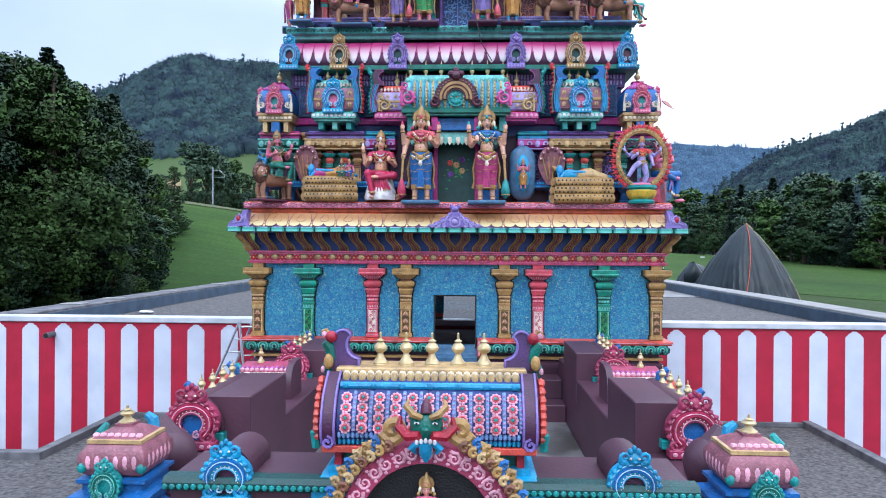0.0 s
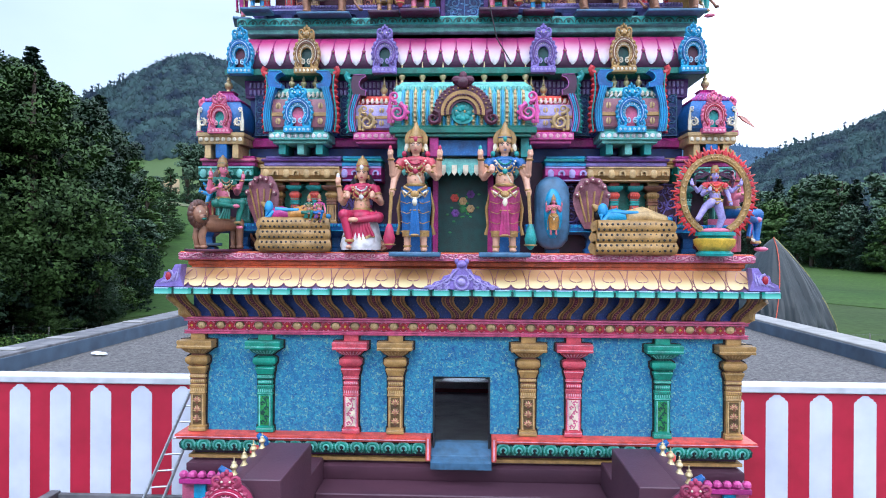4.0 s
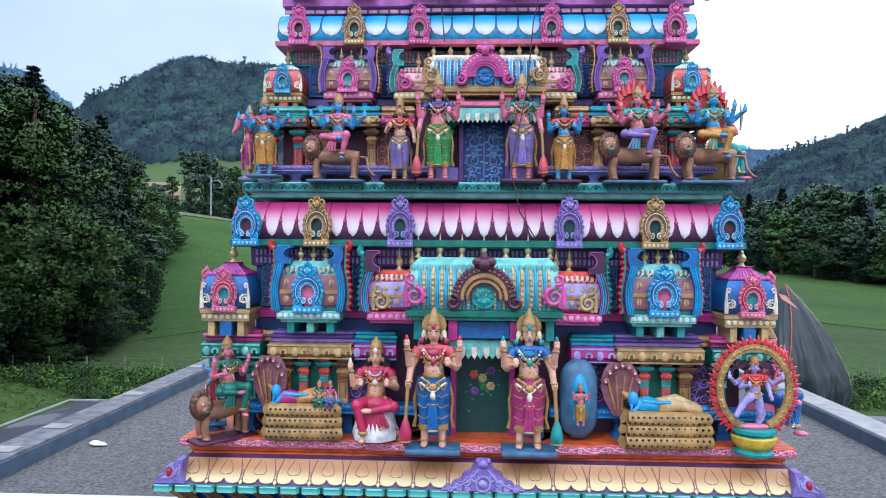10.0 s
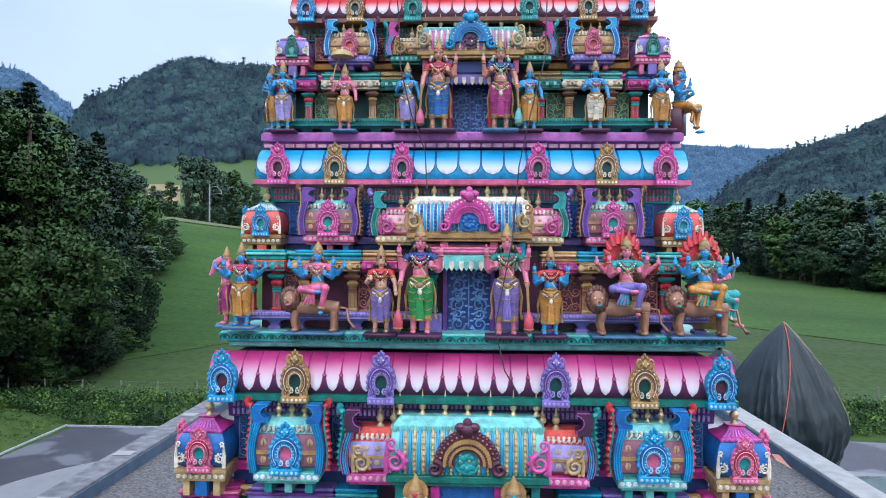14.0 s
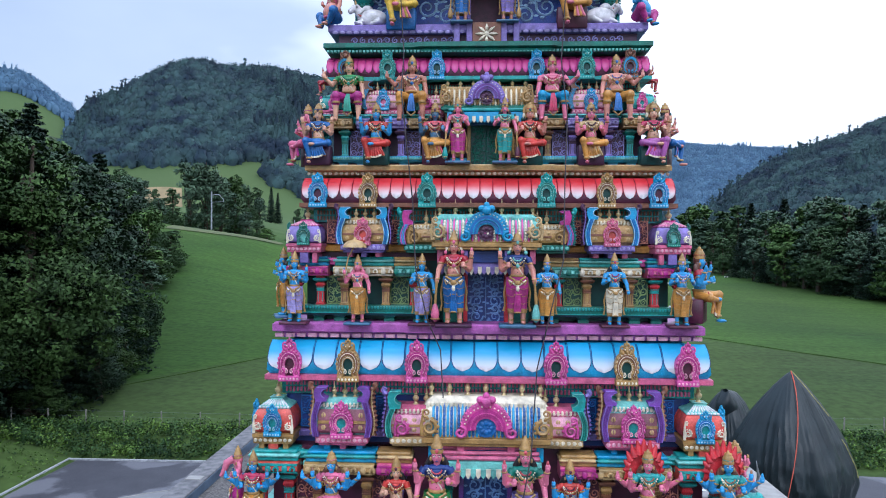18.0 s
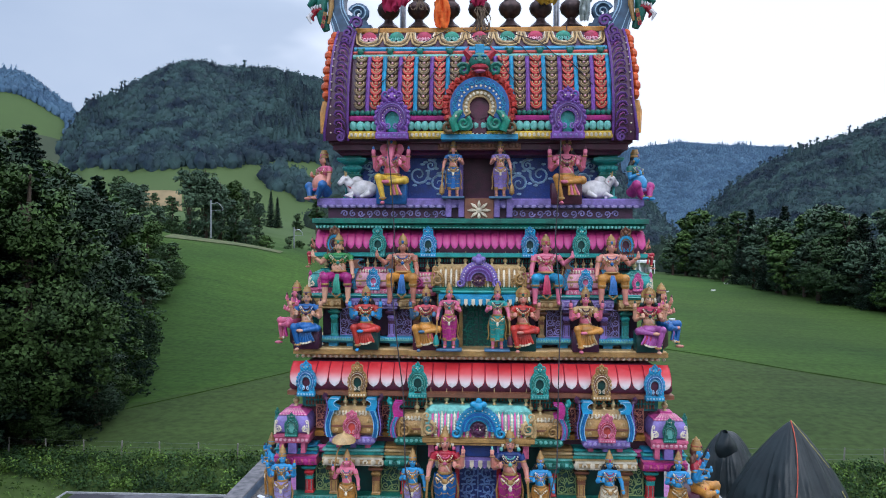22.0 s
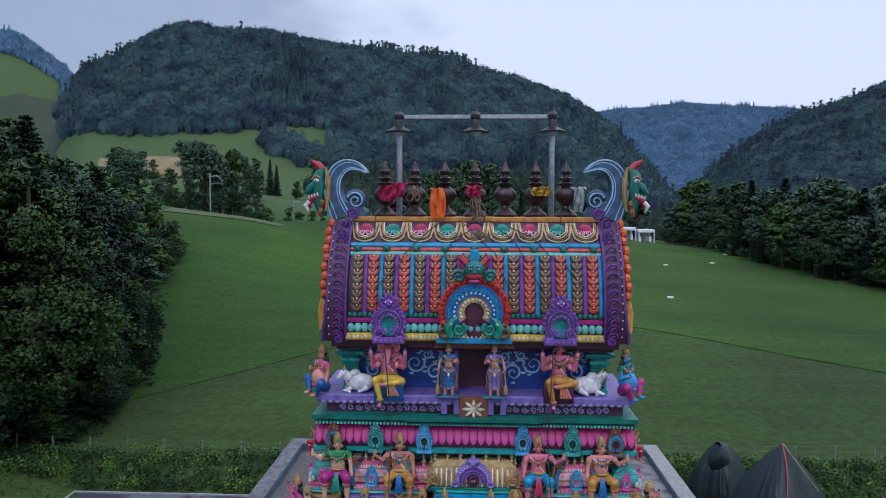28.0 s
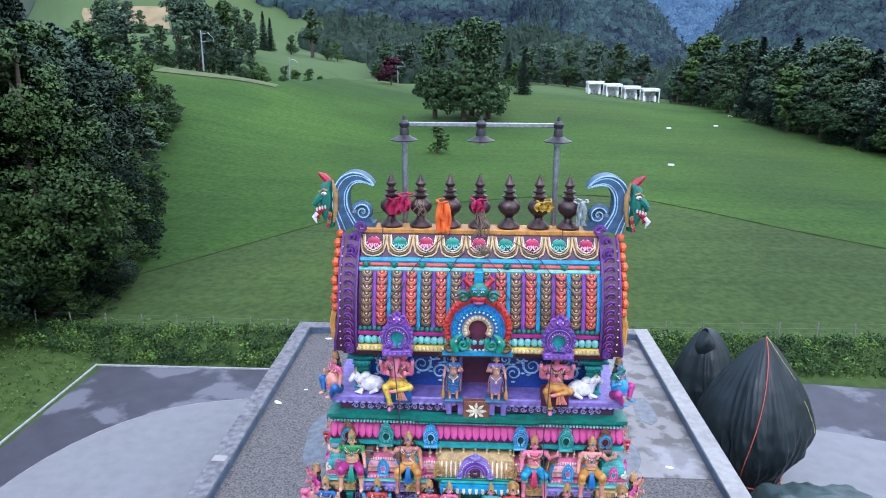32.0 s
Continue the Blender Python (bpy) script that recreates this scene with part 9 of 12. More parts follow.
def seated(h, arms, drop=1, halo=False, base="seat", wide=1.0):
    """One leg folded, the other hanging down; h is the whole height from the lower foot."""
    s = Shape()
    u = h * 1.35
    zh = 0.37 * h
    if base == "rock":
        s.lathe((0, 0.0, 0), [(0.24 * h, 0.0), (0.25 * h, 0.05 * h), (0.22 * h, 0.16 * h), (0.18 * h, 0.28 * h), (0.15 * h, 0.34 * h)], 14, EX)
        s.v = [(a * (1 + 0.10 * noise.noise((9 * a, 9 * b, 7 * c))), b, c) for a, b, c in s.v]
    elif base:
        s.box(-0.21 * h, 0.21 * h, -0.08 * h, 0.18 * h, 0.0, 0.33 * h, EX, 0.008)
    # pleats of the garment spread like a fan between the knees
    top, low = (0.0, -0.20 * h, zh - 0.02 * h), 0.10 * h
    fan = []
    for f in (0.0, 0.35, 0.7, 0.88, 1.0):
        fan.append([(top[0] + drop * 0.02 * h + (0.03 + 0.12 * f) * h * (q / 6 - 1), top[1] - 0.02 * h * f + (0.012 * h if q % 2 else -0.012 * h) * f, top[2] + (low - top[2]) * f * (1 - 0.18 * (q / 6 - 1) ** 2)) for q in range(13)])
    if base:
        s.grid(fan[:4], CL)
        s.grid(fan[3:], WH)
    k1 = (drop * 0.16 * h, -0.24 * h, zh + 0.01 * h)
    limb(s, [(drop * 0.06 * h, 0, zh), k1], 0.072 * h, 0.056 * h, CL, 10)
    limb(s, [k1, (drop * 0.10 * h, -0.23 * h, 0.10 * h)], 0.054 * h, 0.034 * h, CL, 10)
    s.ball((drop * 0.10 * h, -0.28 * h, 0.03 * h), (0.035 * h, 0.07 * h, 0.025 * h), SK, 8, 5)
    s.lathe((drop * 0.10 * h, -0.23 * h, 0.085 * h), [(0.05 * h, 0), (0.055 * h, 0.015 * h), (0.045 * h, 0.03 * h)], 9, GO)
    s.ball((0, -0.06 * h, zh - 0.005 * h), (0.16 * h, 0.13 * h, 0.085 * h), CL, 10, 6)
    k2 = (-drop * 0.205 * h, -0.17 * h, zh - 0.015 * h)
    limb(s, [(-drop * 0.06 * h, 0, zh), k2], 0.072 * h, 0.054 * h, CL, 10)
    limb(s, [k2, (drop * 0.02 * h, -0.235 * h, zh - 0.05 * h)], 0.048 * h, 0.03 * h, CL, 10)
    s.ball((drop * 0.06 * h, -0.26 * h, zh - 0.045 * h), (0.06 * h, 0.035 * h, 0.028 * h), SK, 8, 5)
    for q in range(4):
        x = (q - 1.5) * 0.026 * h - drop * 0.05 * h
        s.tube([(x, -0.18 * h, zh - 0.02 * h), (x * 1.15, -0.20 * h, 0.26 * h), (x * 1.7, -0.19 * h, 0.15 * h)], [0.012 * h, 0.018 * h, 0.022 * h], 6, TP if q % 2 else CL)
        s.ball((x * 1.7, -0.192 * h, 0.145 * h), (0.022 * h, 0.02 * h, 0.010 * h), GO, 6, 4)
    for q in range(3):
        f = 0.35 + 0.25 * q
        for kk, r in ((k1, 0.066), (k2, 0.066)):
            s.ball((kk[0] * f, kk[1] * f, zh), (0.012 * h, 0.012 * h, r * h * 1.08), GO if q % 2 else TP, 6, 4)
    torso(s, zh + 0.03 * h, u, arms, halo=halo, wide=wide, crown=0.16)
    return s


def giant(h, arms):
    """A broad bare-chested figure sitting with both legs hanging, breeches to the knee and a sash between them."""
    s = Shape()
    zh = 0.40 * h
    for sx in (-1, 1):
        knee = (sx * 0.17 * h, -0.22 * h, zh)
        limb(s, [(sx * 0.07 * h, 0, zh), knee], 0.085 * h, 0.066 * h, CL, 10)
        s.lathe((knee[0], knee[1], zh - 0.12 * h), [(0.060 * h, 0), (0.066 * h, 0.015 * h), (0.060 * h, 0.03 * h)], 10, GO)
        limb(s, [knee, (sx * 0.175 * h, -0.20 * h, zh - 0.11 * h)], 0.064 * h, 0.058 * h, CL, 10)
        limb(s, [(sx * 0.175 * h, -0.20 * h, zh - 0.11 * h), (sx * 0.18 * h, -0.20 * h, 0.05 * h)], 0.052 * h, 0.034 * h, SK, 9)
        s.ball((sx * 0.185 * h, -0.25 * h, 0.025 * h), (0.038 * h, 0.075 * h, 0.026 * h), SK, 8, 5)
    for q in (-1, 0, 1):
        s.tube([(q * 0.012 * h, -0.13 * h, zh + 0.04 * h), (q * 0.028 * h, -0.20 * h, zh - 0.06 * h), (q * 0.045 * h, -0.19 * h, 0.16 * h)], [0.016 * h, 0.022 * h, 0.026 * h], 6, EX)
    s.tube([(-0.07 * h, -0.19 * h, 0.155 * h), (0, -0.20 * h, 0.09 * h), (0.07 * h, -0.19 * h, 0.155 * h)], 0.014 * h, 5, GO)
    s.ball((0, -0.03 * h, zh), (0.14 * h, 0.11 * h, 0.075 * h), CL, 10, 6)
    torso(s, zh + 0.04 * h, 1.32 * h, arms, wide=1.25, crown=0.16)
    return s


def squat(h, arms):
    """A stout figure squatting with its knees apart and its hands on them."""
    s = Shape()
    zh = 0.13 * h
    for sx in (-1, 1):
        k = (sx * 0.24 * h, -0.16 * h, 0.24 * h)
        limb(s, [(sx * 0.09 * h, 0, zh), k], 0.10 * h, 0.075 * h, CL, 10)
        limb(s, [k, (sx * 0.13 * h, -0.20 * h, 0.05 * h)], 0.07 * h, 0.045 * h, CL, 10)
        s.ball((sx * 0.12 * h, -0.25 * h, 0.025 * h), (0.045 * h, 0.075 * h, 0.028 * h), SK, 8, 5)
        s.lathe((sx * 0.13 * h, -0.20 * h, 0.05 * h), [(0.05 * h, 0), (0.055 * h, 0.012 * h), (0.05 * h, 0.024 * h)], 9, GO)
    s.ball((0, -0.05 * h, 0.28 * h), (0.18 * h, 0.16 * h, 0.17 * h), SK, 12, 8)
    s.tube([(-0.16 * h, -0.10 * h, 0.20 * h), (0, -0.20 * h, 0.17 * h), (0.16 * h, -0.10 * h, 0.20 * h)], 0.025 * h, 6, EX)
    torso(s, 0.25 * h, 1.35 * h, arms, wide=1.35, crown=0.07)
    return s


def lion(s, L, h, mi_fur=EX, mi_mane=HR, dirx=-1):
    """A striding lion of length L along x and height h; its head turns to the front."""
    for px in (-0.36, 0.34):
        for py in (-0.10, 0.10):
            limb(s, [(px * L, py * L, 0.55 * h), (px * L * 1.05 + dirx * 0.02 * L, py * L, 0.28 * h), (px * L, py * L, 0.05 * h)], 0.10 * h, 0.075 * h, mi_fur)
            s.ball((px * L + dirx * 0.02 * L, py * L - 0.03 * L, 0.05 * h), (0.09 * h, 0.12 * h, 0.05 * h), mi_fur, 7, 5)
    s.tube([(-0.42 * L, 0, 0.66 * h), (-0.1 * L, 0, 0.62 * h), (0.2 * L, 0, 0.64 * h), (0.42 * L, 0, 0.62 * h)], [0.20 * h, 0.22 * h, 0.19 * h, 0.16 * h], 10, mi_fur)
    hx = dirx * 0.46 * L
    for q in range(16):
        a = 2 * math.pi * q / 16
        s.ball((hx + 0.20 * h * math.cos(a), -0.10 * L, 0.84 * h + 0.24 * h * math.sin(a)), (0.085 * h, 0.10 * h, 0.12 * h), mi_mane, 7, 5)
    s.ball((hx, -0.14 * L, 0.84 * h), (0.19 * h, 0.20 * h, 0.22 * h), mi_fur, 10, 7)
    s.ball((hx, -0.14 * L - 0.14 * h, 0.76 * h), (0.11 * h, 0.12 * h, 0.09 * h), mi_fur, 8, 6)
    s.ball((hx, -0.14 * L - 0.22 * h, 0.72 * h), (0.07 * h, 0.05 * h, 0.035 * h), TP, 7, 5)
    s.ball((hx, -0.14 * L - 0.25 * h, 0.80 * h), (0.04 * h, 0.03 * h, 0.025 * h), HR, 6, 4)
    for sx in (-1, 1):
        s.ball((hx + sx * 0.075 * h, -0.14 * L - 0.16 * h, 0.89 * h), (0.03 * h, 0.02 * h, 0.025 * h), WH, 6, 4)
        s.ball((hx + sx * 0.15 * h, -0.14 * L, 1.0 * h), 0.05 * h, mi_fur, 6, 4)
    tx = -dirx * 0.45 * L
    s.tube([(tx, 0, 0.62 * h), (tx - dirx * 0.12 * L, -0.04 * L, 0.6 * h), (tx - dirx * 0.16 * L, -0.06 * L, 0.3 * h), (tx - dirx * 0.26 * L, -0.08 * L, 0.12 * h)], 0.035 * h, 6, mi_fur)
    s.ball((tx - dirx * 0.28 * L, -0.08 * L, 0.1 * h), (0.07 * h, 0.05 * h, 0.05 * h), mi_mane, 6, 4)


def lion_rider(h, arms, flame=False, dirx=-1):
    """A seated figure on a lion that stands on a slab."""
    s = Shape()
    s.box(-0.34 * h, 0.32 * h, -0.14 * h, 0.14 * h, -0.03 * h, 0.0, WH, 0.006)
    s.m = [8] * len(s.m)
    lion(s, 0.62 * h, 0.44 * h, EX, HR, dirx)
    r = seated(h * 0.78, arms, drop=-dirx, base=False)
    m = Matrix.Translation((0.02 * h, -0.02 * h, 0.21 * h))
    s.join(r, m)
    if flame:
        for q in range(13):
            a = radians(-20 + 220 * q / 12)
            s.tube([(0.16 * h * math.cos(a), 0.06 * h, 0.80 * h + 0.16 * h * math.sin(a)), (0.21 * h * math.cos(a), 0.06 * h, 0.80 * h + 0.31 * h * math.sin(a))], [0.045 * h, 0.012 * h], 6, 7)
        s.prism([(a, b) for a, b in arc(0, 0.78 * h, 0.18 * h, -20, 200, 16, 0.27 * h)], 0.05 * h, 0.08 * h, 7)
    return s


def recliner(w, h):
    """A figure lying on a coiled serpent whose hood rises over the head."""
    s = Shape()
    for q in range(3):
        z = 0.07 * h + 0.15 * h * q
        r = 0.105 * h
        L = w * (0.5 - 0.01 * q) - r
        path = [(-L, -0.12 * w, z), (L * 0.6, -0.13 * w, z), (L, -0.10 * w, z), (L, 0.05 * w, z), (-L, 0.05 * w, z), (-L, -0.10 * w, z)]
        s.tube(path, r, 8, EX)
        for i in range(14):
            for row in (0.35, -0.35):
                s.ball((-L * 0.95 + i * 1.9 * L / 13 + row * 0.05, -0.12 * w - r * 0.90, z + row * r), (0.022 * w * 0.7, 0.008, 0.016 * w), HR, 6, 4)
    zt = 0.46 * h
    hx = -0.34 * w
    rows = []
    for i in range(7):
        f = i / 6
        ww = 0.21 * w * math.sin(0.5 + 2.2 * f) * (0.7 + 0.5 * f)
        rows.append([(hx - 0.10 * w + ww * q, 0.06 * w - 0.07 * w * (1 - abs(q)) * f, 0.35 * h + 0.74 * h * f) for q in (-1, -0.66, -0.33, 0, 0.33, 0.66, 1)])
    g = Shape().grid(rows, 7)
    g.v += [(p[0], p[1] + 0.03, p[2]) for p in g.v]
    g.f += [tuple(i + 49 for i in f)[::-1] for f in g.f]
    g.m += g.m
    s.join(g)
    for q in (-0.5, -0.2, 0.1, 0.4):
        s.tube([(hx - 0.10 * w + q * 0.2 * w * 0.6, 0.04 * w, 0.45 * h), (hx - 0.10 * w + q * 0.3 * w, 0.0, 0.9 * h)], 0.012 * w, 5, EX)
    for q in range(7):
        a = radians(30 + 20 * q)
        s.ball((hx - 0.10 * w + 0.20 * w * math.cos(a), -0.02 * w, 0.62 * h + 0.44 * h * math.sin(a)), (0.032 * w, 0.04 * w, 0.05 * h), 7, 7, 5)
        s.ball((hx - 0.10 * w + 0.20 * w * math.cos(a), -0.055 * w, 0.62 * h + 0.44 * h * math.sin(a)), (0.012 * w, 0.012 * w, 0.014 * h), WH, 6, 4)
    s.ball((hx + 0.01 * w, -0.05 * w, zt + 0.16 * h), (0.058 * w, 0.06 * w, 0.10 * h), SK, 10, 7)
    s.tube([(hx - 0.04 * w, -0.01 * w, zt + 0.18 * h), (hx - 0.10 * w, -0.01 * w, zt + 0.24 * h)], [0.045 * w, 0.015 * w], 8, GO)
    s.ball((hx - 0.03 * w, 0.02 * w, zt + 0.10 * h), (0.05 * w, 0.04 * w, 0.09 * h), HR, 8, 5)
    s.tube([(hx + 0.05 * w, -0.02 * w, zt + 0.06 * h), (hx + 0.16 * w, -0.02 * w, zt + 0.07 * h), (hx + 0.28 * w, -0.03 * w, zt + 0.05 * h)], [0.075 * w, 0.095 * w, 0.075 * w], 9, TP)
    limb(s, [(hx + 0.27 * w, -0.03 * w, zt + 0.05 * h), (hx + 0.48 * w, -0.05 * w, zt + 0.08 * h), (hx + 0.68 * w, -0.04 * w, zt + 0.02 * h)], 0.080 * w, 0.05 * w, CL, 9)
    limb(s, [(hx + 0.27 * w, 0.02 * w, zt + 0.06 * h), (hx + 0.46 * w, 0.0, zt + 0.14 * h), (hx + 0.66 * w, 0.0, zt + 0.04 * h)], 0.075 * w, 0.05 * w, CL, 9)
    s.ball((hx + 0.74 * w, -0.03 * w, zt + 0.03 * h), (0.05 * w, 0.03 * w, 0.04 * h), SK, 8, 5)
    limb(s, [(hx + 0.08 * w, -0.07 * w, zt + 0.10 * h), (hx - 0.02 * w, -0.10 * w, zt - 0.04 * h), (hx - 0.01 * w, -0.07 * w, zt + 0.08 * h)], 0.03 * w, 0.022 * w, SK)
    limb(s, [(hx + 0.10 * w, -0.07 * w, zt + 0.13 * h), (hx + 0.26 * w, -0.09 * w, zt + 0.12 * h), (hx + 0.38 * w, -0.08 * w, zt + 0.12 * h)], 0.03 * w, 0.02 * w, SK)
    s.tube([(hx + 0.06 * w, -0.075 * w, zt + 0.12 * h), (hx + 0.12 * w, -0.085 * w, zt + 0.02 * h)], 0.012 * w, 5, GO)
    s.tube([(hx + 0.27 * w, -0.10 * w, zt + 0.10 * h), (hx + 0.28 * w, -0.10 * w, zt - 0.01 * h)], 0.016 * w, 5, GO)
    return s


def statue(name, s, at, cols, label, group="figures on the tower", rot=0, scale=1.0):
    """cols: skin, cloth, blouse, gold, hair, white, extra, extra."""
    mats = [paint(c) for c in cols]
    if rot or scale != 1.0:
        s.moved(pose(0, 0, 0, 0, 0, rot) @ Matrix.Scale(scale, 4))
    s.v = [(p[0] + at[0], p[1] + at[1], p[2] + at[2]) for p in s.v]
    o = put(name, s, mats, None, label, at=at, category="statue", group=group, sharp=60)
    return o


def pal(skin="skin", cloth_c="blue", top="crimson", extra="maroon", hair="black", gold="gold", white="cream", extra2="red", slab="steel_blue"):
    return [skin, cloth_c, top, gold, hair, white, extra, extra2, slab]


UP4, DN = [(-1, "up"), (1, "up"), (-1, "chest"), (1, "chest")], [(-1, "down"), (1, "chest")]
GUARD_L = [(-1, "down"), (1, "chest"), (-1, "up"), (1, "up")]
GUARD_R = [(1, "down"), (-1, "chest"), (-1, "up"), (1, "up")]
TWO = [(-1, "chest"), (1, "down")]
MANY = [(-1, "wide"), (1, "wide"), (-1, "up"), (1, "up"), (-1, "chest"), (1, "chest")]


def figures_first():
    y, z = 11.68, 8.80
    X = lambda px: CX + (px - 851) * 0.00643
    gd = "door_guardian_statue"
    statue(gd, standing(1.62, GUARD_L, -1, True), (X(762), 11.66, z), pal("skin_fair", "blue", "rose_red", "carmine"), "tall painted plaster guardian in blue skirt with pink mace")
    statue(gd, standing(1.62, GUARD_R, 1, True), (X(931), 11.66, z), pal("skin_fair", "raspberry", "blue", "teal"), "tall painted plaster guardian in magenta skirt with teal mace")
    s = lion_rider(1.16, UP4)
    statue("lion_rider_statue", s, (X(372), 11.85, z + 0.02), pal("skin_pink", "green", "green", "fur", "mane", slab="maroon"), "painted plaster rider in green on a brown lion", rot=50)
    statue("standing_statue", standing(1.12, [(-1, "up"), (1, "chest"), (1, "down")], 0, slab=True), (X(330), 12.3, z + 0.1), pal("skin_blue", "crimson", "sky", "gold"), "blue-skinned painted plaster figure standing at the tower's corner", rot=-70)
    statue("reclining_statue", recliner(1.02, 0.86), (X(521), 11.93, z + 0.02), pal("skin_blue", "ochre", "magenta", "gold", "black", extra2="dusk"), "blue painted plaster figure reclining on a spotted golden serpent")
    for dx in (0.20, 0.33):
        statue("small_kneeling_statue", seated(0.34, TWO, 1, base=""), (X(521) + dx, 11.78, z + 0.36), pal("skin_pink" if dx > 0.3 else "skin", "blue" if dx > 0.3 else "green", "magenta" if dx > 0.3 else "green", "gold"), "small painted plaster attendant seated on the serpent")
    statue("seated_statue", seated(1.14, [(-1, "up"), (1, "chest"), (-1, "chest")], -1, base="rock"), (X(653), 11.92, z + 0.02), pal("skin_fair", "carmine", "carmine", "white", white="sand"), "seated painted plaster woman in a carmine sari on a white rock")
    # blue oval stone with a small figure in it
    s = Shape()
    s.ball((0, 0, 0.47), (0.22, 0.15, 0.47), 0, 16, 12)
    s.v = [(min(max(x * 1.3, -0.215), 0.215), yy, min(max(zz * 1.02, 0.02), 0.94)) for x, yy, zz in s.v]
    s.ball((0, -0.10, 0.47), (0.13, 0.08, 0.32), 1, 14, 10)
    f = standing(0.52, UP4, 0, slab=False)
    n = len(s.f)
    s.join(f, Matrix.Translation((0, -0.19, 0.20)))
    s.m[n:] = [min(m + 2, 8) for m in s.m[n:]]
    statue("oval_stone_statue", s, (X(1027), 12.02, z + 0.02), ["steel_blue", "sky", "skin_pink", "ochre", "skin_pink", "gold", "black", "cream", "gold"], "dark blue oval stone with a small pink figure in its hollow")
    statue("reclining_statue", recliner(1.12, 0.86), (X(1180), 11.93, z + 0.0), pal("skin_blue", "sand", "sky", "gold", "black", extra2="dusk"), "blue painted plaster figure in cream cloth reclining on a spotted serpent")
    # dancer in a ring of flames
    s = Shape()
    s.lathe((0, 0, 0.0), [(0.21, 0), (0.22, 0.03), (0.17, 0.07), (0.22, 0.14), (0.24, 0.20), (0.20, 0.23), (0.24, 0.25), (0.24, 0.29)], 18, 8)
    s.lathe((0, 0, 0.06), [(0.18, 0), (0.235, 0.07), (0.25, 0.14), (0.21, 0.16)], 18, 9)
    ring = [(0.39 * math.sin(radians(a)), 0.0, 0.74 - 0.46 * math.cos(radians(a))) for a in range(25, 336, 10)]
    s.tube(ring, 0.042, 8, GO)
    for off in (-0.030, 0.030):
        s.tube([(p[0] * (1 + off / 0.39), -0.032, 0.74 + (p[2] - 0.74) * (1 + off / 0.46)) for p in ring], 0.009, 5, GO)
    for q, p in enumerate(ring):
        a = radians(25 + q * 10)
        ux, uz = math.sin(a), -math.cos(a)
        # a flame of three tongues with a pale tip
        for turn, ln in ((-0.55, 0.085), (0.0, 0.115), (0.55, 0.085)):
            c, d = math.cos(turn), math.sin(turn)
            vx, vz = ux * c - uz * d, ux * d + uz * c
            s.tube([(p[0] + ux * 0.03, 0.005, p[2] + uz * 0.03), (p[0] + ux * 0.03 + vx * ln * 0.45, -0.012, p[2] + uz * 0.03 + vz * ln * 0.45), (p[0] + ux * 0.03 + vx * ln * 0.8, 0.0, p[2] + uz * 0.03 + vz * ln * 0.8)], [0.022, 0.020, 0.010], 5, TP)
            s.tube([(p[0] + ux * 0.03 + vx * ln * 0.78, 0.0, p[2] + uz * 0.03 + vz * ln * 0.78), (p[0] + ux * 0.03 + vx * ln, 0.004, p[2] + uz * 0.03 + vz * ln)], [0.010, 0.003], 5, EX)
        s.tube([(p[0] - ux * 0.02, -0.036, p[2] - uz * 0.02), (p[0] + 0.02 * math.cos(a), -0.046, p[2] + 0.02 * math.sin(a)), (p[0] + ux * 0.02, -0.036, p[2] + uz * 0.02)], [0.006, 0.012, 0.006], 5, WH)
    limb(s, [(0.02, -0.02, 0.66), (0.07, -0.05, 0.46), (0.03, -0.02, 0.31)], 0.06, 0.035, SK)
    limb(s, [(-0.03, -0.02, 0.66), (-0.14, -0.10, 0.60), (-0.23, -0.10, 0.45)], 0.06, 0.03, SK)
    s.ball((0, 0, 0.66), (0.10, 0.07, 0.07), CL, 10, 6)
    torso(s, 0.66, 0.98, [(-1, "wide"), (1, "wide"), (-1, "chest"), (1, "down")], crown=0.12)
    for sx in (-1, 1):
        for q in range(4):
            s.tube([(sx * 0.05, 0.03, 1.0), (sx * (0.16 + 0.03 * q), 0.04, 1.05 - 0.04 * q), (sx * (0.24 - 0.01 * q), 0.04, 1.02 - 0.07 * q)], 0.014, 5, HR)
    s.ball((0.0, -0.03, 0.31), (0.18, 0.06, 0.035), 7, 8, 5)
    statue("dancer_statue", s, (X(1328), 11.72, z - 0.03), pal("lavender", "yellow", "red", "orange", "plum", white="sand", extra2="skin_pink", slab="teal") + ["yellow"], "violet plaster dancer inside a golden flame ring on a lotus")
    statue("seated_statue", seated(1.28, MANY, 1, base=True), (X(1392), 12.35, z + 0.02), pal("skin_pink", "blue", "magenta", "rose"), "pink many-armed painted plaster figure seated at the tower's corner", rot=62)
    statue("small_animal_statue", cow(0.26), (X(693), 11.86, z), ["brown", "brown", "gold", "gold", "brown", "cream", "brown", "brown"], "small brown painted plaster animal lying by the niche")


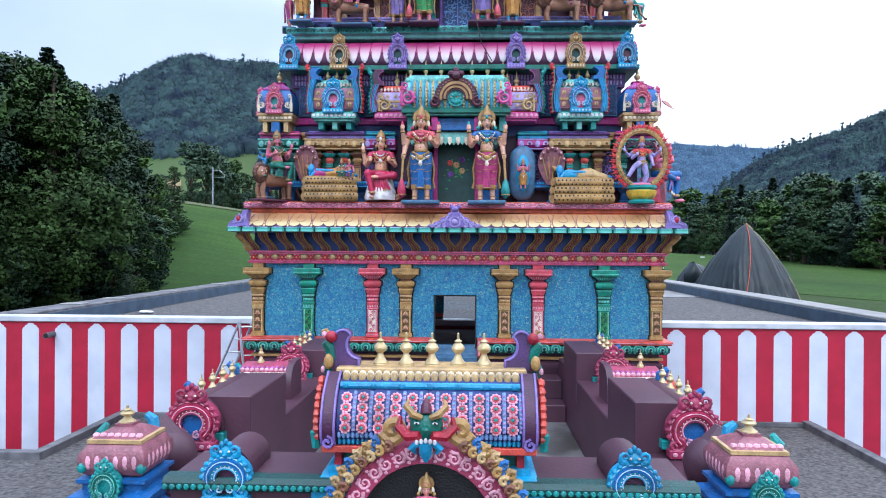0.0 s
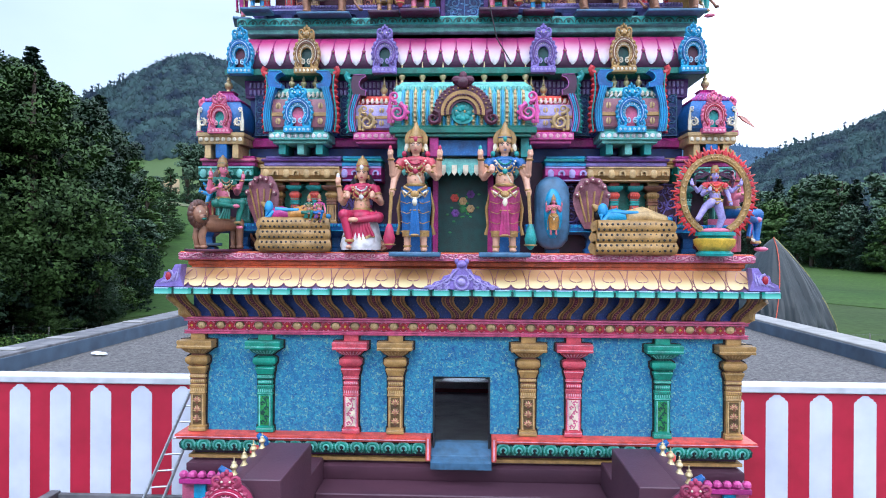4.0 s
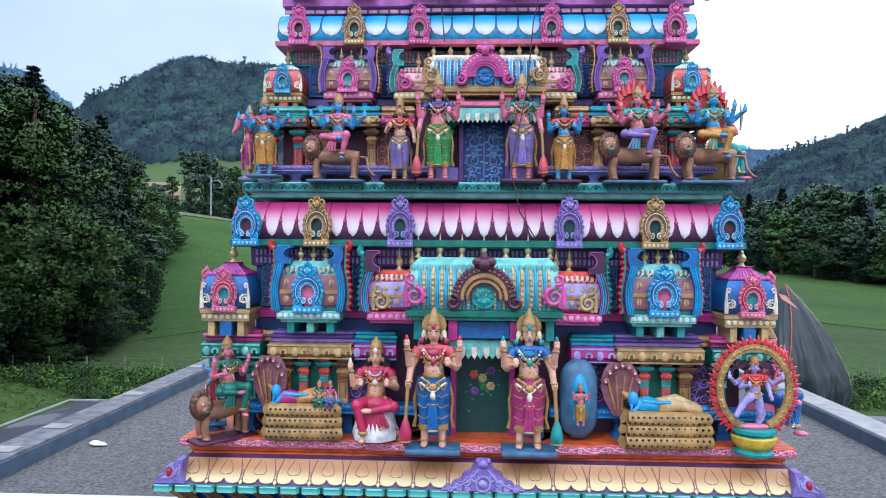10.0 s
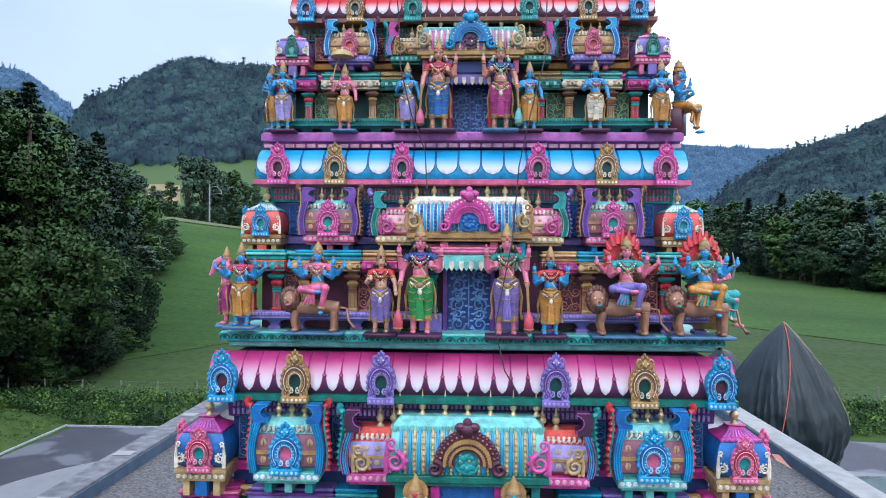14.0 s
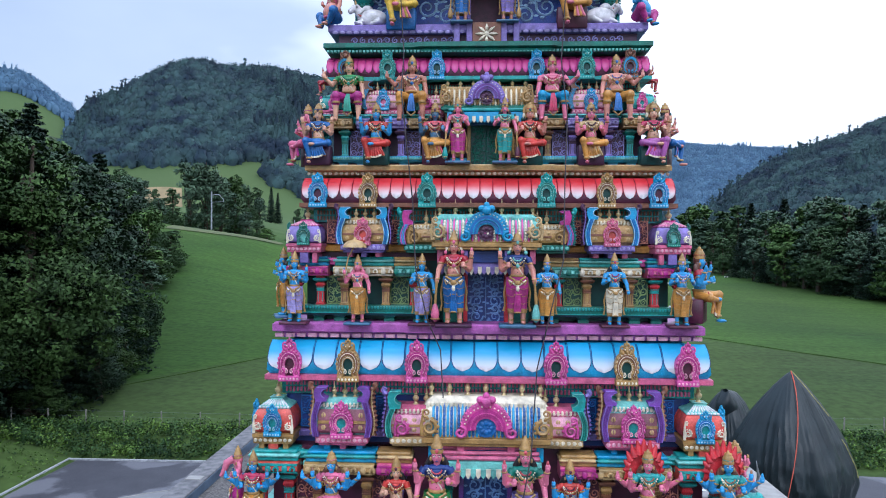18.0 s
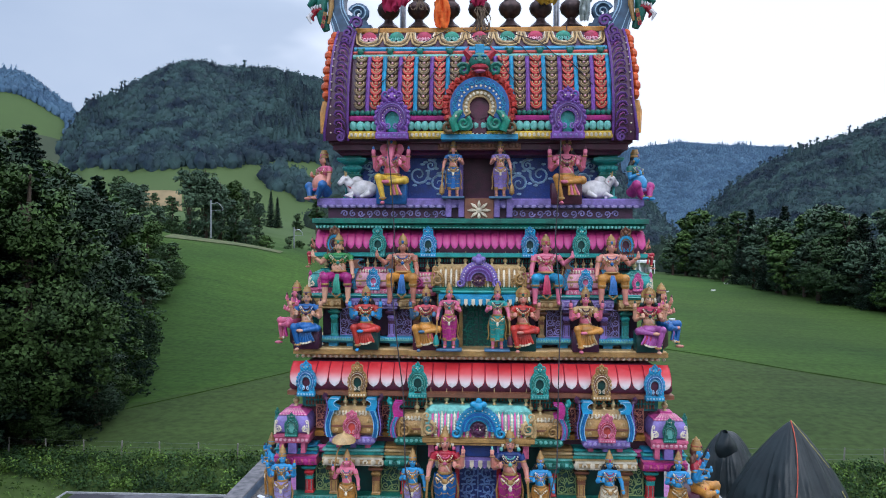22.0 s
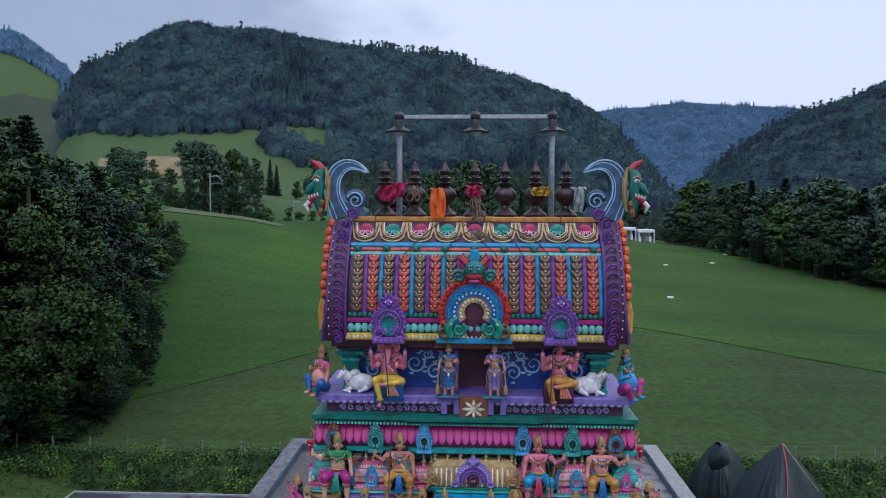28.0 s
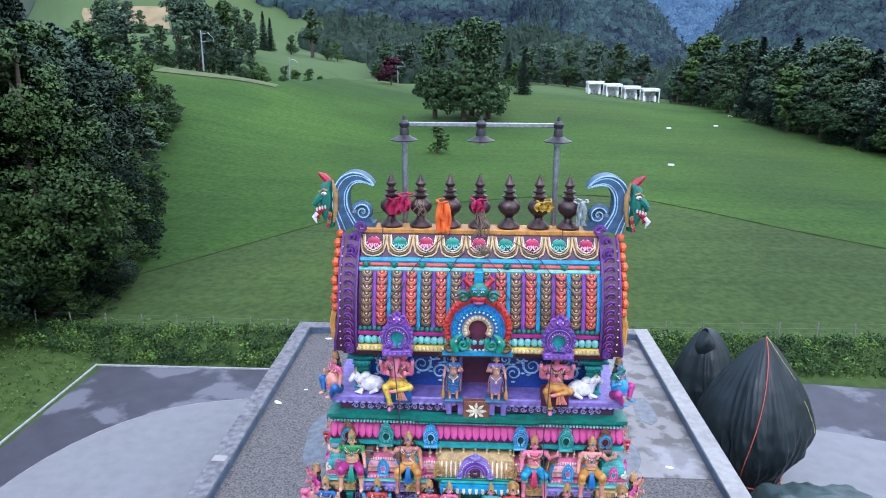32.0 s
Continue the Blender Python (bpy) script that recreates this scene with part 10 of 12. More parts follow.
def cow(L):
    """A lying cow, L metres long along x, head to the left."""
    s = Shape()
    s.ball((0, 0, 0.26 * L), (0.42 * L, 0.22 * L, 0.25 * L), SK, 12, 8)
    s.ball((-0.14 * L, 0, 0.5 * L), (0.16 * L, 0.14 * L, 0.12 * L), SK, 8, 6)
    limb(s, [(-0.3 * L, -0.03 * L, 0.38 * L), (-0.44 * L, -0.06 * L, 0.52 * L)], 0.15 * L, 0.11 * L, SK, 9)
    limb(s, [(-0.46 * L, -0.08 * L, 0.54 * L), (-0.58 * L, -0.14 * L, 0.42 * L)], 0.11 * L, 0.07 * L, SK, 8)
    for sy in (-1, 1):
        s.tube([(-0.44 * L, -0.06 * L + sy * 0.06 * L, 0.6 * L), (-0.45 * L, -0.06 * L + sy * 0.13 * L, 0.74 * L)], [0.035 * L, 0.01 * L], 5, GO)
        s.ball((-0.40 * L, -0.06 * L + sy * 0.15 * L, 0.54 * L), (0.04 * L, 0.08 * L, 0.03 * L), SK, 6, 4)
        limb(s, [(-0.22 * L, sy * 0.18 * L, 0.14 * L), (-0.42 * L, sy * 0.2 * L - 0.02, 0.06 * L), (-0.26 * L, sy * 0.2 * L - 0.02, 0.04 * L)], 0.07 * L, 0.04 * L, SK)
        limb(s, [(0.22 * L, sy * 0.18 * L, 0.16 * L), (0.02 * L, sy * 0.24 * L, 0.06 * L)], 0.09 * L, 0.045 * L, SK)
    s.tube([(-0.28 * L, -0.16 * L, 0.28 * L), (-0.36 * L, -0.14 * L, 0.34 * L), (-0.34 * L, 0.1 * L, 0.46 * L)], 0.02 * L, 5, TP)
    return s


def figures_second():
    z = 11.90
    X = lambda px: CX + (px - 842) * 0.00672
    gd = "door_guardian_statue"
    statue(gd, standing(1.32, GUARD_L, -1), (X(758), 12.12, z), pal("skin_pink", "leaf", "navy", "rose_red", slab="plum"), "painted plaster door guardian in a green skirt with a club")
    statue(gd, standing(1.32, GUARD_R, 1), (X(908), 12.12, z), pal("skin_pink", "lilac", "green", "rose_red", slab="plum"), "painted plaster door guardian in a violet skirt with a club")
    statue("standing_statue", standing(1.05, TWO), (X(688), 12.16, z), pal("skin_fair", "lilac", "scarlet", "maroon", slab="plum"), "painted plaster woman standing in violet and red")
    statue("standing_statue", standing(1.05, UP4), (X(984), 12.16, z), pal("skin_blue", "ochre", "scarlet", "maroon", slab="plum"), "blue painted plaster figure standing in ochre cloth")
    statue("standing_statue", standing(1.02, MANY), (X(438), 12.18, z + 0.06), pal("skin_blue", "ochre", "carmine", "grey"), "blue many-armed painted plaster figure standing on a dark animal")
    statue("lion_rider_statue", lion_rider(1.04, MANY), (X(572), 12.2, z), pal("skin_blue", "rose", "rose", "fur", "mane", white="cream"), "blue painted plaster rider in magenta on a brown lion")
    statue("lion_rider_statue", lion_rider(1.12, MANY, True), (X(1112), 12.2, z), pal("skin_pink", "lilac", "teal", "fur", "mane", white="cream", extra2="red"), "pink plaster rider with orange flame halo on brown lion")
    statue("lion_rider_statue", lion_rider(1.12, MANY, True), (X(1246), 12.2, z), pal("skin_blue", "ochre", "teal", "fur", "mane", white="cream", extra2="red"), "blue plaster rider with orange flame halo on brown lion")
    s = standing(0.98, [(-1, "wide"), (1, "wide")])
    s.tube([(0, -0.05, 0.80), (0, -0.13, 0.76), (0, -0.16, 0.66), (0, -0.20, 0.60)], [0.05, 0.045, 0.035, 0.02], 8, SK)
    statue("elephant_headed_statue", s, (X(392), 12.55, z + 0.04), pal("skin_pink", "magenta", "rose", "blue", "skin_pink"), "pink elephant-headed painted plaster figure at the tower's corner", rot=-75)
    statue("seated_statue", seated(1.05, MANY, 1), (X(1284), 12.62, z + 0.05), pal("skin_pink", "teal", "green", "gold"), "painted plaster figure seated at the tower's corner with a raised blade", rot=65)
    s = Shape()
    s.tube([(X(1310), 12.4, 12.55), (X(1312), 12.38, 12.72), (X(1308), 12.38, 12.88)], [0.012, 0.02, 0.004], 5)
    put("sword", s, STEEL, None, "short curved blade held by a corner figure", at=(X(1310), 12.4, 12.55), category="sword")


def figures_third():
    z = 14.40
    X = lambda px: CX + (px - 853) * 0.00692
    gd = "door_guardian_statue"
    statue(gd, standing(1.18, GUARD_L[:2] + [(1, "up")], -1, True), (X(795), 12.78, z), pal("skin", "blue", "crimson", "rose", slab="plum"), "painted plaster door guardian in blue with a pink mace")
    statue(gd, standing(1.18, GUARD_R[:2] + [(-1, "up")], 1, True), (X(908), 12.78, z), pal("skin", "magenta", "navy", "mint"), "painted plaster door guardian in magenta with a mint mace")
    statue("standing_statue", standing(0.88, TWO), (X(738), 12.8, z), pal("skin_blue", "lavender", "skin_blue", "ochre", slab="maroon"), "blue painted plaster figure in pale lavender trousers")
    statue("standing_statue", standing(0.88, TWO), (X(961), 12.8, z), pal("skin_blue", "ochre", "skin_blue", "lavender", slab="maroon"), "blue painted plaster archer in ochre cloth")
    statue("standing_statue", standing(0.9, TWO), (X(1080), 12.8, z), pal("skin_blue", "cream", "skin_blue", "carmine", slab="maroon"), "blue painted plaster figure with a club on its shoulder")
    s = standing(0.86, [(-1, "up"), (1, "down")])
    s.tube([(-0.16, -0.08, 0.55), (-0.12, -0.02, 0.80), (-0.05, 0.0, 0.95)], 0.01, 5, GO)
    s.lathe((-0.04, 0, 0.93), [(0.15, 0), (0.14, 0.04), (0.09, 0.08), (0.02, 0.10), (0.01, 0.13)], 14, 7)
    statue("standing_statue", s, (X(622), 12.8, z), pal("skin_pink", "ochre", "skin_pink", "steel_blue", "skin_pink", extra2="sand"), "pink painted plaster dwarf holding a golden parasol")
    statue("standing_statue", standing(0.9, UP4), (X(507), 12.8, z), pal("skin_blue", "lavender", "skin_blue", "ochre", "mane", slab="maroon"), "blue lion-faced painted plaster figure in lavender cloth")
    statue("standing_statue", standing(0.9, [(-1, "chest"), (1, "chest")]), (X(1198), 12.8, z), pal("skin_blue", "ochre", "skin_blue", "lavender", slab="maroon"), "blue painted plaster flute player standing cross-legged")
    statue("standing_statue", standing(0.9, MANY), (X(473), 13.15, z + 0.05), pal("skin_blue", "ochre", "sky", "maroon"), "blue many-armed painted plaster figure at the tower's corner", rot=-70)
    statue("seated_statue", seated(0.92, UP4, 1), (X(1244), 13.15, z), pal("skin_blue", "ochre", "crimson", "maroon", "mane"), "blue painted plaster figure in ochre crouching at the corner", rot=65)


def figures_fourth():
    z = 16.42
    X = lambda px: CX + (px - 858) * 0.00725
    statue("standing_statue", standing(0.84, DN, -1), (X(807), 13.12, z + 0.02), pal("skin_pink", "magenta", "rose", "teal"), "painted plaster woman standing in a magenta sari")
    statue("standing_statue", standing(0.84, TWO, 1), (X(890), 13.12, z + 0.02), pal("skin_pink", "teal", "teal", "maroon"), "painted plaster woman standing in a teal sari")
    for px, c, dr, word in ((555, pal("skin_fair", "blue", "blue", "plum"), -1, "blue"), (660, pal("skin_blue", "scarlet", "scarlet", "dark_green"), -1, "scarlet"), (766, pal("steel_blue", "ochre", "rose_red", "maroon"), -1, "ochre"),
                            (935, pal("skin", "scarlet", "scarlet", "dark_green"), -1, "scarlet"), (1043, pal("skin_pink", "ochre", "sand", "plum"), -1, "ochre"), (1152, pal("skin_fair", "orchid", "carmine", "dark_green"), 1, "orchid")):
        statue("seated_statue", seated(0.78, UP4, dr, halo=px in (935, 1152)), (X(px), 13.22, z - 0.02), c, "painted plaster figure seated in %s cloth on a painted base" % word)
    for px, c, dr, word in ((606, pal("skin_fair", "magenta", "leaf", "jade"), -1, "magenta"), (722, pal("copper", "ochre", "copper", "blue"), -1, "ochre"), (977, pal("skin_pink", "sky", "skin_pink", "carmine"), 1, "blue"), (1092, pal("skin", "ochre", "skin", "blue"), 1, "ochre")):
        statue("sitting_giant_statue", giant(0.84, [(-1, "down"), (1, "wide")] if dr > 0 else [(-1, "wide"), (1, "down")]), (X(px), 13.42, 16.98), c, "muscular painted plaster figure in %s breeches sitting on a ledge" % word)
    statue("seated_statue", seated(0.8, MANY, -1), (X(527), 13.5, z), pal("skin_pink", "rose", "magenta", "maroon"), "painted plaster figure seated at the tower's corner", rot=-65)
    statue("seated_statue", seated(0.8, MANY, 1), (X(1183), 13.5, z), pal("skin", "blue", "magenta", "maroon"), "painted plaster figure seated at the tower's corner", rot=65)
    for sx in (-1, 1):
        statue("seated_statue", seated(0.5, UP4, sx, base=False), (CX + sx * 2.16, 13.75, 17.42), pal("skin", "crimson", "gold", "maroon"), "small painted plaster figure by the corner pavilion", rot=60 * sx)


def figures_top():
    z = 18.35
    X = lambda px: CX + (px - 852) * 0.0077
    for px, sx in ((808, -1), (888, 1)):
        statue("standing_statue", standing(0.78, [(sx, "down"), (-sx, "chest")], sx), (X(px), 13.56, z + 0.02), pal("skin", "blue" if sx < 0 else "lilac", "blue" if sx < 0 else "lilac", "gold"), "painted plaster woman in a %s sari beside the door" % ("blue" if sx < 0 else "lilac"))
    s = seated(0.92, UP4, -1, base=False, wide=1.25)
    s.tube([(0, -0.09, 0.74), (0.0, -0.16, 0.66), (-0.02, -0.19, 0.56), (0.03, -0.2, 0.50)], [0.05, 0.045, 0.035, 0.025], 8, SK)
    for sx in (-1, 1):
        s.ball((sx * 0.10, 0.0, 0.75), (0.06, 0.02, 0.075), SK, 8, 5)
    s.box(-0.2, 0.2, -0.05, 0.12, 0.02, 0.3, EX, 0.01)
    statue("elephant_headed_statue", s, (X(702), 13.58, z - 0.10), pal("skin_pink", "yellow", "skin_pink", "blue", "skin_pink"), "pink elephant-headed painted plaster figure seated in yellow cloth")
    s = seated(0.92, UP4, -1, base=False, wide=1.15)
    s.box(-0.2, 0.2, -0.05, 0.12, 0.02, 0.3, EX, 0.01)
    statue("seated_statue", s, (X(1000), 13.58, z - 0.10), pal("skin_pink", "ochre", "skin_pink", "maroon"), "painted plaster figure seated in orange cloth with raised hands")
    white = ["white", "white", "red", "sand", "white", "white", "white", "white"]
    statue("cow_statue", cow(0.50), (X(648), 13.74, z), white, "white painted plaster cow lying on the ledge")
    statue("cow_statue", cow(0.50), (X(1052), 13.74, z), white, "white painted plaster cow lying on the ledge", rot=180)
    for sx, px, c in ((-1, 584, pal("skin", "blue", "rose", "rose")), (1, 1116, pal("skin_blue", "magenta", "green", "lilac"))):
        s = squat(0.78, TWO)
        statue("crouching_statue", s, (X(px) + sx * 0.02, 13.70, z - 0.02), c, "stout painted plaster figure crouching at the corner", rot=50 * sx)


figures_first()
figures_second()
figures_third()
figures_fourth()
figures_top()

# ---- porch in front of the tower: lower gravel roof, maroon wings, small pavilions, barrel shrine ----
def build_low_roof():
    s = Shape()
    s.box(-8.0, 7.5, -8, WY0, 0.0, LOWROOF, 0, 0.0)
    s.box(-15, -8.0, -8, 12.7, 0.0, LOWROOF, 0, 0.0)
    s.box(7.5, 15, -8, 8.0, 0.0, LOWROOF, 0, 0.0)
    put("roof_porch", s, GRAVEL, label="lower flat roof covered with grey gravel", category="roof", kind="structure")
    s = Shape()
    s.box(-8.15, -7.95, 12.9, WY0 - 0.02, LOWROOF - 0.1, LOWROOF + 0.14, 0, 0.01)
    s.box(-15, -7.95, 12.7, 12.9, LOWROOF - 0.1, LOWROOF + 0.14, 0, 0.01)
    s.box(7.45, 7.65, 8.0, WY0 - 0.02, LOWROOF - 0.1, LOWROOF + 0.14, 0, 0.01)
    s.box(-7.95, -3.8, WY0 - 0.12, WY0 - 0.01, LOWROOF, LOWROOF + 0.10, 0, 0.01)
    s.box(3.4, 7.45, WY0 - 0.12, WY0 - 0.01, LOWROOF, LOWROOF + 0.10, 0, 0.01)
    put("kerb_roof", s, CONCRETE, label="low grey concrete kerb round the gravel roof", category="kerb", kind="structure")


build_low_roof()

porch = thing("porch", (CX, 8.0, LOWROOF), "maroon painted porch with small carved pavilions and side wings", "porch")


def porch_part(name, at):
    ob = new(name)
    ob.empty_display_size = 0.1
    ORIGIN[ob] = Vector(at)
    ob.parent = porch
    ob.location = Vector(at) - ORIGIN[porch]
    return ob


def small_sala(x, y0, y1, sx, zb):
    """A little barrel pavilion that runs back along y: carved arch on its front, plain maroon box on its inner side, pots on the ridge."""
    pav = porch_part("side_pavilion", (x, y0, zb))
    s = Shape()
    half = [(0.24 * math.cos(radians(a)), zb + 0.30 * math.sin(radians(a))) for a in range(0, 181, 15)]
    s.prism([(x + a, b) for a, b in half], y0 + 0.06, y1, 0)
    put("barrel", s, MAROON_COAT, pav)
    s = Shape()
    a, b = sorted((x - sx * 0.08, x - sx * 0.48))
    s.box(a, b, y0 + 0.12, y1, zb - 0.5, zb + 0.30, 0, 0.01)
    put("plain_block", s, MAROON_COAT, pav, "plain maroon block behind the carved front")
    kudu("claret", (x, y0, zb - 0.15), 0.58, pav, "carved claret-red horseshoe arch", core="blue", wide=1.12)
    for i in range(4):
        place("finial", POT, (x + sx * 0.04, y0 + 0.28 + i * (y1 - y0 - 0.5) / 3, zb + 0.27), pav, scale=(0.19, 0.19, 0.2))
    for yy in (y0 + 0.12, y1 - 0.1):
        s = Shape().tube([(x + sx * 0.05, yy, zb + 0.2), (x + sx * 0.06, yy, zb + 0.36), (x + sx * 0.12, yy - 0.02, zb + 0.42)], [0.07, 0.055, 0.03], 8)
        put("horn", s, "blue", pav)
    s = Shape()
    s.ball((x + sx * 0.14, y1 - 0.15, zb + 0.24), (0.07, 0.06, 0.07), 0, 8, 5)
    put("knob", s, "coral", pav)
    s = Shape().box(x - 0.26, x + 0.26, y0 + 0.02, y1, zb - 0.10, zb - 0.02, 0, 0.008)
    put("base", s, "teal", pav)


def cross_pavilion(x, y, sx, zb):
    """A half barrel across the wing with pink ribs on its front."""
    pav = porch_part("cross_pavilion", (x, y, zb))
    w = 0.30
    prof = [(y - 0.10, zb), (y - 0.13, zb + 0.06), (y - 0.12, zb + 0.14), (y - 0.08, zb + 0.21), (y, zb + 0.26), (y + 0.18, zb + 0.28), (y + 0.3, zb + 0.2), (y + 0.3, zb)]
    put("barrel", Shape().sweep(prof, x - w, x + w, 0), "claret", pav)
    front = lambda z: lookup([(b - zb, a) for a, b in prof[:5]], z)
    for z, hz, nn, col in ((0.025, 0.018, 16, "dusk"), (0.075, 0.026, 9, "blush"), (0.135, 0.026, 9, "blush")):
        s = Shape()
        for i in range(nn):
            xx = x - w + (i + 0.5) * 2 * w / nn
            s.ball((xx, front(z) - 0.004, zb + z), (w / nn * 0.72, 0.018, hz), 0, 8, 5)
        put("boss_row", s, col, pav, kind="stuff")
    put("cream_fillet", Shape().tube([(x - w, front(0.178) - 0.004, zb + 0.178), (x + w, front(0.178) - 0.004, zb + 0.178)], 0.013, 6), "cream", pav)
    s = Shape()
    for i in range(10):
        xx = x - w + (i + 0.5) * 2 * w / 10
        s.ball((xx, front(0.215) - 0.002, zb + 0.215), (0.03, 0.03, 0.026), 0, 8, 5)
        s.ball((xx, front(0.235) + 0.006, zb + 0.238), (0.024, 0.03, 0.018), 1, 7, 4)
    put("petal_row", s, ["blush", "orchid"], pav, kind="stuff")
    s = Shape().box(x - w * 1.05, x + w * 1.05, y - 0.17, y + 0.3, zb - 0.06, zb - 0.02, 0, 0.008)
    s.box(x - w, x + w, y - 0.15, y + 0.3, zb - 0.12, zb - 0.06, 1, 0.006).box(x - w, x + w, y - 0.14, y + 0.3, zb - 0.02, zb, 1, 0.004)
    put("base", s, ["sky", "blue"], pav)
    a, b = sorted((x - sx * (w - 0.02), x - sx * (w + 0.06)))
    side = [(y - 0.18, zb - 0.12), (y - 0.20, zb + 0.04), (y - 0.17, zb + 0.18), (y - 0.08, zb + 0.27), (y + 0.06, zb + 0.31), (y + 0.32, zb + 0.31), (y + 0.32, zb - 0.12)]
    put("gable", Shape().sweep(side, a, b, 0), MAROON_COAT, pav)
    place("finial", POT, (x + sx * 0.1, y + 0.12, zb + 0.27), pav, scale=(0.18, 0.18, 0.22))
    s = Shape()
    s.ball((x + sx * 0.34, y - 0.1, zb + 0.1), (0.07, 0.07, 0.09), 0, 8, 5)
    put("end_scroll", s, "gold", pav)
    s = Shape().tube([(x + sx * 0.30, y, zb + 0.15), (x + sx * 0.36, y, zb + 0.28)], [0.05, 0.03], 6)
    put("horn", s, "teal", pav)


def build_porch():
    zw = 6.18
    for sx in (-1, 1):
        a, b = sorted((CX + sx * 1.75, CX + sx * 2.55))
        put("side_wing", Shape().box(a, b, 5.15, 11.93, LOWROOF, zw, 0, 0.012), MAROON_COAT, porch, "maroon side wing")
        put("wing_ledge", Shape().box(a + (-0.06 if sx < 0 else 0.3), b + (0.06 if sx > 0 else -0.3), 5.0, 11.9, zw - 0.14, zw - 0.06, 0, 0.01), "teal", porch)
    s = Shape().box(CX - 1.70, CX + 1.70, 4.55, 5.14, LOWROOF, 6.50, 0, 0.012)
    put("front_beam", s, MAROON_COAT, porch, "maroon front beam")
    s = Shape().sweep([(4.50, 6.42), (4.47, 6.45), (4.47, 6.48), (4.50, 6.51), (4.6, 6.515), (4.6, 6.42)], CX - 1.72, CX + 1.72, 0)
    for i in range(74):
        s.ball((CX - 1.70 + i * 3.40 / 73, 4.47, 6.455), (0.02, 0.014, 0.02), 1, 6, 4)
    put("green_moulding", s, ["dark_green", "teal"], porch)
    put("court_floor", Shape().box(CX - 1.744, CX + 1.744, 5.14, 11.5, 5.2, 5.34, 0, 0.0), SLAB_WET, porch, "stained concrete floor of the small court")
    put("terrace_step", Shape().box(CX - 1.744, CX + 1.744, 10.9, 11.94, 5.3, 5.60, 0, 0.012), MAROON_COAT, porch)
    put("terrace_step", Shape().box(CX - 1.744, CX + 1.744, 11.4, 11.94, 5.6, 5.90, 0, 0.012), MAROON_COAT, porch)
    for sx in (-1, 1):
        x = CX + sx * 2.22
        small_sala(x, 6.25, 7.6, sx, 6.34)
        cross_pavilion(x + sx * 0.02, 8.55, sx, 6.30)
        small_sala(x, 9.75, 11.2, sx, 6.26)
        # corner pavilion with a pot
        pav = porch_part("corner_pavilion", (CX + sx * 2.2, 4.9, 6.3))
        cx, cy, w = CX + sx * 2.24, 5.06, 0.185
        put("base", Shape().ring(cx, cy, w, w, [(0.16, 5.6), (0.16, 6.02), (0.12, 6.06), (0.12, 6.12), (0.06, 6.16), (0.06, 6.20), (0.10, 6.22), (0.10, 6.26), (0.03, 6.29), (0.03, 6.33), (0.06, 6.345), (0.06, 6.37), (-0.02, 6.38)]), "blue", pav)
        put("dome", Shape().ring(cx, cy, w * 0.9, w * 0.9, [(0.0, 6.37), (0.045, 6.40), (0.075, 6.47), (0.07, 6.54), (0.03, 6.60), (-0.01, 6.62)]), "dusk", pav)
        s = Shape()
        for side in range(2):
            for i in range(6):
                q = (i - 2.5) * 0.066
                s.ball((cx + q, cy - w * 1.24, 6.49), (0.026, 0.016, 0.055), 0, 8, 5) if side == 0 else s.ball((cx - sx * w * 1.24, cy + q, 6.49), (0.016, 0.026, 0.055), 0, 8, 5)
        put("petal_trim", s, "blush", pav, kind="stuff")
        put("cap_edge", Shape().ring(cx, cy, w * 0.68, w * 0.68, [(0.0, 6.605), (0.07, 6.61), (0.07, 6.635), (0.0, 6.64)]), "sand", pav)
        s = Shape().ring(cx, cy, w * 0.45, w * 0.45, [(0.09, 6.635), (0.05, 6.665), (0.0, 6.69), (-0.02, 6.70), (-0.02, 6.72), (-0.05, 6.725)])
        for i in range(7):
            s.ball((cx + (i - 3) * 0.052, cy - w * 0.74, 6.655), (0.028, 0.03, 0.02), 1, 6, 4)
        put("cap", s, ["dusk", "blush"], pav)
        place("finial", POT, (cx, cy, 6.715), pav, scale=(0.26, 0.26, 0.13))
        kudu("teal", (cx + sx * 0.02, cy - w * 1.38, 6.20), 0.33, pav, core="teal", wide=0.9)
        for q in (-1, 1):
            s = Shape()
            s.ball((cx + q * w * 0.98, cy - w * 0.98, 6.50), (0.055, 0.05, 0.09), 0, 8, 6)
            s.ball((cx + q * w * 1.15, cy - w * 1.22, 6.45), (0.035, 0.035, 0.04), 1, 7, 5)
            put("corner_boss", s, ["gold", "teal"], pav)
        s = Shape().tube([(cx + sx * w, cy + 0.1, 6.5), (cx + sx * (w + 0.06), cy + 0.1, 6.62), (cx + sx * (w + 0.02), cy + 0.1, 6.68)], [0.06, 0.05, 0.02], 7)
        put("horn", s, "teal", pav)
        # blue arch on the front beam with its plain back
        pav = porch_part("front_arch", (CX + sx * 1.31, 4.5, 6.4))
        kudu("sky", (CX + sx * 1.31, 4.53, 6.34), 0.41, pav, "carved sky-blue horseshoe arch", core="plum", wide=1.1)
        s = Shape().prism([(CX + sx * 1.31 + p, q) for p, q in arc(0, 6.53, 0.15, -40, 220, 16)], 4.57, 5.0, 0)
        put("plain_back", s, MAROON_COAT, pav)
        # plain round back of a hidden pavilion
        pav = porch_part("round_back", (CX + sx * 2.2, 5.55, 6.2))
        s = Shape().ball((CX + sx * 2.17, 5.62, 6.32), (0.22, 0.2, 0.22), 0, 16, 10)
        s.tube([(CX + sx * 2.17, 5.62, 6.45), (CX + sx * 2.24, 5.62, 6.62)], [0.12, 0.05], 8)
        put("dome", s, MAROON_COAT, pav)
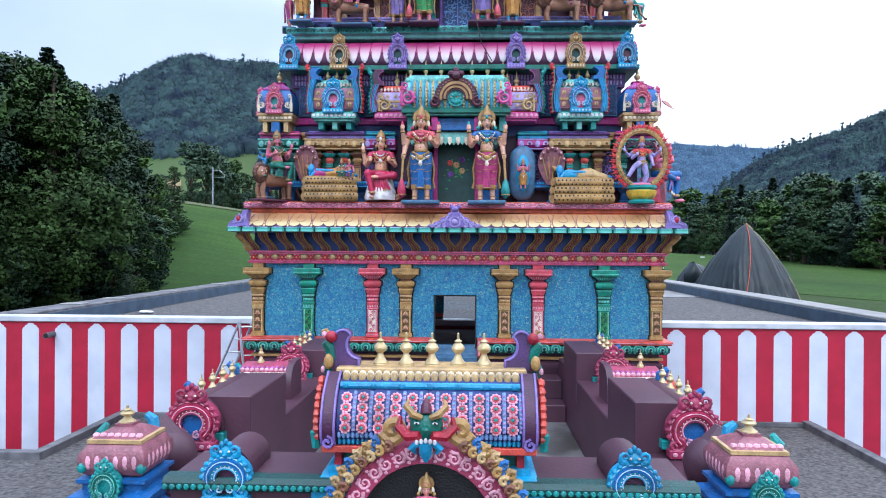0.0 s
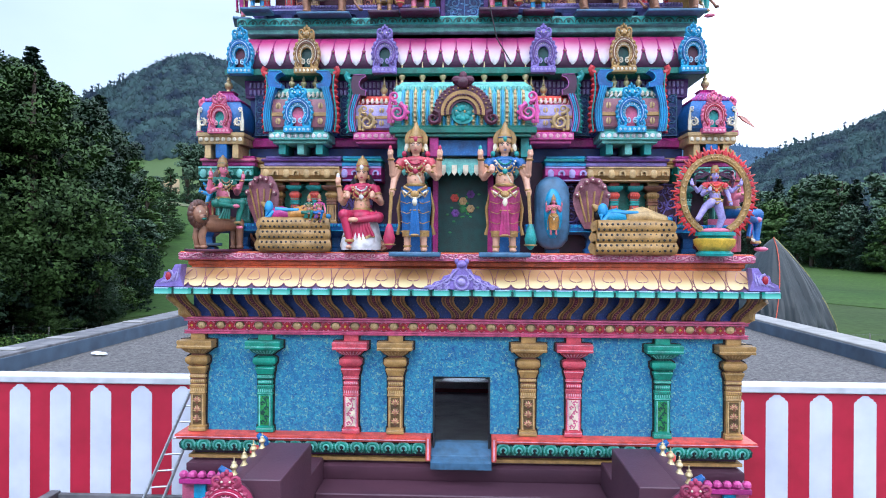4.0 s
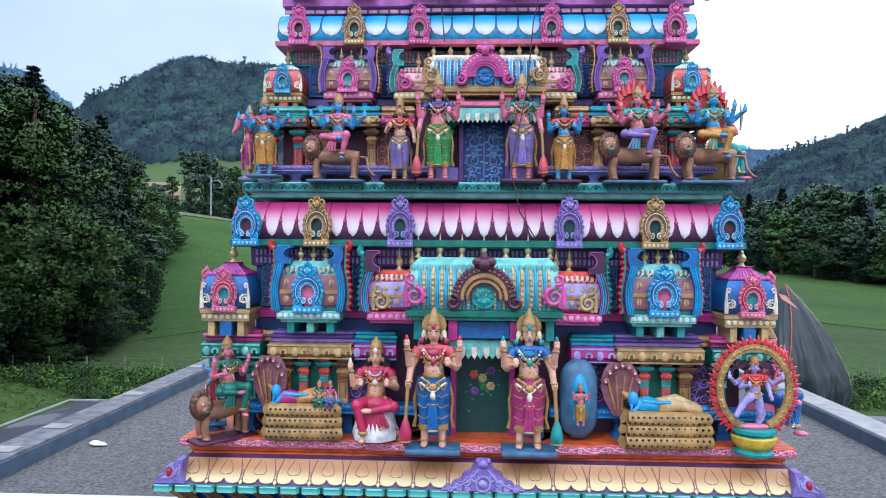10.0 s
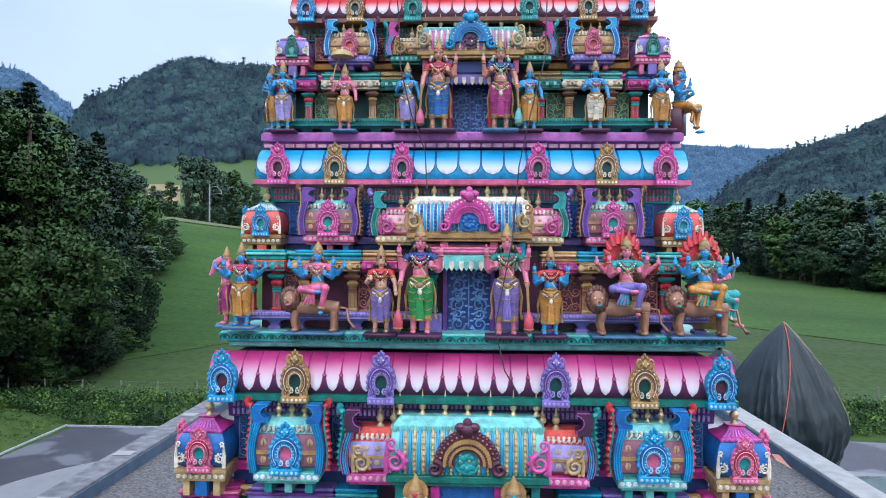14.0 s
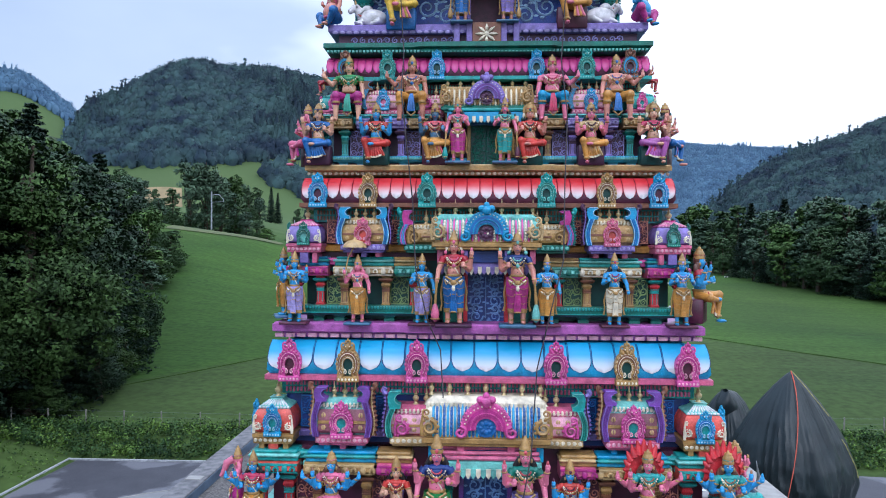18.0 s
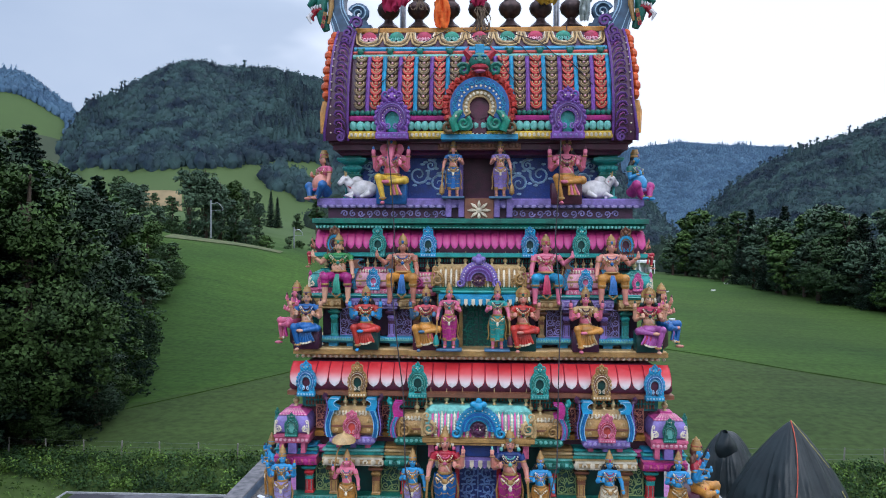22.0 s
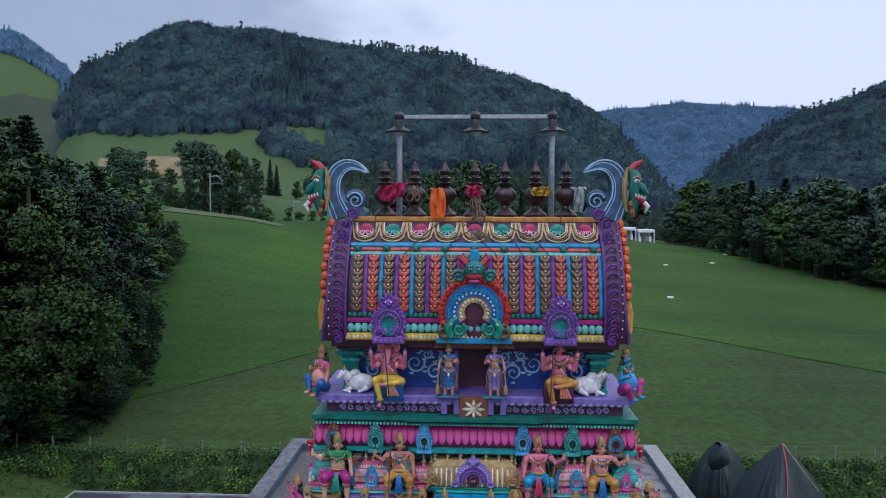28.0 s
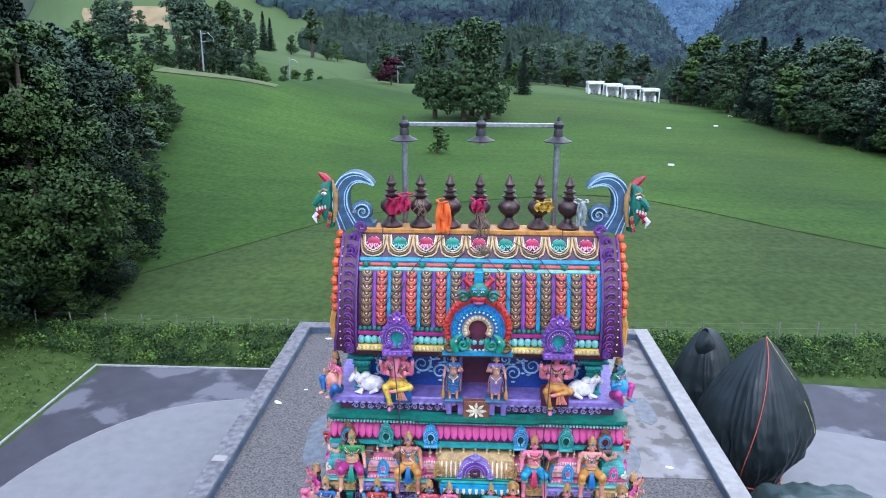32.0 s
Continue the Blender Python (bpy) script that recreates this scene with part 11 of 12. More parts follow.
        put("horn", Shape().tube([(CX + sx * 2.25, 5.56, 6.50), (CX + sx * 2.28, 5.56, 6.62), (CX + sx * 2.33, 5.56, 6.66)], [0.05, 0.045, 0.03], 8), "sky", pav)
        # carved band of the tower's foot beyond the wing
        s = Shape()
        xa, xb = sorted((CX + sx * 2.6, CX + sx * 3.55))
        s.box(xa, xb, 11.74, 12.1, 5.86, 5.93, 0, 0.01)
        for i in range(8):
            s.ball((xa + (i + 0.5) * (xb - xa) / 8, 11.76, 5.98), (0.055, 0.06, 0.05), 1, 7, 5)
        put("petal_course", s, ["magenta", "pink"], porch)
        put("foot_column", Shape().box(CX + sx * 3.3 - 0.08, CX + sx * 3.3 + 0.08, 11.8, 12.0, 5.5, 5.86, 0, 0.01), "sky", porch)
        put("foot_wall", Shape().box(xa, xb, 11.85, 12.1, LOWROOF, 5.86, 0, 0.01), "rose", porch)


build_porch()


def barrel_shrine():
    """The barrel-roofed shrine over the porch's entrance."""
    g = thing("barrel_shrine", (CX, 4.6, 6.5), "small barrel-roofed shrine with gilded pots and a great pink arch", "shrine")
    prof = [(4.61, 6.71), (4.57, 6.77), (4.56, 6.84), (4.585, 6.93), (4.64, 7.03), (4.72, 7.10), (4.81, 7.16)]
    at = lambda z, o=0.0: lookup([(b, a) for a, b in prof], z) - o
    w = 0.60
    s = Shape().sweep(prof + [(2 * 4.95 - a, b) for a, b in prof][::-1], CX - w - 0.06, CX + w + 0.06, 0)
    put("vault", s, "navy", g)
    for z0, z1, c, n, r in ((6.715, 6.755, "sky", 40, 0.016), (6.765, 6.80, "periwinkle", 40, 0.014)):
        s = Shape()
        for i in range(n):
            s.ball((CX - w + (i + 0.5) * 2 * w / n, at((z0 + z1) / 2, 0.006), (z0 + z1) / 2), (w / n, r, (z1 - z0) * 0.6), 0, 6, 4)
        put("leaf_course", s, c, g)
    m = Shape()
    for q in range(9):
        a = radians(40 * q)
        m.ball((0.029 * math.cos(a), -0.002, 0.029 * math.sin(a)), (0.0115, 0.008, 0.0115), 0, 6, 4)
        m.ball((0.0185 * math.cos(a + 0.35), -0.007, 0.0185 * math.sin(a + 0.35)), (0.0085, 0.008, 0.0085), 2, 6, 4)
    m.ball((0, -0.012, 0), (0.0125, 0.010, 0.0125), 1, 7, 4)
    me = m.mesh("rosette", [paint("blush"), paint("teal"), paint("rose_red")])
    ros = put("rosette_panel", Shape().box(CX - w, CX + w, 4.8, 4.82, 6.75, 6.95, 0, 0.0), "navy", g)
    for i in range(11):
        x = CX - w + (i + 0.5) * 2 * w / 11
        s = Shape().tube([(x + w / 11, at(z, 0.006), z) for z in (6.81, 6.88, 6.96, 7.05)], 0.013, 6)
        for q in range(9):
            s.ball((x + w / 11, at(6.82 + 0.027 * q, 0.018), 6.82 + 0.027 * q), (0.012, 0.006, 0.010), 1, 6, 4)
        put("rib", s, ["periwinkle", "lavender"], g)
        for z in (6.832, 6.893, 6.954, 7.015):
            place("rosette", me, (x, at(z, 0.006), z), ros, rot=(-34 if z > 6.92 else -10, 0, 0))
    s = Shape().tube([(CX - w, at(7.083, 0.012), 7.083), (CX + w, at(7.083, 0.012), 7.083)], 0.024, 8)
    for i in range(7):
        s.ball((CX + (i - 3) * w / 3.2, at(7.083, 0.032), 7.085), (0.022, 0.016, 0.022), 0, 8, 5)
    put("rod", s, "sky", g)
    s = Shape()
    for i in range(22):
        x = CX - w + (i + 0.5) * 2 * w / 22
        s.ball((x, at(7.135, 0.004), 7.135), (0.030, 0.026, 0.036), 0, 8, 5)
        s.ball((x, at(7.122, 0.0), 7.122), (0.027, 0.024, 0.042), 1, 8, 5)
    put("petal_course", s, ["cream", "sand"], g)
    put("ridge", Shape().box(CX - w - 0.05, CX + w + 0.05, 4.78, 5.10, 7.15, 7.185, 0, 0.008), "sand", g)
    for i in range(5):
        place("finial", POT, (CX + (i - 2) * 0.182, 4.93, 7.18), g, scale=(0.235, 0.235, 0.235))
    for sx in (-1, 1):
        rows = []
        for a, b in prof:
            rows.append([(CX + sx * w, a + 0.02, b), (CX + sx * (w + 0.01), a - 0.03, b), (CX + sx * (w + 0.11), a - 0.03, b), (CX + sx * (w + 0.13), a + 0.06, b)])
        s = Shape().grid(rows, 0)
        for off in (0.015, 0.10):
            s.tube([(CX + sx * (w + off), a - 0.035, b) for a, b in prof], 0.009, 5, 1)
        s.tube([(a, 4.545, b) for a, b in spiral(CX + sx * (w + 0.06), 6.735, 0.045, 1.3, 90, 10, sx)], 0.012, 5, 1)
        put("end_board", s, ["plum", "lilac"], g)
        s = Shape()
        for q in range(8):
            z = 6.76 + q * 0.048
            s.ball((CX + sx * (w + 0.145), at(z) + 0.06, z), (0.03, 0.05, 0.035), 0, 6, 4)
        put("flame_fringe", s, "coral", g)
        put("fringe_end", Shape().tube([(CX + sx * (w + 0.15), 4.64, 6.68), (CX + sx * (w + 0.16), 4.62, 6.79)], 0.03, 6), "teal", g)
        x0 = lambda v: CX + sx * v
        out = [(0.506, 7.165), (0.676, 7.165), (0.680, 7.25), (0.682, 7.33), (0.677, 7.385), (0.665, 7.412), (0.645, 7.428), (0.615, 7.433), (0.590, 7.425), (0.572, 7.408), (0.566, 7.392), (0.580, 7.378), (0.592, 7.350), (0.594, 7.318), (0.584, 7.282), (0.564, 7.255), (0.538, 7.240), (0.508, 7.232)]
        pts = [(x0(a), b) for a, b in out]
        s = Shape().prism(pts if sx > 0 else pts[::-1], 4.87, 4.99, 0)
        s.tube([(x0(a), 4.867, b) for a, b in out[4:] + out[:1]], 0.010, 6, 1)
        put("horn", s, ["aubergine", "lilac"], g)
        s = Shape()
        s.tube([(x0(0.715), 4.89, 7.11), (x0(0.735), 4.88, 7.17), (x0(0.70), 4.89, 7.24), (x0(0.715), 4.88, 7.31), (x0(0.745), 4.87, 7.35)], [0.028, 0.034, 0.038, 0.042, 0.03], 8, 0)
        s.ball((x0(0.715), 4.85, 7.215), (0.034, 0.025, 0.055), 2, 9, 6)
        s.ball((x0(0.70), 4.86, 7.385), (0.042, 0.036, 0.042), 1, 9, 6)
        s.ball((x0(0.745), 4.86, 7.405), (0.024, 0.022, 0.024), 3, 8, 5)
        s.tube([(x0(0.715), 4.86, 7.41), (x0(0.735), 4.86, 7.435), (x0(0.76), 4.86, 7.425), (x0(0.765), 4.86, 7.40)], [0.012, 0.014, 0.012, 0.005], 6, 2)
        s.ball((x0(0.755), 4.85, 7.16), (0.016, 0.016, 0.024), 3, 7, 5)
        put("beast_head", s, ["green", "crimson", "gold", "blush"], g)
        put("post", Shape().box(x0(0.6) - 0.025, x0(0.6) + 0.025, 4.62, 4.68, 6.56, 6.665, 0, 0.004), "crimson", g)
    put("ledge", Shape().box(CX - w - 0.1, CX + w + 0.1, 4.56, 5.0, 6.665, 6.71, 0, 0.006), "coral", g)
    put("body", Shape().box(CX - w, CX + w, 4.68, 5.0, 6.40, 6.665, 0, 0.006), "green", g)
    put("plinth", Shape().ring(CX, 4.84, 0.72, 0.32, [(0.03, 6.38), (0.03, 6.44), (-0.01, 6.46), (-0.01, 6.51), (-0.06, 6.53), (-0.06, 6.57)]), "sky", g)
    # great arch with mask and golden wings
    y = 4.36
    # the arch group is built about zc at its drawing size and spread to its real one
    grow = lambda s: s.moved(Matrix.Translation((CX, y, 6.245)) @ Matrix.Diagonal((1.24, 1.0, 1.24, 1.0)) @ Matrix.Translation((-CX, -y, -6.30)))
    zc = 6.30
    s = Shape()
    s.band([(CX + a, b) for a, b in arc(0, zc, 0.44, 0, 180, 28)], [(CX + a, b) for a, b in arc(0, zc, 0.34, 0, 180, 28)], y, y + 0.2, 0)
    for i in range(17):
        a = radians(6 + 168 * i / 16)
        s.tube([(CX + p, y - 0.004, q) for p, q in spiral(0.39 * math.cos(a), zc + 0.39 * math.sin(a), 0.036, 1.4, math.degrees(a), 10, 1 if i % 2 else -1)], [0.010 - 0.0006 * q for q in range(11)], 4, 1)
        for q in range(4):
            b = a + radians(3.5)
            rr = 0.355 + 0.022 * q
            s.ball((CX + rr * math.cos(b), y - 0.003, zc + rr * math.sin(b)), (0.011, 0.007, 0.009), 1, 6, 4)
    put("arch", grow(s), ["claret", "blush"], g, "pink arch with pale scrolls")
    # thin black sheet paints the shade inside the arch's opening
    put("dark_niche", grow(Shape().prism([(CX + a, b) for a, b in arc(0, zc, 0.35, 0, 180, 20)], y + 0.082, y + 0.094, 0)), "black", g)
    for sx in (-1, 1):
        s = Shape()
        for i in range(7):
            a = radians(20 + 44 * i / 6) if sx > 0 else radians(160 - 44 * i / 6)
            s.ball((CX + 0.49 * math.cos(a), y + 0.02, zc + 0.49 * math.sin(a)), (0.05, 0.05, 0.045), 0, 7, 5)
            s.tube([(CX + p, y - 0.03, q) for p, q in spiral(0.48 * math.cos(a), zc + 0.48 * math.sin(a), 0.035, 1.2, 90, 8, sx)], 0.010, 4, 1 if i % 3 == 2 else 0)
        s.tube([(CX + p, y + 0.0, q) for p, q in spiral(sx * 0.17, zc + 0.51, 0.07, 1.3, 200, 12, -sx)], 0.028, 6, 0)
        for rank, rr, cr, nn in ((0, 0.470, 0.026, 9), (1, 0.515, 0.026, 8)):
            for i in range(nn):
                d = 16 + (50 - 6 * rank) * i / (nn - 1)
                a = radians(d if sx > 0 else 180 - d)
                s.tube([(CX + p, y - 0.045 + 0.012 * rank, q) for p, q in spiral(rr * math.cos(a), zc + rr * math.sin(a), cr, 1.1, d, 9, sx)], [0.015 - 0.0008 * q for q in range(10)], 6, (2, 0, 3)[i % 3] if rank == 0 else (0, 1, 2)[i % 3])
        put("golden_wing", grow(s), ["gold", "blue", "sand", "brown"], g)
    s = Shape()
    s.ball((CX, y - 0.02, zc + 0.535), (0.085, 0.07, 0.075), 0, 10, 7)
    for sx in (-1, 1):
        s.tube([(a, y - 0.07, b) for a, b in spiral(CX + sx * 0.05, zc + 0.565, 0.032, 1.2, 20, 10, sx)], 0.012, 5, 0)
        s.ball((CX + sx * 0.045, y - 0.095, zc + 0.56), (0.015, 0.010, 0.006), 2, 7, 4)
        s.ball((CX + sx * 0.045, y - 0.104, zc + 0.56), (0.006, 0.004, 0.006), 3, 6, 4)
        s.tube([(CX + sx * 0.02, y - 0.08, zc + 0.585), (CX + sx * 0.06, y - 0.085, zc + 0.60), (CX + sx * 0.10, y - 0.05, zc + 0.635), (CX + sx * 0.09, y - 0.03, zc + 0.665)], [0.014, 0.020, 0.018, 0.006], 6, 4)
        s.tube([(CX + sx * 0.03, y - 0.09, zc + 0.50), (CX + sx * 0.09, y - 0.06, zc + 0.49), (CX + sx * 0.14, y - 0.02, zc + 0.53), (CX + sx * 0.13, y - 0.02, zc + 0.58)], [0.022, 0.028, 0.024, 0.008], 6, 1)
        s.tube([(CX + sx * 0.04, y - 0.08, zc + 0.46), (CX + sx * 0.07, y - 0.06, zc + 0.43), (CX + sx * 0.05, y - 0.05, zc + 0.40)], [0.018, 0.02, 0.006], 6, 5)
    s.tube([(CX, y - 0.05, zc + 0.60), (CX, y - 0.04, zc + 0.64), (CX, y - 0.02, zc + 0.67)], [0.03, 0.026, 0.008], 7, 6)
    for q in range(5):
        s.ball((CX + (q - 2) * 0.022, y - 0.095, zc + 0.475 - 0.004 * abs(q - 2)), (0.010, 0.012, 0.014), 2, 6, 4)
    s.tube([(CX, y - 0.08, zc + 0.46), (CX, y - 0.07, zc + 0.41), (CX, y - 0.05, zc + 0.36)], [0.03, 0.034, 0.008], 7, 5)
    s.ball((CX, y - 0.10, zc + 0.53), (0.022, 0.025, 0.018), 0, 7, 4)
    put("beast_mask", grow(s), ["green", "crimson", "white", "black", "gold", "sky", "maroon"], g)
    s = Shape()
    s.ball((CX, y + 0.06, 6.36), (0.09, 0.06, 0.08), TP, 9, 6)
    torso_s = Shape()
    torso(torso_s, 6.32, 0.56, [(-1, "chest"), (1, "chest")], halo=True)
    torso_s.v = [(p[0] + CX, p[1] + y + 0.015, p[2]) for p in torso_s.v]
    put("bust_statue", torso_s, pal("skin", "crimson", "rose", "gold"), None, "small painted plaster bust with a golden crown inside the arch", at=(CX, y, 6.32), category="statue", group="figures on the tower", sharp=60)


barrel_shrine()


def ladder():
    g = thing("folding_ladder", (-5.6, 15.7, LOWROOF), "aluminium folding ladder leaning beside the striped wall", "ladder")
    alu = material("aluminium", lin(196, 198, 202), lin(168, 170, 176), scale=20, rough=0.4, metal=0.7)
    feet, head, foot2 = (-5.95, 15.45, LOWROOF), (-5.12, 15.85, 6.32), (-4.75, 15.3, LOWROOF + 0.75)
    for a, b, n in ((feet, head, 8), (foot2, head, 5)):
        for d in (-0.17, 0.17):
            put("rail", Shape().tube([(a[0] + d, a[1] + d * 0.3, a[2]), (b[0] + d * 0.8, b[1] + d * 0.3, b[2])], 0.03, 6), alu, g)
        for i in range(n):
            f = (i + 0.6) / n
            p = [u + (v - u) * f for u, v in zip(a, b)]
            put("rung", Shape().tube([(p[0] - 0.17, p[1] - 0.05, p[2]), (p[0] + 0.17, p[1] + 0.05, p[2])], 0.018, 6), alu, g)


ladder()
s = Shape().tube([(-9.8, 16.18, 5.95), (-9.8, 15.85, 5.94)], 0.07, 12)
s.tube([(-9.8, 15.86, 5.94), (-9.8, 15.845, 5.94)], 0.055, 12, 1)
put("rain_spout", s, [material("grey_plastic_pipe", lin(96, 94, 98), lin(80, 78, 82), rough=0.5), paint("black")], None, "short grey rain spout in the striped wall", at=(-9.8, 16.1, 5.95), category="spout")

# ---- covered chariots, fence, poles, marquees ----
CHARIOT = [(0.62, 0.0), (0.60, 0.08), (0.56, 0.17), (0.62, 0.22), (0.82, 0.31), (0.96, 0.41), (1.0, 0.48), (0.95, 0.57), (0.82, 0.67), (0.64, 0.77), (0.44, 0.86), (0.26, 0.93), (0.11, 0.975), (0.045, 0.992), (0.0, 1.0)]
CHARIOT_LOW = [(0.80, 0.0), (0.80, 0.12), (0.84, 0.25), (0.95, 0.40), (1.0, 0.52), (0.90, 0.66), (0.70, 0.80), (0.50, 0.90), (0.34, 0.955), (0.22, 0.985), (0.0, 1.0)]


def tarped(name, cx, cy, h, rad, seed, label, prof, rope=True):
    """A tall thing wrapped in tarpaulin: it hangs in straight folds from the tip, bellies out and is drawn in below by a rope."""
    g = thing(name, (cx, cy, 0), label, "covered chariot", "covered chariots")
    s, rnd = Shape(), random.Random(seed)
    rows, n, levels = [], 200, 84
    table = [(b, a) for a, b in prof]
    ph = [rnd.uniform(0, 6.28) for _ in range(5)]
    for i in range(levels + 1):
        f = i / levels
        r = lookup(table, f)
        row = []
        for k in range(n + 1):
            a = 2 * math.pi * (k % n) / n
            ca, sa = math.cos(a), math.sin(a)
            # long creases run down from the tip, shorter slanting ones gather towards the rope
            crease = 0.30 - abs(noise.noise((1.7 * ca + seed, 1.7 * sa + 0.8 * f, 1.3 * f)))
            fine = 0.2 - abs(noise.noise((5.0 * ca + 1.5 * f, 5.0 * sa + seed, 1.4 * f)))
            gather = 0.25 - abs(noise.noise((5.0 * ca + 2.0 * f, 5.0 * sa - 2.0 * f + seed, 5.5 * f)))
            belly = smooth(0.75, 0.35, f)
            fold = 1 + 0.17 * crease * smooth(1.0, 0.8, f) + 0.10 * fine * (0.35 + 0.65 * smooth(1.0, 0.7, f)) + 0.12 * gather * belly + 0.03 * noise.noise((9 * ca, 9 * sa, 12 * f + seed)) * belly
            sq = 1 + 0.075 * math.cos(4 * a + ph[3]) + 0.03 * math.cos(2 * a + ph[4])
            rr = rad * r * fold * sq
            row.append((cx + rr * ca, cy + rr * sa, h * f + 0.10 * math.sin(5 * a + ph[1]) * smooth(0.1, 0.3, f) * smooth(1.0, 0.7, f)))
        rows.append(row)
    s.grid(rows)
    put("tarpaulin", s, TARP, g, sharp=22)
    if rope:
        red = material("orange_rope", lin(196, 92, 70), lin(160, 70, 54), rough=0.9)
        yel = material("yellow_strap", lin(170, 166, 96), lin(120, 116, 80), rough=0.8)
        for a0, a1, m, f0, f1 in ((-96, -122, red, 1.0, 0.26), (-66, -40, yel, 1.0, 0.80), (-42, -34, yel, 0.70, 0.52)):
            pts = []
            for q in range(18):
                f = f1 + (f0 - f1) * (1 - q / 17)
                a = radians(a0 + (a1 - a0) * q / 17)
                rr = rad * lookup(table, f) * 1.09 + 0.03
                pts.append((cx + rr * math.cos(a), cy + rr * math.sin(a), h * f + 0.03))
            put("rope", Shape().tube(pts, 0.022, 5), m, g)
        pts = [(cx + rad * 0.63 * math.cos(radians(a)), cy + rad * 0.63 * math.sin(radians(a)), h * 0.18 - 0.05 * math.sin(radians(a * 3))) for a in range(-140, 11, 10)]
        put("rope", Shape().tube(pts, 0.03, 5), red, g)
    else:
        hood = Shape()
        rows = []
        for i in range(15):
            f = i / 14
            rows.append([(cx - 0.35 + (0.30 + 0.45 * math.sin(math.pi * f)) * math.cos(radians(a)) * (1.05 - 0.55 * f), cy - 0.55 - 0.25 * math.sin(math.pi * f) + 0.45 * math.sin(radians(a)), h * (0.80 + 0.21 * f) + 0.05 * math.sin(radians(a * 3))) for a in range(0, 361, 18)])
        hood.grid(rows)
        put("hood", hood, TARP, g, "flap of tarpaulin tied over the tip", sharp=30)


tarped("covered_chariot", 14.64, 38.2, 9.45, 2.62, 2, "tall chariot wrapped in dark green tarpaulin with orange ropes", CHARIOT)
tarped("covered_chariot", 14.1, 44.9, 7.2, 1.85, 5, "smaller chariot wrapped in dark green tarpaulin", CHARIOT_LOW, rope=False)


def covered_cart():
    g = thing("covered_cart", (16.6, 33.0, 0), "low cart covered with a wrinkled grey-green tarpaulin", "covered cart")
    rows = []
    for i in range(49):
        u = i / 48
        row = []
        for j in range(49):
            v = j / 48
            x, y = 13.2 + 6.0 * u, 30.2 + 6.0 * v
            z = 2.6 + 1.0 * (1 - abs(2 * v - 1.0)) - 2.4 * max(smooth(0.15, 0, u), smooth(0.85, 1, u), smooth(0.15, 0, v), smooth(0.85, 1, v)) + 0.05 * math.sin(9 * u + 4 * v) + 0.35 * (0.25 - abs(noise.noise((5 * u, 3 * v + 2, 1)))) + 0.12 * (0.25 - abs(noise.noise((14 * u, 9 * v, 4))))
            row.append((x, y, z))
        rows.append(row)
    put("tarpaulin", Shape().grid(rows), material("grey_green_tarpaulin", lin(66, 82, 82), lin(48, 62, 63), scale=1.5, rough=0.5, bump=0.4, bump_scale=4.0), g, sharp=50)
    for x, y in ((14.2, 31.2), (18.2, 31.2), (14.2, 35.2), (18.2, 35.2)):
        put("wheel", Shape().lathe((x, y, 0.0), [(0.3, 0.0), (0.34, 0.1), (0.34, 0.9), (0.3, 1.2)], 14), "black", g)


covered_cart()


def fence():
    wire = material("fence_wire", lin(110, 116, 118), lin(96, 100, 104), rough=0.5, metal=0.5)
    me = Shape().tube([(0, 0, -0.2), (0, 0, 1.25)], 0.055, 8).mesh("fence_post", [WOOD_POST])
    g = thing("wire_fence", (0, 57.6, 1.1), "low wire fence on pale posts along the meadow", "fence")
    pts = []
    for i in range(27):
        x = -46 + i * 3.07
        y = 57.2 + 0.035 * (x + 16) if x > -16 else 57.2 + 0.03 * (-16 - x)
        z = height(x, y)
        pts.append((x, y, z))
        place("fence_post", me, (x, y, z), g, rot=(0, ((i * 37) % 7 - 3) * 0.8, 0))
    for dz in (0.35, 0.75, 1.15):
        put("wire", Shape().tube([(x, y, z + dz) for x, y, z in pts], 0.006, 4), wire, g)


fence()


def catenary_pole(x, y, h, arm):
    z = height(x, y)
    g = thing("railway_pole", (x, y, z), "grey steel railway pole with a short arm", "pole", "railway poles")
    put("mast", Shape().tube([(x, y, z), (x, y, z + h)], [0.22, 0.16], 8), STEEL, g)
    put("arm", Shape().tube([(x, y, z + h * 0.9), (x + arm * 0.6, y, z + h * 0.93), (x + arm, y, z + h * 0.8), (x + arm, y, z + h * 0.72)], 0.07, 6), STEEL, g)
    put("stay", Shape().tube([(x, y, z + h * 0.72), (x + arm, y, z + h * 0.74)], 0.05, 5), STEEL, g)


catenary_pole(-66.0, 177.0, 9.5, 3.0)
catenary_pole(-51.0, 200.0, 8.5, 2.5)
catenary_pole(-28.0, 262.0, 8.0, 2.5)


def marquees():
    white = material("white_marquee_sheet", lin(232, 232, 234), lin(212, 213, 216), scale=1, rough=0.6)
    for i in range(4):
        x, y = 42.0 + i * 5.8, 262.0 - i * 2.8
        z = height(x, y)
        g = thing("marquee", (x, y, z), "white flat-topped marquee open at the front", "marquee", "marquees")
        put("roof", Shape().box(x - 2.8, x + 2.8, y - 3, y + 3, z + 3.4, z + 4.4, 0, 0.1), white, g)
        put("back_wall", Shape().box(x - 2.7, x + 2.7, y + 2.8, y + 2.95, z, z + 3.4, 0, 0.0), white, g)
        for sx in (-1, 1):
            put("leg", Shape().box(x + sx * 2.6 - 0.15, x + sx * 2.6 + 0.15, y - 2.9, y - 2.6, z - 0.3, z + 3.4, 0, 0.02), white, g)
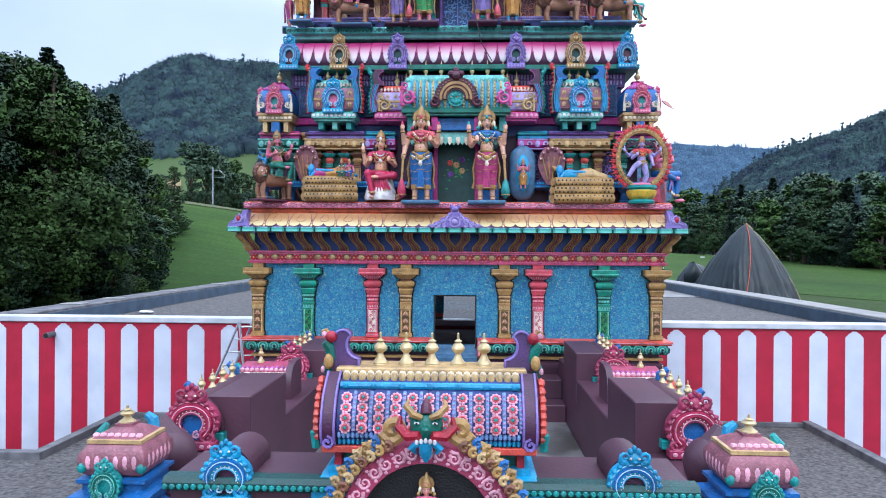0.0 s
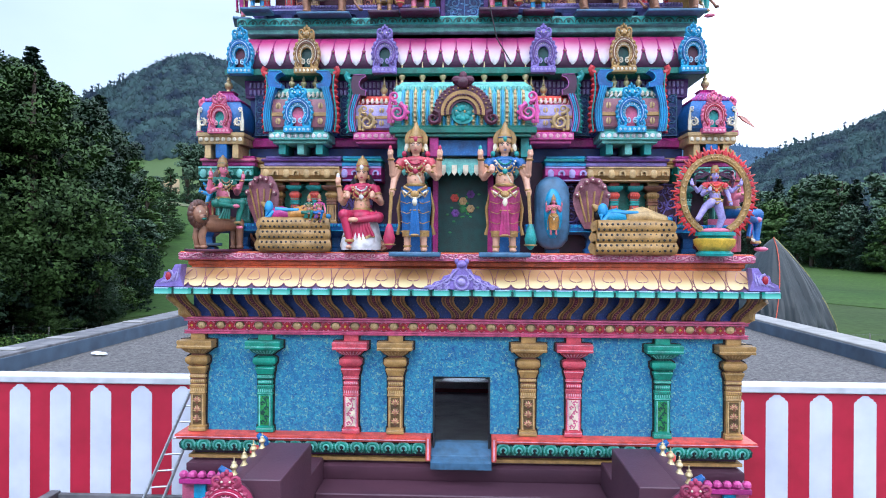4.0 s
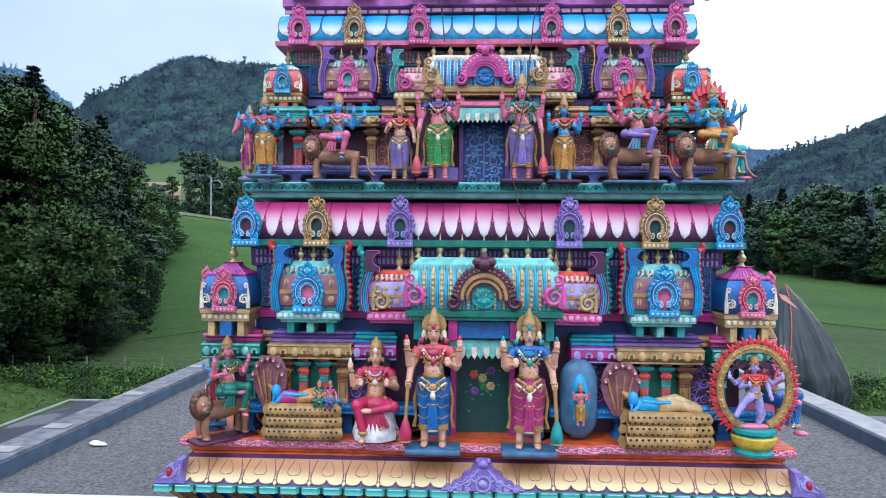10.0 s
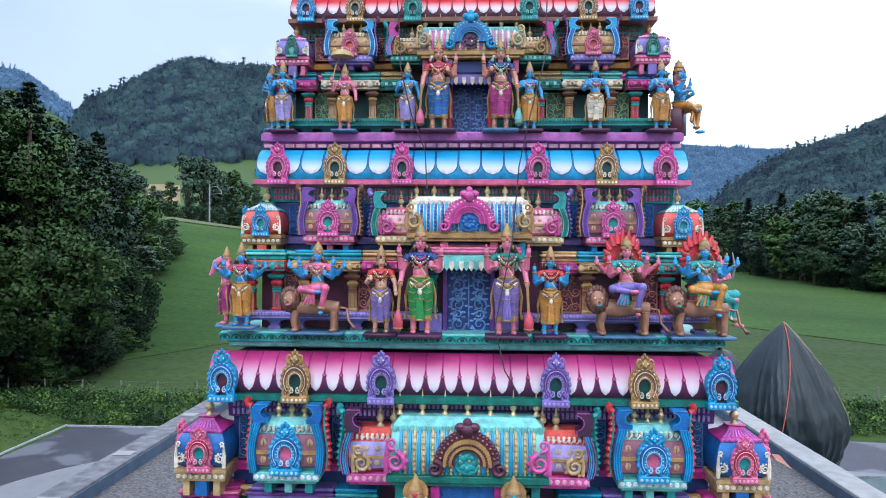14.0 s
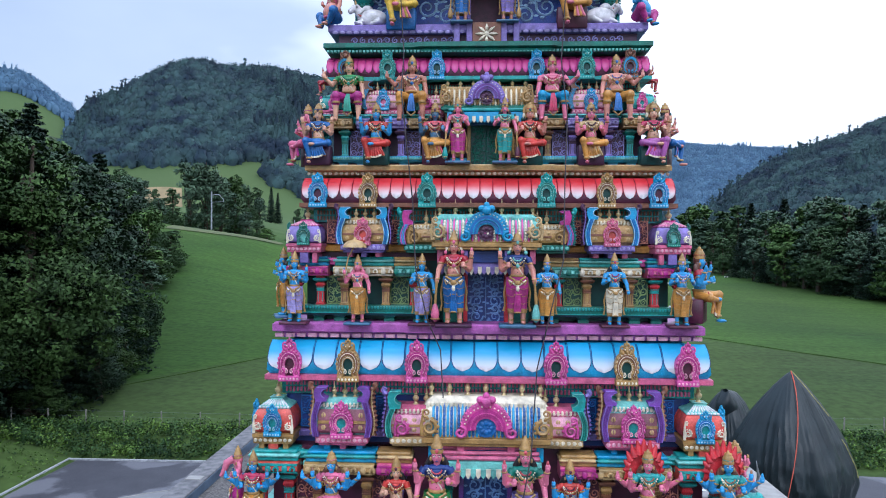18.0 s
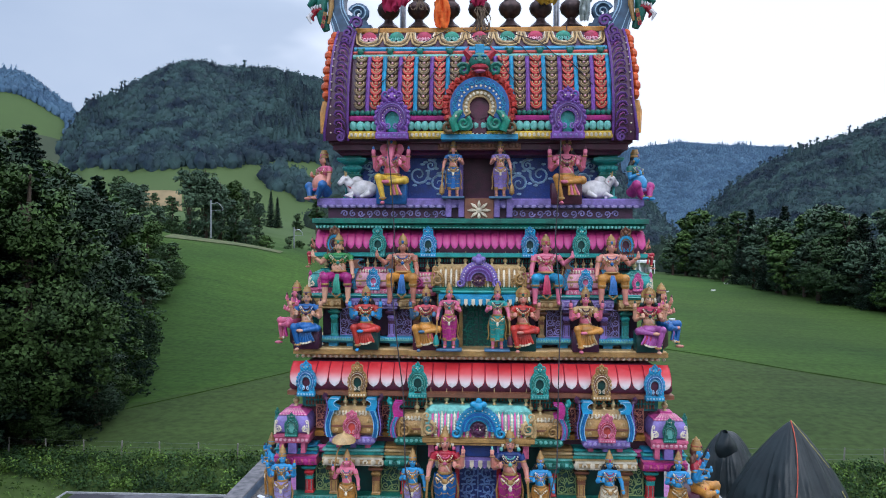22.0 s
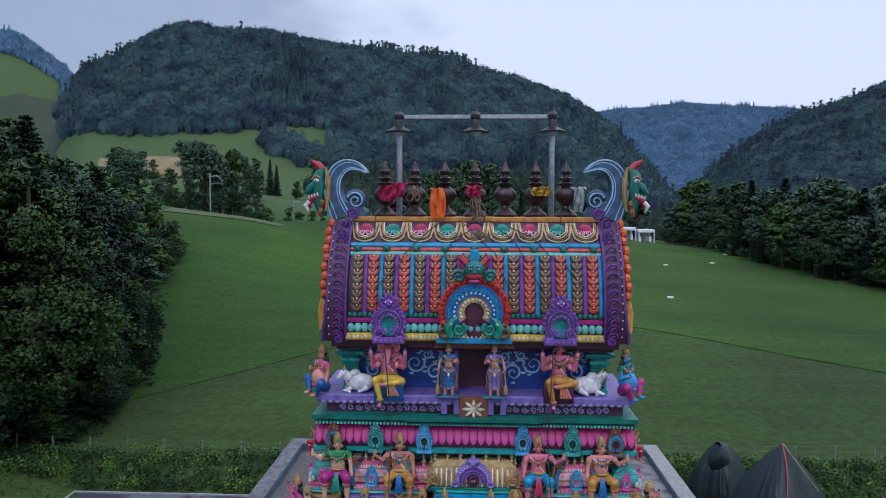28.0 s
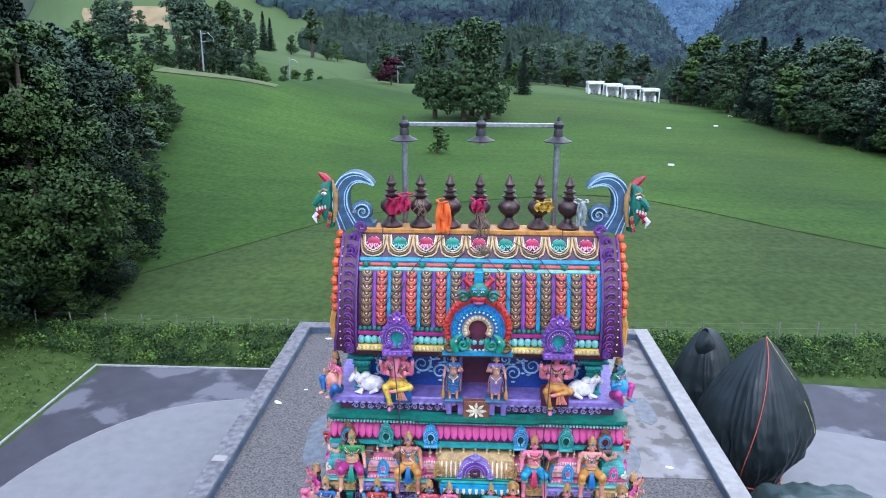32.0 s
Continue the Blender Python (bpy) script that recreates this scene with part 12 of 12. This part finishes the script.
        for q in range(3):
            put("front_panel", Shape().box(x - 2.6 + q * 1.8, x - 1.9 + q * 1.8, y - 2.7, y - 2.6, z, z + 2.0, 0, 0.02), white if q != 1 else paint("grey"), g)


marquees()
me = Shape().box(-0.5, 0.5, -0.3, 0.3, 0.0, 0.3, 0, 0.03).mesh("field_marker", [material("white_marker", lin(226, 226, 226), rough=0.6)])
for x, y in ((34.0, 128.0), (46.0, 176.0), (60.0, 185.0), (72, 210)):
    place("field_marker", me, (x, y, height(x, y)), label="small white marker box on the meadow", category="marker", group="field markers")


def field_track():
    """A narrow worn track across the meadow."""
    line = [(-42, 61), (-38.8, 64.3), (-35.2, 67.7), (-30.3, 73.6), (-25.0, 80.2), (-17.8, 89.2), (-6, 97), (8, 101.5), (16, 103), (22.7, 101.7), (30.2, 95.8), (38.1, 88.7), (46.1, 82.6), (60, 74)]
    pts = []
    for (xa, ya), (xb, yb) in zip(line, line[1:]):
        for q in range(6):
            pts.append((xa + (xb - xa) * q / 6, ya + (yb - ya) * q / 6))
    rows = []
    for i, (x, y) in enumerate(pts):
        w = 0.26 + 0.08 * math.sin(i * 1.7)
        rows.append([(x, y - w, height(x, y - w) + 0.03), (x, y, height(x, y) - 0.02 + 0.05), (x, y + w, height(x, y + w) + 0.03)])
    soil = material("worn_track", lin(50, 66, 30), lin(40, 56, 25), scale=0.8, rough=1.0)
    soil.node_tree.nodes["Principled BSDF"].inputs["Specular IOR Level"].default_value = 0.0
    put("field_track", Shape().grid(rows), soil, None, "narrow worn track across the meadow", category="track", kind="structure", sharp=180)


field_track()

# ---- trees ----
def leaf_cards(s, c, r, n, size, rnd, mi, flat=0.75):
    for _ in range(n):
        d = Vector((rnd.gauss(0, 1), rnd.gauss(0, 1), rnd.gauss(0, 1))).normalized()
        p = Vector(c) + Vector((d.x * r, d.y * r, d.z * r * flat)) * (0.55 + 0.45 * rnd.random())
        u = Vector((rnd.gauss(0, 1), rnd.gauss(0, 1), rnd.gauss(0, 0.6))).normalized()
        w = (d + u * 0.8).cross(u)
        if w.length < 0.1:
            continue
        w.normalize()
        a, b = u * size * rnd.uniform(0.7, 1.3), w * size * rnd.uniform(0.45, 0.8)
        n0 = len(s.v)
        s.v += [tuple(p - a - b), tuple(p + b * 1.2), tuple(p + a - b)]
        s.f.append((n0, n0 + 1, n0 + 2))
        s.m.append(mi)


def tree_meshes(name, h, spread, leaf, seed, conifer=False, clumps=190, cards=26, size=0.34, low=0.12):
    """Trunk with limbs, and a crown of many leaf clumps, as two meshes."""
    rnd = random.Random(seed)
    t = Shape()
    bend = rnd.uniform(-0.3, 0.3)
    t.tube([(0, 0, -0.6), (0.02 * h * bend, 0, 0.25 * h), (0.04 * h * bend, 0.01 * h, 0.6 * h), (0.03 * h * bend, 0, 0.92 * h)], [0.028 * h, 0.021 * h, 0.013 * h, 0.004 * h], 9)
    c = Shape()
    if conifer:
        tiers = 46
        for i in range(tiers):
            f = low + (1 - low) * (i + rnd.uniform(-0.3, 0.3)) / tiers
            r = spread * (1 - f) ** 0.85 * rnd.uniform(0.8, 1.15) + 0.22
            m = max(4, int(11 * (1 - f) + 4))
            for k in range(m):
                a = 2 * math.pi * (k + rnd.random() * 0.8) / m
                rr = r * rnd.uniform(0.7, 1.12)
                # drooping bough: needle sprays hang along it and its tip turns up
                for q in range(5):
                    g = (q + 0.4) / 4.4
                    z = f * h - 0.34 * rr * g + 0.16 * rr * g * g
                    leaf_cards(c, (rr * g * math.cos(a), rr * g * math.sin(a), z), 0.20 + 0.13 * rr * (1 - 0.6 * g), int(cards * 0.18), size, rnd, 0, 0.75)
    else:
        lobes = []
        for i in range(rnd.randint(9, 12)):
            a, f = rnd.uniform(0, 6.28), rnd.random()
            rr = spread * 0.55 * math.sqrt(rnd.random()) * (1 - 0.45 * f)
            lobes.append((rr * math.cos(a), rr * math.sin(a), h * (low + 0.16 + (0.72 - low) * f), spread * rnd.uniform(0.34, 0.52) * (1.05 - 0.4 * f)))
        lobes.append((0, 0, 0.80 * h, spread * 0.38))
        for x, y, z, r in lobes:
            t.tube([(0, 0, max(0.15 * h, z - 1.2 * r - 0.1 * h)), (x * 0.5, y * 0.5, z - 0.7 * r), (x, y, z)], [0.010 * h, 0.007 * h, 0.002 * h], 6)
        for i in range(clumps):
            x, y, z, r = lobes[i % len(lobes)]
            d = Vector((rnd.gauss(0, 1), rnd.gauss(0, 1), rnd.gauss(0.15, 0.9))).normalized()
            k = rnd.uniform(0.75, 1.08)
            leaf_cards(c, (x + d.x * r * k, y + d.y * r * k, max(z + d.z * r * k * 0.95, low * h)), r * 0.34, cards, size, rnd, 0)
    # leaves of one crown: turned outwards, and lit more by where they sit on the crown than each by its own tilt
    v, f = np.array(c.v, dtype=np.float32), np.array(c.f)
    out = v * np.array((1.0, 1.0, 0.7), dtype=np.float32) - np.array((0.0, 0.0, 0.30 * h), dtype=np.float32)
    out /= np.linalg.norm(out, axis=1)[:, None] + 1e-6
    own = np.cross(v[f[:, 1]] - v[f[:, 0]], v[f[:, 2]] - v[f[:, 0]])
    own /= np.linalg.norm(own, axis=1)[:, None] + 1e-9
    back = np.sum(own * out[f[:, 0]], axis=1) < 0
    f[back] = f[back][:, ::-1]
    own[back] *= -1
    me = bpy.data.meshes.new(name + "_crown")
    me.from_pydata(c.v, [], f.tolist())
    me.materials.append(leaf)
    me.polygons.foreach_set("use_smooth", [True] * len(f))
    soft_n = np.empty_like(v)
    soft_n[f.ravel()] = np.repeat(own, 3, axis=0)
    soft_n = 0.5 * soft_n + 0.6 * out + np.array((0.0, 0.0, 0.12), dtype=np.float32)
    me.normals_split_custom_set_from_vertices((soft_n / np.linalg.norm(soft_n, axis=1)[:, None]).tolist())
    return t.mesh(name + "_trunk", [BARK]), me


KINDS = {
    "beech_near": tree_meshes("beech_near", 20, 6.8, LEAF_DARK, 11, clumps=460, cards=58, size=0.15, low=0.0),
    "ash_near": tree_meshes("ash_near", 18, 6.0, LEAF_EDGE, 12, clumps=460, cards=58, size=0.14, low=0.0),
    "spruce_near": tree_meshes("spruce_near", 22, 4.8, LEAF_NEEDLE, 14, conifer=True, cards=76, size=0.16, low=0.03),
    "beech": tree_meshes("beech", 20, 6.4, LEAF_WOOD_HAZED, 11, clumps=260, cards=22, size=0.30, low=0.0),
    "ash": tree_meshes("ash", 18, 5.6, LEAF_MID, 12, clumps=260, cards=22, size=0.28, low=0.02),
    "maple": tree_meshes("maple", 16, 5.6, LEAF_LIGHT, 13, clumps=240, cards=22, size=0.28, low=0.0),
    "spruce": tree_meshes("spruce", 22, 4.4, LEAF_NEEDLE, 14, conifer=True, cards=26, size=0.26, low=0.05),
    "copper_beech": tree_meshes("copper_beech", 12, 5.0, LEAF_RED, 15, clumps=150, cards=20, size=0.4),
    "poplar": tree_meshes("poplar", 20, 3.0, LEAF_MID, 16, clumps=150, cards=22, size=0.36, low=0.1),
}
LABELS = {"beech": "large dark green beech tree at the meadow's edge", "ash": "green ash tree with an open crown", "maple": "yellowish green maple tree at the meadow's edge", "spruce": "tall dark green spruce", "copper_beech": "dark red copper beech", "poplar": "slender pale green poplar"}


def tree(kind, x, y, h, seed=0, wide=1.0, group="trees round the meadow"):
    base = {"beech": 20, "ash": 18, "maple": 16, "spruce": 22, "copper_beech": 12, "poplar": 20}[kind]
    z = height(x, y)
    ob = thing(kind + "_tree", (x, y, z), LABELS[kind], "tree", group)
    k = h / base
    ob.rotation_euler = (0, 0, (seed * 2.399) % 6.28)
    ob.scale = (k * wide, k * wide, k)
    close = kind + "_near"
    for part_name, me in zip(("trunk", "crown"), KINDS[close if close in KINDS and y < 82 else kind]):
        o = new(part_name, me)
        o.parent = ob
    return ob


rnd = random.Random(21)
# wood along the left edge of the meadow
EDGE = [(-37.0, 50.0), (-33.5, 58.0), (-32.5, 67.0), (-36.5, 78.6), (-46.0, 98.7), (-55.7, 119.2), (-58.9, 139.5), (-64.0, 155.0)]
mix = ["beech", "spruce", "beech", "ash", "beech", "maple", "ash", "spruce"]
i = 0
for (xa, ya), (xb, yb) in zip(EDGE, EDGE[1:]):
    m = 2
    for q in range(m):
        f = (q + 0.3) / m
        x, y = xa + (xb - xa) * f, ya + (yb - ya) * f
        for row in range(3):
            xx, yy = x - 4.5 - row * 6.5 + rnd.uniform(-1.2, 1.2), y + rnd.uniform(-2, 2) + row * 1.5
            big = lookup([(60, 27.5), (85, 26.0), (105, 20.0), (130, 13.0), (155, 9.5)], y)
            hh = big * rnd.uniform(0.86, 1.06) * (0.84 if row == 0 else 1.0)
            tree(mix[(i * 3 + row * 2) % 8] if not (row == 0 and y > 85) else ("ash", "maple")[i % 2], xx, yy, hh, i * 7 + row, 1.1)
        i += 1
# low growth along the foot of the left wood
for k in range(16):
    f = k / 15
    y = 60 + 75 * f
    x = lookup([(60, -35.5), (67, -34.0), (78, -38.0), (98, -48.0), (135, -58)], y)
    tree(("ash", "beech", "ash", "maple")[k % 4], x + 1.0 * math.sin(k * 2.3), y, 5.0 + 2.5 * math.sin(k * 1.9) ** 2, k * 11, 1.9)
# wood along the right edge
REDGE = [(76.0, 105.30000000000001), (80.0, 145.3), (76.9, 153.8), (73.6, 164.4), (72.6, 182.2), (70.5, 201.8), (71.9, 242.6), (63.8, 258.4)]
for (xa, ya), (xb, yb) in zip(REDGE, REDGE[1:]):
    for q in range(3):
        f = (q + 0.4) / 3
        x, y = xa + (xb - xa) * f, ya + (yb - ya) * f
        for row in range(2):
            tree(mix[(i * 5 + row * 3) % 8], x + 4 + row * 8 + rnd.uniform(-1.5, 1.5), y + rnd.uniform(-2, 2), rnd.uniform(12, 16) if row == 0 else rnd.uniform(18, 24), i * 5 + row, 1.3)
        i += 1
# trees across the far end
for x, y, h, k in ((20, 285, 15, "ash"), (28, 292, 17, "beech"), (36, 290, 16, "ash"), (46, 288, 19, "beech"), (55, 284, 20, "ash"), (62, 280, 17, "beech"), (12, 275, 12, "spruce"), (14, 262, 9, "maple"), (-29, 250, 9.5, "copper_beech"), (-38, 300, 18, "ash"), (-30, 312, 20, "beech"), (-20, 306, 19, "ash"), (-95, 195, 15, "beech"), (-104, 205, 16, "ash"), (-112, 222, 15, "beech"), (4, 292, 16, "ash"), (-6, 300, 17, "beech")):
    tree(k, x, y, h, int(x * 7 + y), 1.35)
# the group of large trees in the meadow and the bush in front of it
for x, y, h in ((-10, 178, 22), (-3, 175, 25), (3, 179, 24), (-1, 184, 24)):
    tree("ash" if x < 4 else "beech", x, y, h, int(x * 3 + 40), 1.05, "tall trees standing in the meadow")
# behind the crest: dark trees along the railway, hedges and single trees on the slopes beyond, (kind, degrees from ahead, metres, height, width)
for n, (kind, az, r, h, wide) in enumerate((
        ("beech", -24.6, 196, 9, 1.2), ("ash", -23.6, 204, 13, 1.1), ("beech", -22.4, 210, 22, 1.0), ("beech", -21.2, 212, 23, 1.05), ("beech", -20.1, 214, 20, 1.0), ("ash", -19.0, 216, 15, 1.1), ("beech", -18.2, 212, 10, 1.3), ("ash", -17.4, 208, 8, 1.4), ("maple", -16.6, 206, 6, 1.5),
        ("ash", -14.9, 212, 7, 1.2), ("maple", -14.0, 216, 6, 1.3), ("ash", -13.0, 222, 7, 1.3), ("maple", -12.2, 226, 5, 1.3),
        ("ash", -20.4, 262, 19, 1.0), ("maple", -19.2, 268, 18, 1.0), ("ash", -18.0, 262, 15, 1.0), ("beech", -17.2, 270, 12, 1.1), ("spruce", -16.3, 298, 15, 0.8), ("spruce", -15.8, 300, 13, 0.8), ("ash", -14.3, 300, 8, 1.3), ("poplar", -12.7, 302, 22, 1.3), ("ash", -11.6, 300, 9, 1.2), ("maple", -10.8, 306, 8, 1.3),
        ("ash", -19.2, 335, 16, 1.0), ("beech", -18.3, 340, 15, 1.0), ("ash", -17.3, 342, 14, 1.1), ("beech", -27.4, 372, 17, 1.0), ("beech", -26.5, 378, 19, 1.1), ("beech", -25.6, 376, 18, 1.0), ("ash", -24.9, 372, 13, 1.1), ("ash", -29.0, 380, 8, 1.3), ("maple", -28.3, 384, 7, 1.3))):
    tree(kind, HUB[0] + r * math.sin(radians(az)), HUB[1] + r * math.cos(radians(az)), h, n * 5 + 2, wide)
tree("maple", -7.0, 133.5, 5.5, 3, 1.4)
tree("spruce", 15.0, 236.0, 14, 4)
tree("ash", -80, 40, 25, 5)
for k, (x, y) in enumerate(((-44, 34), (-50, 42), (-47, 26), (-56, 52), (-60, 38))):
    tree("beech", x, y, 24, k + 60, 1.15)


# ---- woods on the hills, bank scrub, grass ----
def crown_mesh(conifer, fine, rnd):
    """One far tree: a lumpy crown with a skin of small leaf sprays, unit size."""
    s = Shape()
    seg, rings = ((8, 6), (7, 5), (5, 4))[fine]
    rows = []
    ox = rnd.uniform(0, 50)
    for j in range(rings + 1):
        f = j / rings
        row = []
        for i in range(seg + 1):
            a = 2 * math.pi * (i % seg) / seg
            if conifer:
                rr, zz = 0.30 * (1 - f) ** 0.9 + 0.01, 1.35 * f
            else:
                t = -1.15 + 2.72 * f
                rr, zz = 0.46 * math.cos(t) if j < rings else 0.0, 0.34 + 0.50 * math.sin(t)
            k = 0.85 + 0.75 * noise.noise((ox + 1.9 * math.cos(a), 1.9 * math.sin(a), 3.2 * f))
            row.append((rr * k * math.cos(a), rr * k * math.sin(a), zz * (0.94 + 0.06 * k)))
        rows.append(row)
    s.grid(rows)
    cards, size = ((130, 0.070), (60, 0.080), (26, 0.09))[fine]
    for _ in range(cards):
        row = rows[rnd.randint(1, rings)]
        p = Vector(row[rnd.randint(0, seg - 1)]) + Vector((rnd.gauss(0, 0.07), rnd.gauss(0, 0.07), rnd.gauss(0, 0.06)))
        u = Vector((rnd.gauss(0, 1), rnd.gauss(0, 1), rnd.gauss(0, 1))).normalized()
        w = u.cross(Vector((rnd.gauss(0, 1), rnd.gauss(0, 1), rnd.gauss(0, 1)))).normalized()
        k = size * rnd.uniform(0.7, 1.4)
        n0 = len(s.v)
        s.v += [tuple(p - u * k), tuple(p - w * k * 0.9), tuple(p + u * k)]
        s.f.append((n0, n0 + 1, n0 + 2))
    return s.v, s.f


# clumps of trees left standing in the high meadows: (x, y, radius)
COPSES = [(-187, 414, 8), (-112, 412, 12), (-95, 405, 9), (-60, 345, 20), (-35, 350, 18)]
# open hill meadows: (degrees from, to, metres from, to)
CLEARINGS = [(-36.5, -30.6, 480, 1050)]


def wooded(x, y, r, a):
    if any(math.hypot(x - cx, y - cy) < cr for cx, cy, cr in COPSES):
        return True
    if any(a0 < a < a1 and r0 < r < r1 for a0, a1, r0, r1 in CLEARINGS):
        return False
    hl = hills(x, y)
    if a > 12:
        return r > 282 + 10 * math.sin(a)
    edge = 9 * noise.noise((x * 0.014, y * 0.014, 2.0))
    if a > -7:
        return r > 305 + 1.5 * edge
    if a > -11:
        return hl > 24 + edge
    if a < -9:
        return hl > 62 + edge
    return hl > 56 + edge or (r > 330 and noise.noise((x * 0.009, y * 0.009, 1.0)) > 0.22)


def facing(verts, faces):
    """Turns the leaf sprays of a slope so that their upper sides look out over the valley."""
    v = np.array(verts, dtype=np.float32)
    three = np.array([f for f in faces if len(f) == 3])
    n = np.cross(v[three[:, 1]] - v[three[:, 0]], v[three[:, 2]] - v[three[:, 0]])
    back = n @ np.array((0.0, -1.0, 0.15), dtype=np.float32) < 0
    three[back] = three[back][:, ::-1]
    return [f for f in faces if len(f) == 4] + three.tolist()


def woods():
    """Crowns crowded over the slopes, up to the far ridges."""
    rnd = random.Random(77)
    crowns = [[crown_mesh(c, fine, rnd) for c in (0, 0, 0, 1)] for fine in (0, 1, 2)]
    sets = {"copse": ([], []), "hill_woods": ([], []), "ridge_woods": ([], [])}
    seen = {}
    made, r = 0, 178.0
    while r < 2000:
        size = 5.0 * (1 + r / 2600)
        step = math.degrees(size * 0.62 / r)
        a = -37.0 + rnd.random() * step
        while a < 36:
            x, y = HUB[0] + r * math.sin(radians(a)), HUB[1] + r * math.cos(radians(a))
            a += step * rnd.uniform(0.8, 1.2)
            if not wooded(x, y, r, a) or rnd.random() < 0.05:
                continue
            z = height(x, y) - 1.0
            key, rise = int(a * 2), (z + 12 - 24.0) / r
            if rise < seen.get(key, -9) - 0.006:
                continue
            seen[key] = max(seen.get(key, -9), rise)
            pick = crowns[0 if r < 420 else 1 if r < 800 else 2][3 if noise.noise((x * 0.02, y * 0.02, 5.0)) + rnd.uniform(-0.2, 0.2) > 0.36 else rnd.randint(0, 2)]
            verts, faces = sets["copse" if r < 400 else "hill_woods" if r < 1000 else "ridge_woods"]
            k = size * rnd.uniform(0.95, 1.75)
            n0 = len(verts)
            jx, jy, ca, sa = rnd.uniform(-2, 2), rnd.uniform(-2, 2), math.cos(made), math.sin(made)
            verts.extend([(x + jx + k * (p[0] * ca - p[1] * sa), y + jy + k * (p[0] * sa + p[1] * ca), z + k * 1.2 * p[2]) for p in pick[0]])
            faces.extend([tuple(q + n0 for q in g) for g in pick[1]])
            made += 1
        r += 0.56 * size
    # hill and ridge leaf colours already hold the blue of distance haze
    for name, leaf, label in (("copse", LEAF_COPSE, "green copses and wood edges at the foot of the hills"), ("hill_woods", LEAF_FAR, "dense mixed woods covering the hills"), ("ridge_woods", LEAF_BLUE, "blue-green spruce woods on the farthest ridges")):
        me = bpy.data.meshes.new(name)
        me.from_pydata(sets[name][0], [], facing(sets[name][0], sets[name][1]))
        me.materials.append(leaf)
        me.polygons.foreach_set("use_smooth", [True] * len(me.polygons))
        # crowns grow into one another: their light follows the slope more than each single crown
        own = np.empty(len(me.vertices) * 3, dtype=np.float32)
        me.vertices.foreach_get("normal", own)
        own = 0.42 * own.reshape(-1, 3) + np.array((0.0, -0.36, 0.42), dtype=np.float32)
        me.normals_split_custom_set_from_vertices((own / np.linalg.norm(own, axis=1)[:, None]).tolist())
        tagged(new(name, me), label, "woods", kind="stuff")


def draped(name, outline, mat, label, step=6.0):
    """A field of another crop, laid over the ground inside an outline of four corners."""
    (ax, ay), (bx, by), (cx, cy), (dx, dy) = outline
    n = 14
    rows = []
    for j in range(n + 1):
        v = j / n
        row = []
        for i in range(n + 1):
            u = i / n
            x = (ax * (1 - u) + bx * u) * (1 - v) + (dx * (1 - u) + cx * u) * v
            y = (ay * (1 - u) + by * u) * (1 - v) + (dy * (1 - u) + cy * u) * v
            wob = 3.0 * noise.noise((x * 0.05, y * 0.05, 3))
            row.append((x + wob, y + wob, height(x + wob, y + wob) + (0.7 if y > 300 else 0.15)))
        rows.append(row)
    put(name, Shape().grid(rows), mat, None, label, category="field", kind="structure", sharp=180)


woods()
draped("stubble_field", [(-199, 371), (-150, 357), (-159, 378), (-209, 389)], material("dry_stubble", lin(136, 118, 84), lin(112, 100, 70), scale=0.1, detail=8, rough=0.95), "pale brown stubble field below the wood")
draped("rough_verge", [(-74, 166), (-50, 176.5), (-50, 180.5), (-74, 172)], material("dry_verge_grass", lin(88, 92, 56), lin(66, 78, 42), scale=0.5, detail=8, rough=0.95), "strip of dry uncut grass along the railway")
draped("hay_meadow", [(-300, 428), (-262, 455), (-512, 866), (-548, 800)], material("dry_hay_meadow", lin(54, 64, 44), lin(46, 58, 40), scale=0.03, detail=8, rough=0.95, stains=0.3, stain_color=lin(70, 82, 54)), "dry grey-green hay meadow on a knoll")


def scrub():
    """Low tangled growth on the bank behind the yard, and rough grass."""
    rnd = random.Random(31)
    s = Shape()
    for _ in range(1900):
        x = rnd.uniform(-36, 40)
        y = 53.3 + 4.2 * rnd.random() ** 1.2 + (0.02 * x if x > 0 else 0)
        r = rnd.uniform(0.3, 0.75)
        leaf_cards(s, (x, y, height(x, y) + r * 0.6), r, 24, 0.10, rnd, 0 if noise.noise((x * 0.5, y, 0)) + rnd.uniform(-0.3, 0.3) < 0.12 else 1, 1.1)
    for _ in range(2200):
        x, y = rnd.uniform(-46, -29.6), rnd.uniform(22, 57)
        leaf_cards(s, (x, y, height(x, y) + 0.05), rnd.uniform(0.15, 0.4), 9, 0.075, rnd, 1 if rnd.random() < 0.8 else 0, 0.5)
    for _ in range(700):
        x = rnd.uniform(-40, 40)
        y = rnd.uniform(57.0, 58.6)
        leaf_cards(s, (x, y, height(x, y) + 0.1), 0.3, 10, 0.07, rnd, 1, 0.8)
    put("bank_scrub", s, [foliage("scrub_leaves", lin(48, 70, 36), lin(28, 46, 26)), foliage("bank_grass", lin(84, 108, 46), lin(60, 84, 38))], None, "tangled scrub and tall grass on the bank", at=(0, 55, 0), category="scrub", kind="stuff", sharp=180)


scrub()
